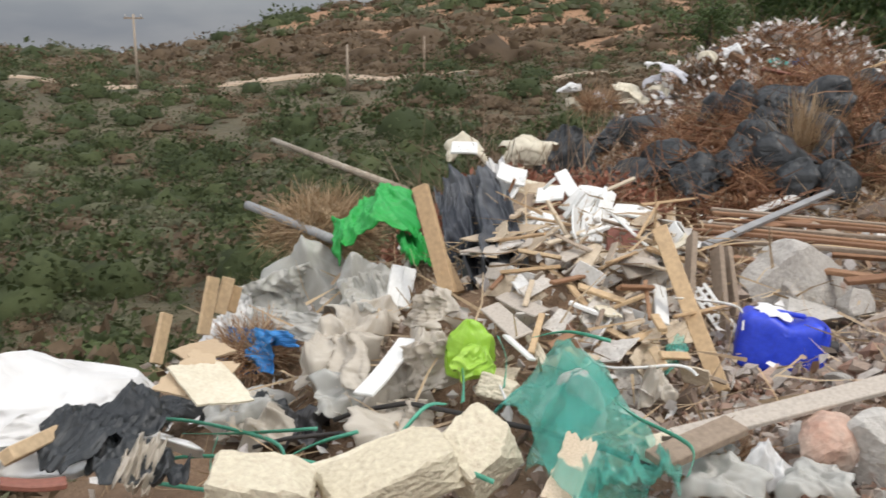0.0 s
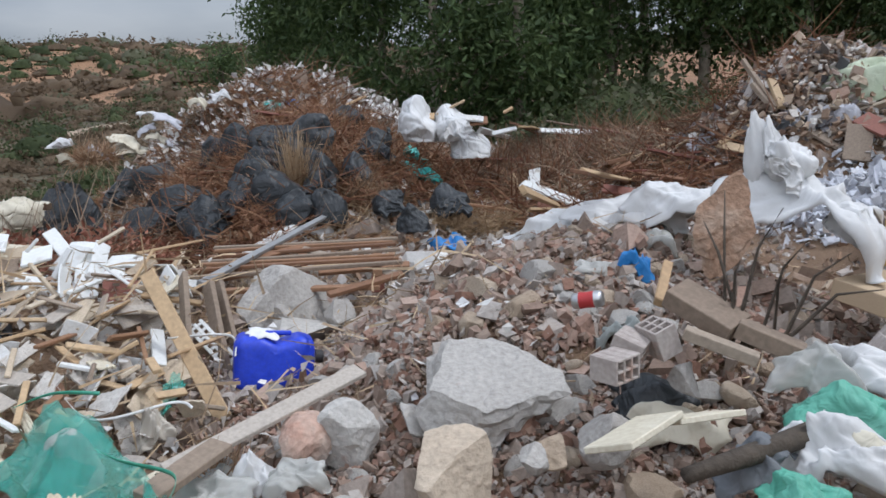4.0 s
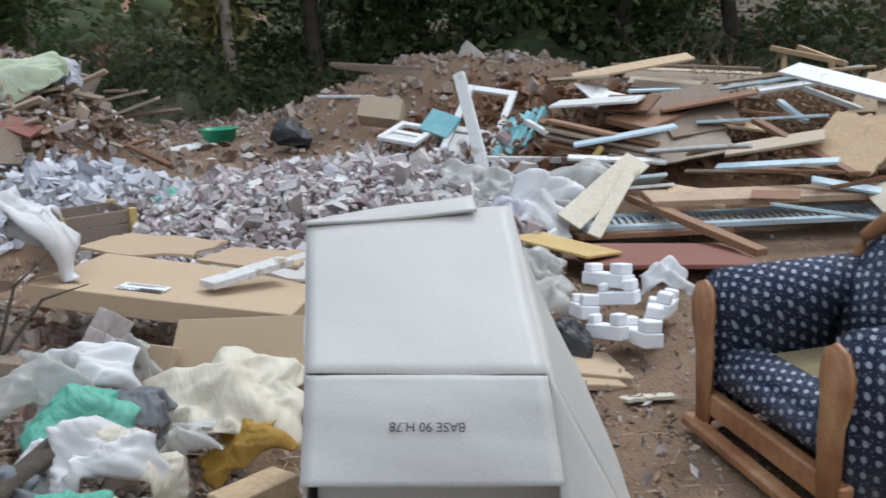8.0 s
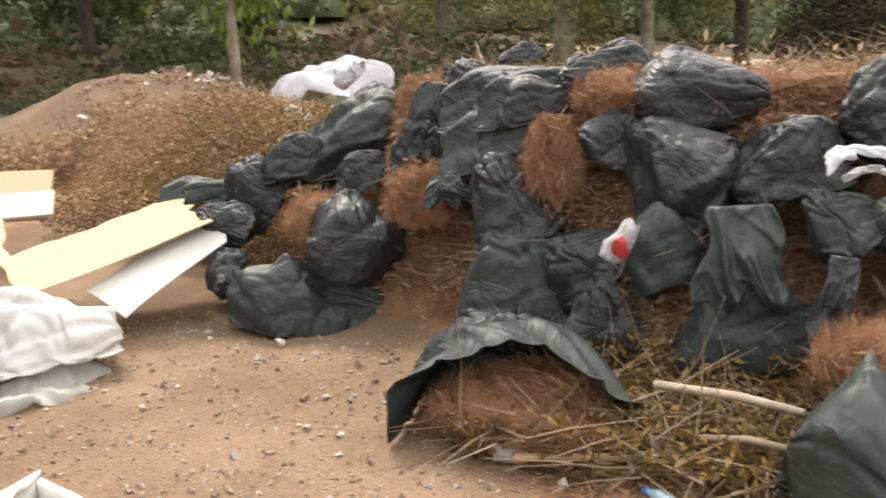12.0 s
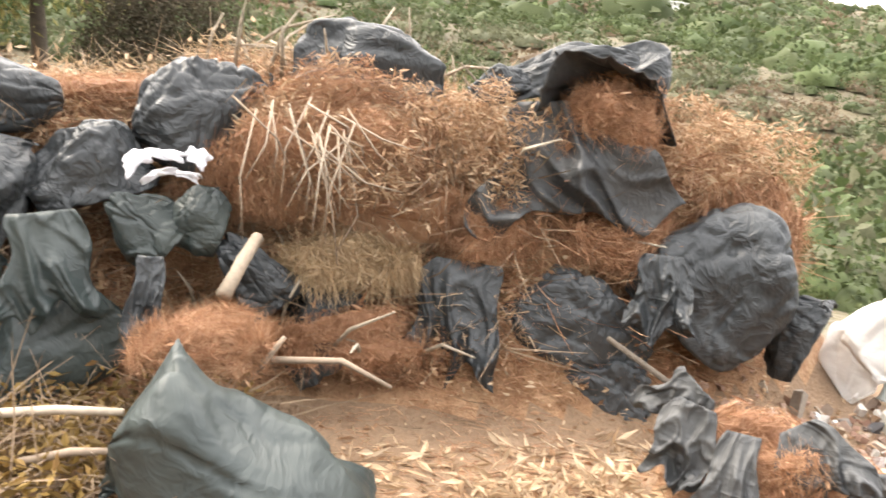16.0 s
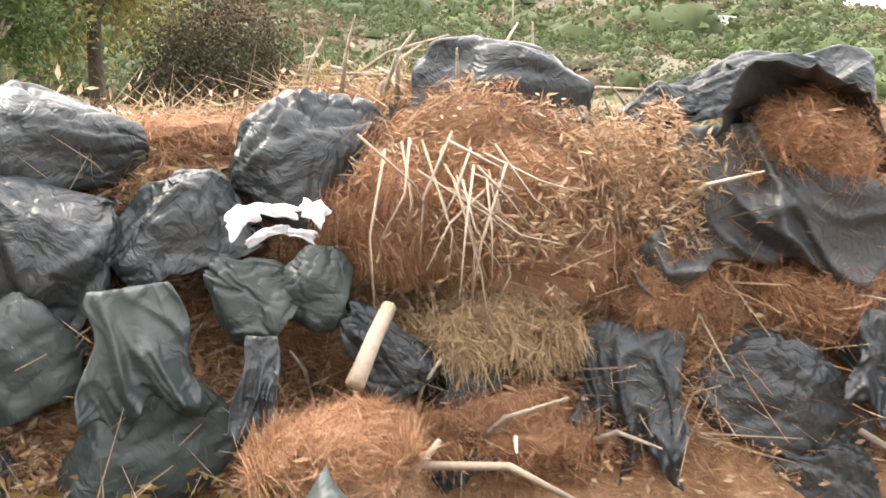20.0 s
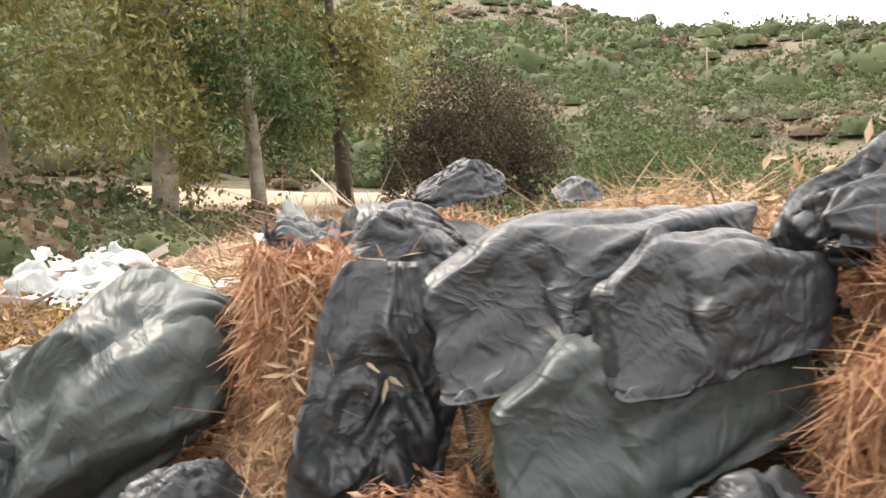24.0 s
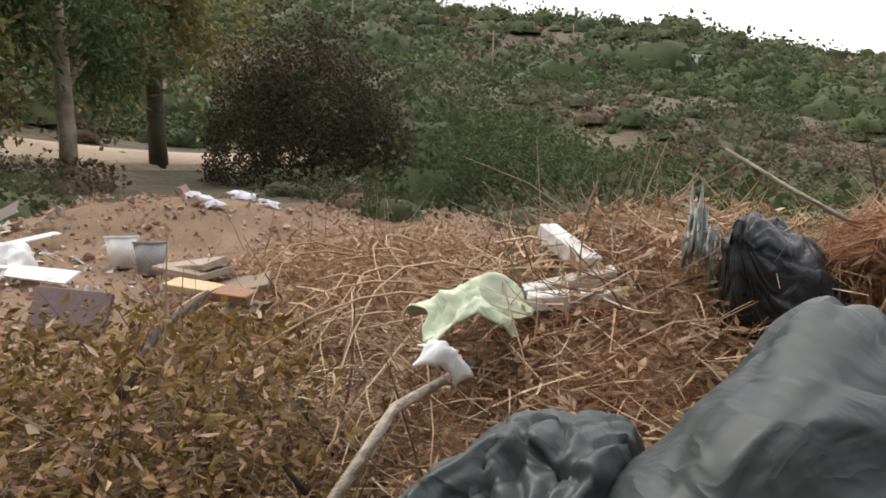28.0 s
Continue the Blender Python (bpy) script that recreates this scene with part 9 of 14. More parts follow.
# ---- the tip to the north: broken furniture, film, black bags, rubble ----
GREEN_TARP = plastic("bright_green_tarpaulin", (0.012, 0.30, 0.045), (0.03, 0.36, 0.09), 0.42, 9, 0.5)
DARK_SHEET = plastic("dark_grey_sheet", (0.035, 0.04, 0.05), (0.13, 0.135, 0.14), 0.5, 9, 0.5)
TEAL_FILM = plastic("turquoise_tarpaulin", (0.06, 0.42, 0.38), (0.20, 0.55, 0.50), 0.5, 14, 0.6)
BLUE_FILM = plastic("blue_film", (0.02, 0.17, 0.46), (0.05, 0.26, 0.55), 0.45, 14, 0.5)
LIME_FILM = plastic("lime_film", (0.27, 0.52, 0.03), (0.42, 0.60, 0.12), 0.35, 12, 0.6, 0.12)
NET_FILM = plastic("teal_net", (0.05, 0.38, 0.30), (0.16, 0.50, 0.40), 0.5, 16, 0.3, 0.7)
BEIGE_FILM = plastic("beige_clear_film", (0.56, 0.51, 0.43), (0.44, 0.38, 0.30), 0.34, 9, 0.3, 0.25)
JERRY_BLUE = surface("blue_jerrycan_plastic", [(0.012, 0.035, 0.46), (0.022, 0.06, 0.58)], 0.42, 3, 60, 0.12, 0.003, spots=((0.12, 0.13, 0.34), 6, 0.68))
STRAP = surface("green_strap", [(0.045, 0.27, 0.17), (0.09, 0.36, 0.25)], 0.45, 4, 60, 0.1)
RUBBER = surface("black_rubber", [(0.018, 0.017, 0.016), (0.045, 0.04, 0.036)], 0.6, 6, 60, 0.1)
GREY_PIPE = surface("grey_pipe", [(0.22, 0.22, 0.22), (0.33, 0.33, 0.33)], 0.5, 4, 60, 0.15, 0.003)
PINK = surface("pink_plastic", [(0.62, 0.10, 0.22), (0.70, 0.2, 0.3)], 0.5, 4, 60, 0.1)
METAL = surface("dull_tin", [(0.42, 0.42, 0.42), (0.62, 0.62, 0.62)], 0.32, 6, 60, 0.1, 0.002, metal=0.9)
PANEL_GREY = surface("grey_brown_panel", [(0.36, 0.31, 0.255), (0.47, 0.42, 0.36)], 0.75, 4, 70, 0.2, 0.003, vary=0.5)
SPLINTER = surface("splinters", [(0.36, 0.24, 0.13), (0.5, 0.38, 0.24), (0.24, 0.17, 0.11)], 0.8, 5, 50, 0.2, 0.003, island=True, vary=0.8)
WOOD_CHIPS = surface("fibreboard_chips", [(0.30, 0.20, 0.12), (0.46, 0.37, 0.27), (0.55, 0.49, 0.4), (0.22, 0.13, 0.08), (0.66, 0.65, 0.62)], 0.8, 5, 50, 0.2, 0.003, island=True, vary=0.9)
VINE = surface("dry_vine", [(0.28, 0.17, 0.09), (0.42, 0.29, 0.18), (0.5, 0.38, 0.26)], 0.8, 5, 50, 0.1, island=True, vary=0.8)
DEAD_RED = leafy("dead_red_leaves", [(0.16, 0.06, 0.04), (0.28, 0.11, 0.07), (0.36, 0.2, 0.13)])


def drape(a, b, c, seed, material, label, name, category, fold=0.05, sag=0.0, runs=5.0, nx=44, ny=34, rag=0.05):
    """Loose film or cloth: a sheet from corner a along to b and down to c, with folds running towards c, a ragged rim and a sag."""
    a, b, c = Vector(a), Vector(b), Vector(c)
    x, y = b - a, c - a
    n = x.cross(y).normalized()
    if n.z < -0.2 or (abs(n.z) <= 0.2 and n.y > 0):
        n = -n
    g = np.random.default_rng(seed)
    ph = g.uniform(0, 6, 6)

    def fall(px, py, u, v):
        wob = fbm(u * 2.2, v * 2.2, 0, seed, 2)
        k = 1 - np.abs(np.sin(u * runs * 3.1 + 1.6 * wob + ph[0] + v * ph[1] * 0.4))
        k2 = 1 - np.abs(np.sin(u * runs * 7.3 + 2.6 * wob + ph[2] - v * 2.2))
        k3 = 1 - np.minimum(np.abs(fbm(u * 5 + wob, v * 7, 1, seed + 3, 3)), 1)
        h = fold * (k ** 2 + 0.45 * k2 ** 2 + 0.35 * k3 ** 3 + 0.9 * wob) - sag * 4 * u * (1 - u) * (0.4 + v)
        uu = (u - 0.5) * (1 + rag * np.sin(v * 7 + ph[3]) + rag * 0.6 * np.sin(v * 19 + ph[4])) + 0.5 + 0.05 * wob
        vv = (v - 0.5) * (1 + rag * np.sin(u * 8 + ph[5]) + rag * 0.6 * np.sin(u * 23 + ph[1])) + 0.5
        q = np.outer(uu, x) + np.outer(vv, y) + np.outer(h, n)
        return q[:, 0], q[:, 1], q[:, 2]
    p, f = sheet(nx, ny, 1, 1, fall)
    v, fs = thickened(p, f, 0.003)
    return thing(name, mesh_of(name, v, fs, material, True), Matrix.Translation(a), label, category)


def strap(points, w, material, label, name="strap", seed=0):
    """A flat curved band through points."""
    p = np.array(points, float)
    t = np.linspace(0, len(p) - 1, 9 * len(p))
    i = np.clip(t.astype(int), 0, len(p) - 2)
    u = (t - i)[:, None]
    p0, p1, p2, p3 = p[np.clip(i - 1, 0, None)], p[i], p[i + 1], p[np.clip(i + 2, None, len(p) - 1)]
    q = 0.5 * (2 * p1 + (p2 - p0) * u + (2 * p0 - 5 * p1 + 4 * p2 - p3) * u ** 2 + (3 * p1 - p0 - 3 * p2 + p3) * u ** 3)
    d = np.gradient(q, axis=0)
    d /= np.linalg.norm(d, axis=1, keepdims=True)
    s, nn = frames_of(d, np.linspace(0, 1.5, len(q)) + seed)
    v = np.stack([q - s * w / 2, q + s * w / 2], 1).reshape(-1, 3) - q[0]
    k = np.arange(len(q) - 1)[:, None] * 2
    vv, ff = thickened(v, (k + [[0, 1, 3, 2]]), 0.0018)
    return thing(name, mesh_of(name, vv, ff, material, True), Matrix.Translation(q[0]), label, name.replace("_", " "), name + " tangle")


def pallet_bed(a, b, c, label):
    """A slatted bed base: corner a, length to b, depth to c; slats along its length on short blocks and cross rails."""
    a, b, c = Vector(a), Vector(b), Vector(c)
    x, y = b - a, c - a
    y -= x * (y.dot(x) / x.length_squared)
    lx, ly = x.length, y.length
    z = x.cross(y).normalized()
    m = Matrix((x.normalized(), y.normalized(), z)).transposed().to_4x4()
    m.translation = a
    ob = root("slatted_base", m, label, "bed base")
    n = 7
    for k in range(n):
        part("slat", box_bm(lx * (1 - 0.03 * (k % 3)), 0.05, 0.022, 0.003, (lx / 2, (k + 0.5) * ly / n, 0.05), 0.008, k, 4), BROWN_WOOD if k % 3 else OLD_WOOD, ob)
    for k in range(3):
        part("rail", box_bm(0.06, ly, 0.045, 0.004, (lx * (0.12 + 0.38 * k), ly / 2, 0.015)), BROWN_WOOD, ob)
        for j in (0.04, 0.5, 0.96):
            part("block", box_bm(0.08, 0.07, 0.1, 0.004, (lx * (0.12 + 0.38 * k), ly * j, -0.06)), RED_WOOD, ob)
    return ob


def perforated(a, b, w, label):
    """A white strip with two rows of holes."""
    ob = root("perforated_strip", between(a, b, 35), label, "strip")
    l = (Vector(b) - Vector(a)).length
    for s in (-1, 0, 1):
        part("rail", box_bm(l, w * 0.2, 0.012, 0.002, (0, s * w * 0.4, 0)), WHITE_BOARD, ob)
    n = int(l / 0.04)
    for k in range(n):
        for s in (-1, 1):
            part("bridge", box_bm(0.016, w * 0.199, 0.01, 0.002, ((k + 0.5) * l / n - l / 2, s * w * 0.2, 0)), WHITE_BOARD, ob)
    return ob


def jerrycan(at, turn):
    ob = root("jerrycan", Matrix.Translation(at) @ pose(0, 0, 0, -8, 6, turn), "dirty blue plastic jerrycan lying on its side with torn paper label", "jerrycan")
    v, f = BALLS[5]
    p = v * ((np.abs(v) ** 6).sum(1) ** (-1 / 6))[:, None]
    rib = 0.012 * np.clip(np.sin(p[:, 0] * 13) * 3, -1, 1) * (np.abs(p[:, 0]) < 0.85) * (np.abs(p[:, 2]) > 0.3)
    p = p * (1 - 0.03 + rib)[:, None] * np.array([0.2, 0.135, 0.14])
    dent = np.exp(-((p[:, 0] - 0.02) ** 2 + (p[:, 2] - 0.14) ** 2) / 0.004) * (p[:, 2] > 0.06)
    p[:, 2] -= 0.035 * dent
    mesh_part("body", mesh_of("body", p, f, JERRY_BLUE, True), ob)
    bm = box_bm(0.13, 0.03, 0.022, 0.008, (0.02, 0.0, 0.137))
    part("grip", bm, JERRY_BLUE, ob)
    v, f = lathe([(0.001, 0), (0.034, 0), (0.034, 0.03), (0.03, 0.036), (0.001, 0.036)], 16)
    mesh_part("cap", mesh_of("cap", v, f, RUBBER), ob, Matrix.Translation((0.205, 0.0, 0.02)) @ pose(0, 0, 0, 0, 90, 0))
    p, q = sheet(10, 10, 0.14, 0.17, lambda x, y, u, v: (x + 0.012 * np.sin(v * 9), y + 0.012 * np.sin(u * 11), 0.158 + 0.012 * fbm(u * 3, v * 3, 0, 4, 2) - 3.0 * y * y * (y < 0)))
    v, f = thickened(p, q, 0.002)
    mesh_part("torn_paper", mesh_of("torn_paper", v, f, PAPER, True), ob, Matrix.Translation((-0.06, -0.02, -0.012)), "torn white paper")
    return ob


def needle_ball(at, size, material, count, seed, label, name="needle_clump"):
    """A loose clump: needles sticking out of a rough dome."""
    g = np.random.default_rng(seed)
    d = g.normal(size=(count, 3))
    d[:, 2] = np.abs(d[:, 2]) * 0.9 - 0.15
    d /= np.linalg.norm(d, axis=1, keepdims=True)
    k = 0.75 + 0.3 * fbm(d[:, 0] * 2, d[:, 1] * 2, d[:, 2] * 2, seed, 3)
    p = d * k[:, None] * np.array(size) * 0.5
    e = d * 0.6 + g.normal(size=(count, 3))
    e /= np.linalg.norm(e, axis=1, keepdims=True)
    v, f = strips(p, e, 0.16 * g.uniform(0.5, 1.4, count), 0.007 * g.uniform(0.6, 1.5, count), g.uniform(-0.5, 0.5, count), segments=2, g=g)
    ob = new(name, mesh_of(name, v, f, material))
    ob.matrix_basis = Matrix.Translation(at)
    return tagged(ob, label, "garden waste", kind="stuff")


PURPLE_BOARD = surface("dark_purple_brown_panel", [(0.10, 0.06, 0.06), (0.15, 0.095, 0.09)], 0.6, 3, 60, 0.2, 0.003)
REDSTONE = surface("reddish_stone", [(0.38, 0.20, 0.14), (0.46, 0.33, 0.26), (0.50, 0.44, 0.38)], 0.92, 3, 40, 0.7, 0.012)
GREY_FILM = plastic("grey_green_film", (0.34, 0.37, 0.35), (0.26, 0.26, 0.24), 0.5, 14, 0.6)


def limestone_block(at, s, turns):
    """A sawn block of pitted limestone with knocked-off corners."""
    g = np.random.default_rng(int(s[0] * 1000))
    v, f = BALLS[4]
    r = 1 / np.max(np.abs(v), axis=1)
    v = v * r[:, None] * 0.5
    for _ in range(5):
        d = g.normal(size=3)
        d /= np.linalg.norm(d)
        v -= np.maximum(v @ d - g.uniform(0.5, 0.62), 0)[:, None] * d
    v = v * (1 + 0.03 * fbm(v[:, 0] * 14, v[:, 1] * 14, v[:, 2] * 14, 5, 3))[:, None]
    return thing("stone_block", mesh_of("stone_block", v * np.array(s), f, PALE_BLOCK), Matrix.Translation(at) @ pose(0, 0, 0, *turns), "pale yellow pitted limestone block in rubbish", "stone block")


def concrete_slab(a, b, c, t, label):
    """A broken plate: an uneven outline given thickness, with chipped faces."""
    a, b, c = Vector(a), Vector(b), Vector(c)
    x, y = b - a, c - a
    y -= x * (y.dot(x) / x.length_squared)
    z = x.cross(y).normalized()
    m = Matrix((x.normalized(), y.normalized(), z)).transposed().to_4x4()
    m.translation = a + (x + y) / 2
    v, f = BALLS[4]
    g = np.random.default_rng(8)
    v = v.copy()
    v[:, 2] = np.clip(v[:, 2] * 3.0, -1, 1)
    for k in range(9):
        w = k * 0.7 + g.uniform(-0.3, 0.3)
        d = np.array([math.cos(w), math.sin(w), g.uniform(-0.3, 0.3)])
        v -= np.maximum(v @ d - g.uniform(0.5, 0.95), 0)[:, None] * d
    ring = np.arctan2(v[:, 1], v[:, 0])
    v[:, :2] *= (1 + 0.10 * fbm(np.cos(ring) * 2.5, np.sin(ring) * 2.5, v[:, 2] * 0.5, 17, 3))[:, None]
    v += 0.05 * fbm(v[:, 0] * 4, v[:, 1] * 4, v[:, 2] * 4, 3, 3)[:, None] * np.array([1, 1, 1.6])
    return thing("concrete_slab", mesh_of("concrete_slab", v * np.array([x.length * 0.64, y.length * 0.64, t * 0.5]), f, CONCRETE), m, label, "slab")


def drink_can(at, turn):
    ob = root("drink_can", Matrix.Translation(at) @ pose(0, 0, 0, 80, 10, turn), "crushed red and green drink can on rubble", "can")
    v, f = lathe([(0.001, 0), (0.026, 0.0), (0.032, 0.008), (0.033, 0.03)], 18)
    mesh_part("base", mesh_of("base", v, f, METAL, True), ob)
    v, f = lathe([(0.033, 0.03), (0.031, 0.06), (0.033, 0.09)], 18)
    mesh_part("wall", mesh_of("wall", v, f, RED_FILM, True), ob, None, "red printed tin")
    v, f = lathe([(0.033, 0.09), (0.033, 0.11), (0.026, 0.122), (0.001, 0.12)], 18)
    mesh_part("lid", mesh_of("lid", v, f, METAL, True), ob)
    return ob


def grass_tuft(at, tall, n, label, spread=0.22):
    g = np.random.default_rng(int(tall * 100) + n)
    d = g.normal(size=(n, 3)) * [spread, spread, 0.1] + [0, 0, 1]
    d /= np.linalg.norm(d, axis=1, keepdims=True)
    v, f = strips(g.normal(0, 0.04, (n, 3)) * [1, 1, 0], d, tall * g.uniform(0.5, 1.2, n), 0.012 * g.uniform(0.6, 1.4, n), g.uniform(-0.3, 0.3, n), segments=3, g=g)
    ob = new("straw_tuft", mesh_of("straw_tuft", v, f, STRAW))
    ob.matrix_basis = Matrix.Translation(at)
    return tagged(ob, label, "dry grass", kind="stuff")


def bucket(at, material):
    """A builder's bucket with a rim and a wire handle."""
    ob = root("bucket", Matrix.Translation(at) @ pose(0, 0, 0, 6, 0, 0), "dirty plastic builder's bucket standing in the yard", "bucket")
    v, f = lathe([(0.001, 0.0), (0.11, 0.0), (0.15, 0.3), (0.143, 0.3), (0.104, 0.012), (0.001, 0.012)], 20)
    mesh_part("body", mesh_of("body", v, f, material, True), ob)
    v, f = lathe([(0.15, 0.285), (0.16, 0.287), (0.16, 0.302), (0.15, 0.303)], 20)
    mesh_part("rim", mesh_of("rim", v, f, material), ob)
    a = np.linspace(0, math.pi, 9)
    v, f = tube(np.stack([0.158 * np.cos(a), 0.09 * np.sin(a), 0.29 - 0.1 * np.sin(a)], 1), [0.003] * 9, 5)
    mesh_part("handle", mesh_of("handle", v, f, METAL, True), ob, None, "thin wire handle")
    return ob


# broken furniture boards
plank((0.18, 5.30, 0.78), (0.28, 4.98, 0.27), 0.085, 0.04, PINE, "long raw pine plank leaning in the pile", 50, "plank", "plank")
plank((0.24, 5.39, 0.54), (0.35, 5.07, 0.25), 0.06, 0.03, PINE, "raw pine batten leaning in the pile", 20, "plank", "plank")
plank((1.29, 4.75, 0.64), (1.26, 3.98, 0.09), 0.075, 0.03, PINE, "long pale pine plank leaning on scrap", 35, "plank", "plank")
plank((1.52, 4.86, 0.57), (1.22, 4.23, -0.08), 0.09, 0.03, OLD_WOOD, "weathered flat plank leaning on scrap", 70, "plank", "plank")
plank((1.63, 4.80, 0.51), (1.43, 4.23, 0.02), 0.08, 0.03, OLD_WOOD, "weathered flat plank leaning on scrap", 60, "plank", "plank")
plank((1.72, 4.87, 0.49), (1.60, 4.47, 0.14), 0.07, 0.03, OLD_WOOD, "weathered flat plank leaning on scrap", 60, "plank", "plank")
perforated((1.47, 4.66, 0.35), (1.56, 4.26, 0.10), 0.09, "white perforated metal strip in the scrap")
plank((0.71, 3.30, 0.26), (1.53, 3.28, 0.41), 0.085, 0.02, PANEL_GREY, "long grey veneered board lying on rubble", 12, "plank", "plank")
plank((0.57, 3.14, 0.27), (0.91, 3.26, 0.30), 0.1, 0.03, OLD_WOOD, "old board under a grey board", 5, "plank", "plank")
plank((-0.98, 5.44, -0.03), (-0.92, 5.55, 0.26), 0.08, 0.025, PINE, "raw pine board end standing at the edge", 75, "plank", "plank")
plank((-0.90, 5.55, 0.05), (-0.84, 5.60, 0.24), 0.07, 0.025, PINE, "raw pine board end standing at the edge", 75, "plank", "plank")
plank((-0.84, 5.60, 0.04), (-0.80, 5.66, 0.17), 0.06, 0.025, PINE, "raw pine board end standing at the edge", 75, "plank", "plank")
plank((-1.17, 5.01, -0.02), (-1.12, 5.12, 0.20), 0.07, 0.025, PINE, "raw pine board end standing at the edge", 75, "plank", "plank")
limb("pipe", [(-0.77, 6.86, 0.41), (-0.50, 6.46, 0.37), (-0.23, 6.05, 0.33)], [0.03, 0.03, 0.03], GREY_PIPE, "grey plastic pipe sticking out of the pile", "pipe", sides=12, wob=0)
limb("pole", [(-0.59, 8.36, 0.69), (-0.10, 7.35, 0.60), (0.27, 6.40, 0.56)], [0.022, 0.026, 0.03], BARK, "long thin weathered wooden pole", "pole")
board((0.90, 6.38, 0.75), (1.07, 6.33, 0.69), (0.85, 6.08, 0.68), 0.018, WHITE_BOARD, "white melamine furniture board lying in the pile", "board", "board")
board((1.08, 6.12, 0.62), (1.24, 6.06, 0.62), (1.03, 5.92, 0.57), 0.018, WHITE_BOARD, "white melamine furniture board lying in the pile", "board", "board")
board((1.01, 5.93, 0.52), (1.18, 5.77, 0.48), (0.94, 5.64, 0.44), 0.018, WHITE_BOARD, "white melamine furniture board lying in the pile", "board", "board")
board((1.33, 5.92, 0.59), (1.45, 5.88, 0.56), (1.08, 5.48, 0.44), 0.018, WHITE_BOARD, "white melamine furniture board lying in the pile", "board", "board")
board((1.13, 5.57, 0.48), (1.21, 5.54, 0.45), (1.06, 5.39, 0.39), 0.018, WHITE_BOARD, "white melamine furniture board lying in the pile", "board", "board")
board((1.47, 5.98, 0.63), (1.55, 5.95, 0.59), (1.32, 5.61, 0.47), 0.018, WHITE_BOARD, "white melamine furniture board lying in the pile", "board", "board")
board((1.46, 5.66, 0.50), (1.53, 5.52, 0.45), (1.37, 5.48, 0.46), 0.018, WHITE_BOARD, "white melamine furniture board lying in the pile", "board", "board")
board((0.73, 5.59, 0.28), (1.12, 5.68, 0.40), (0.74, 5.49, 0.24), 0.018, WHITE_BOARD, "white melamine furniture board lying in the pile", "board", "board")
board((0.76, 7.33, 0.78), (0.95, 7.29, 0.75), (0.74, 7.03, 0.73), 0.018, WHITE_BOARD, "white melamine furniture board lying in the pile", "board", "board")
board((1.37, 6.44, 0.68), (1.38, 6.12, 0.58), (1.29, 6.36, 0.62), 0.018, WHITE_BOARD, "white melamine furniture board lying in the pile", "board", "board")
board((0.38, 4.85, 0.24), (0.54, 5.02, 0.30), (0.51, 4.62, 0.22), 0.018, WHITE_BOARD, "white melamine furniture board lying in the pile", "board", "board")
board((-0.28, 4.25, 0.09), (-0.04, 4.53, 0.21), (-0.23, 4.15, 0.09), 0.018, WHITE_BOARD, "white melamine furniture board lying in the pile", "board", "board")
board((1.18, 4.47, 0.28), (1.05, 4.69, 0.28), (1.18, 4.42, 0.22), 0.018, WHITE_BOARD, "white melamine furniture board lying in the pile", "board", "board")
board((0.97, 4.56, 0.26), (1.18, 4.30, 0.22), (0.96, 4.51, 0.22), 0.018, WHITE_BOARD, "white melamine furniture board lying in the pile", "board", "board")
board((0.89, 6.58, 0.67), (1.11, 6.52, 0.69), (0.84, 6.35, 0.56), 0.018, CHIPBOARD, "pale furniture board in the pile", "board", "board")
board((0.95, 6.34, 0.59), (1.19, 6.27, 0.62), (0.90, 6.15, 0.53), 0.018, CHIPBOARD, "pale furniture board in the pile", "board", "board")
board((1.08, 6.39, 0.62), (1.29, 6.25, 0.59), (1.01, 6.21, 0.57), 0.018, CREAM, "pale furniture board in the pile", "board", "board")
board((1.17, 6.00, 0.51), (1.35, 6.04, 0.61), (1.14, 5.76, 0.46), 0.018, WHITE_BOARD, "pale furniture board in the pile", "board", "board")
board((1.39, 6.20, 0.60), (1.55, 6.08, 0.59), (1.31, 6.00, 0.53), 0.018, WHITE_BOARD, "pale furniture board in the pile", "board", "board")
board((1.53, 5.90, 0.54), (1.71, 5.74, 0.52), (1.45, 5.73, 0.50), 0.018, WHITE_BOARD, "pale furniture board in the pile", "board", "board")
board((1.50, 5.63, 0.47), (1.64, 5.64, 0.54), (1.45, 5.45, 0.45), 0.018, CHIPBOARD, "pale furniture board in the pile", "board", "board")
board((0.90, 5.65, 0.40), (1.10, 5.63, 0.45), (0.86, 5.45, 0.37), 0.018, WHITE_BOARD, "pale furniture board in the pile", "board", "board")
board((0.84, 5.86, 0.44), (1.00, 5.74, 0.42), (0.77, 5.65, 0.38), 0.018, CHIPBOARD, "pale furniture board in the pile", "board", "board")
board((1.23, 5.49, 0.41), (1.36, 5.36, 0.39), (1.15, 5.30, 0.36), 0.018, WHITE_BOARD, "pale furniture board in the pile", "board", "board")
board((1.03, 5.65, 0.41), (1.15, 5.52, 0.38), (0.95, 5.46, 0.38), 0.018, CREAM, "pale furniture board in the pile", "board", "board")
board((0.78, 6.15, 0.51), (0.94, 6.25, 0.64), (0.78, 5.95, 0.50), 0.018, WHITE_BOARD, "pale furniture board in the pile", "board", "board")
board((1.19, 5.15, 0.35), (1.26, 4.98, 0.30), (1.07, 4.94, 0.31), 0.018, WHITE_BOARD, "pale furniture board in the pile", "board", "board")
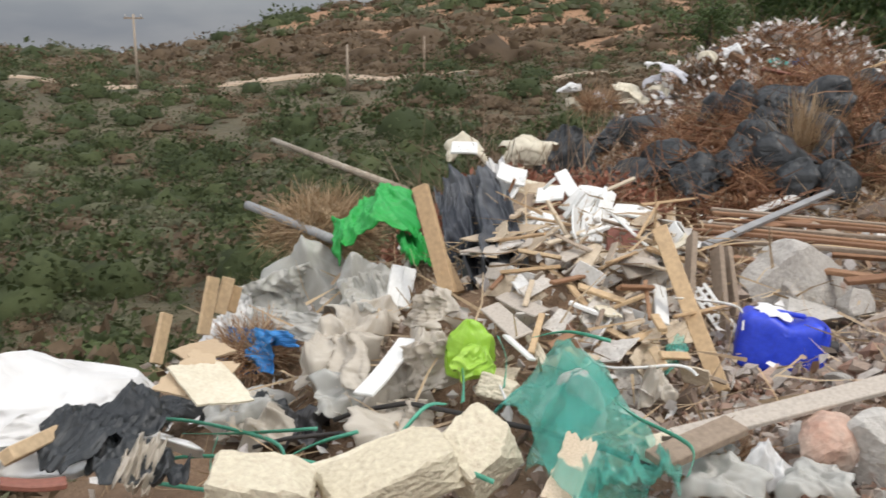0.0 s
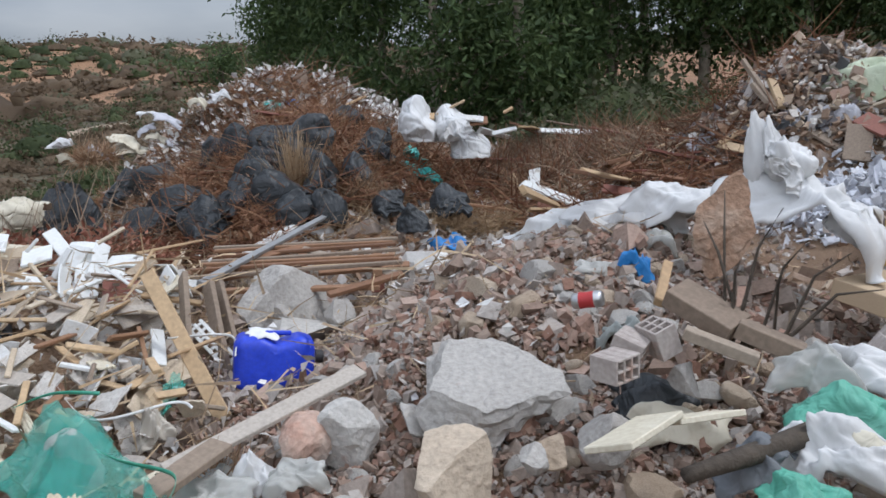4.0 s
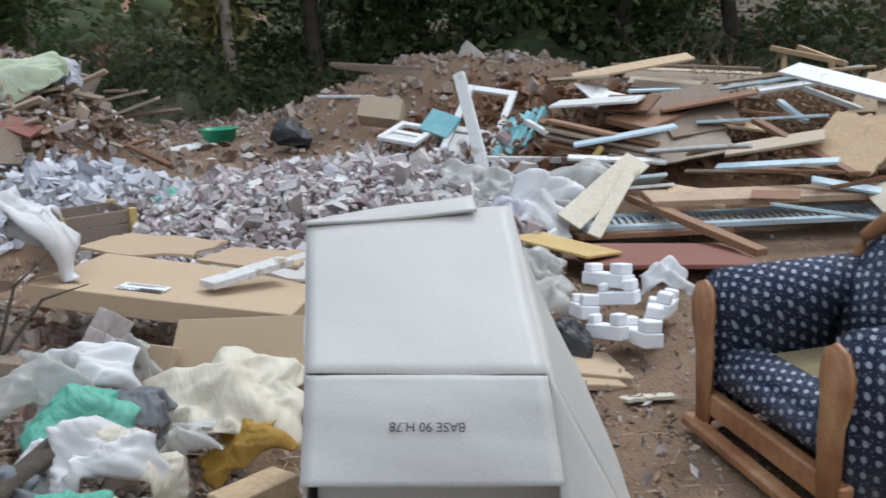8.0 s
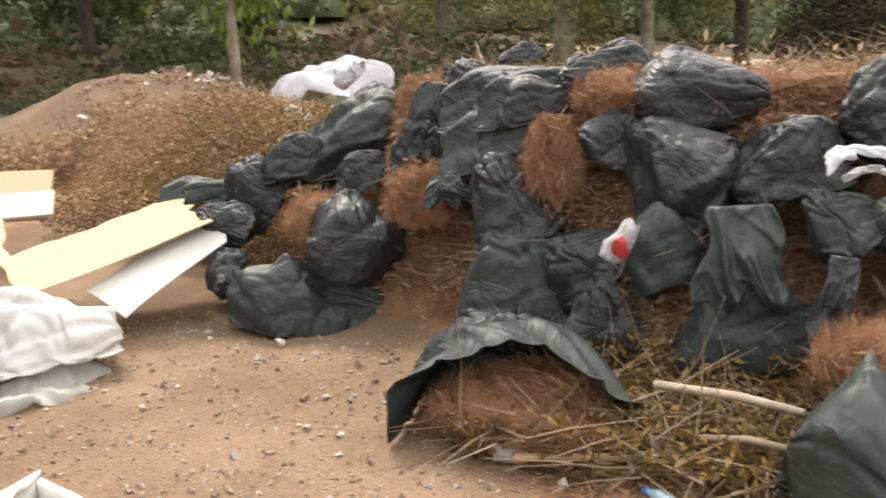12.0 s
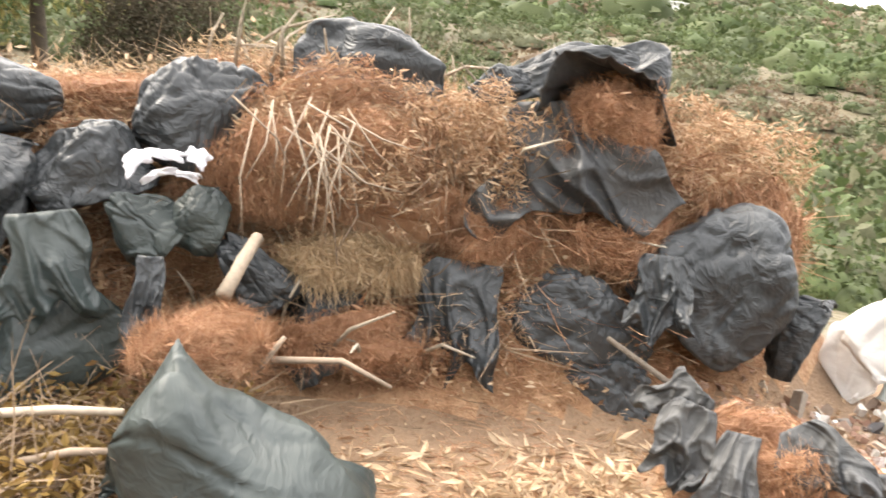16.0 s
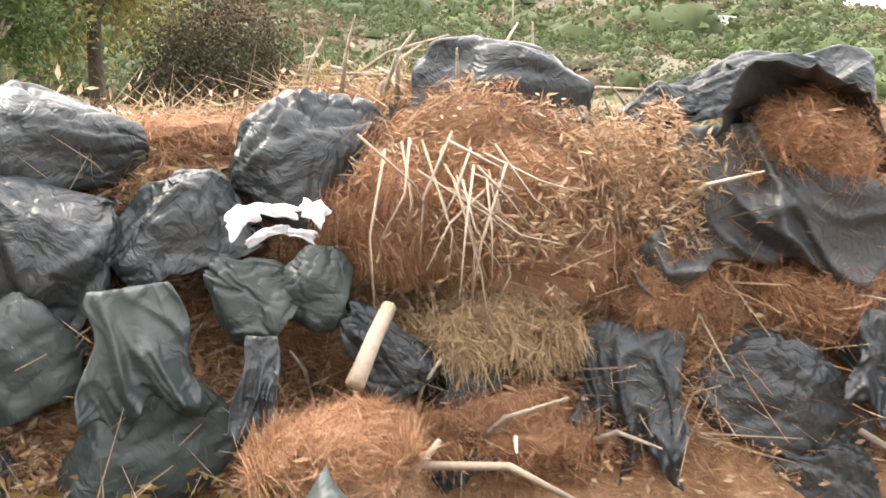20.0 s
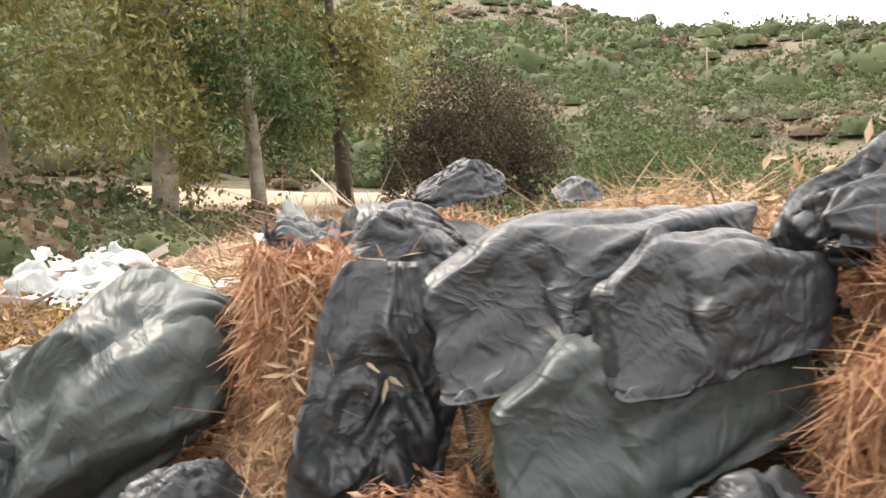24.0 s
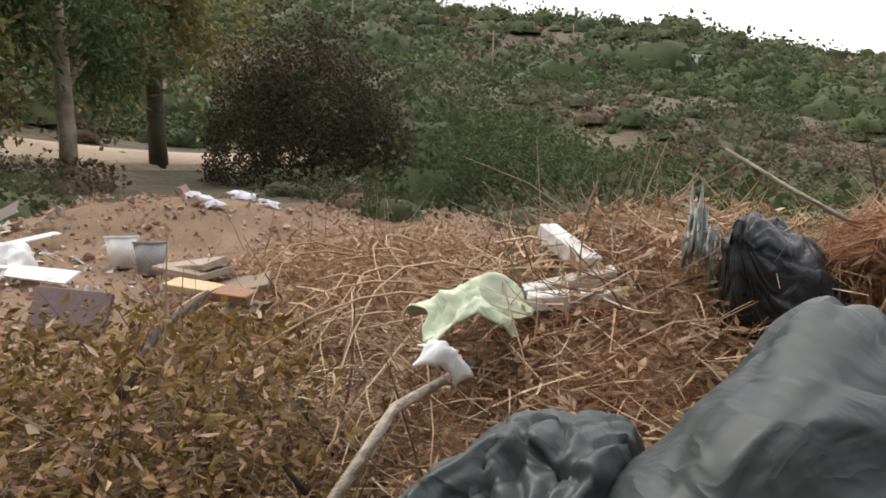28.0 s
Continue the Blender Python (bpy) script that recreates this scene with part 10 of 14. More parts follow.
board((0.98, 5.23, 0.33), (1.18, 5.26, 0.42), (0.94, 5.04, 0.32), 0.018, CHIPBOARD, "pale furniture board in the pile", "board", "board")
board((0.71, 5.08, 0.29), (0.75, 4.90, 0.23), (0.63, 4.91, 0.30), 0.018, WHITE_BOARD, "pale furniture board in the pile", "board", "board")
board((1.46, 5.28, 0.40), (1.53, 5.13, 0.37), (1.36, 5.11, 0.38), 0.018, CREAM, "pale furniture board in the pile", "board", "board")
board((0.74, 5.69, 0.40), (0.87, 5.78, 0.50), (0.74, 5.45, 0.38), 0.018, WHITE_BOARD, "pale furniture board in the pile", "board", "board")
board((0.91, 4.85, 0.29), (1.03, 4.86, 0.33), (0.87, 4.67, 0.28), 0.018, CHIPBOARD, "pale furniture board in the pile", "board", "board")
board((0.57, 5.53, 0.34), (0.74, 5.49, 0.34), (0.57, 5.48, 0.29), 0.015, RED_WOOD, "red brown painted board in the pile", "board", "board")
board((0.62, 5.21, 0.21), (0.90, 5.44, 0.34), (0.63, 5.10, 0.21), 0.015, RED_WOOD, "red brown painted board in the pile", "board", "board")
board((0.66, 5.82, 0.41), (0.82, 5.78, 0.43), (0.64, 5.62, 0.31), 0.015, CHIPBOARD, "brown chipboard panel in the pile", "board", "board")
board((1.32, 5.50, 0.47), (1.50, 5.43, 0.46), (1.27, 5.31, 0.37), 0.015, RED_WOOD, "red brown box panel in the pile", "board", "board")
board((1.27, 4.98, 0.29), (1.49, 5.10, 0.41), (1.39, 4.82, 0.27), 0.015, PANEL_GREY, "ribbed grey brown panel in the pile", "board", "board")
board((1.18, 4.91, 0.26), (1.42, 5.13, 0.39), (1.27, 4.76, 0.27), 0.015, PANEL_GREY, "ribbed grey brown panel in the pile", "board", "board")
board((1.18, 4.69, 0.25), (1.39, 4.70, 0.31), (1.19, 4.58, 0.20), 0.015, PANEL_GREY, "grey brown panel in the pile", "board", "board")
board((0.84, 4.56, 0.18), (1.04, 4.64, 0.23), (0.83, 4.35, 0.12), 0.015, CHIPBOARD, "beige fibreboard panel in the pile", "board", "board")
board((0.71, 4.87, 0.23), (0.83, 4.93, 0.31), (0.72, 4.76, 0.19), 0.015, PRINTED, "white perforated fibreboard piece", "board", "board")
board((0.93, 5.01, 0.30), (1.10, 5.05, 0.38), (0.92, 4.80, 0.24), 0.015, PRINTED, "white perforated fibreboard piece", "board", "board")
board((1.17, 5.24, 0.39), (1.27, 5.20, 0.43), (1.12, 5.04, 0.31), 0.015, PRINTED, "white perforated fibreboard piece", "board", "board")
board((0.85, 4.18, 0.15), (0.95, 4.14, 0.19), (0.81, 3.98, 0.05), 0.015, PRINTED, "white perforated fibreboard piece", "board", "board")
board((0.89, 4.05, 0.12), (0.97, 4.13, 0.19), (0.91, 3.94, 0.05), 0.015, PANEL_GREY, "grey brown panel in the pile", "board", "board")
board((0.52, 4.56, 0.14), (0.71, 4.66, 0.20), (0.53, 4.45, 0.12), 0.015, CREAM, "cream board in the pile", "board", "board")
board((0.94, 6.16, 0.58), (1.06, 6.12, 0.57), (0.90, 5.96, 0.49), 0.015, OLD_WOOD, "grey wooden board in the pile", "board", "board")
board((0.91, 5.44, 0.35), (1.06, 5.39, 0.39), (0.87, 5.24, 0.30), 0.015, CHIPBOARD, "beige chipboard panel in the pile", "board", "board")
board((0.55, 4.69, 0.29), (0.64, 4.53, 0.37), (0.54, 4.51, 0.23), 0.012, PRINTED, "broken piece of beige fibreboard", "fibreboard_piece", "fibreboard")
board((1.57, 5.12, 0.58), (1.66, 5.07, 0.39), (1.70, 5.60, 0.42), 0.012, WHITE_BOARD, "broken piece of beige fibreboard", "fibreboard_piece", "fibreboard")
board((0.96, 4.59, 0.28), (0.94, 4.54, 0.38), (0.93, 4.39, 0.34), 0.012, PRINTED, "broken piece of beige fibreboard", "fibreboard_piece", "fibreboard")
board((0.63, 5.34, 0.46), (0.69, 5.00, 0.53), (0.47, 4.87, 0.49), 0.012, PRINTED, "broken piece of beige fibreboard", "fibreboard_piece", "fibreboard")
board((1.40, 5.11, 0.45), (1.57, 5.12, 0.53), (1.29, 4.87, 0.42), 0.012, CREAM, "broken piece of beige fibreboard", "fibreboard_piece", "fibreboard")
board((0.88, 4.09, 0.23), (1.08, 4.32, 0.27), (0.96, 4.08, 0.15), 0.012, CHIPBOARD, "broken piece of beige fibreboard", "fibreboard_piece", "fibreboard")
board((0.88, 4.75, 0.49), (1.01, 4.71, 0.41), (0.84, 4.75, 0.41), 0.012, OLD_WHITE, "broken piece of beige fibreboard", "fibreboard_piece", "fibreboard")
board((1.75, 5.50, 0.39), (1.88, 5.34, 0.40), (1.42, 4.82, 0.42), 0.012, OLD_WHITE, "broken piece of beige fibreboard", "fibreboard_piece", "fibreboard")
board((0.49, 4.96, 0.43), (0.55, 4.84, 0.46), (0.47, 4.87, 0.37), 0.012, PANEL_GREY, "broken piece of beige fibreboard", "fibreboard_piece", "fibreboard")
board((0.53, 4.60, 0.40), (0.70, 4.73, 0.43), (0.50, 4.51, 0.35), 0.012, PRINTED, "broken piece of beige fibreboard", "fibreboard_piece", "fibreboard")
board((1.14, 4.34, 0.29), (1.04, 4.12, 0.29), (1.05, 4.35, 0.26), 0.012, CHIPBOARD, "broken piece of beige fibreboard", "fibreboard_piece", "fibreboard")
board((0.44, 4.61, 0.33), (0.50, 4.25, 0.32), (0.37, 4.46, 0.30), 0.012, PANEL_GREY, "broken piece of beige fibreboard", "fibreboard_piece", "fibreboard")
board((0.50, 4.84, 0.34), (0.55, 4.87, 0.45), (0.62, 4.77, 0.30), 0.012, OLD_WHITE, "broken piece of beige fibreboard", "fibreboard_piece", "fibreboard")
board((0.67, 4.39, 0.37), (0.72, 4.30, 0.36), (0.60, 4.30, 0.29), 0.012, PRINTED, "broken piece of beige fibreboard", "fibreboard_piece", "fibreboard")
board((1.14, 4.34, 0.29), (1.28, 4.31, 0.31), (1.12, 4.23, 0.22), 0.012, CHIPBOARD, "broken piece of beige fibreboard", "fibreboard_piece", "fibreboard")
board((0.88, 4.75, 0.49), (1.08, 4.87, 0.40), (0.87, 4.83, 0.39), 0.012, PANEL_GREY, "broken piece of beige fibreboard", "fibreboard_piece", "fibreboard")
board((0.48, 4.43, 0.34), (0.65, 4.45, 0.32), (0.50, 4.51, 0.23), 0.012, PRINTED, "broken piece of beige fibreboard", "fibreboard_piece", "fibreboard")
board((1.12, 4.87, 0.49), (1.37, 5.06, 0.46), (1.07, 4.72, 0.39), 0.012, PANEL_GREY, "broken piece of beige fibreboard", "fibreboard_piece", "fibreboard")
board((0.79, 5.35, 0.45), (0.86, 4.96, 0.62), (0.64, 4.83, 0.49), 0.012, CHIPBOARD, "broken piece of beige fibreboard", "fibreboard_piece", "fibreboard")
board((0.85, 4.77, 0.44), (1.04, 5.06, 0.50), (0.90, 4.69, 0.43), 0.012, CHIPBOARD, "broken piece of beige fibreboard", "fibreboard_piece", "fibreboard")
board((0.93, 5.00, 0.56), (1.16, 5.62, 0.61), (1.10, 5.34, 0.48), 0.012, WHITE_BOARD, "broken piece of beige fibreboard", "fibreboard_piece", "fibreboard")
board((0.87, 4.45, 0.29), (0.91, 4.33, 0.36), (0.79, 4.18, 0.28), 0.012, OLD_WHITE, "broken piece of beige fibreboard", "fibreboard_piece", "fibreboard")
board((0.70, 5.39, 0.45), (0.85, 5.19, 0.48), (0.55, 4.87, 0.49), 0.012, PANEL_GREY, "broken piece of beige fibreboard", "fibreboard_piece", "fibreboard")
board((0.83, 5.63, 0.48), (0.97, 5.41, 0.52), (0.64, 5.00, 0.53), 0.012, CHIPBOARD, "broken piece of beige fibreboard", "fibreboard_piece", "fibreboard")
board((0.70, 4.16, 0.19), (0.82, 4.23, 0.26), (0.68, 3.90, 0.22), 0.012, PRINTED, "broken piece of beige fibreboard", "fibreboard_piece", "fibreboard")
board((0.52, 4.71, 0.36), (0.63, 4.39, 0.37), (0.47, 4.58, 0.34), 0.012, PANEL_GREY, "broken piece of beige fibreboard", "fibreboard_piece", "fibreboard")
board((0.75, 4.38, 0.33), (0.89, 4.51, 0.39), (0.84, 4.37, 0.24), 0.012, PRINTED, "broken piece of beige fibreboard", "fibreboard_piece", "fibreboard")
board((1.03, 3.93, 0.25), (1.11, 3.83, 0.26), (1.05, 3.98, 0.16), 0.012, CHIPBOARD, "broken piece of beige fibreboard", "fibreboard_piece", "fibreboard")
board((0.49, 4.93, 0.39), (0.56, 4.71, 0.44), (0.48, 4.75, 0.32), 0.012, CHIPBOARD, "broken piece of beige fibreboard", "fibreboard_piece", "fibreboard")
board((0.59, 4.80, 0.42), (0.61, 4.60, 0.40), (0.53, 4.74, 0.39), 0.012, OLD_WHITE, "broken piece of beige fibreboard", "fibreboard_piece", "fibreboard")
board((0.65, 4.21, 0.24), (0.76, 4.09, 0.24), (0.57, 3.99, 0.23), 0.012, CHIPBOARD, "broken piece of beige fibreboard", "fibreboard_piece", "fibreboard")
board((0.95, 4.57, 0.33), (0.93, 4.28, 0.34), (0.85, 4.40, 0.35), 0.012, CREAM, "broken piece of beige fibreboard", "fibreboard_piece", "fibreboard")
board((0.76, 4.93, 0.50), (0.94, 5.03, 0.46), (0.76, 4.90, 0.42), 0.012, PRINTED, "broken piece of beige fibreboard", "fibreboard_piece", "fibreboard")
board((0.31, 4.23, 0.17), (0.43, 4.14, 0.19), (0.26, 4.06, 0.14), 0.012, CHIPBOARD, "broken piece of beige fibreboard", "fibreboard_piece", "fibreboard")
board((1.34, 4.74, 0.32), (1.16, 4.31, 0.30), (1.22, 4.62, 0.33), 0.012, WHITE_BOARD, "broken piece of beige fibreboard", "fibreboard_piece", "fibreboard")
board((1.12, 4.23, 0.18), (1.17, 4.14, 0.20), (1.00, 3.99, 0.21), 0.012, CHIPBOARD, "broken piece of beige fibreboard", "fibreboard_piece", "fibreboard")
board((0.56, 5.22, 0.45), (0.60, 5.39, 0.50), (0.60, 5.04, 0.49), 0.012, CHIPBOARD, "broken piece of beige fibreboard", "fibreboard_piece", "fibreboard")
board((0.51, 4.73, 0.33), (0.62, 4.77, 0.39), (0.56, 4.57, 0.29), 0.012, CHIPBOARD, "broken piece of beige fibreboard", "fibreboard_piece", "fibreboard")
board((0.96, 4.59, 0.32), (0.90, 4.31, 0.29), (0.87, 4.45, 0.33), 0.012, CREAM, "broken piece of beige fibreboard", "fibreboard_piece", "fibreboard")
board((0.56, 4.46, 0.25), (0.50, 3.99, 0.27), (0.52, 4.43, 0.23), 0.012, CREAM, "broken piece of beige fibreboard", "fibreboard_piece", "fibreboard")
board((1.48, 5.19, 0.43), (1.58, 5.15, 0.57), (1.44, 4.96, 0.43), 0.012, WHITE_BOARD, "broken piece of beige fibreboard", "fibreboard_piece", "fibreboard")
board((1.15, 4.91, 0.47), (1.36, 4.92, 0.41), (1.12, 4.83, 0.45), 0.012, PANEL_GREY, "broken piece of beige fibreboard", "fibreboard_piece", "fibreboard")
board((0.52, 4.75, 0.32), (0.58, 4.63, 0.27), (0.47, 4.70, 0.26), 0.012, CHIPBOARD, "broken piece of beige fibreboard", "fibreboard_piece", "fibreboard")
board((1.08, 4.55, 0.28), (1.04, 4.32, 0.23), (1.01, 4.47, 0.27), 0.012, PANEL_GREY, "broken piece of beige fibreboard", "fibreboard_piece", "fibreboard")
board((1.47, 5.01, 0.51), (2.90, 7.98, 0.10), (1.58, 5.15, 0.48), 0.012, CHIPBOARD, "broken piece of beige fibreboard", "fibreboard_piece", "fibreboard")
board((0.80, 4.90, 0.46), (0.98, 5.00, 0.51), (0.81, 4.82, 0.44), 0.012, PANEL_GREY, "broken piece of beige fibreboard", "fibreboard_piece", "fibreboard")
plank((1.08, 5.58, 0.53), (1.19, 5.56, 0.68), 0.04, 0.017, WHITE_BOARD, "thin splintered batten in the pile", 35.167, "batten", "batten")
plank((1.19, 5.26, 0.58), (1.41, 5.41, 0.49), 0.021, 0.017, OLD_WOOD, "thin splintered batten in the pile", 25.171, "batten", "batten")
plank((0.61, 4.10, 0.29), (0.62, 3.93, 0.25), 0.029, 0.017, PINE, "thin splintered batten in the pile", 23.787, "batten", "batten")
plank((0.96, 5.53, 0.64), (1.01, 5.27, 0.46), 0.025, 0.02, CHIPBOARD, "thin splintered batten in the pile", -12.975, "batten", "batten")
plank((0.96, 4.44, 0.44), (1.18, 4.54, 0.39), 0.037, 0.018, BROWN_WOOD, "thin splintered batten in the pile", -38.174, "batten", "batten")
plank((0.92, 4.48, 0.28), (1.12, 4.64, 0.34), 0.028, 0.011, CHIPBOARD, "thin splintered batten in the pile", -17.945, "batten", "batten")
plank((0.68, 4.56, 0.44), (0.94, 4.77, 0.40), 0.03, 0.016, BROWN_WOOD, "thin splintered batten in the pile", 7.803, "batten", "batten")
plank((2.81, 8.47, 0.12), (2.71, 7.97, 0.04), 0.031, 0.016, PINE, "thin splintered batten in the pile", -5.634, "batten", "batten")
plank((0.98, 5.00, 0.56), (1.23, 5.26, 0.53), 0.025, 0.019, WHITE_BOARD, "thin splintered batten in the pile", 17.328, "batten", "batten")
plank((1.02, 5.82, 0.66), (1.09, 5.80, 0.72), 0.029, 0.019, WHITE_BOARD, "thin splintered batten in the pile", -8.178, "batten", "batten")
plank((0.92, 4.48, 0.32), (1.09, 4.43, 0.39), 0.025, 0.018, PINE, "thin splintered batten in the pile", 1.869, "batten", "batten")
plank((1.15, 4.25, 0.35), (1.55, 4.42, 0.33), 0.021, 0.016, PINE, "thin splintered batten in the pile", -30.563, "batten", "batten")
plank((1.45, 5.07, 0.45), (1.59, 5.17, 0.52), 0.034, 0.016, WHITE_BOARD, "thin splintered batten in the pile", -6.437, "batten", "batten")
plank((1.16, 4.59, 0.42), (1.10, 4.38, 0.29), 0.021, 0.019, BROWN_WOOD, "thin splintered batten in the pile", 9.998, "batten", "batten")
plank((0.83, 4.99, 0.57), (0.97, 4.86, 0.50), 0.038, 0.012, OLD_WOOD, "thin splintered batten in the pile", 0.172, "batten", "batten")
plank((2.04, 7.10, 0.18), (1.46, 5.14, 0.49), 0.019, 0.01, OLD_WOOD, "thin splintered batten in the pile", 3.332, "batten", "batten")
plank((1.04, 7.14, 0.36), (0.87, 5.61, 0.54), 0.031, 0.012, CHIPBOARD, "thin splintered batten in the pile", -0.448, "batten", "batten")
plank((0.39, 4.26, 0.30), (0.44, 4.05, 0.26), 0.039, 0.014, WHITE_BOARD, "thin splintered batten in the pile", -19.354, "batten", "batten")
plank((1.36, 5.03, 0.47), (1.58, 4.79, 0.41), 0.038, 0.019, PINE, "thin splintered batten in the pile", 12.305, "batten", "batten")
plank((0.99, 4.76, 0.44), (1.24, 4.91, 0.47), 0.04, 0.015, PINE, "thin splintered batten in the pile", -33.914, "batten", "batten")
plank((0.53, 4.48, 0.36), (0.62, 4.66, 0.42), 0.026, 0.011, CHIPBOARD, "thin splintered batten in the pile", 12.581, "batten", "batten")
plank((0.55, 4.16, 0.28), (0.67, 4.16, 0.33), 0.037, 0.013, BROWN_WOOD, "thin splintered batten in the pile", 24.244, "batten", "batten")
plank((0.74, 4.84, 0.56), (1.23, 5.37, 0.51), 0.028, 0.014, CHIPBOARD, "thin splintered batten in the pile", 14.16, "batten", "batten")
plank((0.86, 4.34, 0.29), (0.96, 4.28, 0.23), 0.034, 0.012, PINE, "thin splintered batten in the pile", 20.716, "batten", "batten")
plank((1.48, 5.04, 0.50), (2.82, 7.81, 0.13), 0.044, 0.017, PINE, "thin splintered batten in the pile", -34.875, "batten", "batten")
plank((0.78, 4.23, 0.33), (0.85, 4.32, 0.37), 0.02, 0.016, OLD_WOOD, "thin splintered batten in the pile", -32.204, "batten", "batten")
plank((1.21, 4.70, 0.47), (1.48, 4.81, 0.37), 0.03, 0.014, CHIPBOARD, "thin splintered batten in the pile", 13.791, "batten", "batten")
plank((0.79, 4.49, 0.44), (1.01, 4.47, 0.35), 0.04, 0.017, PINE, "thin splintered batten in the pile", 24.473, "batten", "batten")
plank((1.00, 4.12, 0.26), (0.96, 3.91, 0.24), 0.04, 0.014, PINE, "thin splintered batten in the pile", 33.245, "batten", "batten")
plank((0.88, 5.63, 0.53), (1.05, 5.34, 0.53), 0.032, 0.013, PINE, "thin splintered batten in the pile", -2.284, "batten", "batten")
plank((1.27, 4.97, 0.54), (1.71, 5.68, 0.57), 0.018, 0.015, PINE, "thin splintered batten in the pile", -14.996, "batten", "batten")
plank((0.62, 4.92, 0.51), (0.80, 4.79, 0.49), 0.03, 0.019, PINE, "thin splintered batten in the pile", -26.199, "batten", "batten")
plank((1.33, 5.10, 0.51), (1.60, 5.05, 0.44), 0.042, 0.019, CHIPBOARD, "thin splintered batten in the pile", 12.82, "batten", "batten")
plank((2.79, 8.41, 0.04), (1.71, 5.68, 0.46), 0.04, 0.02, BROWN_WOOD, "thin splintered batten in the pile", 21.934, "batten", "batten")
plank((2.76, 8.27, 0.14), (1.41, 4.99, 0.56), 0.03, 0.012, PINE, "thin splintered batten in the pile", 8.486, "batten", "batten")
plank((0.70, 5.35, 0.59), (1.38, 7.10, 0.35), 0.035, 0.02, CHIPBOARD, "thin splintered batten in the pile", 1.275, "batten", "batten")
plank((0.41, 4.64, 0.40), (0.55, 4.87, 0.41), 0.021, 0.014, BROWN_WOOD, "thin splintered batten in the pile", 17.322, "batten", "batten")
plank((0.50, 4.81, 0.43), (0.77, 4.70, 0.47), 0.026, 0.018, PINE, "thin splintered batten in the pile", -24.554, "batten", "batten")
plank((0.94, 4.31, 0.29), (1.04, 4.32, 0.31), 0.044, 0.02, CHIPBOARD, "thin splintered batten in the pile", -15.14, "batten", "batten")
plank((0.56, 5.22, 0.49), (0.76, 4.93, 0.58), 0.021, 0.014, PINE, "thin splintered batten in the pile", 19.731, "batten", "batten")
plank((1.62, 5.71, 0.57), (3.07, 7.76, 0.20), 0.026, 0.011, PINE, "thin splintered batten in the pile", 28.485, "batten", "batten")
plank((1.09, 4.31, 0.34), (1.04, 4.12, 0.33), 0.038, 0.02, PINE, "thin splintered batten in the pile", 4.447, "batten", "batten")
plank((0.80, 5.97, 0.47), (0.85, 5.72, 0.51), 0.031, 0.016, PINE, "thin splintered batten in the pile", 26.151, "batten", "batten")
plank((0.79, 5.92, 0.53), (0.86, 5.87, 0.71), 0.029, 0.018, BROWN_WOOD, "thin splintered batten in the pile", 16.315, "batten", "batten")
plank((1.19, 7.43, 0.37), (0.80, 5.95, 0.48), 0.04, 0.019, OLD_WOOD, "thin splintered batten in the pile", 11.78, "batten", "batten")
plank((1.02, 4.30, 0.28), (1.22, 4.42, 0.26), 0.029, 0.017, OLD_WOOD, "thin splintered batten in the pile", 12.818, "batten", "batten")
plank((1.38, 5.69, 0.67), (1.53, 5.63, 0.74), 0.028, 0.015, CHIPBOARD, "thin splintered batten in the pile", 26.015, "batten", "batten")
plank((1.32, 5.48, 0.58), (1.36, 5.03, 0.47), 0.032, 0.011, WHITE_BOARD, "thin splintered batten in the pile", -24.146, "batten", "batten")
plank((1.05, 3.98, 0.23), (1.26, 3.96, 0.14), 0.036, 0.018, OLD_WOOD, "thin splintered batten in the pile", -20.432, "batten", "batten")
plank((0.91, 4.45, 0.33), (1.20, 4.59, 0.38), 0.021, 0.02, OLD_WOOD, "thin splintered batten in the pile", -20.91, "batten", "batten")
plank((0.97, 4.71, 0.37), (1.13, 4.90, 0.53), 0.042, 0.013, OLD_WOOD, "thin splintered batten in the pile", -30.188, "batten", "batten")
plank((1.41, 5.03, 0.52), (1.39, 4.85, 0.46), 0.023, 0.015, PINE, "thin splintered batten in the pile", -3.652, "batten", "batten")
plank((0.72, 4.45, 0.28), (0.64, 3.99, 0.26), 0.041, 0.019, BROWN_WOOD, "thin splintered batten in the pile", 7.352, "batten", "batten")
plank((2.97, 8.55, 0.17), (3.15, 8.49, 0.34), 0.033, 0.012, BROWN_WOOD, "thin splintered batten in the pile", -29.482, "batten", "batten")
plank((0.46, 4.14, 0.26), (0.58, 4.36, 0.35), 0.029, 0.015, PINE, "thin splintered batten in the pile", -2.407, "batten", "batten")
plank((0.73, 4.44, 0.38), (0.87, 4.37, 0.32), 0.045, 0.018, WHITE_BOARD, "thin splintered batten in the pile", -7.278, "batten", "batten")
plank((0.80, 4.63, 0.40), (0.82, 4.46, 0.34), 0.042, 0.013, PINE, "thin splintered batten in the pile", -16.316, "batten", "batten")
plank((1.02, 4.73, 0.48), (1.21, 4.83, 0.49), 0.042, 0.012, PINE, "thin splintered batten in the pile", -20.612, "batten", "batten")
plank((0.96, 3.96, 0.29), (1.12, 4.03, 0.24), 0.036, 0.019, PINE, "thin splintered batten in the pile", 39.942, "batten", "batten")
plank((0.94, 4.19, 0.28), (1.16, 4.31, 0.26), 0.036, 0.014, PINE, "thin splintered batten in the pile", 32.273, "batten", "batten")
pallet_bed((1.76, 5.46, 0.36), (2.85, 4.66, 0.37), (2.64, 6.36, 0.33), "brown slatted wooden bed base lying on scrap")
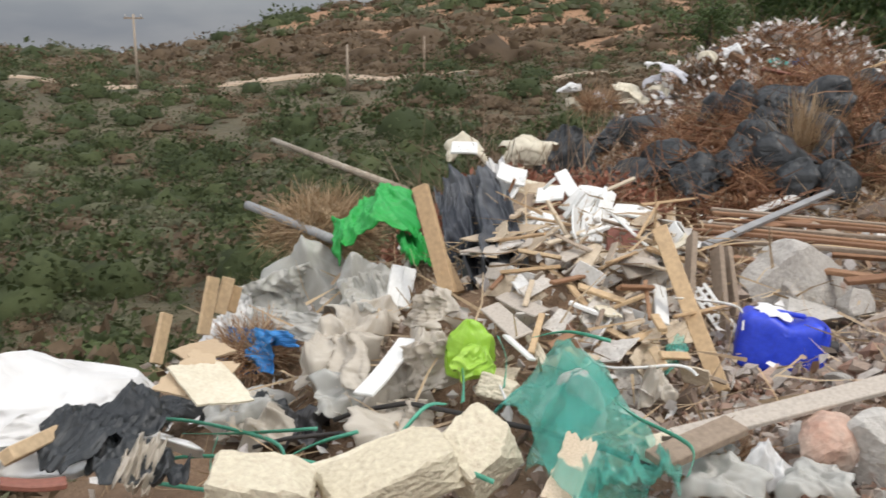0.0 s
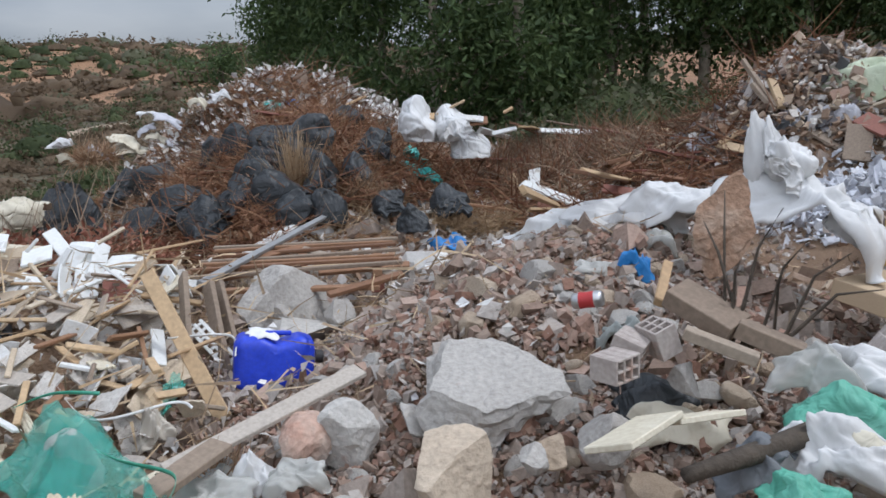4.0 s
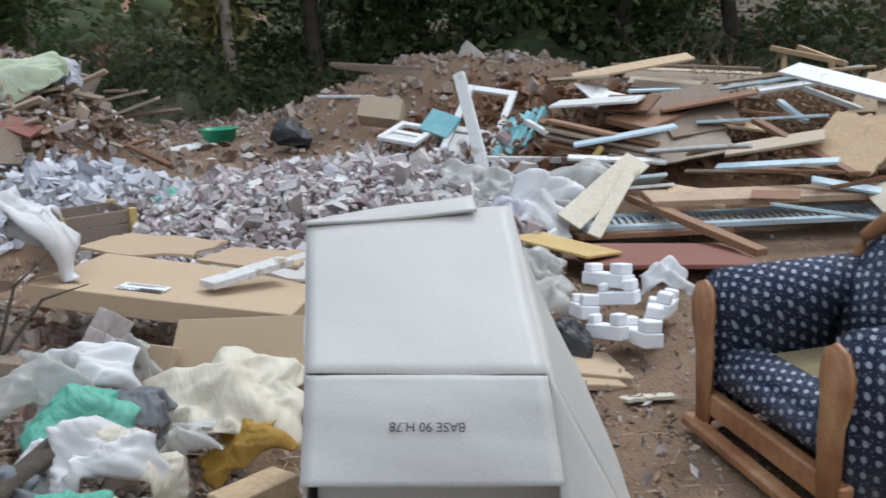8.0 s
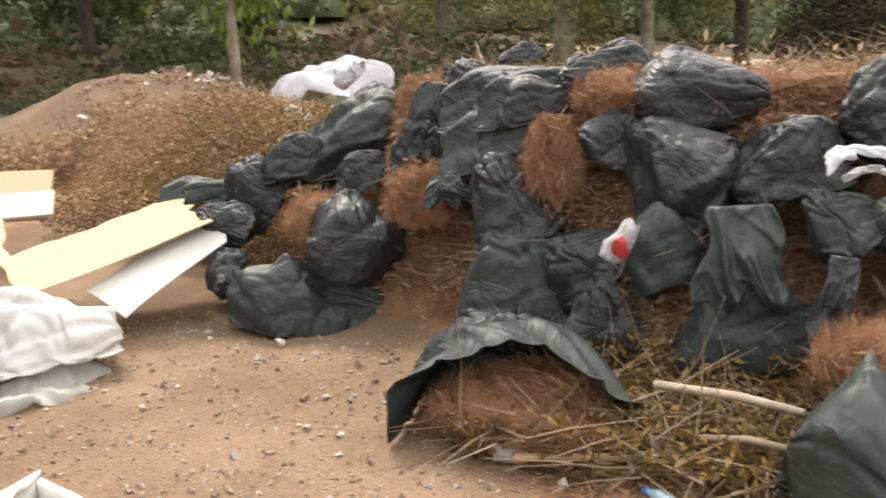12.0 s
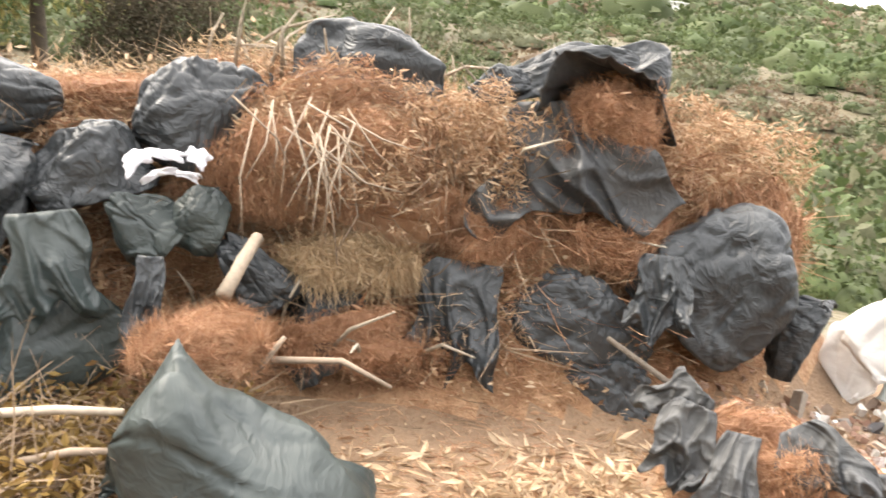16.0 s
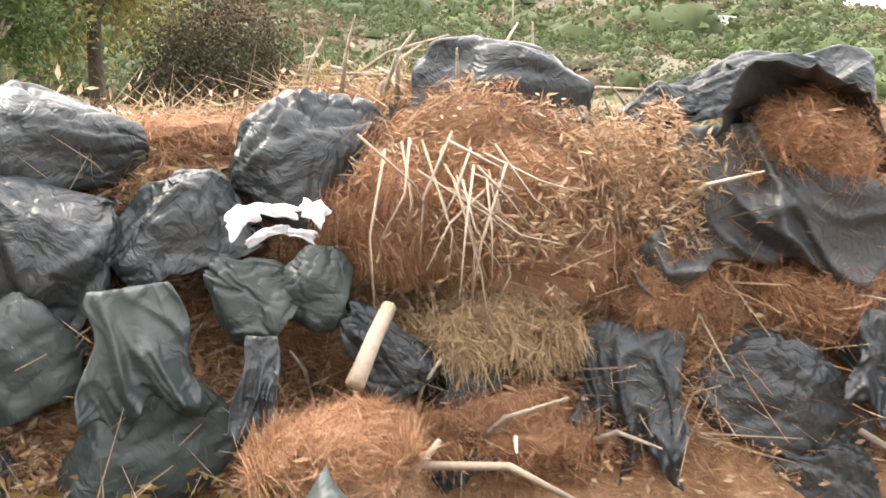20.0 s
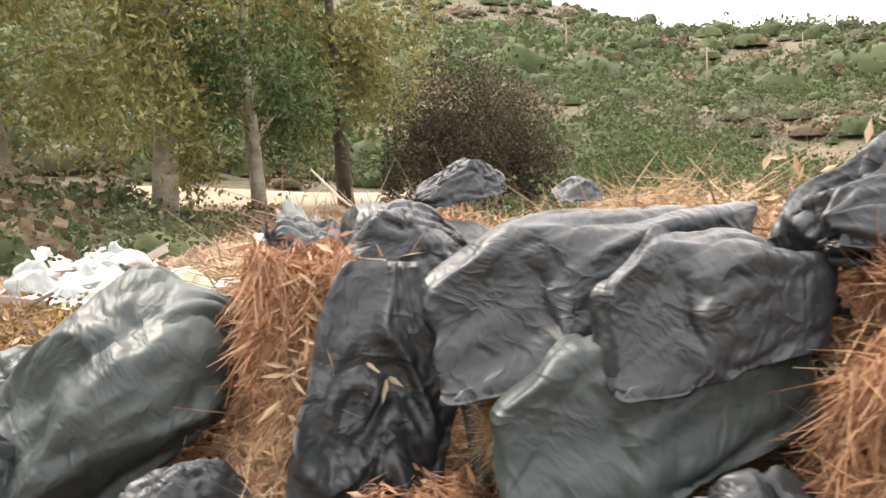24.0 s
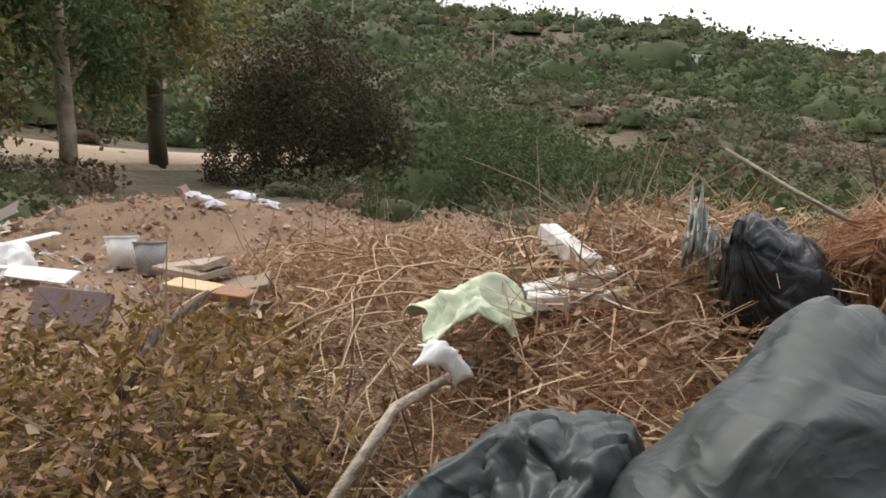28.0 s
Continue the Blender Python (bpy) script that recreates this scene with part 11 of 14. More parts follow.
plank((1.77, 5.67, 0.38), (2.92, 5.85, 0.39), 0.06, 0.025, BROWN_WOOD, "brown wooden slat on the bed base", 12.991, "slat_board", "slat_board")
plank((1.84, 5.20, 0.37), (2.61, 4.59, 0.34), 0.06, 0.025, BROWN_WOOD, "brown wooden slat on the bed base", 3.095, "slat_board", "slat_board")
plank((2.85, 5.89, 0.39), (2.82, 4.68, 0.35), 0.06, 0.025, OLD_WOOD, "brown wooden slat on the bed base", 14.397, "slat_board", "slat_board")
plank((2.31, 5.40, 0.37), (3.01, 5.04, 0.37), 0.06, 0.025, PINE, "brown wooden slat on the bed base", 0.014, "slat_board", "slat_board")
plank((2.54, 5.14, 0.37), (3.00, 4.79, 0.38), 0.06, 0.025, BROWN_WOOD, "brown wooden slat on the bed base", 18.205, "slat_board", "slat_board")
plank((2.31, 4.69, 0.34), (2.78, 4.58, 0.39), 0.06, 0.025, BROWN_WOOD, "brown wooden slat on the bed base", 8.119, "slat_board", "slat_board")
plank((1.64, 5.40, 0.38), (2.22, 5.45, 0.37), 0.06, 0.025, BROWN_WOOD, "brown wooden slat on the bed base", 11.019, "slat_board", "slat_board")
window_frame((-0.03, 5.18, 0.17), (0.10, 5.16, 0.14), (0.02, 5.33, 0.35), "small white frame in plastic film")
# film, sheets and tarpaulins
film_lump((-0.40, 6.06, 0.06), (0.46, 0.30, 0.28), -2, 10, 1480, CLEAR_FILM, "crumpled clear plastic film in the heap", "plastic_bag", "plastic bag", 5, 1.8)
film_lump((-0.57, 6.04, -0.13), (0.54, 0.31, 0.25), 0, -10, 1481, CLEAR_FILM, "crumpled clear plastic film in the heap", "plastic_bag", "plastic bag", 5, 1.8)
film_lump((-0.28, 4.85, 0.05), (0.33, 0.26, 0.31), -4, 20, 1482, BEIGE_FILM, "dirty translucent plastic bag with white rubbish", "plastic_bag", "plastic bag", 5, 1.8)
film_lump((0.10, 4.51, 0.13), (0.26, 0.23, 0.31), -10, 0, 1483, BEIGE_FILM, "dirty translucent plastic bag with white rubbish", "plastic_bag", "plastic bag", 5, 1.8)
film_lump((0.15, 4.78, 0.26), (0.22, 0.18, 0.22), -10, 20, 1484, BEIGE_FILM, "dirty translucent plastic bag with white rubbish", "plastic_bag", "plastic bag", 5, 1.8)
film_lump((-0.14, 5.08, 0.13), (0.32, 0.21, 0.20), -5, -10, 1485, BEIGE_FILM, "dirty translucent plastic bag with white rubbish", "plastic_bag", "plastic bag", 5, 1.8)
film_lump((-0.10, 5.47, 0.19), (0.28, 0.20, 0.22), -5, 0, 1486, CLEAR_FILM, "crumpled clear plastic film in the heap", "plastic_bag", "plastic bag", 5, 1.8)
film_lump((-0.72, 4.76, -0.19), (0.36, 0.22, 0.20), 3, 0, 1487, CLEAR_FILM, "crumpled clear plastic film in the heap", "plastic_bag", "plastic bag", 5, 1.8)
film_lump((-0.33, 4.79, -0.01), (0.25, 0.20, 0.25), -3, -30, 1488, BEIGE_FILM, "dirty translucent plastic bag with white rubbish", "plastic_bag", "plastic bag", 5, 1.8)
film_lump((-0.88, 5.98, -0.22), (0.36, 0.23, 0.21), 4, 25, 1489, WHITE_FILM, "white plastic sheet in the heap", "plastic_bag", "plastic bag", 5, 1.8)
film_lump((-0.06, 4.42, 0.02), (0.23, 0.14, 0.13), -8, 10, 1490, BEIGE_FILM, "dirty translucent plastic bag with white rubbish", "plastic_bag", "plastic bag", 5, 1.8)
film_lump((0.92, 3.88, 0.18), (0.12, 0.10, 0.14), -26, 0, 1491, BEIGE_FILM, "dirty translucent plastic bag with white rubbish", "plastic_bag", "plastic bag", 5, 1.8)
film_lump((0.80, 3.15, 0.17), (0.24, 0.14, 0.12), -30, 0, 1492, CLEAR_FILM, "crumpled clear plastic film in the heap", "plastic_bag", "plastic bag", 5, 1.8)
film_lump((0.99, 3.15, 0.18), (0.14, 0.12, 0.16), -34, 0, 1493, WHITE_FILM, "white plastic sheet in the heap", "plastic_bag", "plastic bag", 5, 1.8)
film_lump((-0.64, 4.55, -0.21), (0.24, 0.16, 0.16), 1, 20, 1494, BEIGE_FILM, "dirty translucent plastic bag with white rubbish", "plastic_bag", "plastic bag", 5, 1.8)
film_lump((-0.27, 4.55, -0.06), (0.29, 0.18, 0.16), -4, -20, 1495, CLEAR_FILM, "crumpled clear plastic film in the heap", "plastic_bag", "plastic bag", 5, 1.8)
film_lump((-0.10, 4.09, -0.04), (0.36, 0.19, 0.12), -8, -15, 1496, BEIGE_FILM, "dirty translucent plastic bag with white rubbish", "plastic_bag", "plastic bag", 5, 1.8)
film_lump((1.06, 3.04, 0.21), (0.18, 0.12, 0.12), -36, 15, 1497, CLEAR_FILM, "crumpled clear plastic film in the heap", "plastic_bag", "plastic bag", 5, 1.8)
film_lump((0.91, 3.36, 0.17), (0.13, 0.08, 0.08), -30, 0, 1498, CLEAR_FILM, "crumpled clear plastic film in the heap", "plastic_bag", "plastic bag", 5, 1.8)
drape((-0.67, 5.89, -0.04), (-0.35, 5.17, 0.14), (-0.61, 5.59, -0.13), 2199, CLEAR_FILM, "crumpled clear plastic film in the heap", "plastic_sheet", "plastic sheet", 0.05, -0.04, 3)
drape((-0.40, 4.99, 0.08), (-0.18, 4.70, 0.18), (-0.37, 4.76, -0.11), 2200, BEIGE_FILM, "dirty translucent plastic bag with white rubbish", "plastic_sheet", "plastic sheet", 0.05, -0.04, 3)
drape((-0.02, 4.45, 0.22), (0.16, 4.24, 0.32), (0.01, 4.42, 0.02), 2201, BEIGE_FILM, "dirty translucent plastic bag with white rubbish", "plastic_sheet", "plastic sheet", 0.05, -0.04, 3)
drape((0.07, 4.75, 0.35), (0.19, 4.56, 0.39), (0.06, 4.69, 0.21), 2202, BEIGE_FILM, "dirty translucent plastic bag with white rubbish", "plastic_sheet", "plastic sheet", 0.05, -0.04, 3)
drape((-0.82, 6.05, 0.08), (-0.41, 6.06, 0.21), (-0.73, 6.06, -0.10), 2203, CLEAR_FILM, "crumpled clear plastic film in the heap", "plastic_sheet", "plastic sheet", 0.05, -0.04, 3)
drape((-0.25, 5.32, 0.28), (-0.03, 5.25, 0.33), (-0.22, 5.17, 0.10), 2204, CLEAR_FILM, "crumpled clear plastic film in the heap", "plastic_sheet", "plastic sheet", 0.05, -0.04, 3)
drape((-0.93, 6.05, -0.13), (-0.72, 6.06, -0.03), (-0.92, 5.89, -0.29), 2205, WHITE_FILM, "white plastic sheet in the heap", "plastic_sheet", "plastic sheet", 0.05, -0.04, 3)
drape((-0.89, 4.90, -0.17), (-0.60, 4.73, -0.10), (-0.87, 4.70, -0.32), 2206, BEIGE_FILM, "dirty translucent plastic bag with white rubbish", "plastic_sheet", "plastic sheet", 0.05, -0.04, 3)
drape((-0.20, 4.46, -0.06), (0.05, 4.21, 0.04), (-0.18, 4.31, -0.20), 2207, BEIGE_FILM, "dirty translucent plastic bag with white rubbish", "plastic_sheet", "plastic sheet", 0.05, -0.04, 3)
drape((-0.23, 6.15, 0.45), (0.26, 6.10, 0.57), (-0.22, 5.75, 0.25), 2208, GREEN_TARP, "bright green crumpled tarpaulin on the pile", "tarpaulin", "tarpaulin", 0.07, -0.12, 1.6, 60, 50, 0.05)
drape((0.12, 5.82, 0.39), (0.29, 5.79, 0.39), (0.13, 5.51, 0.27), 2209, GREEN_TARP, "bright green tarpaulin corner hanging down", "tarpaulin", "tarpaulin", 0.06, 0, 2)
drape((0.51, 6.36, 0.59), (0.85, 6.28, 0.71), (0.40, 5.06, 0.17), 2210, DARK_SHEET, "dark grey dusty plastic sheet hanging over the pile", "plastic_sheet", "plastic sheet", 0.09, -0.06, 2.2, 50, 60, 0.06)
drape((0.42, 6.17, 0.61), (0.65, 6.13, 0.63), (0.36, 5.47, 0.29), 2211, DARK_SHEET, "dark grey dusty plastic sheet hanging over the pile", "plastic_sheet", "plastic sheet", 0.07, -0.05, 2)
drape((0.85, 6.59, 0.71), (0.96, 6.57, 0.73), (0.81, 6.09, 0.49), 2212, WHITE_FILM, "white film edge beside a dark sheet", "plastic_sheet", "plastic sheet", 0.03, 0, 2)
film_lump((-1.42, 4.04, 0.21), (0.77, 0.46, 0.37), 15, 0, 1513, WHITE_FILM, "large smooth white plastic sheet over rubbish", "plastic_sheet", "plastic sheet", 5, 0.3)
drape((-1.33, 3.55, 0.31), (-1.06, 3.92, 0.27), (-1.21, 3.27, 0.27), 2214, BLACK_BAG, "torn black plastic sheet over rubbish", "plastic_sheet", "plastic sheet", 0.05, -0.05, 1.6)
drape((-1.17, 3.49, 0.27), (-0.93, 3.58, 0.22), (-1.10, 3.25, 0.24), 2215, BLACK_BAG, "torn black plastic sheet over rubbish", "plastic_sheet", "plastic sheet", 0.04, -0.04, 1.6)
film_lump((-0.49, 4.52, -0.19), (0.21, 0.16, 0.19), -1, 0, 1516, BLACK_PRINT, "torn black printed plastic bag", "plastic_bag", "plastic bag", 5, 2)
film_lump((-1.11, 5.04, -0.29), (0.33, 0.20, 0.18), 8, 20, 1517, BLACK_BAG, "torn black plastic bag", "plastic_bag", "plastic bag", 5, 2)
film_lump((-0.64, 4.70, -0.16), (0.16, 0.12, 0.14), 1, 0, 1518, BLACK_BAG, "scrap of black plastic film", "plastic_bag", "plastic bag", 4, 2)
drape((-0.85, 5.56, -0.07), (-0.57, 5.17, 0.06), (-0.89, 5.44, -0.26), 2219, BLUE_FILM, "bright blue plastic bag torn open", "plastic_bag", "plastic bag", 0.05, 0, 3)
drape((-0.85, 5.53, -0.02), (-0.52, 5.05, 0.10), (-0.80, 5.44, -0.08), 2220, BLUE_FILM, "bright blue plastic bag torn open", "plastic_bag", "plastic bag", 0.03, 0, 3)
needle_ball((-0.70, 5.29, -0.12), (0.34, 0.28, 0.26), DRY_LEAF, 1500, 21, "brown garden waste spilling from a blue bag")
board((-1.07, 4.12, 0.21), (-0.93, 4.44, 0.24), (-0.84, 4.10, 0.18), 0.012, CARD, "crumpled beige cardboard sheet on rubbish", "cardboard_sheet", "cardboard")
board((-1.04, 4.53, 0.22), (-0.86, 4.65, 0.22), (-0.99, 4.33, 0.21), 0.012, CARD, "folded brown cardboard on rubbish", "cardboard_sheet", "cardboard")
board((-1.02, 4.23, 0.26), (-0.81, 4.35, 0.22), (-0.91, 3.94, 0.20), 0.012, CREAM, "creased beige card sheet on rubbish", "cardboard_sheet", "cardboard")
drape((-1.04, 3.46, 0.29), (-0.94, 3.48, 0.25), (-1.06, 3.21, 0.26), 2225, BEIGE_FILM, "twisted brown plastic film", "plastic_sheet", "plastic sheet", 0.06, 0, 2)
film_lump((0.22, 4.18, 0.27), (0.21, 0.1, 0.24), -5, -10, 1601, LIME_FILM, "bright lime green plastic bag in the pile", "plastic_bag", "plastic bag", 5, 0.8)
drape((0.59, 4.17, 0.29), (0.71, 3.80, 0.19), (0.22, 3.81, 0.12), 2227, NET_FILM, "turquoise translucent net bag full of rubbish", "net_bag", "net bag", 0.025, -0.14, 1.4, 60, 50, 0.03)
drape((0.60, 4.11, 0.27), (0.69, 3.43, 0.18), (0.22, 3.35, 0.12), 2228, NET_FILM, "turquoise translucent net bag full of rubbish", "net_bag", "net bag", 0.025, -0.14, 1.4, 60, 50, 0.03)
drape((0.32, 3.21, 0.17), (0.63, 3.18, 0.21), (0.27, 3.01, 0.15), 2229, NET_FILM, "turquoise net lying over rubbish", "net_bag", "net bag", 0.07, -0.05, 3)
film_lump((0.54, 3.79, 0.18), (0.25, 0.15, 0.25), -20, -20, 1530, CLEAR_FILM, "pale bulging film inside a net bag", "plastic_bag", "plastic bag", 5, 0.7)
drape((0.89, 3.94, 0.15), (1.13, 4.16, 0.28), (0.92, 3.87, 0.15), 2231, NET_FILM, "narrow strip of turquoise net", "net_bag", "net bag", 0.02, 0, 1.5)
film_lump((1.49, 7.77, 0.68), (0.38, 0.25, 0.24), -16, 0, 1532, CREAM_FILM, "cream film sack at the edge of the tip", "plastic_bag", "plastic bag", 4, 1.8)
film_lump((0.93, 7.60, 0.68), (0.27, 0.16, 0.14), -12, 0, 1533, CREAM_FILM, "cream film sack at the edge of the tip", "plastic_bag", "plastic bag", 4, 1.8)
needle_ball((-0.28, 6.56, 0.23), (0.75, 0.7, 0.6), STRAW, 3200, 22, "tan straw mound at the edge of the tip")
# blocks and stones
limestone_block((0.06, 3.39, 0.21), (0.24, 0.2, 0.19), (18, -25, 30))
limestone_block((-0.24, 3.29, 0.20), (0.42, 0.2, 0.16), (8, -16, 12))
limestone_block((-0.63, 3.21, 0.24), (0.3, 0.2, 0.14), (5, 5, -8))
limestone_block((0.31, 4.05, 0.14), (0.2, 0.15, 0.1), (5, 30, 60))
board((0.17, 3.05, 0.23), (0.34, 3.31, 0.31), (0.27, 3.01, 0.22), 0.012, CHIPBOARD, "brown hardboard panel leaning on a net bag", "board", "board")
board((-0.56, 3.36, 0.20), (-0.10, 3.63, 0.21), (-0.47, 3.31, 0.18), 0.02, CREAM, "long pale broken board lying in film", "board", "board")
board((-0.39, 3.36, 0.19), (-0.08, 3.47, 0.21), (-0.38, 3.31, 0.19), 0.03, PINE, "raw wooden board under blocks", "board", "board")
board((0.69, 3.49, 0.17), (1.03, 3.48, 0.23), (0.69, 3.43, 0.14), 0.02, CREAM, "pale board on rubble", "board", "board")
board((-1.36, 3.33, 0.37), (-1.28, 3.56, 0.33), (-1.35, 3.28, 0.34), 0.05, PINE, "end of a raw timber board", "board", "board")
board((-1.34, 3.23, 0.33), (-1.18, 3.28, 0.30), (-1.33, 3.18, 0.33), 0.02, RED_WOOD, "brown batten under black film", "board", "board")
thing("stone", rock_mesh("stone", (0.62, 0.42, 0.36), 61, CONCRETE, 4, 9), Matrix.Translation((2.17, 4.88, 0.28)) @ pose(0, 0, 0, 20, 10, 20), "large grey limestone boulder on the mound", "stone")
thing("stone", rock_mesh("stone", (0.5, 0.4, 0.2), 62, CONCRETE, 4, 9), Matrix.Translation((2.10, 4.62, 0.18)) @ pose(0, 0, 0, 4, 9, 50), "grey limestone slab under a boulder", "stone")
thing("stone", rock_mesh("stone", (0.25, 0.2, 0.14), 63, STONE, 4, 9), Matrix.Translation((1.64, 4.33, 0.00)) @ pose(0, 0, 0, 10, 0, 10), "buff stone beside the jerrycan", "stone")
thing("stone", rock_mesh("stone", (0.2, 0.16, 0.16), 64, CONCRETE, 4, 9), Matrix.Translation((2.31, 4.59, 0.24)) @ pose(0, 0, 0, 1, -2, 70), "grey stone on the mound", "stone")
thing("stone", rock_mesh("stone", (0.34, 0.28, 0.24), 65, STONE, 4, 6), Matrix.Translation((1.39, 2.55, 0.28)) @ pose(0, 0, 0, 7, 20, 30), "smooth buff boulder lying on rubble", "stone")
thing("stone", rock_mesh("stone", (0.22, 0.17, 0.17), 66, REDSTONE, 4, 9), Matrix.Translation((1.21, 3.20, 0.24)) @ pose(0, 0, 0, 17, -1, 40), "reddish broken stone on rubble", "stone")
thing("stone", rock_mesh("stone", (0.24, 0.2, 0.22), 67, CONCRETE, 4, 9), Matrix.Translation((1.33, 3.12, 0.25)) @ pose(0, 0, 0, 11, 8, 80), "grey broken stone on rubble", "stone")
thing("stone", rock_mesh("stone", (0.1, 0.1, 0.1), 68, CONCRETE, 4, 9), Matrix.Translation((2.01, 4.71, 0.28)) @ pose(0, 0, 0, 0, -10, 0), "small grey stone on the mound", "stone")
thing("stone", rock_mesh("stone", (0.18, 0.15, 0.2), 69, CONCRETE, 4, 9), Matrix.Translation((1.78, 2.25, 0.37)) @ pose(0, 0, 0, 15, 5, 15), "grey broken stone on rubble", "stone")
thing("stone", rock_mesh("stone", (0.14, 0.12, 0.1), 70, STONE, 4, 9), Matrix.Translation((1.63, 2.36, 0.33)) @ pose(0, 0, 0, 15, 5, 15), "buff stone on rubble", "stone")
thing("stone", rock_mesh("stone", (0.12, 0.1, 0.09), 71, CONCRETE, 4, 9), Matrix.Translation((1.52, 2.34, 0.35)) @ pose(0, 0, 0, 15, 5, 15), "grey stone on rubble", "stone")
thing("stone", rock_mesh("stone", (0.2, 0.14, 0.1), 72, CONCRETE, 4, 9), Matrix.Translation((1.57, 2.99, 0.29)) @ pose(0, 0, 0, 19, -7, 65), "grey stone on rubble", "stone")
thing("stone", rock_mesh("stone", (0.14, 0.12, 0.12), 73, CONCRETE, 4, 9), Matrix.Translation((2.12, 2.19, 0.48)) @ pose(0, 0, 0, 19, -7, 65), "grey stone on rubble", "stone")
concrete_slab((1.75, 3.10, 0.52), (2.07, 2.77, 0.56), (1.59, 2.56, 0.30), 0.13, "large grey broken concrete slab leaning on rubble")
jerrycan((1.66, 4.21, 0.21), -28)
drink_can((2.17, 2.73, 0.66), 25)
film_lump((2.72, 2.84, 0.69), (0.13, 0.09, 0.16), -55, 0, 1562, BLUE_FILM, "torn blue plastic film on the mound", "plastic_film", "plastic film", 4, 2)
film_lump((2.54, 2.94, 0.71), (0.13, 0.06, 0.06), -52, 0, 1563, CLEAR_FILM, "pale film on the mound", "plastic_film", "plastic film", 4, 2)
film_lump((2.32, 2.62, 0.52), (0.16, 0.10, 0.16), -54, 0, 1564, GREY_FILM, "grey green plastic sheet on rubble", "plastic_film", "plastic film", 4, 2)
film_lump((4.60, 6.21, 0.10), (0.30, 0.15, 0.20), -42, 0, 1565, BLUE_FILM, "pale blue film beside the mound", "plastic_film", "plastic film", 4, 2)
film_lump((3.70, 7.29, 0.28), (0.47, 0.18, 0.13), -32, 0, 1566, WHITE_FILM, "white plastic film on the bed base", "plastic_film", "plastic film", 4, 2)
film_lump((3.09, 7.26, 0.10), (0.40, 0.15, 0.11), -28, 0, 1567, DARK_SHEET, "dark grey film under the bed base", "plastic_film", "plastic film", 4, 2)
film_lump((2.94, 2.88, 0.77), (0.14, 0.07, 0.11), -56, 0, 1568, CLEAR_FILM, "pale film on the mound", "plastic_film", "plastic film", 4, 2)
film_lump((2.17, 2.36, 0.36), (0.26, 0.11, 0.09), -57, 0, 1569, BLACK_BAG, "dark plastic film in rubble", "plastic_film", "plastic film", 4, 2)
film_lump((2.15, 2.26, 0.29), (0.33, 0.14, 0.13), -58, 0, 1570, CREAM_FILM, "brown paper sheet lying in rubble", "plastic_film", "plastic film", 4, 2)
# straps and cable
strap([(-1.26, 4.44, -0.19), (-1.25, 4.62, -0.16), (-1.01, 4.51, -0.10), (-0.63, 4.19, -0.07), (-0.56, 3.92, -0.03)], 0.016, STRAP, "green plastic packing strap tangled over rubbish", "strap", 0.9)
strap([(-1.08, 4.09, -0.11), (-0.96, 4.15, -0.10), (-0.53, 3.92, -0.03), (-0.36, 3.65, 0.02), (-0.33, 3.44, 0.06)], 0.016, STRAP, "green plastic packing strap tangled over rubbish", "strap", 1.1)
strap([(-0.99, 4.39, -0.11), (-0.77, 4.31, -0.09), (-0.43, 4.13, -0.01)], 0.016, STRAP, "green plastic packing strap tangled over rubbish", "strap", 0.3)
strap([(-0.84, 4.34, -0.11), (-0.83, 3.89, -0.05), (-0.64, 3.71, -0.04)], 0.016, STRAP, "green plastic packing strap tangled over rubbish", "strap", 1.4)
strap([(-0.59, 3.95, -0.05), (-0.43, 3.98, -0.00), (-0.28, 3.95, 0.05)], 0.016, STRAP, "green plastic packing strap tangled over rubbish", "strap", 0.5)
strap([(0.10, 3.80, 0.21), (0.15, 4.03, 0.23), (0.16, 4.24, 0.29)], 0.016, STRAP, "green plastic packing strap tangled over rubbish", "strap", 0.6)
strap([(0.25, 3.77, 0.27), (0.31, 3.97, 0.31), (0.32, 4.14, 0.34)], 0.016, STRAP, "green plastic packing strap tangled over rubbish", "strap", 0.9)
strap([(-0.02, 3.65, 0.16), (-0.02, 3.36, 0.20), (0.06, 3.16, 0.23)], 0.016, STRAP, "green plastic packing strap tangled over rubbish", "strap", 0.6)
strap([(0.53, 3.42, 0.36), (0.56, 3.29, 0.35), (0.65, 3.08, 0.34), (0.55, 2.89, 0.35)], 0.016, STRAP, "green plastic packing strap tangled over rubbish", "strap", 0.6)
strap([(0.44, 4.05, 0.36), (0.58, 4.01, 0.39), (0.73, 3.93, 0.37)], 0.016, STRAP, "green plastic packing strap tangled over rubbish", "strap", 0.3)
strap([(-0.22, 3.68, 0.07), (-0.03, 3.92, 0.14), (0.05, 3.86, 0.18)], 0.016, STRAP, "green plastic packing strap tangled over rubbish", "strap", 1.6)
strap([(-1.05, 3.92, -0.08), (-0.73, 3.71, -0.04), (-0.45, 3.53, 0.01)], 0.016, STRAP, "green plastic packing strap tangled over rubbish", "strap", 1.6)
limb("cable", [(-0.35, 4.37, -0.09), (-0.25, 4.34, -0.04), (-0.05, 4.21, 0.04), (0.11, 4.00, 0.08), (0.32, 3.54, 0.20), (0.47, 3.29, 0.24), (0.60, 3.18, 0.21)], [0.011]*7, RUBBER, "thick black cable lying across the rubbish", "cable", sides=8, wob=0)
limb("cable", [(-0.70, 4.37, -0.19), (-0.56, 4.37, -0.16), (-0.33, 4.22, -0.08), (-0.15, 3.95, -0.03)], [0.01]*4, RUBBER, "black rubber strip lying on film", "cable", sides=8, wob=0)
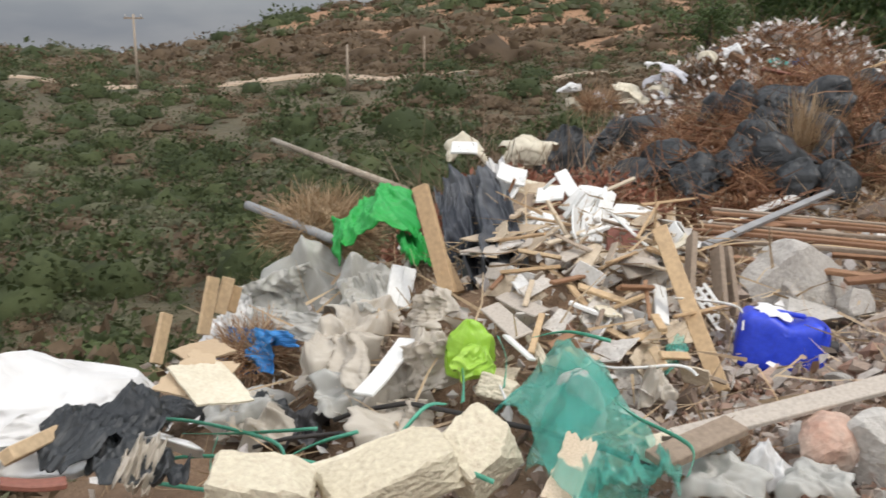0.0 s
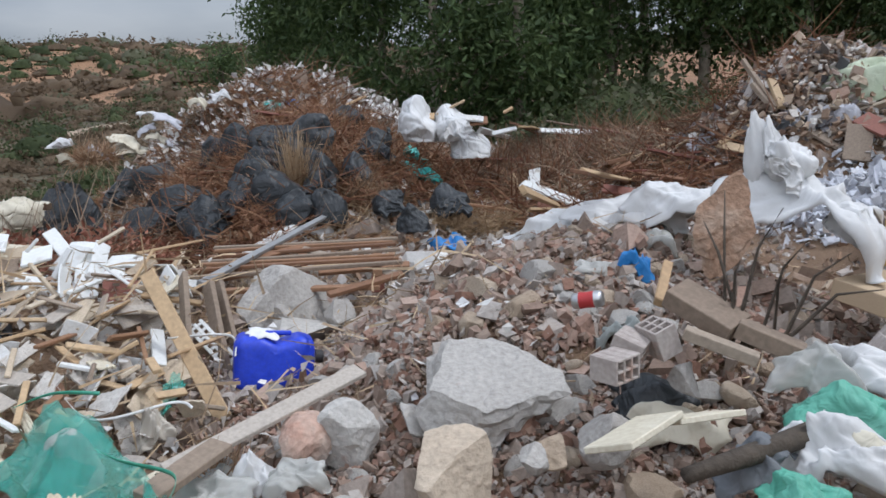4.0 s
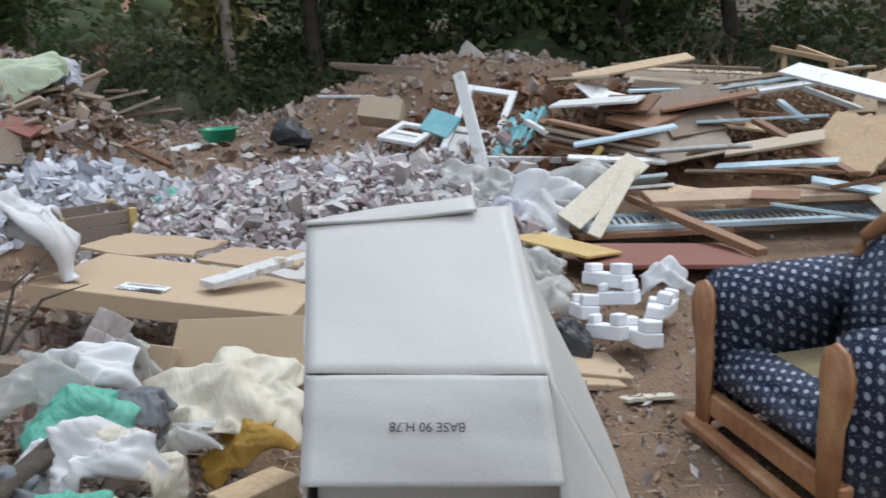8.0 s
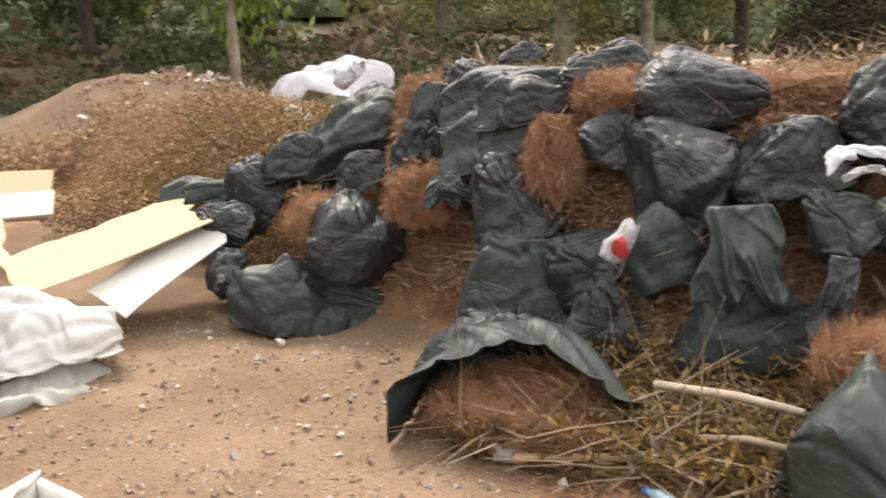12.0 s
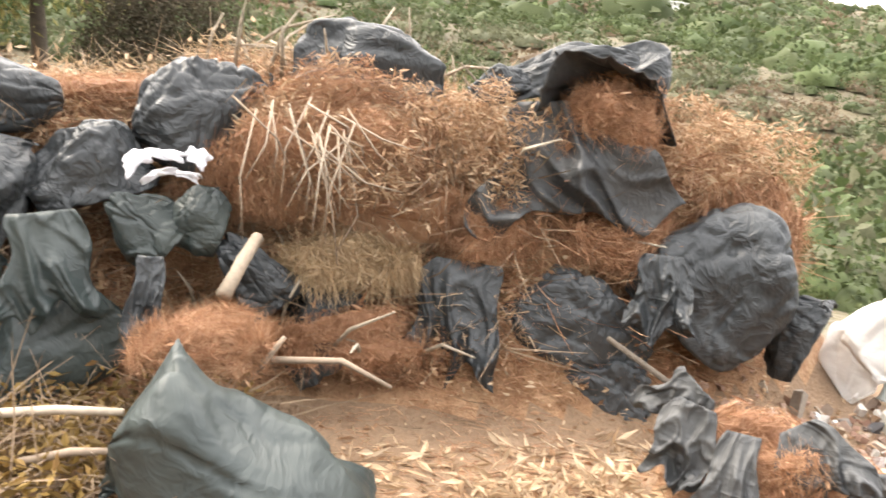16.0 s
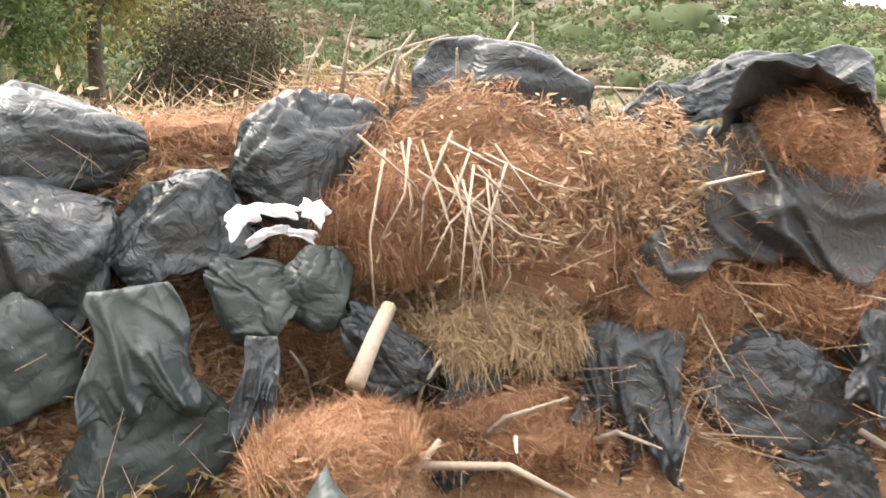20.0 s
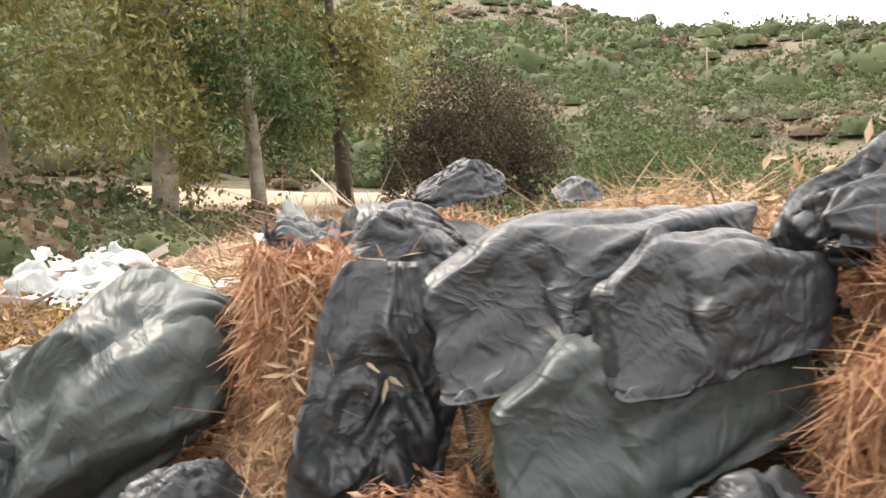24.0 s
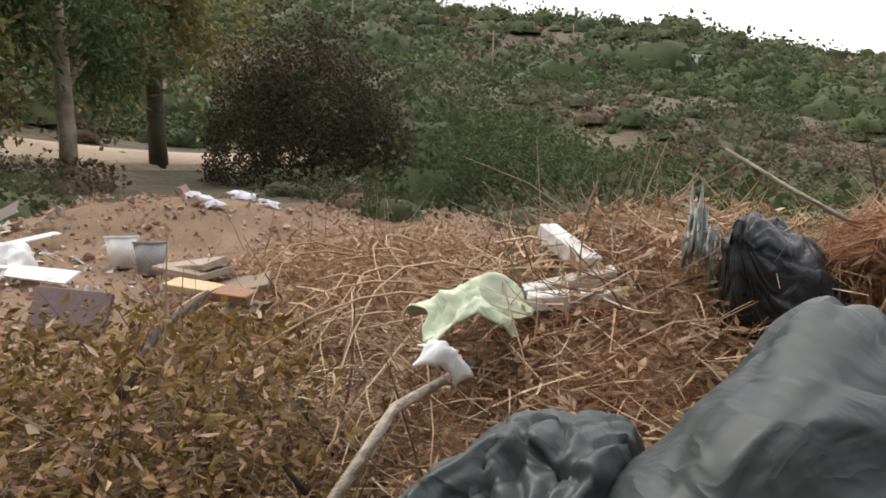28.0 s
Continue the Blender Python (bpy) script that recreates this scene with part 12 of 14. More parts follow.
strap([(0.66, 4.24, 0.34), (0.69, 3.93, 0.27), (1.01, 3.90, 0.26), (1.05, 3.81, 0.25)], 0.012, WHITE_BOARD, "white plastic strap curled over scrap", "white_strap", 1)
strap([(1.21, 4.39, 0.39), (1.50, 4.34, 0.35), (1.42, 4.13, 0.31)], 0.012, WHITE_BOARD, "white plastic strap curled over scrap", "white_strap", 1)
strap([(0.22, 4.00, 0.17), (0.28, 4.00, 0.20), (0.29, 3.88, 0.17)], 0.012, WHITE_BOARD, "white plastic strap curled over scrap", "white_strap", 1)
# far heap of black bags and garden waste
film_lump((2.34, 9.20, 0.40), (0.65, 0.48, 0.55), -18, 0, 1590, BLACK_BAG, "black rubbish bag half buried in garden waste", "rubbish_bag", "rubbish bag", 4, 1.4)
film_lump((4.22, 12.69, 0.23), (0.69, 0.45, 0.44), -21, 10, 1591, BLACK_BAG, "black rubbish bag half buried in garden waste", "rubbish_bag", "rubbish bag", 4, 1.4)
film_lump((4.48, 11.86, 0.29), (1.02, 0.61, 0.51), -24, -10, 1592, BLACK_BAG, "black rubbish bag half buried in garden waste", "rubbish_bag", "rubbish bag", 4, 1.4)
film_lump((2.94, 8.64, 0.31), (0.86, 0.46, 0.30), -23, 18, 1593, BLACK_BAG, "black rubbish bag half buried in garden waste", "rubbish_bag", "rubbish bag", 4, 1.4)
film_lump((3.94, 8.69, 0.98), (0.48, 0.32, 0.31), -29, 0, 1594, BLACK_BAG, "black rubbish bag half buried in garden waste", "rubbish_bag", "rubbish bag", 4, 1.4)
film_lump((4.13, 8.35, 0.99), (0.54, 0.34, 0.30), -31, 0, 1595, BLACK_BAG, "black rubbish bag half buried in garden waste", "rubbish_bag", "rubbish bag", 4, 1.4)
film_lump((4.48, 8.17, 0.99), (0.48, 0.38, 0.48), -33, -30, 1596, BLACK_BAG, "black rubbish bag half buried in garden waste", "rubbish_bag", "rubbish bag", 4, 1.4)
film_lump((3.86, 8.97, 0.88), (0.43, 0.28, 0.28), -27, 0, 1597, BLACK_BAG, "black rubbish bag half buried in garden waste", "rubbish_bag", "rubbish bag", 4, 1.4)
film_lump((3.68, 7.97, 0.69), (0.57, 0.36, 0.32), -29, 10, 1598, BLACK_BAG, "black rubbish bag half buried in garden waste", "rubbish_bag", "rubbish bag", 4, 1.4)
film_lump((3.43, 7.90, 0.54), (0.44, 0.32, 0.37), -28, 0, 1599, BLACK_BAG, "black rubbish bag half buried in garden waste", "rubbish_bag", "rubbish bag", 4, 1.4)
film_lump((3.67, 7.58, 0.57), (0.55, 0.39, 0.43), -31, 0, 1600, BLACK_BAG, "black rubbish bag half buried in garden waste", "rubbish_bag", "rubbish bag", 4, 1.4)
film_lump((4.20, 7.66, 0.69), (0.38, 0.36, 0.51), -34, 20, 1601, BLACK_BAG, "black rubbish bag half buried in garden waste", "rubbish_bag", "rubbish bag", 4, 1.4)
film_lump((3.90, 7.09, 0.45), (0.36, 0.28, 0.36), -34, 0, 1602, BLACK_BAG, "black rubbish bag half buried in garden waste", "rubbish_bag", "rubbish bag", 4, 1.4)
film_lump((3.10, 7.90, 0.32), (0.46, 0.36, 0.43), -26, 40, 1603, BLACK_BAG, "black rubbish bag half buried in garden waste", "rubbish_bag", "rubbish bag", 4, 1.4)
film_lump((3.67, 7.24, 0.45), (0.36, 0.26, 0.30), -32, 0, 1604, BLACK_BAG, "black rubbish bag half buried in garden waste", "rubbish_bag", "rubbish bag", 4, 1.4)
film_lump((2.96, 9.20, 0.15), (0.63, 0.37, 0.28), -22, 20, 1605, BLACK_BAG, "black rubbish bag half buried in garden waste", "rubbish_bag", "rubbish bag", 4, 1.4)
film_lump((3.18, 8.69, 0.47), (0.67, 0.38, 0.27), -24, 15, 1606, BLACK_BAG, "black rubbish bag half buried in garden waste", "rubbish_bag", "rubbish bag", 4, 1.4)
film_lump((5.15, 8.10, 0.88), (0.49, 0.34, 0.35), -37, 0, 1607, BLACK_BAG, "black rubbish bag half buried in garden waste", "rubbish_bag", "rubbish bag", 4, 1.4)
film_lump((4.52, 7.47, 0.69), (0.32, 0.26, 0.32), -36, 0, 1608, BLACK_BAG, "black rubbish bag half buried in garden waste", "rubbish_bag", "rubbish bag", 4, 1.4)
film_lump((5.04, 6.70, 0.39), (0.37, 0.27, 0.31), -42, 0, 1609, BLACK_BAG, "black rubbish bag half buried in garden waste", "rubbish_bag", "rubbish bag", 4, 1.4)
film_lump((4.37, 6.44, 0.33), (0.29, 0.21, 0.23), -40, 0, 1610, BLACK_BAG, "black rubbish bag half buried in garden waste", "rubbish_bag", "rubbish bag", 4, 1.4)
film_lump((4.40, 6.82, 0.44), (0.30, 0.22, 0.24), -38, 0, 1611, BLACK_BAG, "black rubbish bag half buried in garden waste", "rubbish_bag", "rubbish bag", 4, 1.4)
film_lump((5.34, 8.83, 1.13), (0.45, 0.30, 0.30), -35, 0, 1612, BLACK_BAG, "black rubbish bag half buried in garden waste", "rubbish_bag", "rubbish bag", 4, 1.4)
film_lump((3.92, 8.14, 0.83), (0.46, 0.29, 0.26), -30, 0, 1613, BLACK_BAG, "black rubbish bag half buried in garden waste", "rubbish_bag", "rubbish bag", 4, 1.4)
film_lump((4.15, 8.01, 0.84), (0.39, 0.29, 0.33), -32, 0, 1614, BLACK_BAG, "black rubbish bag half buried in garden waste", "rubbish_bag", "rubbish bag", 4, 1.4)
needle_ball((3.96, 8.71, 0.80), (0.67, 0.60, 0.33), NEEDLES, 1175, 315, "rusty brown garden waste between black bags")
needle_ball((3.48, 8.87, 0.43), (0.42, 0.38, 0.36), NEEDLES, 996, 316, "rusty brown garden waste between black bags")
needle_ball((2.87, 8.67, 0.05), (0.64, 0.57, 0.35), NEEDLES, 1173, 317, "rusty brown garden waste between black bags")
needle_ball((3.50, 7.66, 0.32), (0.53, 0.48, 0.37), NEEDLES, 1119, 318, "rusty brown garden waste between black bags")
needle_ball((3.07, 7.85, 0.09), (0.64, 0.58, 0.32), NEEDLES, 1134, 319, "rusty brown garden waste between black bags")
needle_ball((4.30, 8.26, 0.81), (0.35, 0.32, 0.35), NEEDLES, 926, 320, "rusty brown garden waste between black bags")
needle_ball((5.37, 12.14, 1.01), (0.76, 0.69, 0.51), SCRUB_BROWN, 1604, 321, "rusty brown garden waste between black bags")
needle_ball((4.49, 7.42, 0.45), (0.44, 0.40, 0.50), DRY_LEAF, 1175, 322, "rusty brown garden waste between black bags")
needle_ball((5.21, 8.78, 0.93), (0.46, 0.41, 0.52), DRY_LEAF, 1217, 323, "rusty brown garden waste between black bags")
needle_ball((4.15, 12.99, -0.05), (0.52, 0.47, 0.35), NEEDLES, 1072, 324, "rusty brown garden waste between black bags")
needle_ball((2.59, 9.11, 0.89), (0.47, 0.43, 0.24), DRY_LEAF, 891, 325, "rusty brown garden waste between black bags")
needle_ball((5.43, 8.13, 0.58), (0.38, 0.34, 0.38), DRY_LEAF, 968, 326, "rusty brown garden waste between black bags")
needle_ball((3.39, 7.24, 0.15), (0.41, 0.37, 0.20), NEEDLES, 815, 327, "rusty brown garden waste between black bags")
needle_ball((5.33, 6.49, 0.13), (0.66, 0.59, 0.22), STRAW, 973, 328, "rusty brown garden waste between black bags")
needle_ball((4.96, 6.61, 0.16), (0.43, 0.39, 0.21), STRAW, 838, 329, "rusty brown garden waste between black bags")
needle_ball((10.61, 11.09, 0.16), (1.60, 1.44, 0.50), SCRUB_BROWN, 2686, 330, "rusty brown garden waste between black bags")
needle_ball((7.33, 8.76, 0.17), (0.59, 0.53, 0.22), STRAW, 944, 331, "rusty brown garden waste between black bags")
needle_ball((7.89, 10.95, 0.46), (0.44, 0.39, 0.44), STRAW, 1094, 332, "rusty brown garden waste between black bags")
needle_ball((0.93, 3.36, 0.08), (0.13, 0.12, 0.13), DRY_LEAF, 646, 333, "rusty brown garden waste between black bags")
film_lump((3.73, 8.61, 1.46), (0.15, 0.10, 0.10), -28, 11.551, 1634, WHITE_FILM, "pale film scrap on the far ridge", "plastic_film", "plastic film", 4, 1.8)
film_lump((5.93, 12.33, 1.39), (0.36, 0.19, 0.11), -29, -1.651, 1635, CREAM_FILM, "pale film scrap on the far ridge", "plastic_film", "plastic film", 4, 1.8)
film_lump((6.08, 11.65, 1.27), (0.32, 0.18, 0.12), -31, 1.986, 1636, CREAM_FILM, "pale film scrap on the far ridge", "plastic_film", "plastic film", 4, 1.8)
film_lump((3.26, 8.84, 1.25), (0.25, 0.12, 0.06), -24, -23.634, 1637, RAG, "pale film scrap on the far ridge", "plastic_film", "plastic film", 4, 1.8)
film_lump((3.06, 8.93, 1.18), (0.16, 0.09, 0.08), -23, 22.739, 1638, RAG, "pale film scrap on the far ridge", "plastic_film", "plastic film", 4, 1.8)
film_lump((2.88, 9.00, 1.07), (0.26, 0.14, 0.08), -22, -25.261, 1639, CREAM_FILM, "pale film scrap on the far ridge", "plastic_film", "plastic film", 4, 1.8)
film_lump((3.53, 8.71, 1.40), (0.14, 0.09, 0.09), -26, -13.863, 1640, CREAM_FILM, "pale film scrap on the far ridge", "plastic_film", "plastic film", 4, 1.8)
film_lump((6.24, 11.37, 1.15), (0.23, 0.13, 0.10), -32, 18.223, 1641, WHITE_FILM, "pale film scrap on the far ridge", "plastic_film", "plastic film", 4, 1.8)
film_lump((6.37, 11.24, 1.02), (0.21, 0.12, 0.10), -33, 25.605, 1642, CREAM_FILM, "pale film scrap on the far ridge", "plastic_film", "plastic film", 4, 1.8)
film_lump((5.74, 11.62, 1.15), (0.30, 0.15, 0.08), -29, 28.982, 1643, CLEAR_FILM, "pale film scrap on the far ridge", "plastic_film", "plastic film", 4, 1.8)
film_lump((2.63, 9.10, 0.99), (0.13, 0.09, 0.10), -20, -29.581, 1644, RAG, "pale film scrap on the far ridge", "plastic_film", "plastic film", 4, 1.8)
film_lump((2.39, 9.18, 0.92), (0.18, 0.11, 0.08), -18, -20.129, 1645, CREAM_FILM, "pale film scrap on the far ridge", "plastic_film", "plastic film", 4, 1.8)
film_lump((3.15, 8.89, 1.09), (0.16, 0.10, 0.08), -24, -18.818, 1646, CREAM_FILM, "pale film scrap on the far ridge", "plastic_film", "plastic film", 4, 1.8)
film_lump((5.42, 12.25, 1.13), (0.18, 0.12, 0.11), -27, 15.035, 1647, CLEAR_FILM, "pale film scrap on the far ridge", "plastic_film", "plastic film", 4, 1.8)
film_lump((4.94, 12.32, 0.75), (0.36, 0.18, 0.08), -25, -26.158, 1648, RAG, "pale film scrap on the far ridge", "plastic_film", "plastic film", 4, 1.8)
film_lump((5.70, 12.15, 1.26), (0.28, 0.14, 0.08), -28, -12.513, 1649, CREAM_FILM, "pale film scrap on the far ridge", "plastic_film", "plastic film", 4, 1.8)
film_lump((5.99, 11.29, 1.03), (0.33, 0.16, 0.08), -31, -3.866, 1650, CLEAR_FILM, "pale film scrap on the far ridge", "plastic_film", "plastic film", 4, 1.8)
film_lump((2.77, 9.04, 0.93), (0.16, 0.10, 0.09), -21, 13.294, 1651, RAG, "pale film scrap on the far ridge", "plastic_film", "plastic film", 4, 1.8)
film_lump((3.08, 8.92, 1.32), (0.15, 0.09, 0.08), -23, -0.062, 1652, WHITE_FILM, "pale film scrap on the far ridge", "plastic_film", "plastic film", 4, 1.8)
film_lump((2.91, 8.99, 0.99), (0.27, 0.13, 0.06), -22, -3.097, 1653, CREAM_FILM, "pale film scrap on the far ridge", "plastic_film", "plastic film", 4, 1.8)
grass_tuft((3.91, 7.62, 0.47), 0.6, 260, "tan dry straw tuft standing on the heap")
grass_tuft((3.86, 12.20, -0.44), 0.5, 120, "dry palm leaf stalks on the heap", 0.9)
film_lump((5.35, 7.52, 1.13), (0.41, 0.43, 0.44), -40, 0, 1656, WHITE_FILM, "big white woven sack full of rubbish", "white_sack", "sack", 5, 0.9)
film_lump((5.63, 7.28, 1.08), (0.38, 0.37, 0.35), -42, 0, 1657, WHITE_FILM, "big white woven sack full of rubbish", "white_sack", "sack", 5, 0.9)
film_lump((5.76, 7.16, 0.86), (0.41, 0.36, 0.30), -44, 0, 1658, WHITE_FILM, "big white woven sack full of rubbish", "white_sack", "sack", 5, 0.9)
drape((5.33, 7.80, 0.71), (5.53, 7.52, 0.63), (5.52, 7.61, 0.43), 2359, TEAL_FILM, "bright turquoise plastic tarpaulin on rubbish", "tarpaulin", "tarpaulin", 0.07, -0.05, 3)
drape((5.95, 8.11, 0.64), (8.49, 10.23, 0.34), (6.12, 8.21, 0.43), 2360, TEAL_FILM, "bright turquoise plastic tarpaulin on rubbish", "tarpaulin", "tarpaulin", 0.07, -0.05, 3)
drape((5.56, 8.08, 0.77), (5.48, 7.77, 0.70), (5.85, 8.21, 0.55), 2361, TEAL_FILM, "bright turquoise plastic tarpaulin on rubbish", "tarpaulin", "tarpaulin", 0.07, -0.05, 3)
film_lump((1.94, 9.32, 0.44), (0.48, 0.31, 0.30), -15, 0, 1662, CREAM_FILM, "cream sack on the edge of the heap", "sack", "sack", 4, 1.5)
film_lump((2.32, 9.20, 1.08), (0.24, 0.13, 0.09), -18, 0, 1663, WHITE_FILM, "white plastic bag on the heap", "plastic_bag", "plastic bag", 4, 1.3)
film_lump((6.34, 11.52, 1.27), (0.22, 0.15, 0.15), -32, 0, 1664, BLUE_FILM, "bright blue plastic bag on the heap", "plastic_bag", "plastic bag", 4, 1.3)
film_lump((6.05, 11.60, 1.27), (0.25, 0.15, 0.12), -31, 0, 1665, TEAL_FILM, "turquoise plastic scrap on the heap", "plastic_bag", "plastic bag", 4, 1.3)
film_lump((18.00, 16.87, 0.02), (0.29, 0.25, 0.32), -49, 0, 1666, PINK, "pink plastic toy in the rubbish", "plastic_scrap", "plastic scrap", 4, 0.5)
film_lump((15.32, 12.12, 0.54), (1.15, 0.67, 0.51), -54, 0, 1667, BLACK_BAG, "crumpled clothes and film in the rubbish field", "clothing", "clothing", 4, 2)
film_lump((16.11, 11.47, 0.52), (1.04, 0.62, 0.52), -57, 0, 1668, BLACK_BAG, "crumpled clothes and film in the rubbish field", "clothing", "clothing", 4, 2)
film_lump((9.11, 6.60, 0.74), (0.52, 0.30, 0.22), -58, 0, 1669, GREY_CLOTH, "crumpled clothes and film in the rubbish field", "clothing", "clothing", 4, 2)
film_lump((10.22, 9.37, 0.27), (0.64, 0.34, 0.23), -51, 0, 1670, RAG, "crumpled clothes and film in the rubbish field", "clothing", "clothing", 4, 2)
film_lump((12.15, 9.39, 0.44), (0.60, 0.34, 0.25), -55, 0, 1671, CLEAR_FILM, "crumpled clothes and film in the rubbish field", "clothing", "clothing", 4, 2)
film_lump((7.44, 6.83, 0.23), (0.53, 0.29, 0.20), -52, 0, 1672, BEIGE_FILM, "crumpled clothes and film in the rubbish field", "clothing", "clothing", 4, 2)
film_lump((6.87, 6.90, 0.18), (0.57, 0.31, 0.19), -49, 0, 1673, CREAM_FILM, "crumpled clothes and film in the rubbish field", "clothing", "clothing", 4, 2)
film_lump((7.09, 6.19, 0.21), (0.56, 0.30, 0.19), -54, 0, 1674, CLEAR_FILM, "crumpled clothes and film in the rubbish field", "clothing", "clothing", 4, 2)
film_lump((7.19, 5.79, 0.24), (0.55, 0.28, 0.15), -56, 0, 1675, CLEAR_FILM, "crumpled clothes and film in the rubbish field", "clothing", "clothing", 4, 2)
film_lump((6.83, 7.71, 0.22), (0.40, 0.23, 0.17), -46, 0, 1676, RAG, "crumpled clothes and film in the rubbish field", "clothing", "clothing", 4, 2)
film_lump((6.24, 7.61, 0.27), (0.32, 0.19, 0.16), -44, 0, 1677, BLACK_BAG, "crumpled clothes and film in the rubbish field", "clothing", "clothing", 4, 2)
film_lump((5.10, 7.31, 0.32), (0.34, 0.20, 0.14), -40, 0, 1678, DARK_SHEET, "crumpled clothes and film in the rubbish field", "clothing", "clothing", 4, 2)
film_lump((8.40, 6.05, 0.70), (0.34, 0.22, 0.20), -59, 0, 1679, RAG, "crumpled clothes and film in the rubbish field", "clothing", "clothing", 4, 2)
board((5.84, 7.08, 1.04), (19.96, 19.92, -0.47), (5.81, 7.11, 0.98), 0.03, WHITE_BOARD, "white board leaning on rubbish", "board", "board")
plank((7.57, 6.05, 0.37), (7.75, 5.35, 0.50), 0.09, 0.07, BROWN_WOOD, "dark weathered beam lying on rubble", 0, "plank", "plank")
plank((7.52, 7.26, 0.29), (7.57, 6.05, 0.37), 0.08, 0.05, OLD_WOOD, "grey weathered beam lying on rubble", 0, "plank", "plank")
plank((6.38, 7.18, 0.49), (6.27, 6.90, 0.15), 0.06, 0.03, PINE, "pale wooden stake in the rubbish", 60, "plank", "plank")
plank((2.70, 3.49, 0.99), (6.53, 6.60, 0.15), 0.05, 0.03, PINE, "pale wooden stake in the rubbish", 60, "plank", "plank")
plank((7.61, 6.96, 0.41), (7.32, 6.13, 0.49), 0.083, 0.02, RED_WOOD, "red brown broken slat in a pile", 2.901, "slat_board", "slat_board")
plank((7.89, 6.53, 0.41), (7.84, 5.97, 0.44), 0.056, 0.02, RED_WOOD, "red brown broken slat in a pile", 27.826, "slat_board", "slat_board")
plank((7.57, 6.38, 0.44), (7.14, 5.51, 0.45), 0.066, 0.02, BROWN_WOOD, "red brown broken slat in a pile", 10.193, "slat_board", "slat_board")
plank((8.40, 7.78, 0.28), (7.33, 6.20, 0.38), 0.058, 0.02, BROWN_WOOD, "red brown broken slat in a pile", 28.151, "slat_board", "slat_board")
plank((9.32, 7.42, 0.45), (7.79, 5.77, 0.66), 0.066, 0.02, RED_WOOD, "red brown broken slat in a pile", 0.134, "slat_board", "slat_board")
plank((8.13, 7.26, 0.44), (2.95, 3.12, 1.12), 0.089, 0.02, BROWN_WOOD, "red brown broken slat in a pile", 11.828, "slat_board", "slat_board")
plank((8.03, 7.57, 0.32), (8.38, 7.26, 0.42), 0.087, 0.02, BROWN_WOOD, "red brown broken slat in a pile", 1.587, "slat_board", "slat_board")
plank((7.25, 6.58, 0.46), (7.47, 6.41, 0.55), 0.07, 0.02, BROWN_WOOD, "red brown broken slat in a pile", 18.504, "slat_board", "slat_board")
plank((8.04, 7.19, 0.35), (7.40, 6.26, 0.37), 0.049, 0.02, BROWN_WOOD, "red brown broken slat in a pile", 19.208, "slat_board", "slat_board")
plank((7.58, 6.84, 0.41), (7.77, 6.35, 0.53), 0.049, 0.02, BROWN_WOOD, "red brown broken slat in a pile", 8.183, "slat_board", "slat_board")
plank((9.53, 8.47, 0.39), (11.11, 8.67, 0.39), 0.049, 0.02, PINE, "red brown broken slat in a pile", 20.485, "slat_board", "slat_board")
plank((8.26, 7.17, 0.33), (8.01, 6.62, 0.60), 0.079, 0.02, BROWN_WOOD, "red brown broken slat in a pile", 30.627, "slat_board", "slat_board")
plank((7.38, 6.34, 0.37), (8.04, 6.54, 0.39), 0.084, 0.02, PINE, "red brown broken slat in a pile", 10.251, "slat_board", "slat_board")
plank((7.59, 6.33, 0.45), (7.84, 6.06, 0.44), 0.066, 0.02, BROWN_WOOD, "red brown broken slat in a pile", 1.271, "slat_board", "slat_board")
plank((7.72, 7.13, 0.48), (10.36, 8.38, 0.45), 0.076, 0.02, BROWN_WOOD, "red brown broken slat in a pile", 5.888, "slat_board", "slat_board")
plank((8.40, 7.78, 0.39), (7.86, 6.69, 0.61), 0.051, 0.02, PINE, "red brown broken slat in a pile", 14.819, "slat_board", "slat_board")
plank((8.74, 7.53, 0.49), (8.37, 6.48, 0.47), 0.078, 0.02, PINE, "red brown broken slat in a pile", 26.417, "slat_board", "slat_board")
plank((8.28, 7.89, 0.28), (7.59, 6.67, 0.52), 0.059, 0.02, PINE, "red brown broken slat in a pile", 3.596, "slat_board", "slat_board")
plank((8.41, 7.48, 0.41), (8.54, 7.18, 0.53), 0.054, 0.02, BROWN_WOOD, "red brown broken slat in a pile", 37.02, "slat_board", "slat_board")
plank((7.55, 7.10, 0.40), (7.23, 6.40, 0.47), 0.085, 0.02, BROWN_WOOD, "red brown broken slat in a pile", 19.132, "slat_board", "slat_board")
plank((2.76, 3.19, 1.09), (7.66, 6.62, 0.31), 0.085, 0.02, BROWN_WOOD, "red brown broken slat in a pile", 10.88, "slat_board", "slat_board")
plank((2.80, 3.19, 1.09), (7.76, 6.62, 0.31), 0.042, 0.02, PINE, "red brown broken slat in a pile", 35.67, "slat_board", "slat_board")
plank((8.05, 7.01, 0.47), (8.41, 6.62, 0.67), 0.088, 0.02, PINE, "red brown broken slat in a pile", 1.241, "slat_board", "slat_board")
plank((8.44, 7.11, 0.54), (8.75, 7.03, 0.63), 0.043, 0.02, RED_WOOD, "red brown broken slat in a pile", 33.184, "slat_board", "slat_board")
plank((8.55, 7.00, 0.43), (8.37, 6.14, 0.80), 0.055, 0.02, PINE, "red brown broken slat in a pile", 18.922, "slat_board", "slat_board")
plank((8.10, 7.74, 0.31), (8.04, 7.19, 0.45), 0.086, 0.02, BROWN_WOOD, "red brown broken slat in a pile", 0.14, "slat_board", "slat_board")
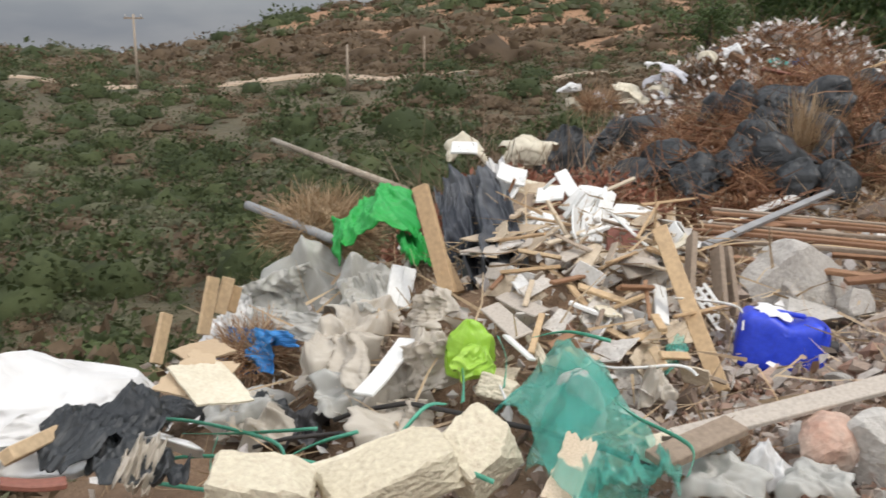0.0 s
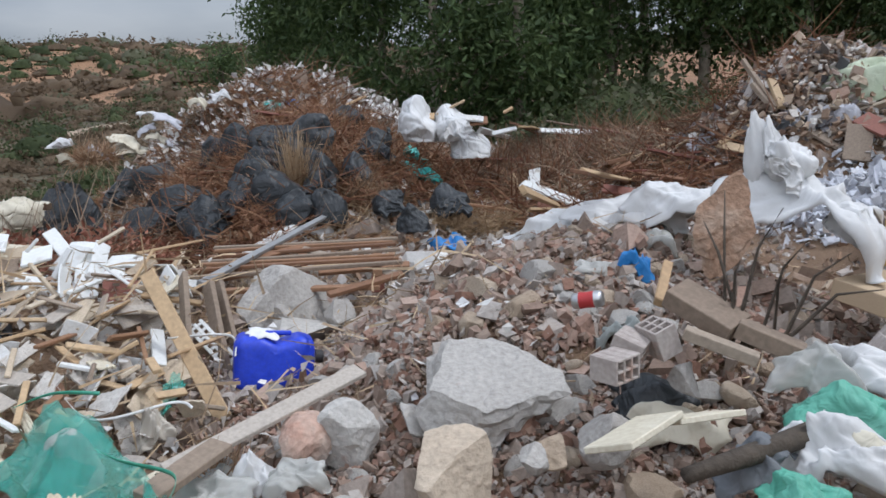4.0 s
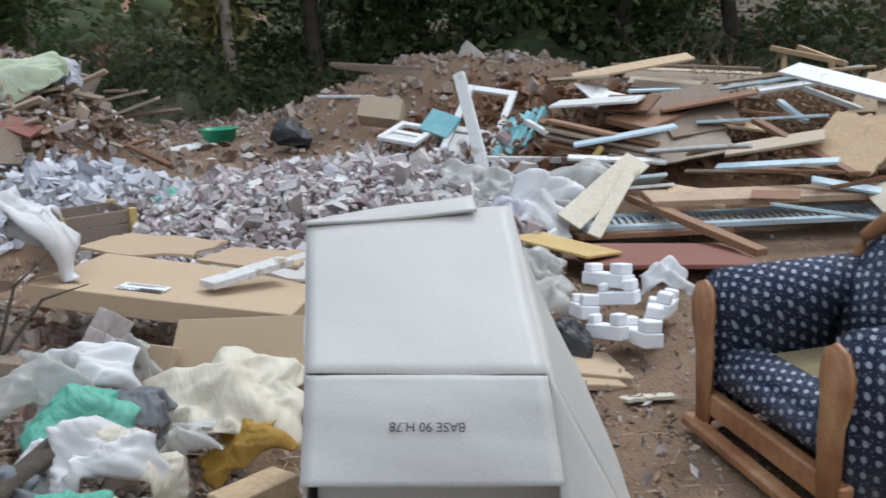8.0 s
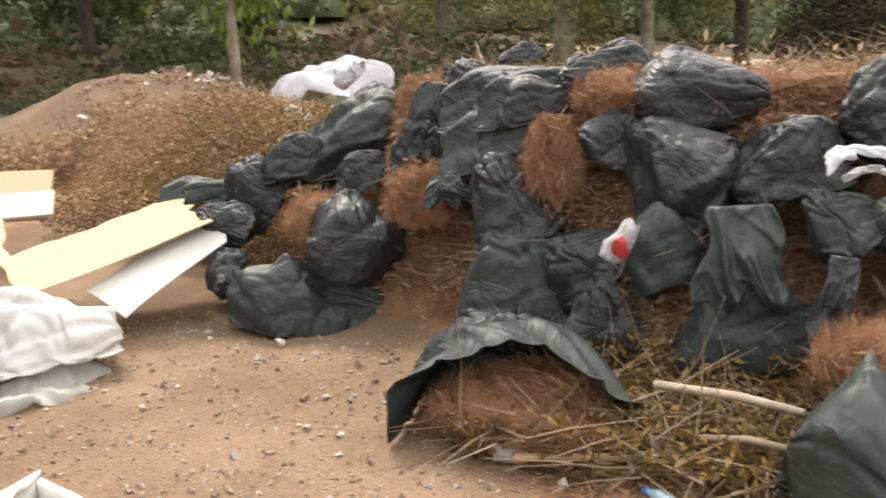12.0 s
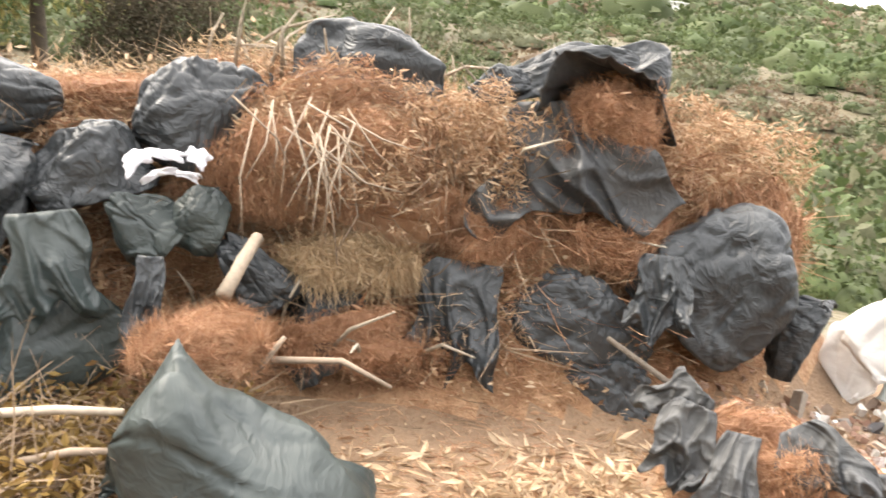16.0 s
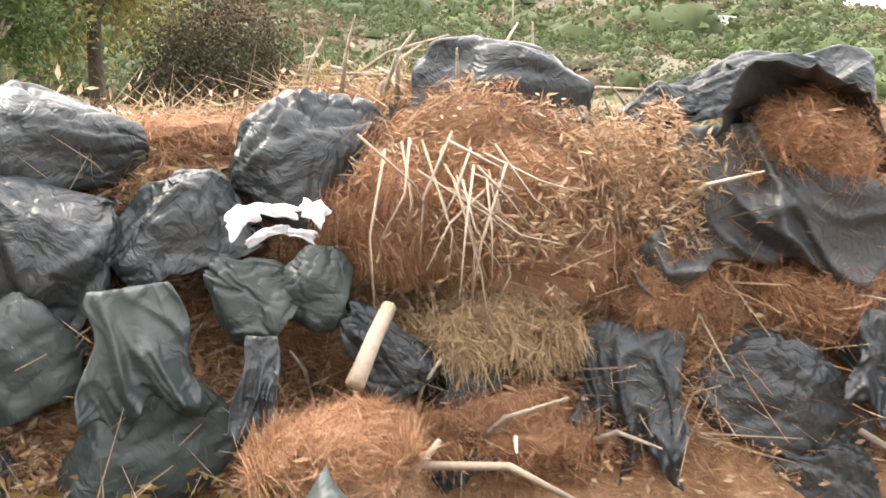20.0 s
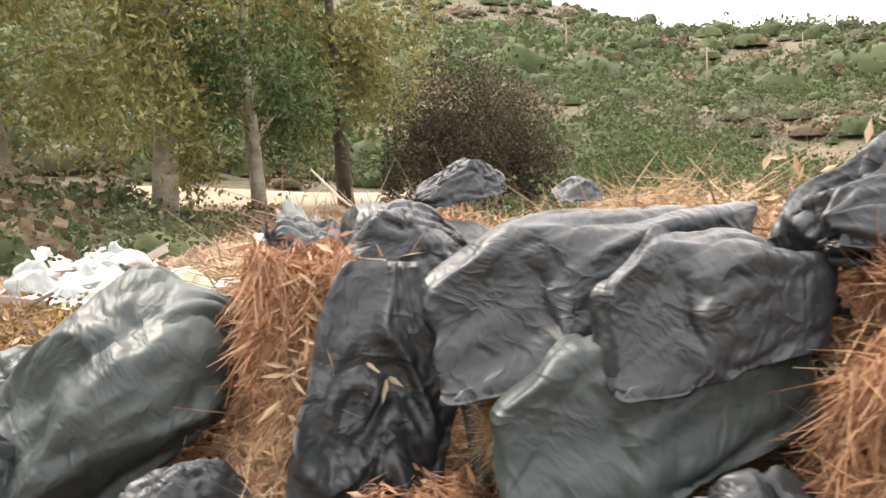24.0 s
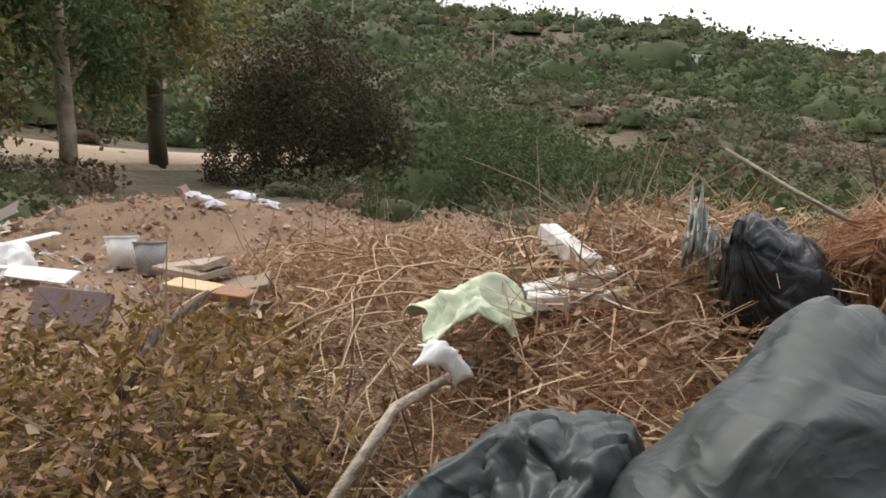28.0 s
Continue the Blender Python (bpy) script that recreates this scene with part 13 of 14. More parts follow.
plank((7.37, 6.95, 0.33), (8.32, 7.41, 0.42), 0.123, 0.02, CHIPBOARD, "broken board in the rubbish field", 10.563, "plank", "plank")
plank((5.51, 7.39, 1.19), (5.73, 7.19, 1.31), 0.063, 0.02, PINE, "broken board in the rubbish field", 6.379, "plank", "plank")
plank((9.91, 8.63, 0.34), (10.27, 8.44, 0.46), 0.104, 0.02, PINE, "broken board in the rubbish field", 25.85, "plank", "plank")
plank((7.76, 8.29, 0.29), (6.98, 7.17, 0.34), 0.138, 0.02, CHIPBOARD, "broken board in the rubbish field", 4.511, "plank", "plank")
plank((7.81, 7.90, 0.32), (8.49, 8.07, 0.37), 0.046, 0.02, CHIPBOARD, "broken board in the rubbish field", 15.895, "plank", "plank")
plank((8.04, 6.64, 0.39), (7.79, 6.20, 0.44), 0.062, 0.02, PINE, "broken board in the rubbish field", 33.708, "plank", "plank")
plank((8.12, 6.31, 0.50), (7.94, 6.03, 0.53), 0.136, 0.02, PINE, "broken board in the rubbish field", 8.034, "plank", "plank")
plank((11.69, 10.00, 0.44), (9.25, 7.70, 0.45), 0.135, 0.02, PINE, "broken board in the rubbish field", 10.721, "plank", "plank")
plank((5.92, 7.00, 0.97), (6.10, 6.82, 1.01), 0.059, 0.02, WHITE_BOARD, "broken board in the rubbish field", 34.833, "plank", "plank")
plank((5.73, 7.18, 0.89), (5.89, 7.02, 0.78), 0.14, 0.02, OLD_WHITE, "broken board in the rubbish field", 6.849, "plank", "plank")
plank((8.54, 11.15, 0.42), (8.81, 10.71, 0.30), 0.089, 0.02, PINE, "broken board in the rubbish field", 39.239, "plank", "plank")
plank((8.94, 9.14, 0.13), (7.85, 7.94, 0.20), 0.053, 0.02, CHIPBOARD, "broken board in the rubbish field", 35.221, "plank", "plank")
plank((20.61, 19.16, 0.09), (21.22, 18.64, 0.36), 0.088, 0.02, CHIPBOARD, "broken board in the rubbish field", 9.103, "plank", "plank")
plank((11.75, 11.07, 0.23), (13.76, 12.44, 0.40), 0.077, 0.02, WHITE_BOARD, "broken board in the rubbish field", 0.161, "plank", "plank")
plank((6.07, 6.84, 1.07), (17.64, 16.79, -0.19), 0.082, 0.02, BROWN_WOOD, "broken board in the rubbish field", 15.838, "plank", "plank")
plank((8.15, 10.69, 0.33), (6.67, 8.49, 0.47), 0.144, 0.02, OLD_WHITE, "broken board in the rubbish field", 22.85, "plank", "plank")
plank((15.46, 10.37, 0.57), (8.27, 5.65, 0.83), 0.073, 0.02, WHITE_BOARD, "broken board in the rubbish field", 30.143, "plank", "plank")
plank((9.49, 10.29, 0.28), (19.08, 19.34, -0.68), 0.103, 0.02, PINE, "broken board in the rubbish field", 31.692, "plank", "plank")
plank((10.28, 8.22, 0.48), (8.19, 6.36, 0.59), 0.052, 0.02, OLD_WHITE, "broken board in the rubbish field", 16.091, "plank", "plank")
plank((11.53, 9.36, 0.48), (19.02, 13.77, 0.56), 0.087, 0.02, CHIPBOARD, "broken board in the rubbish field", 20.247, "plank", "plank")
plank((6.00, 7.09, 0.26), (7.11, 7.78, 0.18), 0.118, 0.02, BROWN_WOOD, "broken board in the rubbish field", 3.766, "plank", "plank")
plank((8.64, 9.35, 0.13), (7.15, 7.71, 0.28), 0.061, 0.02, WHITE_BOARD, "broken board in the rubbish field", 6.225, "plank", "plank")
plank((6.15, 6.75, 1.03), (20.31, 19.42, -0.19), 0.154, 0.02, PINE, "broken board in the rubbish field", 0.832, "plank", "plank")
plank((5.69, 7.22, 1.15), (5.86, 7.06, 1.11), 0.153, 0.02, OLD_WHITE, "broken board in the rubbish field", 16.329, "plank", "plank")
plank((12.19, 9.84, 0.58), (13.23, 10.14, 0.51), 0.062, 0.02, CHIPBOARD, "broken board in the rubbish field", 21.004, "plank", "plank")
plank((5.60, 8.03, 0.47), (5.35, 7.32, 0.39), 0.081, 0.02, OLD_WHITE, "broken board in the rubbish field", 34.254, "plank", "plank")
plank((9.17, 8.07, 0.43), (10.34, 8.49, 0.46), 0.094, 0.02, OLD_WHITE, "broken board in the rubbish field", 16.775, "plank", "plank")
plank((20.55, 19.93, -0.21), (19.08, 17.82, -0.07), 0.115, 0.02, OLD_WHITE, "broken board in the rubbish field", 11.367, "plank", "plank")
plank((5.36, 7.51, 1.17), (5.49, 7.40, 1.16), 0.115, 0.02, PINE, "broken board in the rubbish field", 29.47, "plank", "plank")
plank((8.09, 5.70, 0.74), (8.39, 5.46, 0.93), 0.068, 0.02, PINE, "broken board in the rubbish field", 33.171, "plank", "plank")
plank((8.34, 6.57, 0.58), (8.63, 6.30, 0.78), 0.07, 0.02, CHIPBOARD, "broken board in the rubbish field", 18.163, "plank", "plank")
plank((7.45, 7.10, 0.30), (7.95, 7.31, 0.24), 0.107, 0.02, OLD_WHITE, "broken board in the rubbish field", 35.072, "plank", "plank")
plank((8.17, 10.71, 0.46), (8.54, 10.85, 0.30), 0.153, 0.02, CHIPBOARD, "broken board in the rubbish field", 7.141, "plank", "plank")
plank((6.85, 7.63, 0.21), (7.58, 7.70, 0.24), 0.114, 0.02, WHITE_BOARD, "broken board in the rubbish field", 33.968, "plank", "plank")
plank((7.40, 6.69, 0.24), (6.77, 6.05, 0.27), 0.145, 0.02, PINE, "broken board in the rubbish field", 22.399, "plank", "plank")
plank((8.14, 5.73, 0.73), (7.89, 5.19, 0.68), 0.119, 0.02, PINE, "broken board in the rubbish field", 27.794, "plank", "plank")
plank((5.70, 7.21, 1.09), (5.89, 7.03, 1.10), 0.153, 0.02, BROWN_WOOD, "broken board in the rubbish field", 24.914, "plank", "plank")
plank((6.00, 6.91, 1.18), (6.07, 6.84, 1.22), 0.132, 0.02, PINE, "broken board in the rubbish field", 5.851, "plank", "plank")
plank((10.69, 9.24, 0.39), (10.56, 8.52, 0.43), 0.153, 0.02, CHIPBOARD, "broken board in the rubbish field", 20.553, "plank", "plank")
plank((9.81, 9.80, 0.29), (10.58, 10.34, 0.34), 0.049, 0.02, OLD_WHITE, "broken board in the rubbish field", 9.025, "plank", "plank")
plank((1.71, 5.07, 0.46), (3.88, 7.06, 0.37), 0.045, 0.03, GREY_PIPE, "grey bar lying over the bed base", 20, "plank", "plank")
plank((3.00, 7.11, 0.14), (3.60, 7.14, 0.31), 0.08, 0.02, WHITE_BOARD, "white melamine furniture board lying in the pile", 15, "plank", "plank")
# yard to the south beyond the bags
film_lump((2.44, -5.21, 1.07), (0.25, 0.14, 0.11), 159, 10, 1754, PALE_CLOTH, "beige green crumpled cloth on earth", "cloth", "cloth", 5, 2)
film_lump((2.56, -5.04, 0.99), (0.11, 0.07, 0.07), 161, -30, 1755, WHITE_FILM, "white plastic sheet scrap on earth", "plastic_sheet", "plastic sheet", 4, 2)
plank((2.13, -5.41, 1.25), (2.09, -5.21, 1.17), 0.06, 0.05, OLD_WHITE, "short white painted post lying on leaves", 0, "post", "post")
plank((2.27, -5.25, 1.10), (2.03, -5.18, 1.15), 0.05, 0.04, OLD_WHITE, "white painted timber bar on dry leaves", 10, "timber_bar", "timber_bar")
plank((2.28, -5.20, 1.09), (2.03, -5.07, 1.11), 0.05, 0.04, OLD_WHITE, "white painted timber bar on dry leaves", 10, "timber_bar", "timber_bar")
bucket((3.47, -11.69, 0.19), WHITE_BOARD)
bucket((3.22, -11.32, 0.18), GREY_PIPE)
plank((2.83, -10.82, 0.25), (2.40, -11.30, 0.25), 0.118, 0.03, BROWN_WOOD, "weathered plank in a low pile", 8.382, "plank", "plank")
plank((3.00, -10.26, 0.27), (2.84, -6.89, 0.87), 0.122, 0.03, PINE, "weathered plank in a low pile", 0.303, "plank", "plank")
plank((2.95, -9.81, 0.28), (2.82, -6.77, 0.85), 0.097, 0.03, OLD_WOOD, "weathered plank in a low pile", 16.41, "plank", "plank")
plank((2.96, -6.80, 0.85), (2.75, -6.74, 0.89), 0.134, 0.03, OLD_WOOD, "weathered plank in a low pile", 15.802, "plank", "plank")
plank((3.14, -10.63, 0.37), (2.96, -6.83, 0.91), 0.139, 0.03, OLD_WOOD, "weathered plank in a low pile", 13.359, "plank", "plank")
plank((3.07, -10.48, 0.39), (2.96, -6.86, 0.95), 0.109, 0.03, OLD_WOOD, "weathered plank in a low pile", 19.408, "plank", "plank")
plank((2.94, -6.59, 0.82), (2.79, -6.47, 0.81), 0.119, 0.03, OLD_WOOD, "weathered plank in a low pile", 19.953, "plank", "plank")
plank((3.14, -6.86, 0.88), (2.97, -6.65, 0.87), 0.093, 0.03, PINE, "weathered plank in a low pile", 9.947, "plank", "plank")
plank((2.97, -6.62, 0.88), (2.85, -6.50, 0.87), 0.08, 0.03, BROWN_WOOD, "weathered plank in a low pile", 13.267, "plank", "plank")
board((3.65, -6.43, 0.79), (3.39, -6.35, 0.76), (3.65, -6.53, 0.95), 0.03, PURPLE_BOARD, "brown veneered panel leaning on rubbish", "board", "board")
film_lump((2.68, -13.81, 0.71), (0.28, 0.16, 0.11), 177, 0, 1771, RAG, "white plastic scraps on a dirt bank", "plastic_sheet", "plastic sheet", 4, 2)
film_lump((2.12, -14.05, 0.70), (0.29, 0.16, 0.10), 174, 0, 1772, RAG, "white plastic scraps on a dirt bank", "plastic_sheet", "plastic sheet", 4, 2)
film_lump((2.49, -13.48, 0.64), (0.20, 0.11, 0.08), 176, 0, 1773, RAG, "white plastic scraps on a dirt bank", "plastic_sheet", "plastic sheet", 4, 2)
film_lump((1.82, -13.84, 0.61), (0.21, 0.12, 0.09), 173, 0, 1774, RAG, "white plastic scraps on a dirt bank", "plastic_sheet", "plastic sheet", 4, 2)
drape((1.91, -5.04, 1.27), (1.84, -5.00, 1.27), (2.03, -4.89, 1.17), 2475, GREY_FILM, "grey white tarpaulin lying over rubbish", "tarpaulin", "tarpaulin", 0.08, -0.05, 3)
plank((4.66, -12.31, 0.33), (4.12, -12.85, 0.39), 0.124, 0.02, WHITE_BOARD, "white board thrown on the yard rubbish", 3.267, "plank", "plank")
plank((5.19, -11.53, 0.40), (4.74, -12.22, 0.44), 0.148, 0.02, WHITE_BOARD, "white board thrown on the yard rubbish", 17.036, "plank", "plank")
plank((6.73, -14.84, 0.38), (5.88, -13.98, 0.35), 0.13, 0.02, WHITE_BOARD, "white board thrown on the yard rubbish", 29.694, "plank", "plank")
plank((6.21, -15.57, 0.34), (4.91, -12.48, 0.42), 0.14, 0.02, OLD_WHITE, "white board thrown on the yard rubbish", 29.109, "plank", "plank")
plank((5.29, -12.23, 0.43), (4.58, -11.61, 0.32), 0.081, 0.02, OLD_WHITE, "white board thrown on the yard rubbish", 23.914, "plank", "plank")
plank((5.57, -11.41, 0.31), (4.94, -10.77, 0.32), 0.139, 0.02, WHITE_BOARD, "white board thrown on the yard rubbish", 11.693, "plank", "plank")
plank((5.88, -13.27, 0.42), (5.30, -12.98, 0.46), 0.104, 0.02, OLD_WHITE, "white board thrown on the yard rubbish", 17.037, "plank", "plank")
plank((4.89, -10.91, 0.30), (4.41, -10.65, 0.27), 0.124, 0.02, PALE_BLUE, "white board thrown on the yard rubbish", 23.751, "plank", "plank")
plank((5.50, -12.47, 0.29), (5.02, -12.03, 0.35), 0.1, 0.02, PALE_BLUE, "white board thrown on the yard rubbish", 16.426, "plank", "plank")
plank((5.93, -13.75, 0.37), (6.01, -14.94, 0.40), 0.108, 0.02, PALE_BLUE, "white board thrown on the yard rubbish", 21.994, "plank", "plank")
plank((5.23, -11.65, 0.39), (5.24, -12.41, 0.31), 0.196, 0.02, WHITE_BOARD, "white board thrown on the yard rubbish", 25.202, "plank", "plank")
plank((5.42, -11.55, 0.29), (5.20, -11.56, 0.40), 0.121, 0.02, WHITE_BOARD, "white board thrown on the yard rubbish", 6.399, "plank", "plank")
plank((4.86, -11.17, 0.36), (4.35, -11.44, 0.25), 0.149, 0.02, WHITE_BOARD, "white board thrown on the yard rubbish", 2.564, "plank", "plank")
plank((4.36, -11.12, 0.29), (3.78, -10.15, 0.36), 0.157, 0.02, WHITE_BOARD, "white board thrown on the yard rubbish", 29.992, "plank", "plank")
plank((5.62, -13.18, 0.31), (5.16, -12.49, 0.40), 0.154, 0.02, OLD_WHITE, "white board thrown on the yard rubbish", 17.395, "plank", "plank")
plank((5.47, -10.81, 0.37), (4.66, -9.68, 0.39), 0.089, 0.02, WHITE_BOARD, "white board thrown on the yard rubbish", 13.216, "plank", "plank")
film_lump((5.30, -13.91, 0.38), (0.57, 0.34, 0.27), -165, -15.281, 1792, GREY_FILM, "dirty grey white plastic film and rags in the yard", "plastic_sheet", "plastic sheet", 4, 1.8)
film_lump((4.54, -11.84, 0.29), (0.59, 0.35, 0.29), -166, -5.763, 1793, WHITE_FILM, "dirty grey white plastic film and rags in the yard", "plastic_sheet", "plastic sheet", 4, 1.8)
film_lump((5.21, -13.07, 0.34), (0.62, 0.36, 0.28), -164, -15.445, 1794, GREY_FILM, "dirty grey white plastic film and rags in the yard", "plastic_sheet", "plastic sheet", 4, 1.8)
film_lump((6.36, -13.83, 0.35), (0.46, 0.33, 0.35), -160, -13.797, 1795, GREY_FILM, "dirty grey white plastic film and rags in the yard", "plastic_sheet", "plastic sheet", 4, 1.8)
film_lump((6.70, -16.69, 0.39), (0.71, 0.41, 0.32), -162, 6.975, 1796, GREY_FILM, "dirty grey white plastic film and rags in the yard", "plastic_sheet", "plastic sheet", 4, 1.8)
film_lump((5.33, -12.38, 0.31), (0.48, 0.31, 0.28), -162, -15.791, 1797, GREY_FILM, "dirty grey white plastic film and rags in the yard", "plastic_sheet", "plastic sheet", 4, 1.8)
film_lump((5.30, -13.91, 0.38), (0.40, 0.29, 0.33), -165, 6.056, 1798, GREY_FILM, "dirty grey white plastic film and rags in the yard", "plastic_sheet", "plastic sheet", 4, 1.8)
film_lump((5.33, -13.10, 0.34), (0.51, 0.31, 0.27), -163, 13.692, 1799, GREY_FILM, "dirty grey white plastic film and rags in the yard", "plastic_sheet", "plastic sheet", 4, 1.8)
film_lump((5.77, -15.62, 0.35), (0.77, 0.43, 0.30), -165, -16.384, 1800, GREY_FILM, "dirty grey white plastic film and rags in the yard", "plastic_sheet", "plastic sheet", 4, 1.8)
film_lump((6.64, -14.96, 0.37), (0.76, 0.43, 0.32), -160, -9.718, 1801, WHITE_FILM, "dirty grey white plastic film and rags in the yard", "plastic_sheet", "plastic sheet", 4, 1.8)
film_lump((5.09, -13.56, 0.41), (0.47, 0.28, 0.22), -165, 16.323, 1802, WHITE_FILM, "dirty grey white plastic film and rags in the yard", "plastic_sheet", "plastic sheet", 4, 1.8)
film_lump((4.82, -11.06, 0.29), (0.58, 0.31, 0.21), -163, -0.528, 1803, GREY_FILM, "dirty grey white plastic film and rags in the yard", "plastic_sheet", "plastic sheet", 4, 1.8)
film_lump((5.64, -12.14, 0.31), (0.58, 0.33, 0.24), -160, -13.989, 1804, GREY_FILM, "dirty grey white plastic film and rags in the yard", "plastic_sheet", "plastic sheet", 4, 1.8)
film_lump((5.33, -13.10, 0.34), (0.49, 0.28, 0.21), -163, 18.033, 1805, GREY_FILM, "dirty grey white plastic film and rags in the yard", "plastic_sheet", "plastic sheet", 4, 1.8)
film_lump((5.89, -17.19, 0.36), (0.54, 0.28, 0.17), -166, -12.029, 1806, GREY_FILM, "white plastic film behind the leaf heap", "plastic_sheet", "plastic sheet", 4, 1.8)
film_lump((5.89, -17.19, 0.36), (0.35, 0.21, 0.17), -166, -13.264, 1807, GREY_FILM, "white plastic film behind the leaf heap", "plastic_sheet", "plastic sheet", 4, 1.8)
film_lump((6.03, -17.13, 0.37), (0.59, 0.32, 0.22), -165, -8.365, 1808, GREY_FILM, "white plastic film behind the leaf heap", "plastic_sheet", "plastic sheet", 4, 1.8)
film_lump((5.62, -17.49, 0.35), (0.42, 0.23, 0.17), -167, 15.574, 1809, GREY_FILM, "white plastic film behind the leaf heap", "plastic_sheet", "plastic sheet", 4, 1.8)
film_lump((6.57, -16.75, 0.39), (0.34, 0.21, 0.20), -163, -9.095, 1810, GREY_FILM, "white plastic film behind the leaf heap", "plastic_sheet", "plastic sheet", 4, 1.8)
film_lump((5.52, -15.71, 0.34), (0.31, 0.19, 0.17), -166, 12.877, 1811, GREY_FILM, "white plastic film behind the leaf heap", "plastic_sheet", "plastic sheet", 4, 1.8)
film_lump((5.39, -15.74, 0.34), (0.42, 0.25, 0.20), -166, 1.382, 1812, GREY_FILM, "white plastic film behind the leaf heap", "plastic_sheet", "plastic sheet", 4, 1.8)
film_lump((5.64, -15.65, 0.35), (0.44, 0.24, 0.16), -165, -2.915, 1813, GREY_FILM, "white plastic film behind the leaf heap", "plastic_sheet", "plastic sheet", 4, 1.8)
film_lump((5.64, -15.65, 0.35), (0.40, 0.24, 0.20), -165, -6.174, 1814, WHITE_FILM, "white plastic film behind the leaf heap", "plastic_sheet", "plastic sheet", 4, 1.8)
film_lump((5.25, -15.91, 0.34), (0.43, 0.24, 0.17), -167, -10.713, 1815, GREY_FILM, "white plastic film behind the leaf heap", "plastic_sheet", "plastic sheet", 4, 1.8)
thing("white_sack", bag_mesh("white_sack", (0.76, 0.34, 0.44), 83, WHITE_FILM, 5, 5), Matrix.Translation((-3.98, -2.92, 0.32)) @ pose(0, 0, 0, 0, -52, 132) @ Matrix.Translation((0, 0, -0.2)), "white plastic sack slumped at the end of the heap", "sack")
film_lump((-4.12, -2.78, 0.02), (0.22, 0.14, 0.16), 128, -20, 1816, GREY_FILM, "grey white film under a sack", "plastic_bag", "plastic bag", 4, 2)
film_lump((-4.25, -2.62, -0.05), (0.42, 0.07, 0.05), 118, -8, 1817, BLUE_FILM, "narrow strip of blue plastic on rubble", "plastic_strip", "plastic strip", 4, 2)
film_lump((-4.36, -2.92, 0.04), (0.07, 0.05, 0.16), 128, 20, 1831, BLUE_FILM, "blue plastic scrap beside a white sack", "plastic_bag", "plastic bag", 4, 2)
film_lump((-3.04, -1.72, -0.02), (0.16, 0.08, 0.05), 128, 16.069, 1818, WHITE_FILM, "torn white paper and film on rubble", "plastic_sheet", "plastic sheet", 4, 2)
film_lump((-3.34, -1.68, -0.06), (0.12, 0.08, 0.07), 125, -5.855, 1819, WHITE_FILM, "torn white paper and film on rubble", "plastic_sheet", "plastic sheet", 4, 2)
film_lump((-3.03, -1.77, -0.00), (0.10, 0.06, 0.05), 129, 2.837, 1820, CREAM_FILM, "torn white paper and film on rubble", "plastic_sheet", "plastic sheet", 4, 2)
film_lump((-3.37, -1.68, -0.06), (0.20, 0.11, 0.08), 125, -2.529, 1821, CREAM_FILM, "torn white paper and film on rubble", "plastic_sheet", "plastic sheet", 4, 2)
film_lump((-3.13, -1.79, -0.01), (0.13, 0.08, 0.07), 128, -12.099, 1822, CREAM_FILM, "torn white paper and film on rubble", "plastic_sheet", "plastic sheet", 4, 2)
film_lump((-3.17, -1.88, 0.02), (0.12, 0.08, 0.09), 129, -18.818, 1823, CREAM_FILM, "torn white paper and film on rubble", "plastic_sheet", "plastic sheet", 4, 2)
film_lump((-2.98, -1.70, -0.01), (0.12, 0.07, 0.06), 129, -9.1, 1824, WHITE_FILM, "torn white paper and film on rubble", "plastic_sheet", "plastic sheet", 4, 2)
film_lump((-3.37, -1.68, -0.06), (0.20, 0.12, 0.10), 125, 17.399, 1825, WHITE_FILM, "torn white paper and film on rubble", "plastic_sheet", "plastic sheet", 4, 2)
film_lump((-3.25, -1.72, -0.03), (0.20, 0.11, 0.08), 126, 15.934, 1826, RAG, "torn white paper and film on rubble", "plastic_sheet", "plastic sheet", 4, 2)
film_lump((-3.61, -1.91, -0.04), (0.17, 0.11, 0.11), 125, -18.726, 1827, WHITE_FILM, "torn white paper and film on rubble", "plastic_sheet", "plastic sheet", 4, 2)
film_lump((-3.25, -1.85, -0.00), (0.20, 0.11, 0.07), 128, -14.035, 1828, WHITE_FILM, "torn white paper and film on rubble", "plastic_sheet", "plastic sheet", 4, 2)
film_lump((-3.37, -1.81, -0.02), (0.17, 0.10, 0.09), 126, 12.312, 1829, WHITE_FILM, "torn white paper and film on rubble", "plastic_sheet", "plastic sheet", 4, 2)

# ---- loose scrap, needles and rubble over the northern tip ----
RUST = leafy("rusty_waste", [(0.075, 0.030, 0.016), (0.15, 0.062, 0.032), (0.23, 0.115, 0.06), (0.32, 0.19, 0.11)])
litter("rusty_twigs", 6000, [(2.0, 7.8, 7.0, 12.5)], RUST, "dark rusty garden waste over the far heap", 0.45, 0.016, 601, lift=0.3, stand=0.15, flat=0.6)
litter("rusty_fronds", 20000, [(2.2, 7.4, 7.2, 11.0)], RUST, "matted rusty leaves over the far heap", 0.12, 0.045, 602, lift=0.2, blade=True, flat=0.7)
litter("field_twigs", 7000, [(5.4, 12.0, 5.2, 10.5)], RUST, "rusty sticks and stalks across the rubbish field", 0.5, 0.016, 603, lift=0.3, stand=0.12, flat=0.5)
gq = np.random.default_rng(604)
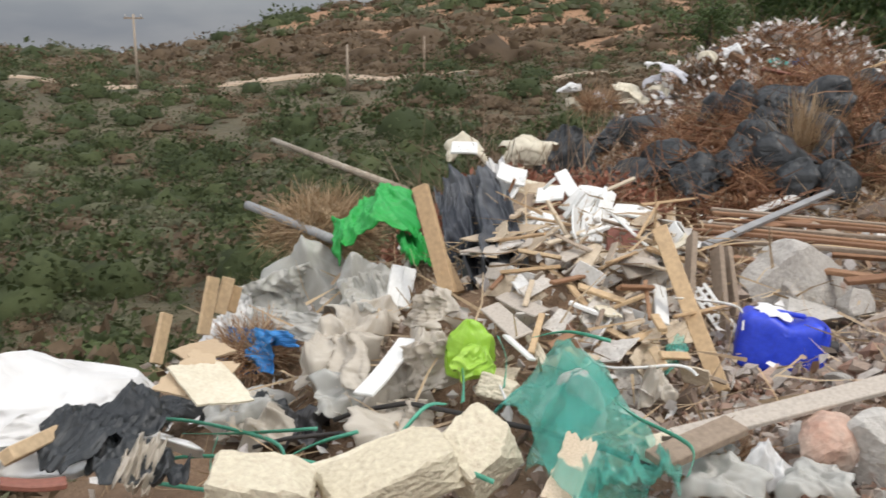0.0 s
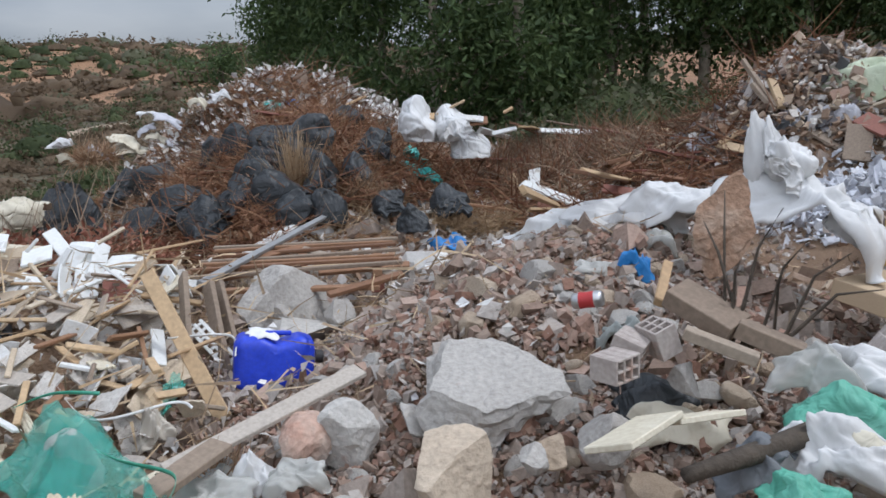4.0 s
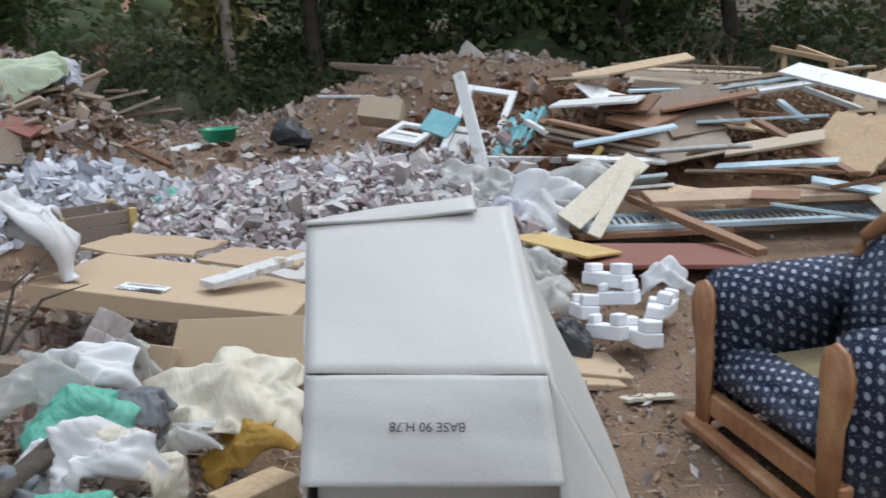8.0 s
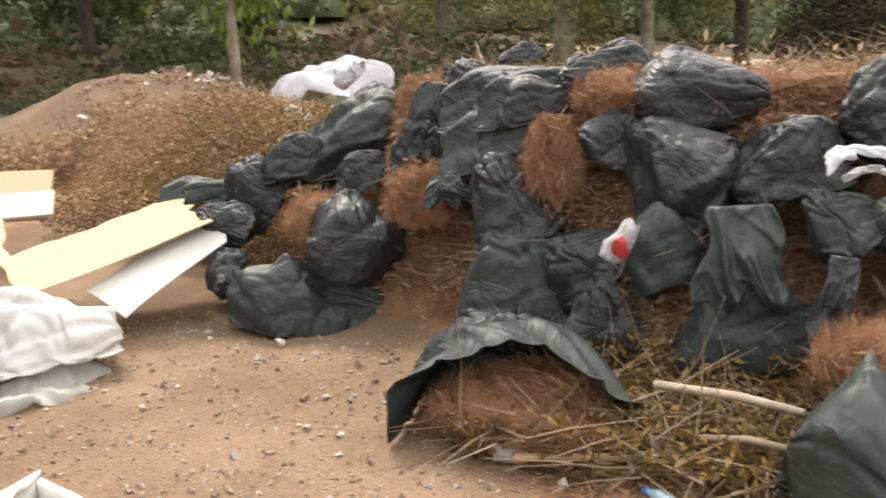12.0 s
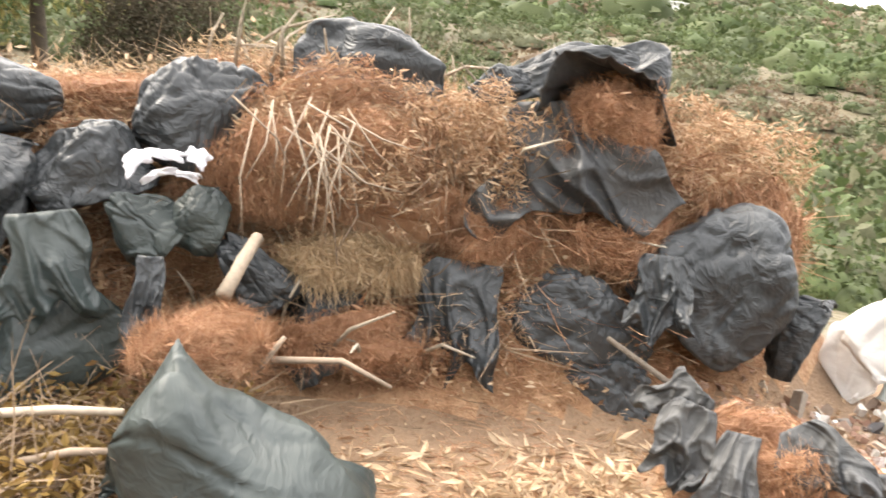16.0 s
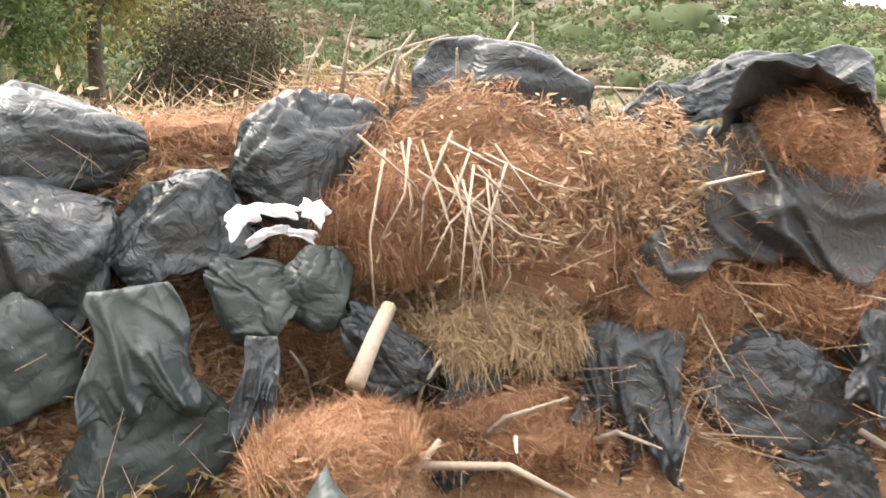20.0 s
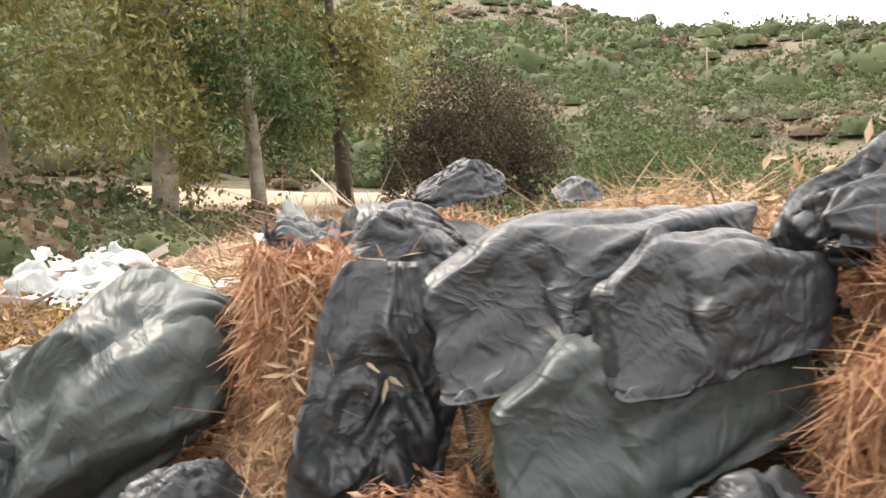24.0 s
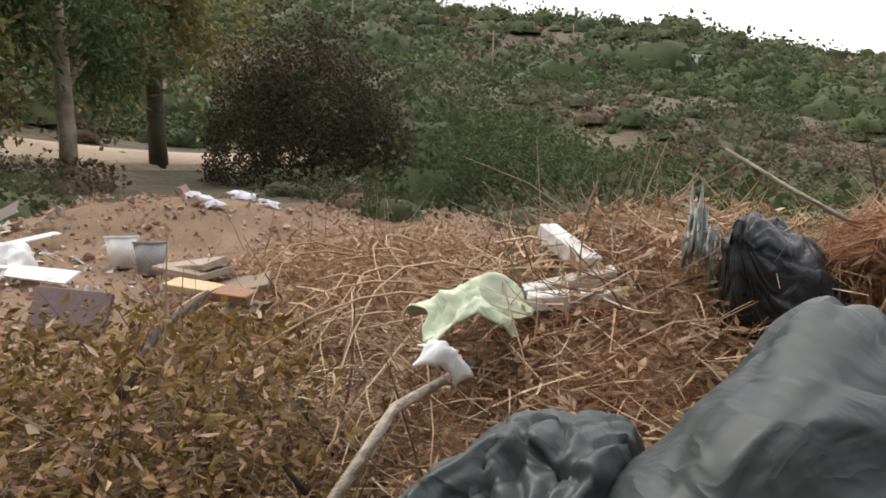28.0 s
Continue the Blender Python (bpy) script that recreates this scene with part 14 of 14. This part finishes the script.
for k in range(90):
    x, y = gq.uniform(5.2, 12.5), gq.uniform(4.8, 11.5)
    if math.hypot(x - 9.7, y - 5.2) < 1.3 or y < 0.55 * x + 0.4:
        continue
    a = np.array(on_ground(x, y, gq.uniform(0.02, 0.3)))
    w = gq.uniform(0, 6.3)
    b = a + np.array([math.cos(w), math.sin(w), gq.uniform(-0.15, 0.3)]) * gq.uniform(0.25, 1.1)
    b[2] = max(b[2], float(height(b[0], b[1])) + 0.02)
    plank(tuple(a), tuple(b), gq.uniform(0.05, 0.16), 0.025, [BROWN_WOOD, OLD_WOOD, RED_WOOD, PINE, WHITE_BOARD][k % 5], "broken timber thrown on the rubbish field", float(gq.uniform(-30, 30)), "plank", "plank", "timber on the rubbish field")
NORTH = [(2.2, 7.2, 7.6, 12.8)]
litter("tip_needles", 60000, NORTH, NEEDLES, "rusty pine needles between black bags", 0.12, 0.009, 61, lift=0.32, segments=1, clump=-0.1)
litter("tip_leaves", 22000, [(1.8, 7.8, 7.2, 13.2)], DRY_LEAF, "brown dry leaves on the far heap", 0.10, 0.05, 62, lift=0.16, blade=True, flat=0.7)
litter("tip_twigs", 3400, [(1.8, 8.0, 7.2, 14.5)], TWIG, "tangled brown twigs on the far heap", 0.5, 0.016, 63, lift=0.2, stand=0.3)
litter("tip_straw", 4200, [(3.6, 7.8, 6.6, 10.5)], STRAW, "tan straw on the far heap", 0.3, 0.010, 64, lift=0.15)
litter("field_brush", 3600, [(6.2, 10.4, 6.4, 10.0)], TWIG, "dark tangled brush among rubbish", 0.55, 0.014, 65, lift=0.3, stand=0.3)
litter("field_leaves", 9000, [(5.8, 10.8, 6.4, 13.6)], DRY_LEAF, "brown leaves among rubbish", 0.09, 0.045, 66, lift=0.12, blade=True)
litter("edge_twigs", 900, [(0.2, 2.0, 6.8, 9.0)], TWIG, "reddish dead twigs at the edge of the tip", 0.7, 0.011, 67, lift=0.2, stand=0.8, flat=0.7)
litter("edge_leaves", 7000, [(0.2, 2.4, 6.8, 9.2)], DEAD_RED, "dead red leaves at the edge of the tip", 0.08, 0.034, 68, lift=0.4, blade=True, flat=0.9)
litter("edge_straw", 2500, [(-0.9, -0.1, 6.3, 7.3)], STRAW, "tan straw mound at the edge of the tip", 0.2, 0.009, 69, lift=0.3, stand=0.2, flat=0.8)
litter("pile_sticks", 700, [(-0.9, 2.6, 3.6, 7.2)], SPLINTER, "thin splinters among broken boards", 0.28, 0.014, 70, lift=0.2, stand=0.15)
litter("pile_paper", 500, [(-1.5, 2.3, 2.8, 7.0)], SCRAP_PALE, "scraps of paper and film in the heap", 0.07, 0.05, 71, lift=0.16, blade=True, flat=0.6)
litter("field_paper", 5000, [(3.0, 12.0, 4.6, 14.0)], SCRAP_PALE, "scraps of paper and film across the field", 0.11, 0.08, 72, lift=0.1, blade=True, flat=0.5)
litter("ridge_paper", 11000, [(2.6, 9.6, 10.6, 14.8)], SCRAP_PALE, "pale scraps covering the far ridge", 0.13, 0.08, 73, lift=0.36, blade=True, flat=0.7, clump=-0.1)
scatter_chips("ridge_scrap", 8500, 2.0, 9.8, 9.0, 15.0, 0.065, SCRAP_MIX, "broken mixed scrap on the far ridge", 321, 0.25, (5.6, 12.0, 3.8, 2.9), 0.2)
scatter_chips("pile_scrap", 2400, -1.0, 2.6, 3.8, 7.2, 0.026, WOOD_CHIPS, "splinters and broken fibreboard in the pile", 322, 0.16, (1.1, 5.6, 1.7, 1.9), 0.06)
scatter_chips("field_scrap", 9000, 3.4, 13.0, 4.4, 13.0, 0.06, SCRAP_MIX, "mixed scrap over the rubbish field", 323, 0.22)
scatter_chips("heap_rubble", 2600, -1.9, 1.3, 2.2, 4.2, 0.03, RUBBLE, "rubble and dirt under torn film", 324, 0.4)
scatter_chips("tip_rubble", 7000, 1.6, 9.5, 3.6, 7.6, 0.035, RUBBLE, "broken stone beside the mound", 325, 0.5)
# vines, leaves and earth in the south of the yard
litter("vine_tangle", 3600, [(1.7, 4.0, -6.4, -4.5)], VINE, "pale dry vines hanging over the leaf heap", 0.22, 0.005, 81, 0.1, lift=0.2, stand=-0.05, flat=0.35, segments=4)
gv = np.random.default_rng(811)
vine_v, vine_f, vine_n = [], [], 0
for k in range(190):
    x, y = gv.uniform(2.1, 3.4), gv.uniform(-6.7, -5.4)
    top = np.array(on_ground(x, y, gv.uniform(0.05, 0.3)))
    way = np.array([gv.normal(0.35, 0.3), gv.normal(0.45, 0.25), 0]) * gv.uniform(0.4, 0.95)
    sag = gv.uniform(0.15, 0.5)
    bow = gv.normal(0, 0.12, 2)
    pts = []
    for u in np.linspace(0, 1, 7):
        q = top + way * u + np.array([bow[0] * math.sin(3.1 * u), bow[1] * math.sin(4.6 * u), 0.25 * u - (0.25 + sag) * u * u])
        pts.append([q[0], q[1], max(q[2], float(height(q[0], q[1])) + 0.02)])
    v, f = tube(np.array(pts), np.linspace(0.0042, 0.0018, 7), 4, k)
    vine_v.append(np.asarray(v))
    vine_f += [[i + vine_n for i in q] for q in f]
    vine_n += len(v)
tagged(thing("hanging_vines", mesh_of("hanging_vines", np.concatenate(vine_v), vine_f, VINE, True), Matrix.Identity(4), "long pale dry vines arching over the leaf heap", "garden waste"), kind="stuff")
litter("vine_leaves", 9000, [(1.7, 3.8, -6.8, -4.5)], DRY_LEAF, "curled rusty leaves on dry vines", 0.045, 0.014, 82, 0.1, lift=0.16, blade=True, flat=0.9)
litter("withered_brush", 1500, [(2.9, 5.2, -5.8, -4.1)], TWIG, "dark tangled withered brush", 0.35, 0.006, 83, lift=0.3, stand=0.1, flat=0.4)
litter("withered_leaves", 5000, [(2.9, 5.2, -5.8, -4.1)], DRY_LEAF, "brown withered leaves on brush", 0.05, 0.022, 84, lift=0.45, blade=True, flat=0.9)
litter("yard_leaves", 9000, [(-2.0, 9.0, -17.0, -7.5)], DRY_LEAF, "dry leaves on the earth of the yard", 0.08, 0.04, 85, lift=0.05, blade=True, clump=0.1)
scatter_chips("yard_earth", 9000, -2.5, 9.5, -18.0, -7.0, 0.03, RED_RUBBLE, "lumps of brown earth and stones in the yard", 326, 0.6)
litter("mound_scraps", 2600, [(1.9, 6.0, -0.4, 4.5)], SCRAP_MIX, "torn scraps between rubble on the mound", 0.05, 0.025, 481, lift=0.06, blade=True, flat=0.5)
litter("mound_splinters", 900, [(1.9, 6.0, -0.4, 4.5)], SPLINTER, "splinters between rubble on the mound", 0.12, 0.007, 482, lift=0.06, flat=0.3, stand=0.1)
litter("tip_splinters", 1200, [(-1.5, 3.4, 3.0, 7.2)], SPLINTER, "splinters between broken boards", 0.14, 0.008, 483, lift=0.1, flat=0.4, stand=0.1)
litter("yard_specks", 2600, [(0.0, 6.0, -3.2, 0.8)], DRY_LEAF, "leaf scraps trodden into the earth", 0.022, 0.009, 484, lift=0.006, blade=True, flat=0.1)
scatter_chips("yard_pebbles", 1800, 0.0, 6.0, -3.2, 0.8, 0.012, RUBBLE, "pebbles trodden into the earth", 485)
scatter_chips("end_rubble", 900, -4.9, -2.8, -2.9, -1.0, 0.03, RED_RUBBLE, "small stones and clods past the heap", 474)
scatter_chips("end_scraps", 260, -4.9, -2.9, -2.9, -1.3, 0.05, SCRAP_MIX, "mixed scraps on the earth past the heap", 475)
scatter_chips("end_paper", 60, -4.7, -3.2, -2.8, -1.9, 0.045, SCRAP_PALE, "pale scraps on the earth past the heap", 476)
scatter_chips("yard_litter", 1600, 3.0, 10.0, -15.0, -7.0, 0.05, SCRAP_PALE, "pale scraps scattered on the yard", 327, 0.15, (6.5, -11.0, 3.0, 3.0), 0.05)
litter("heap_brush", 2600, [(6.4, 10.6, -6.4, -2.6)], TWIG, "brown cut brush on a heap behind the yard", 0.45, 0.012, 86, 0.05, lift=0.3, stand=0.3, flat=0.7)
litter("heap_leaves", 12000, [(6.4, 10.6, -6.4, -2.6)], DRY_LEAF, "rusty leaves on a heap behind the yard", 0.09, 0.04, 87, 0.05, lift=0.35, blade=True, flat=0.9)
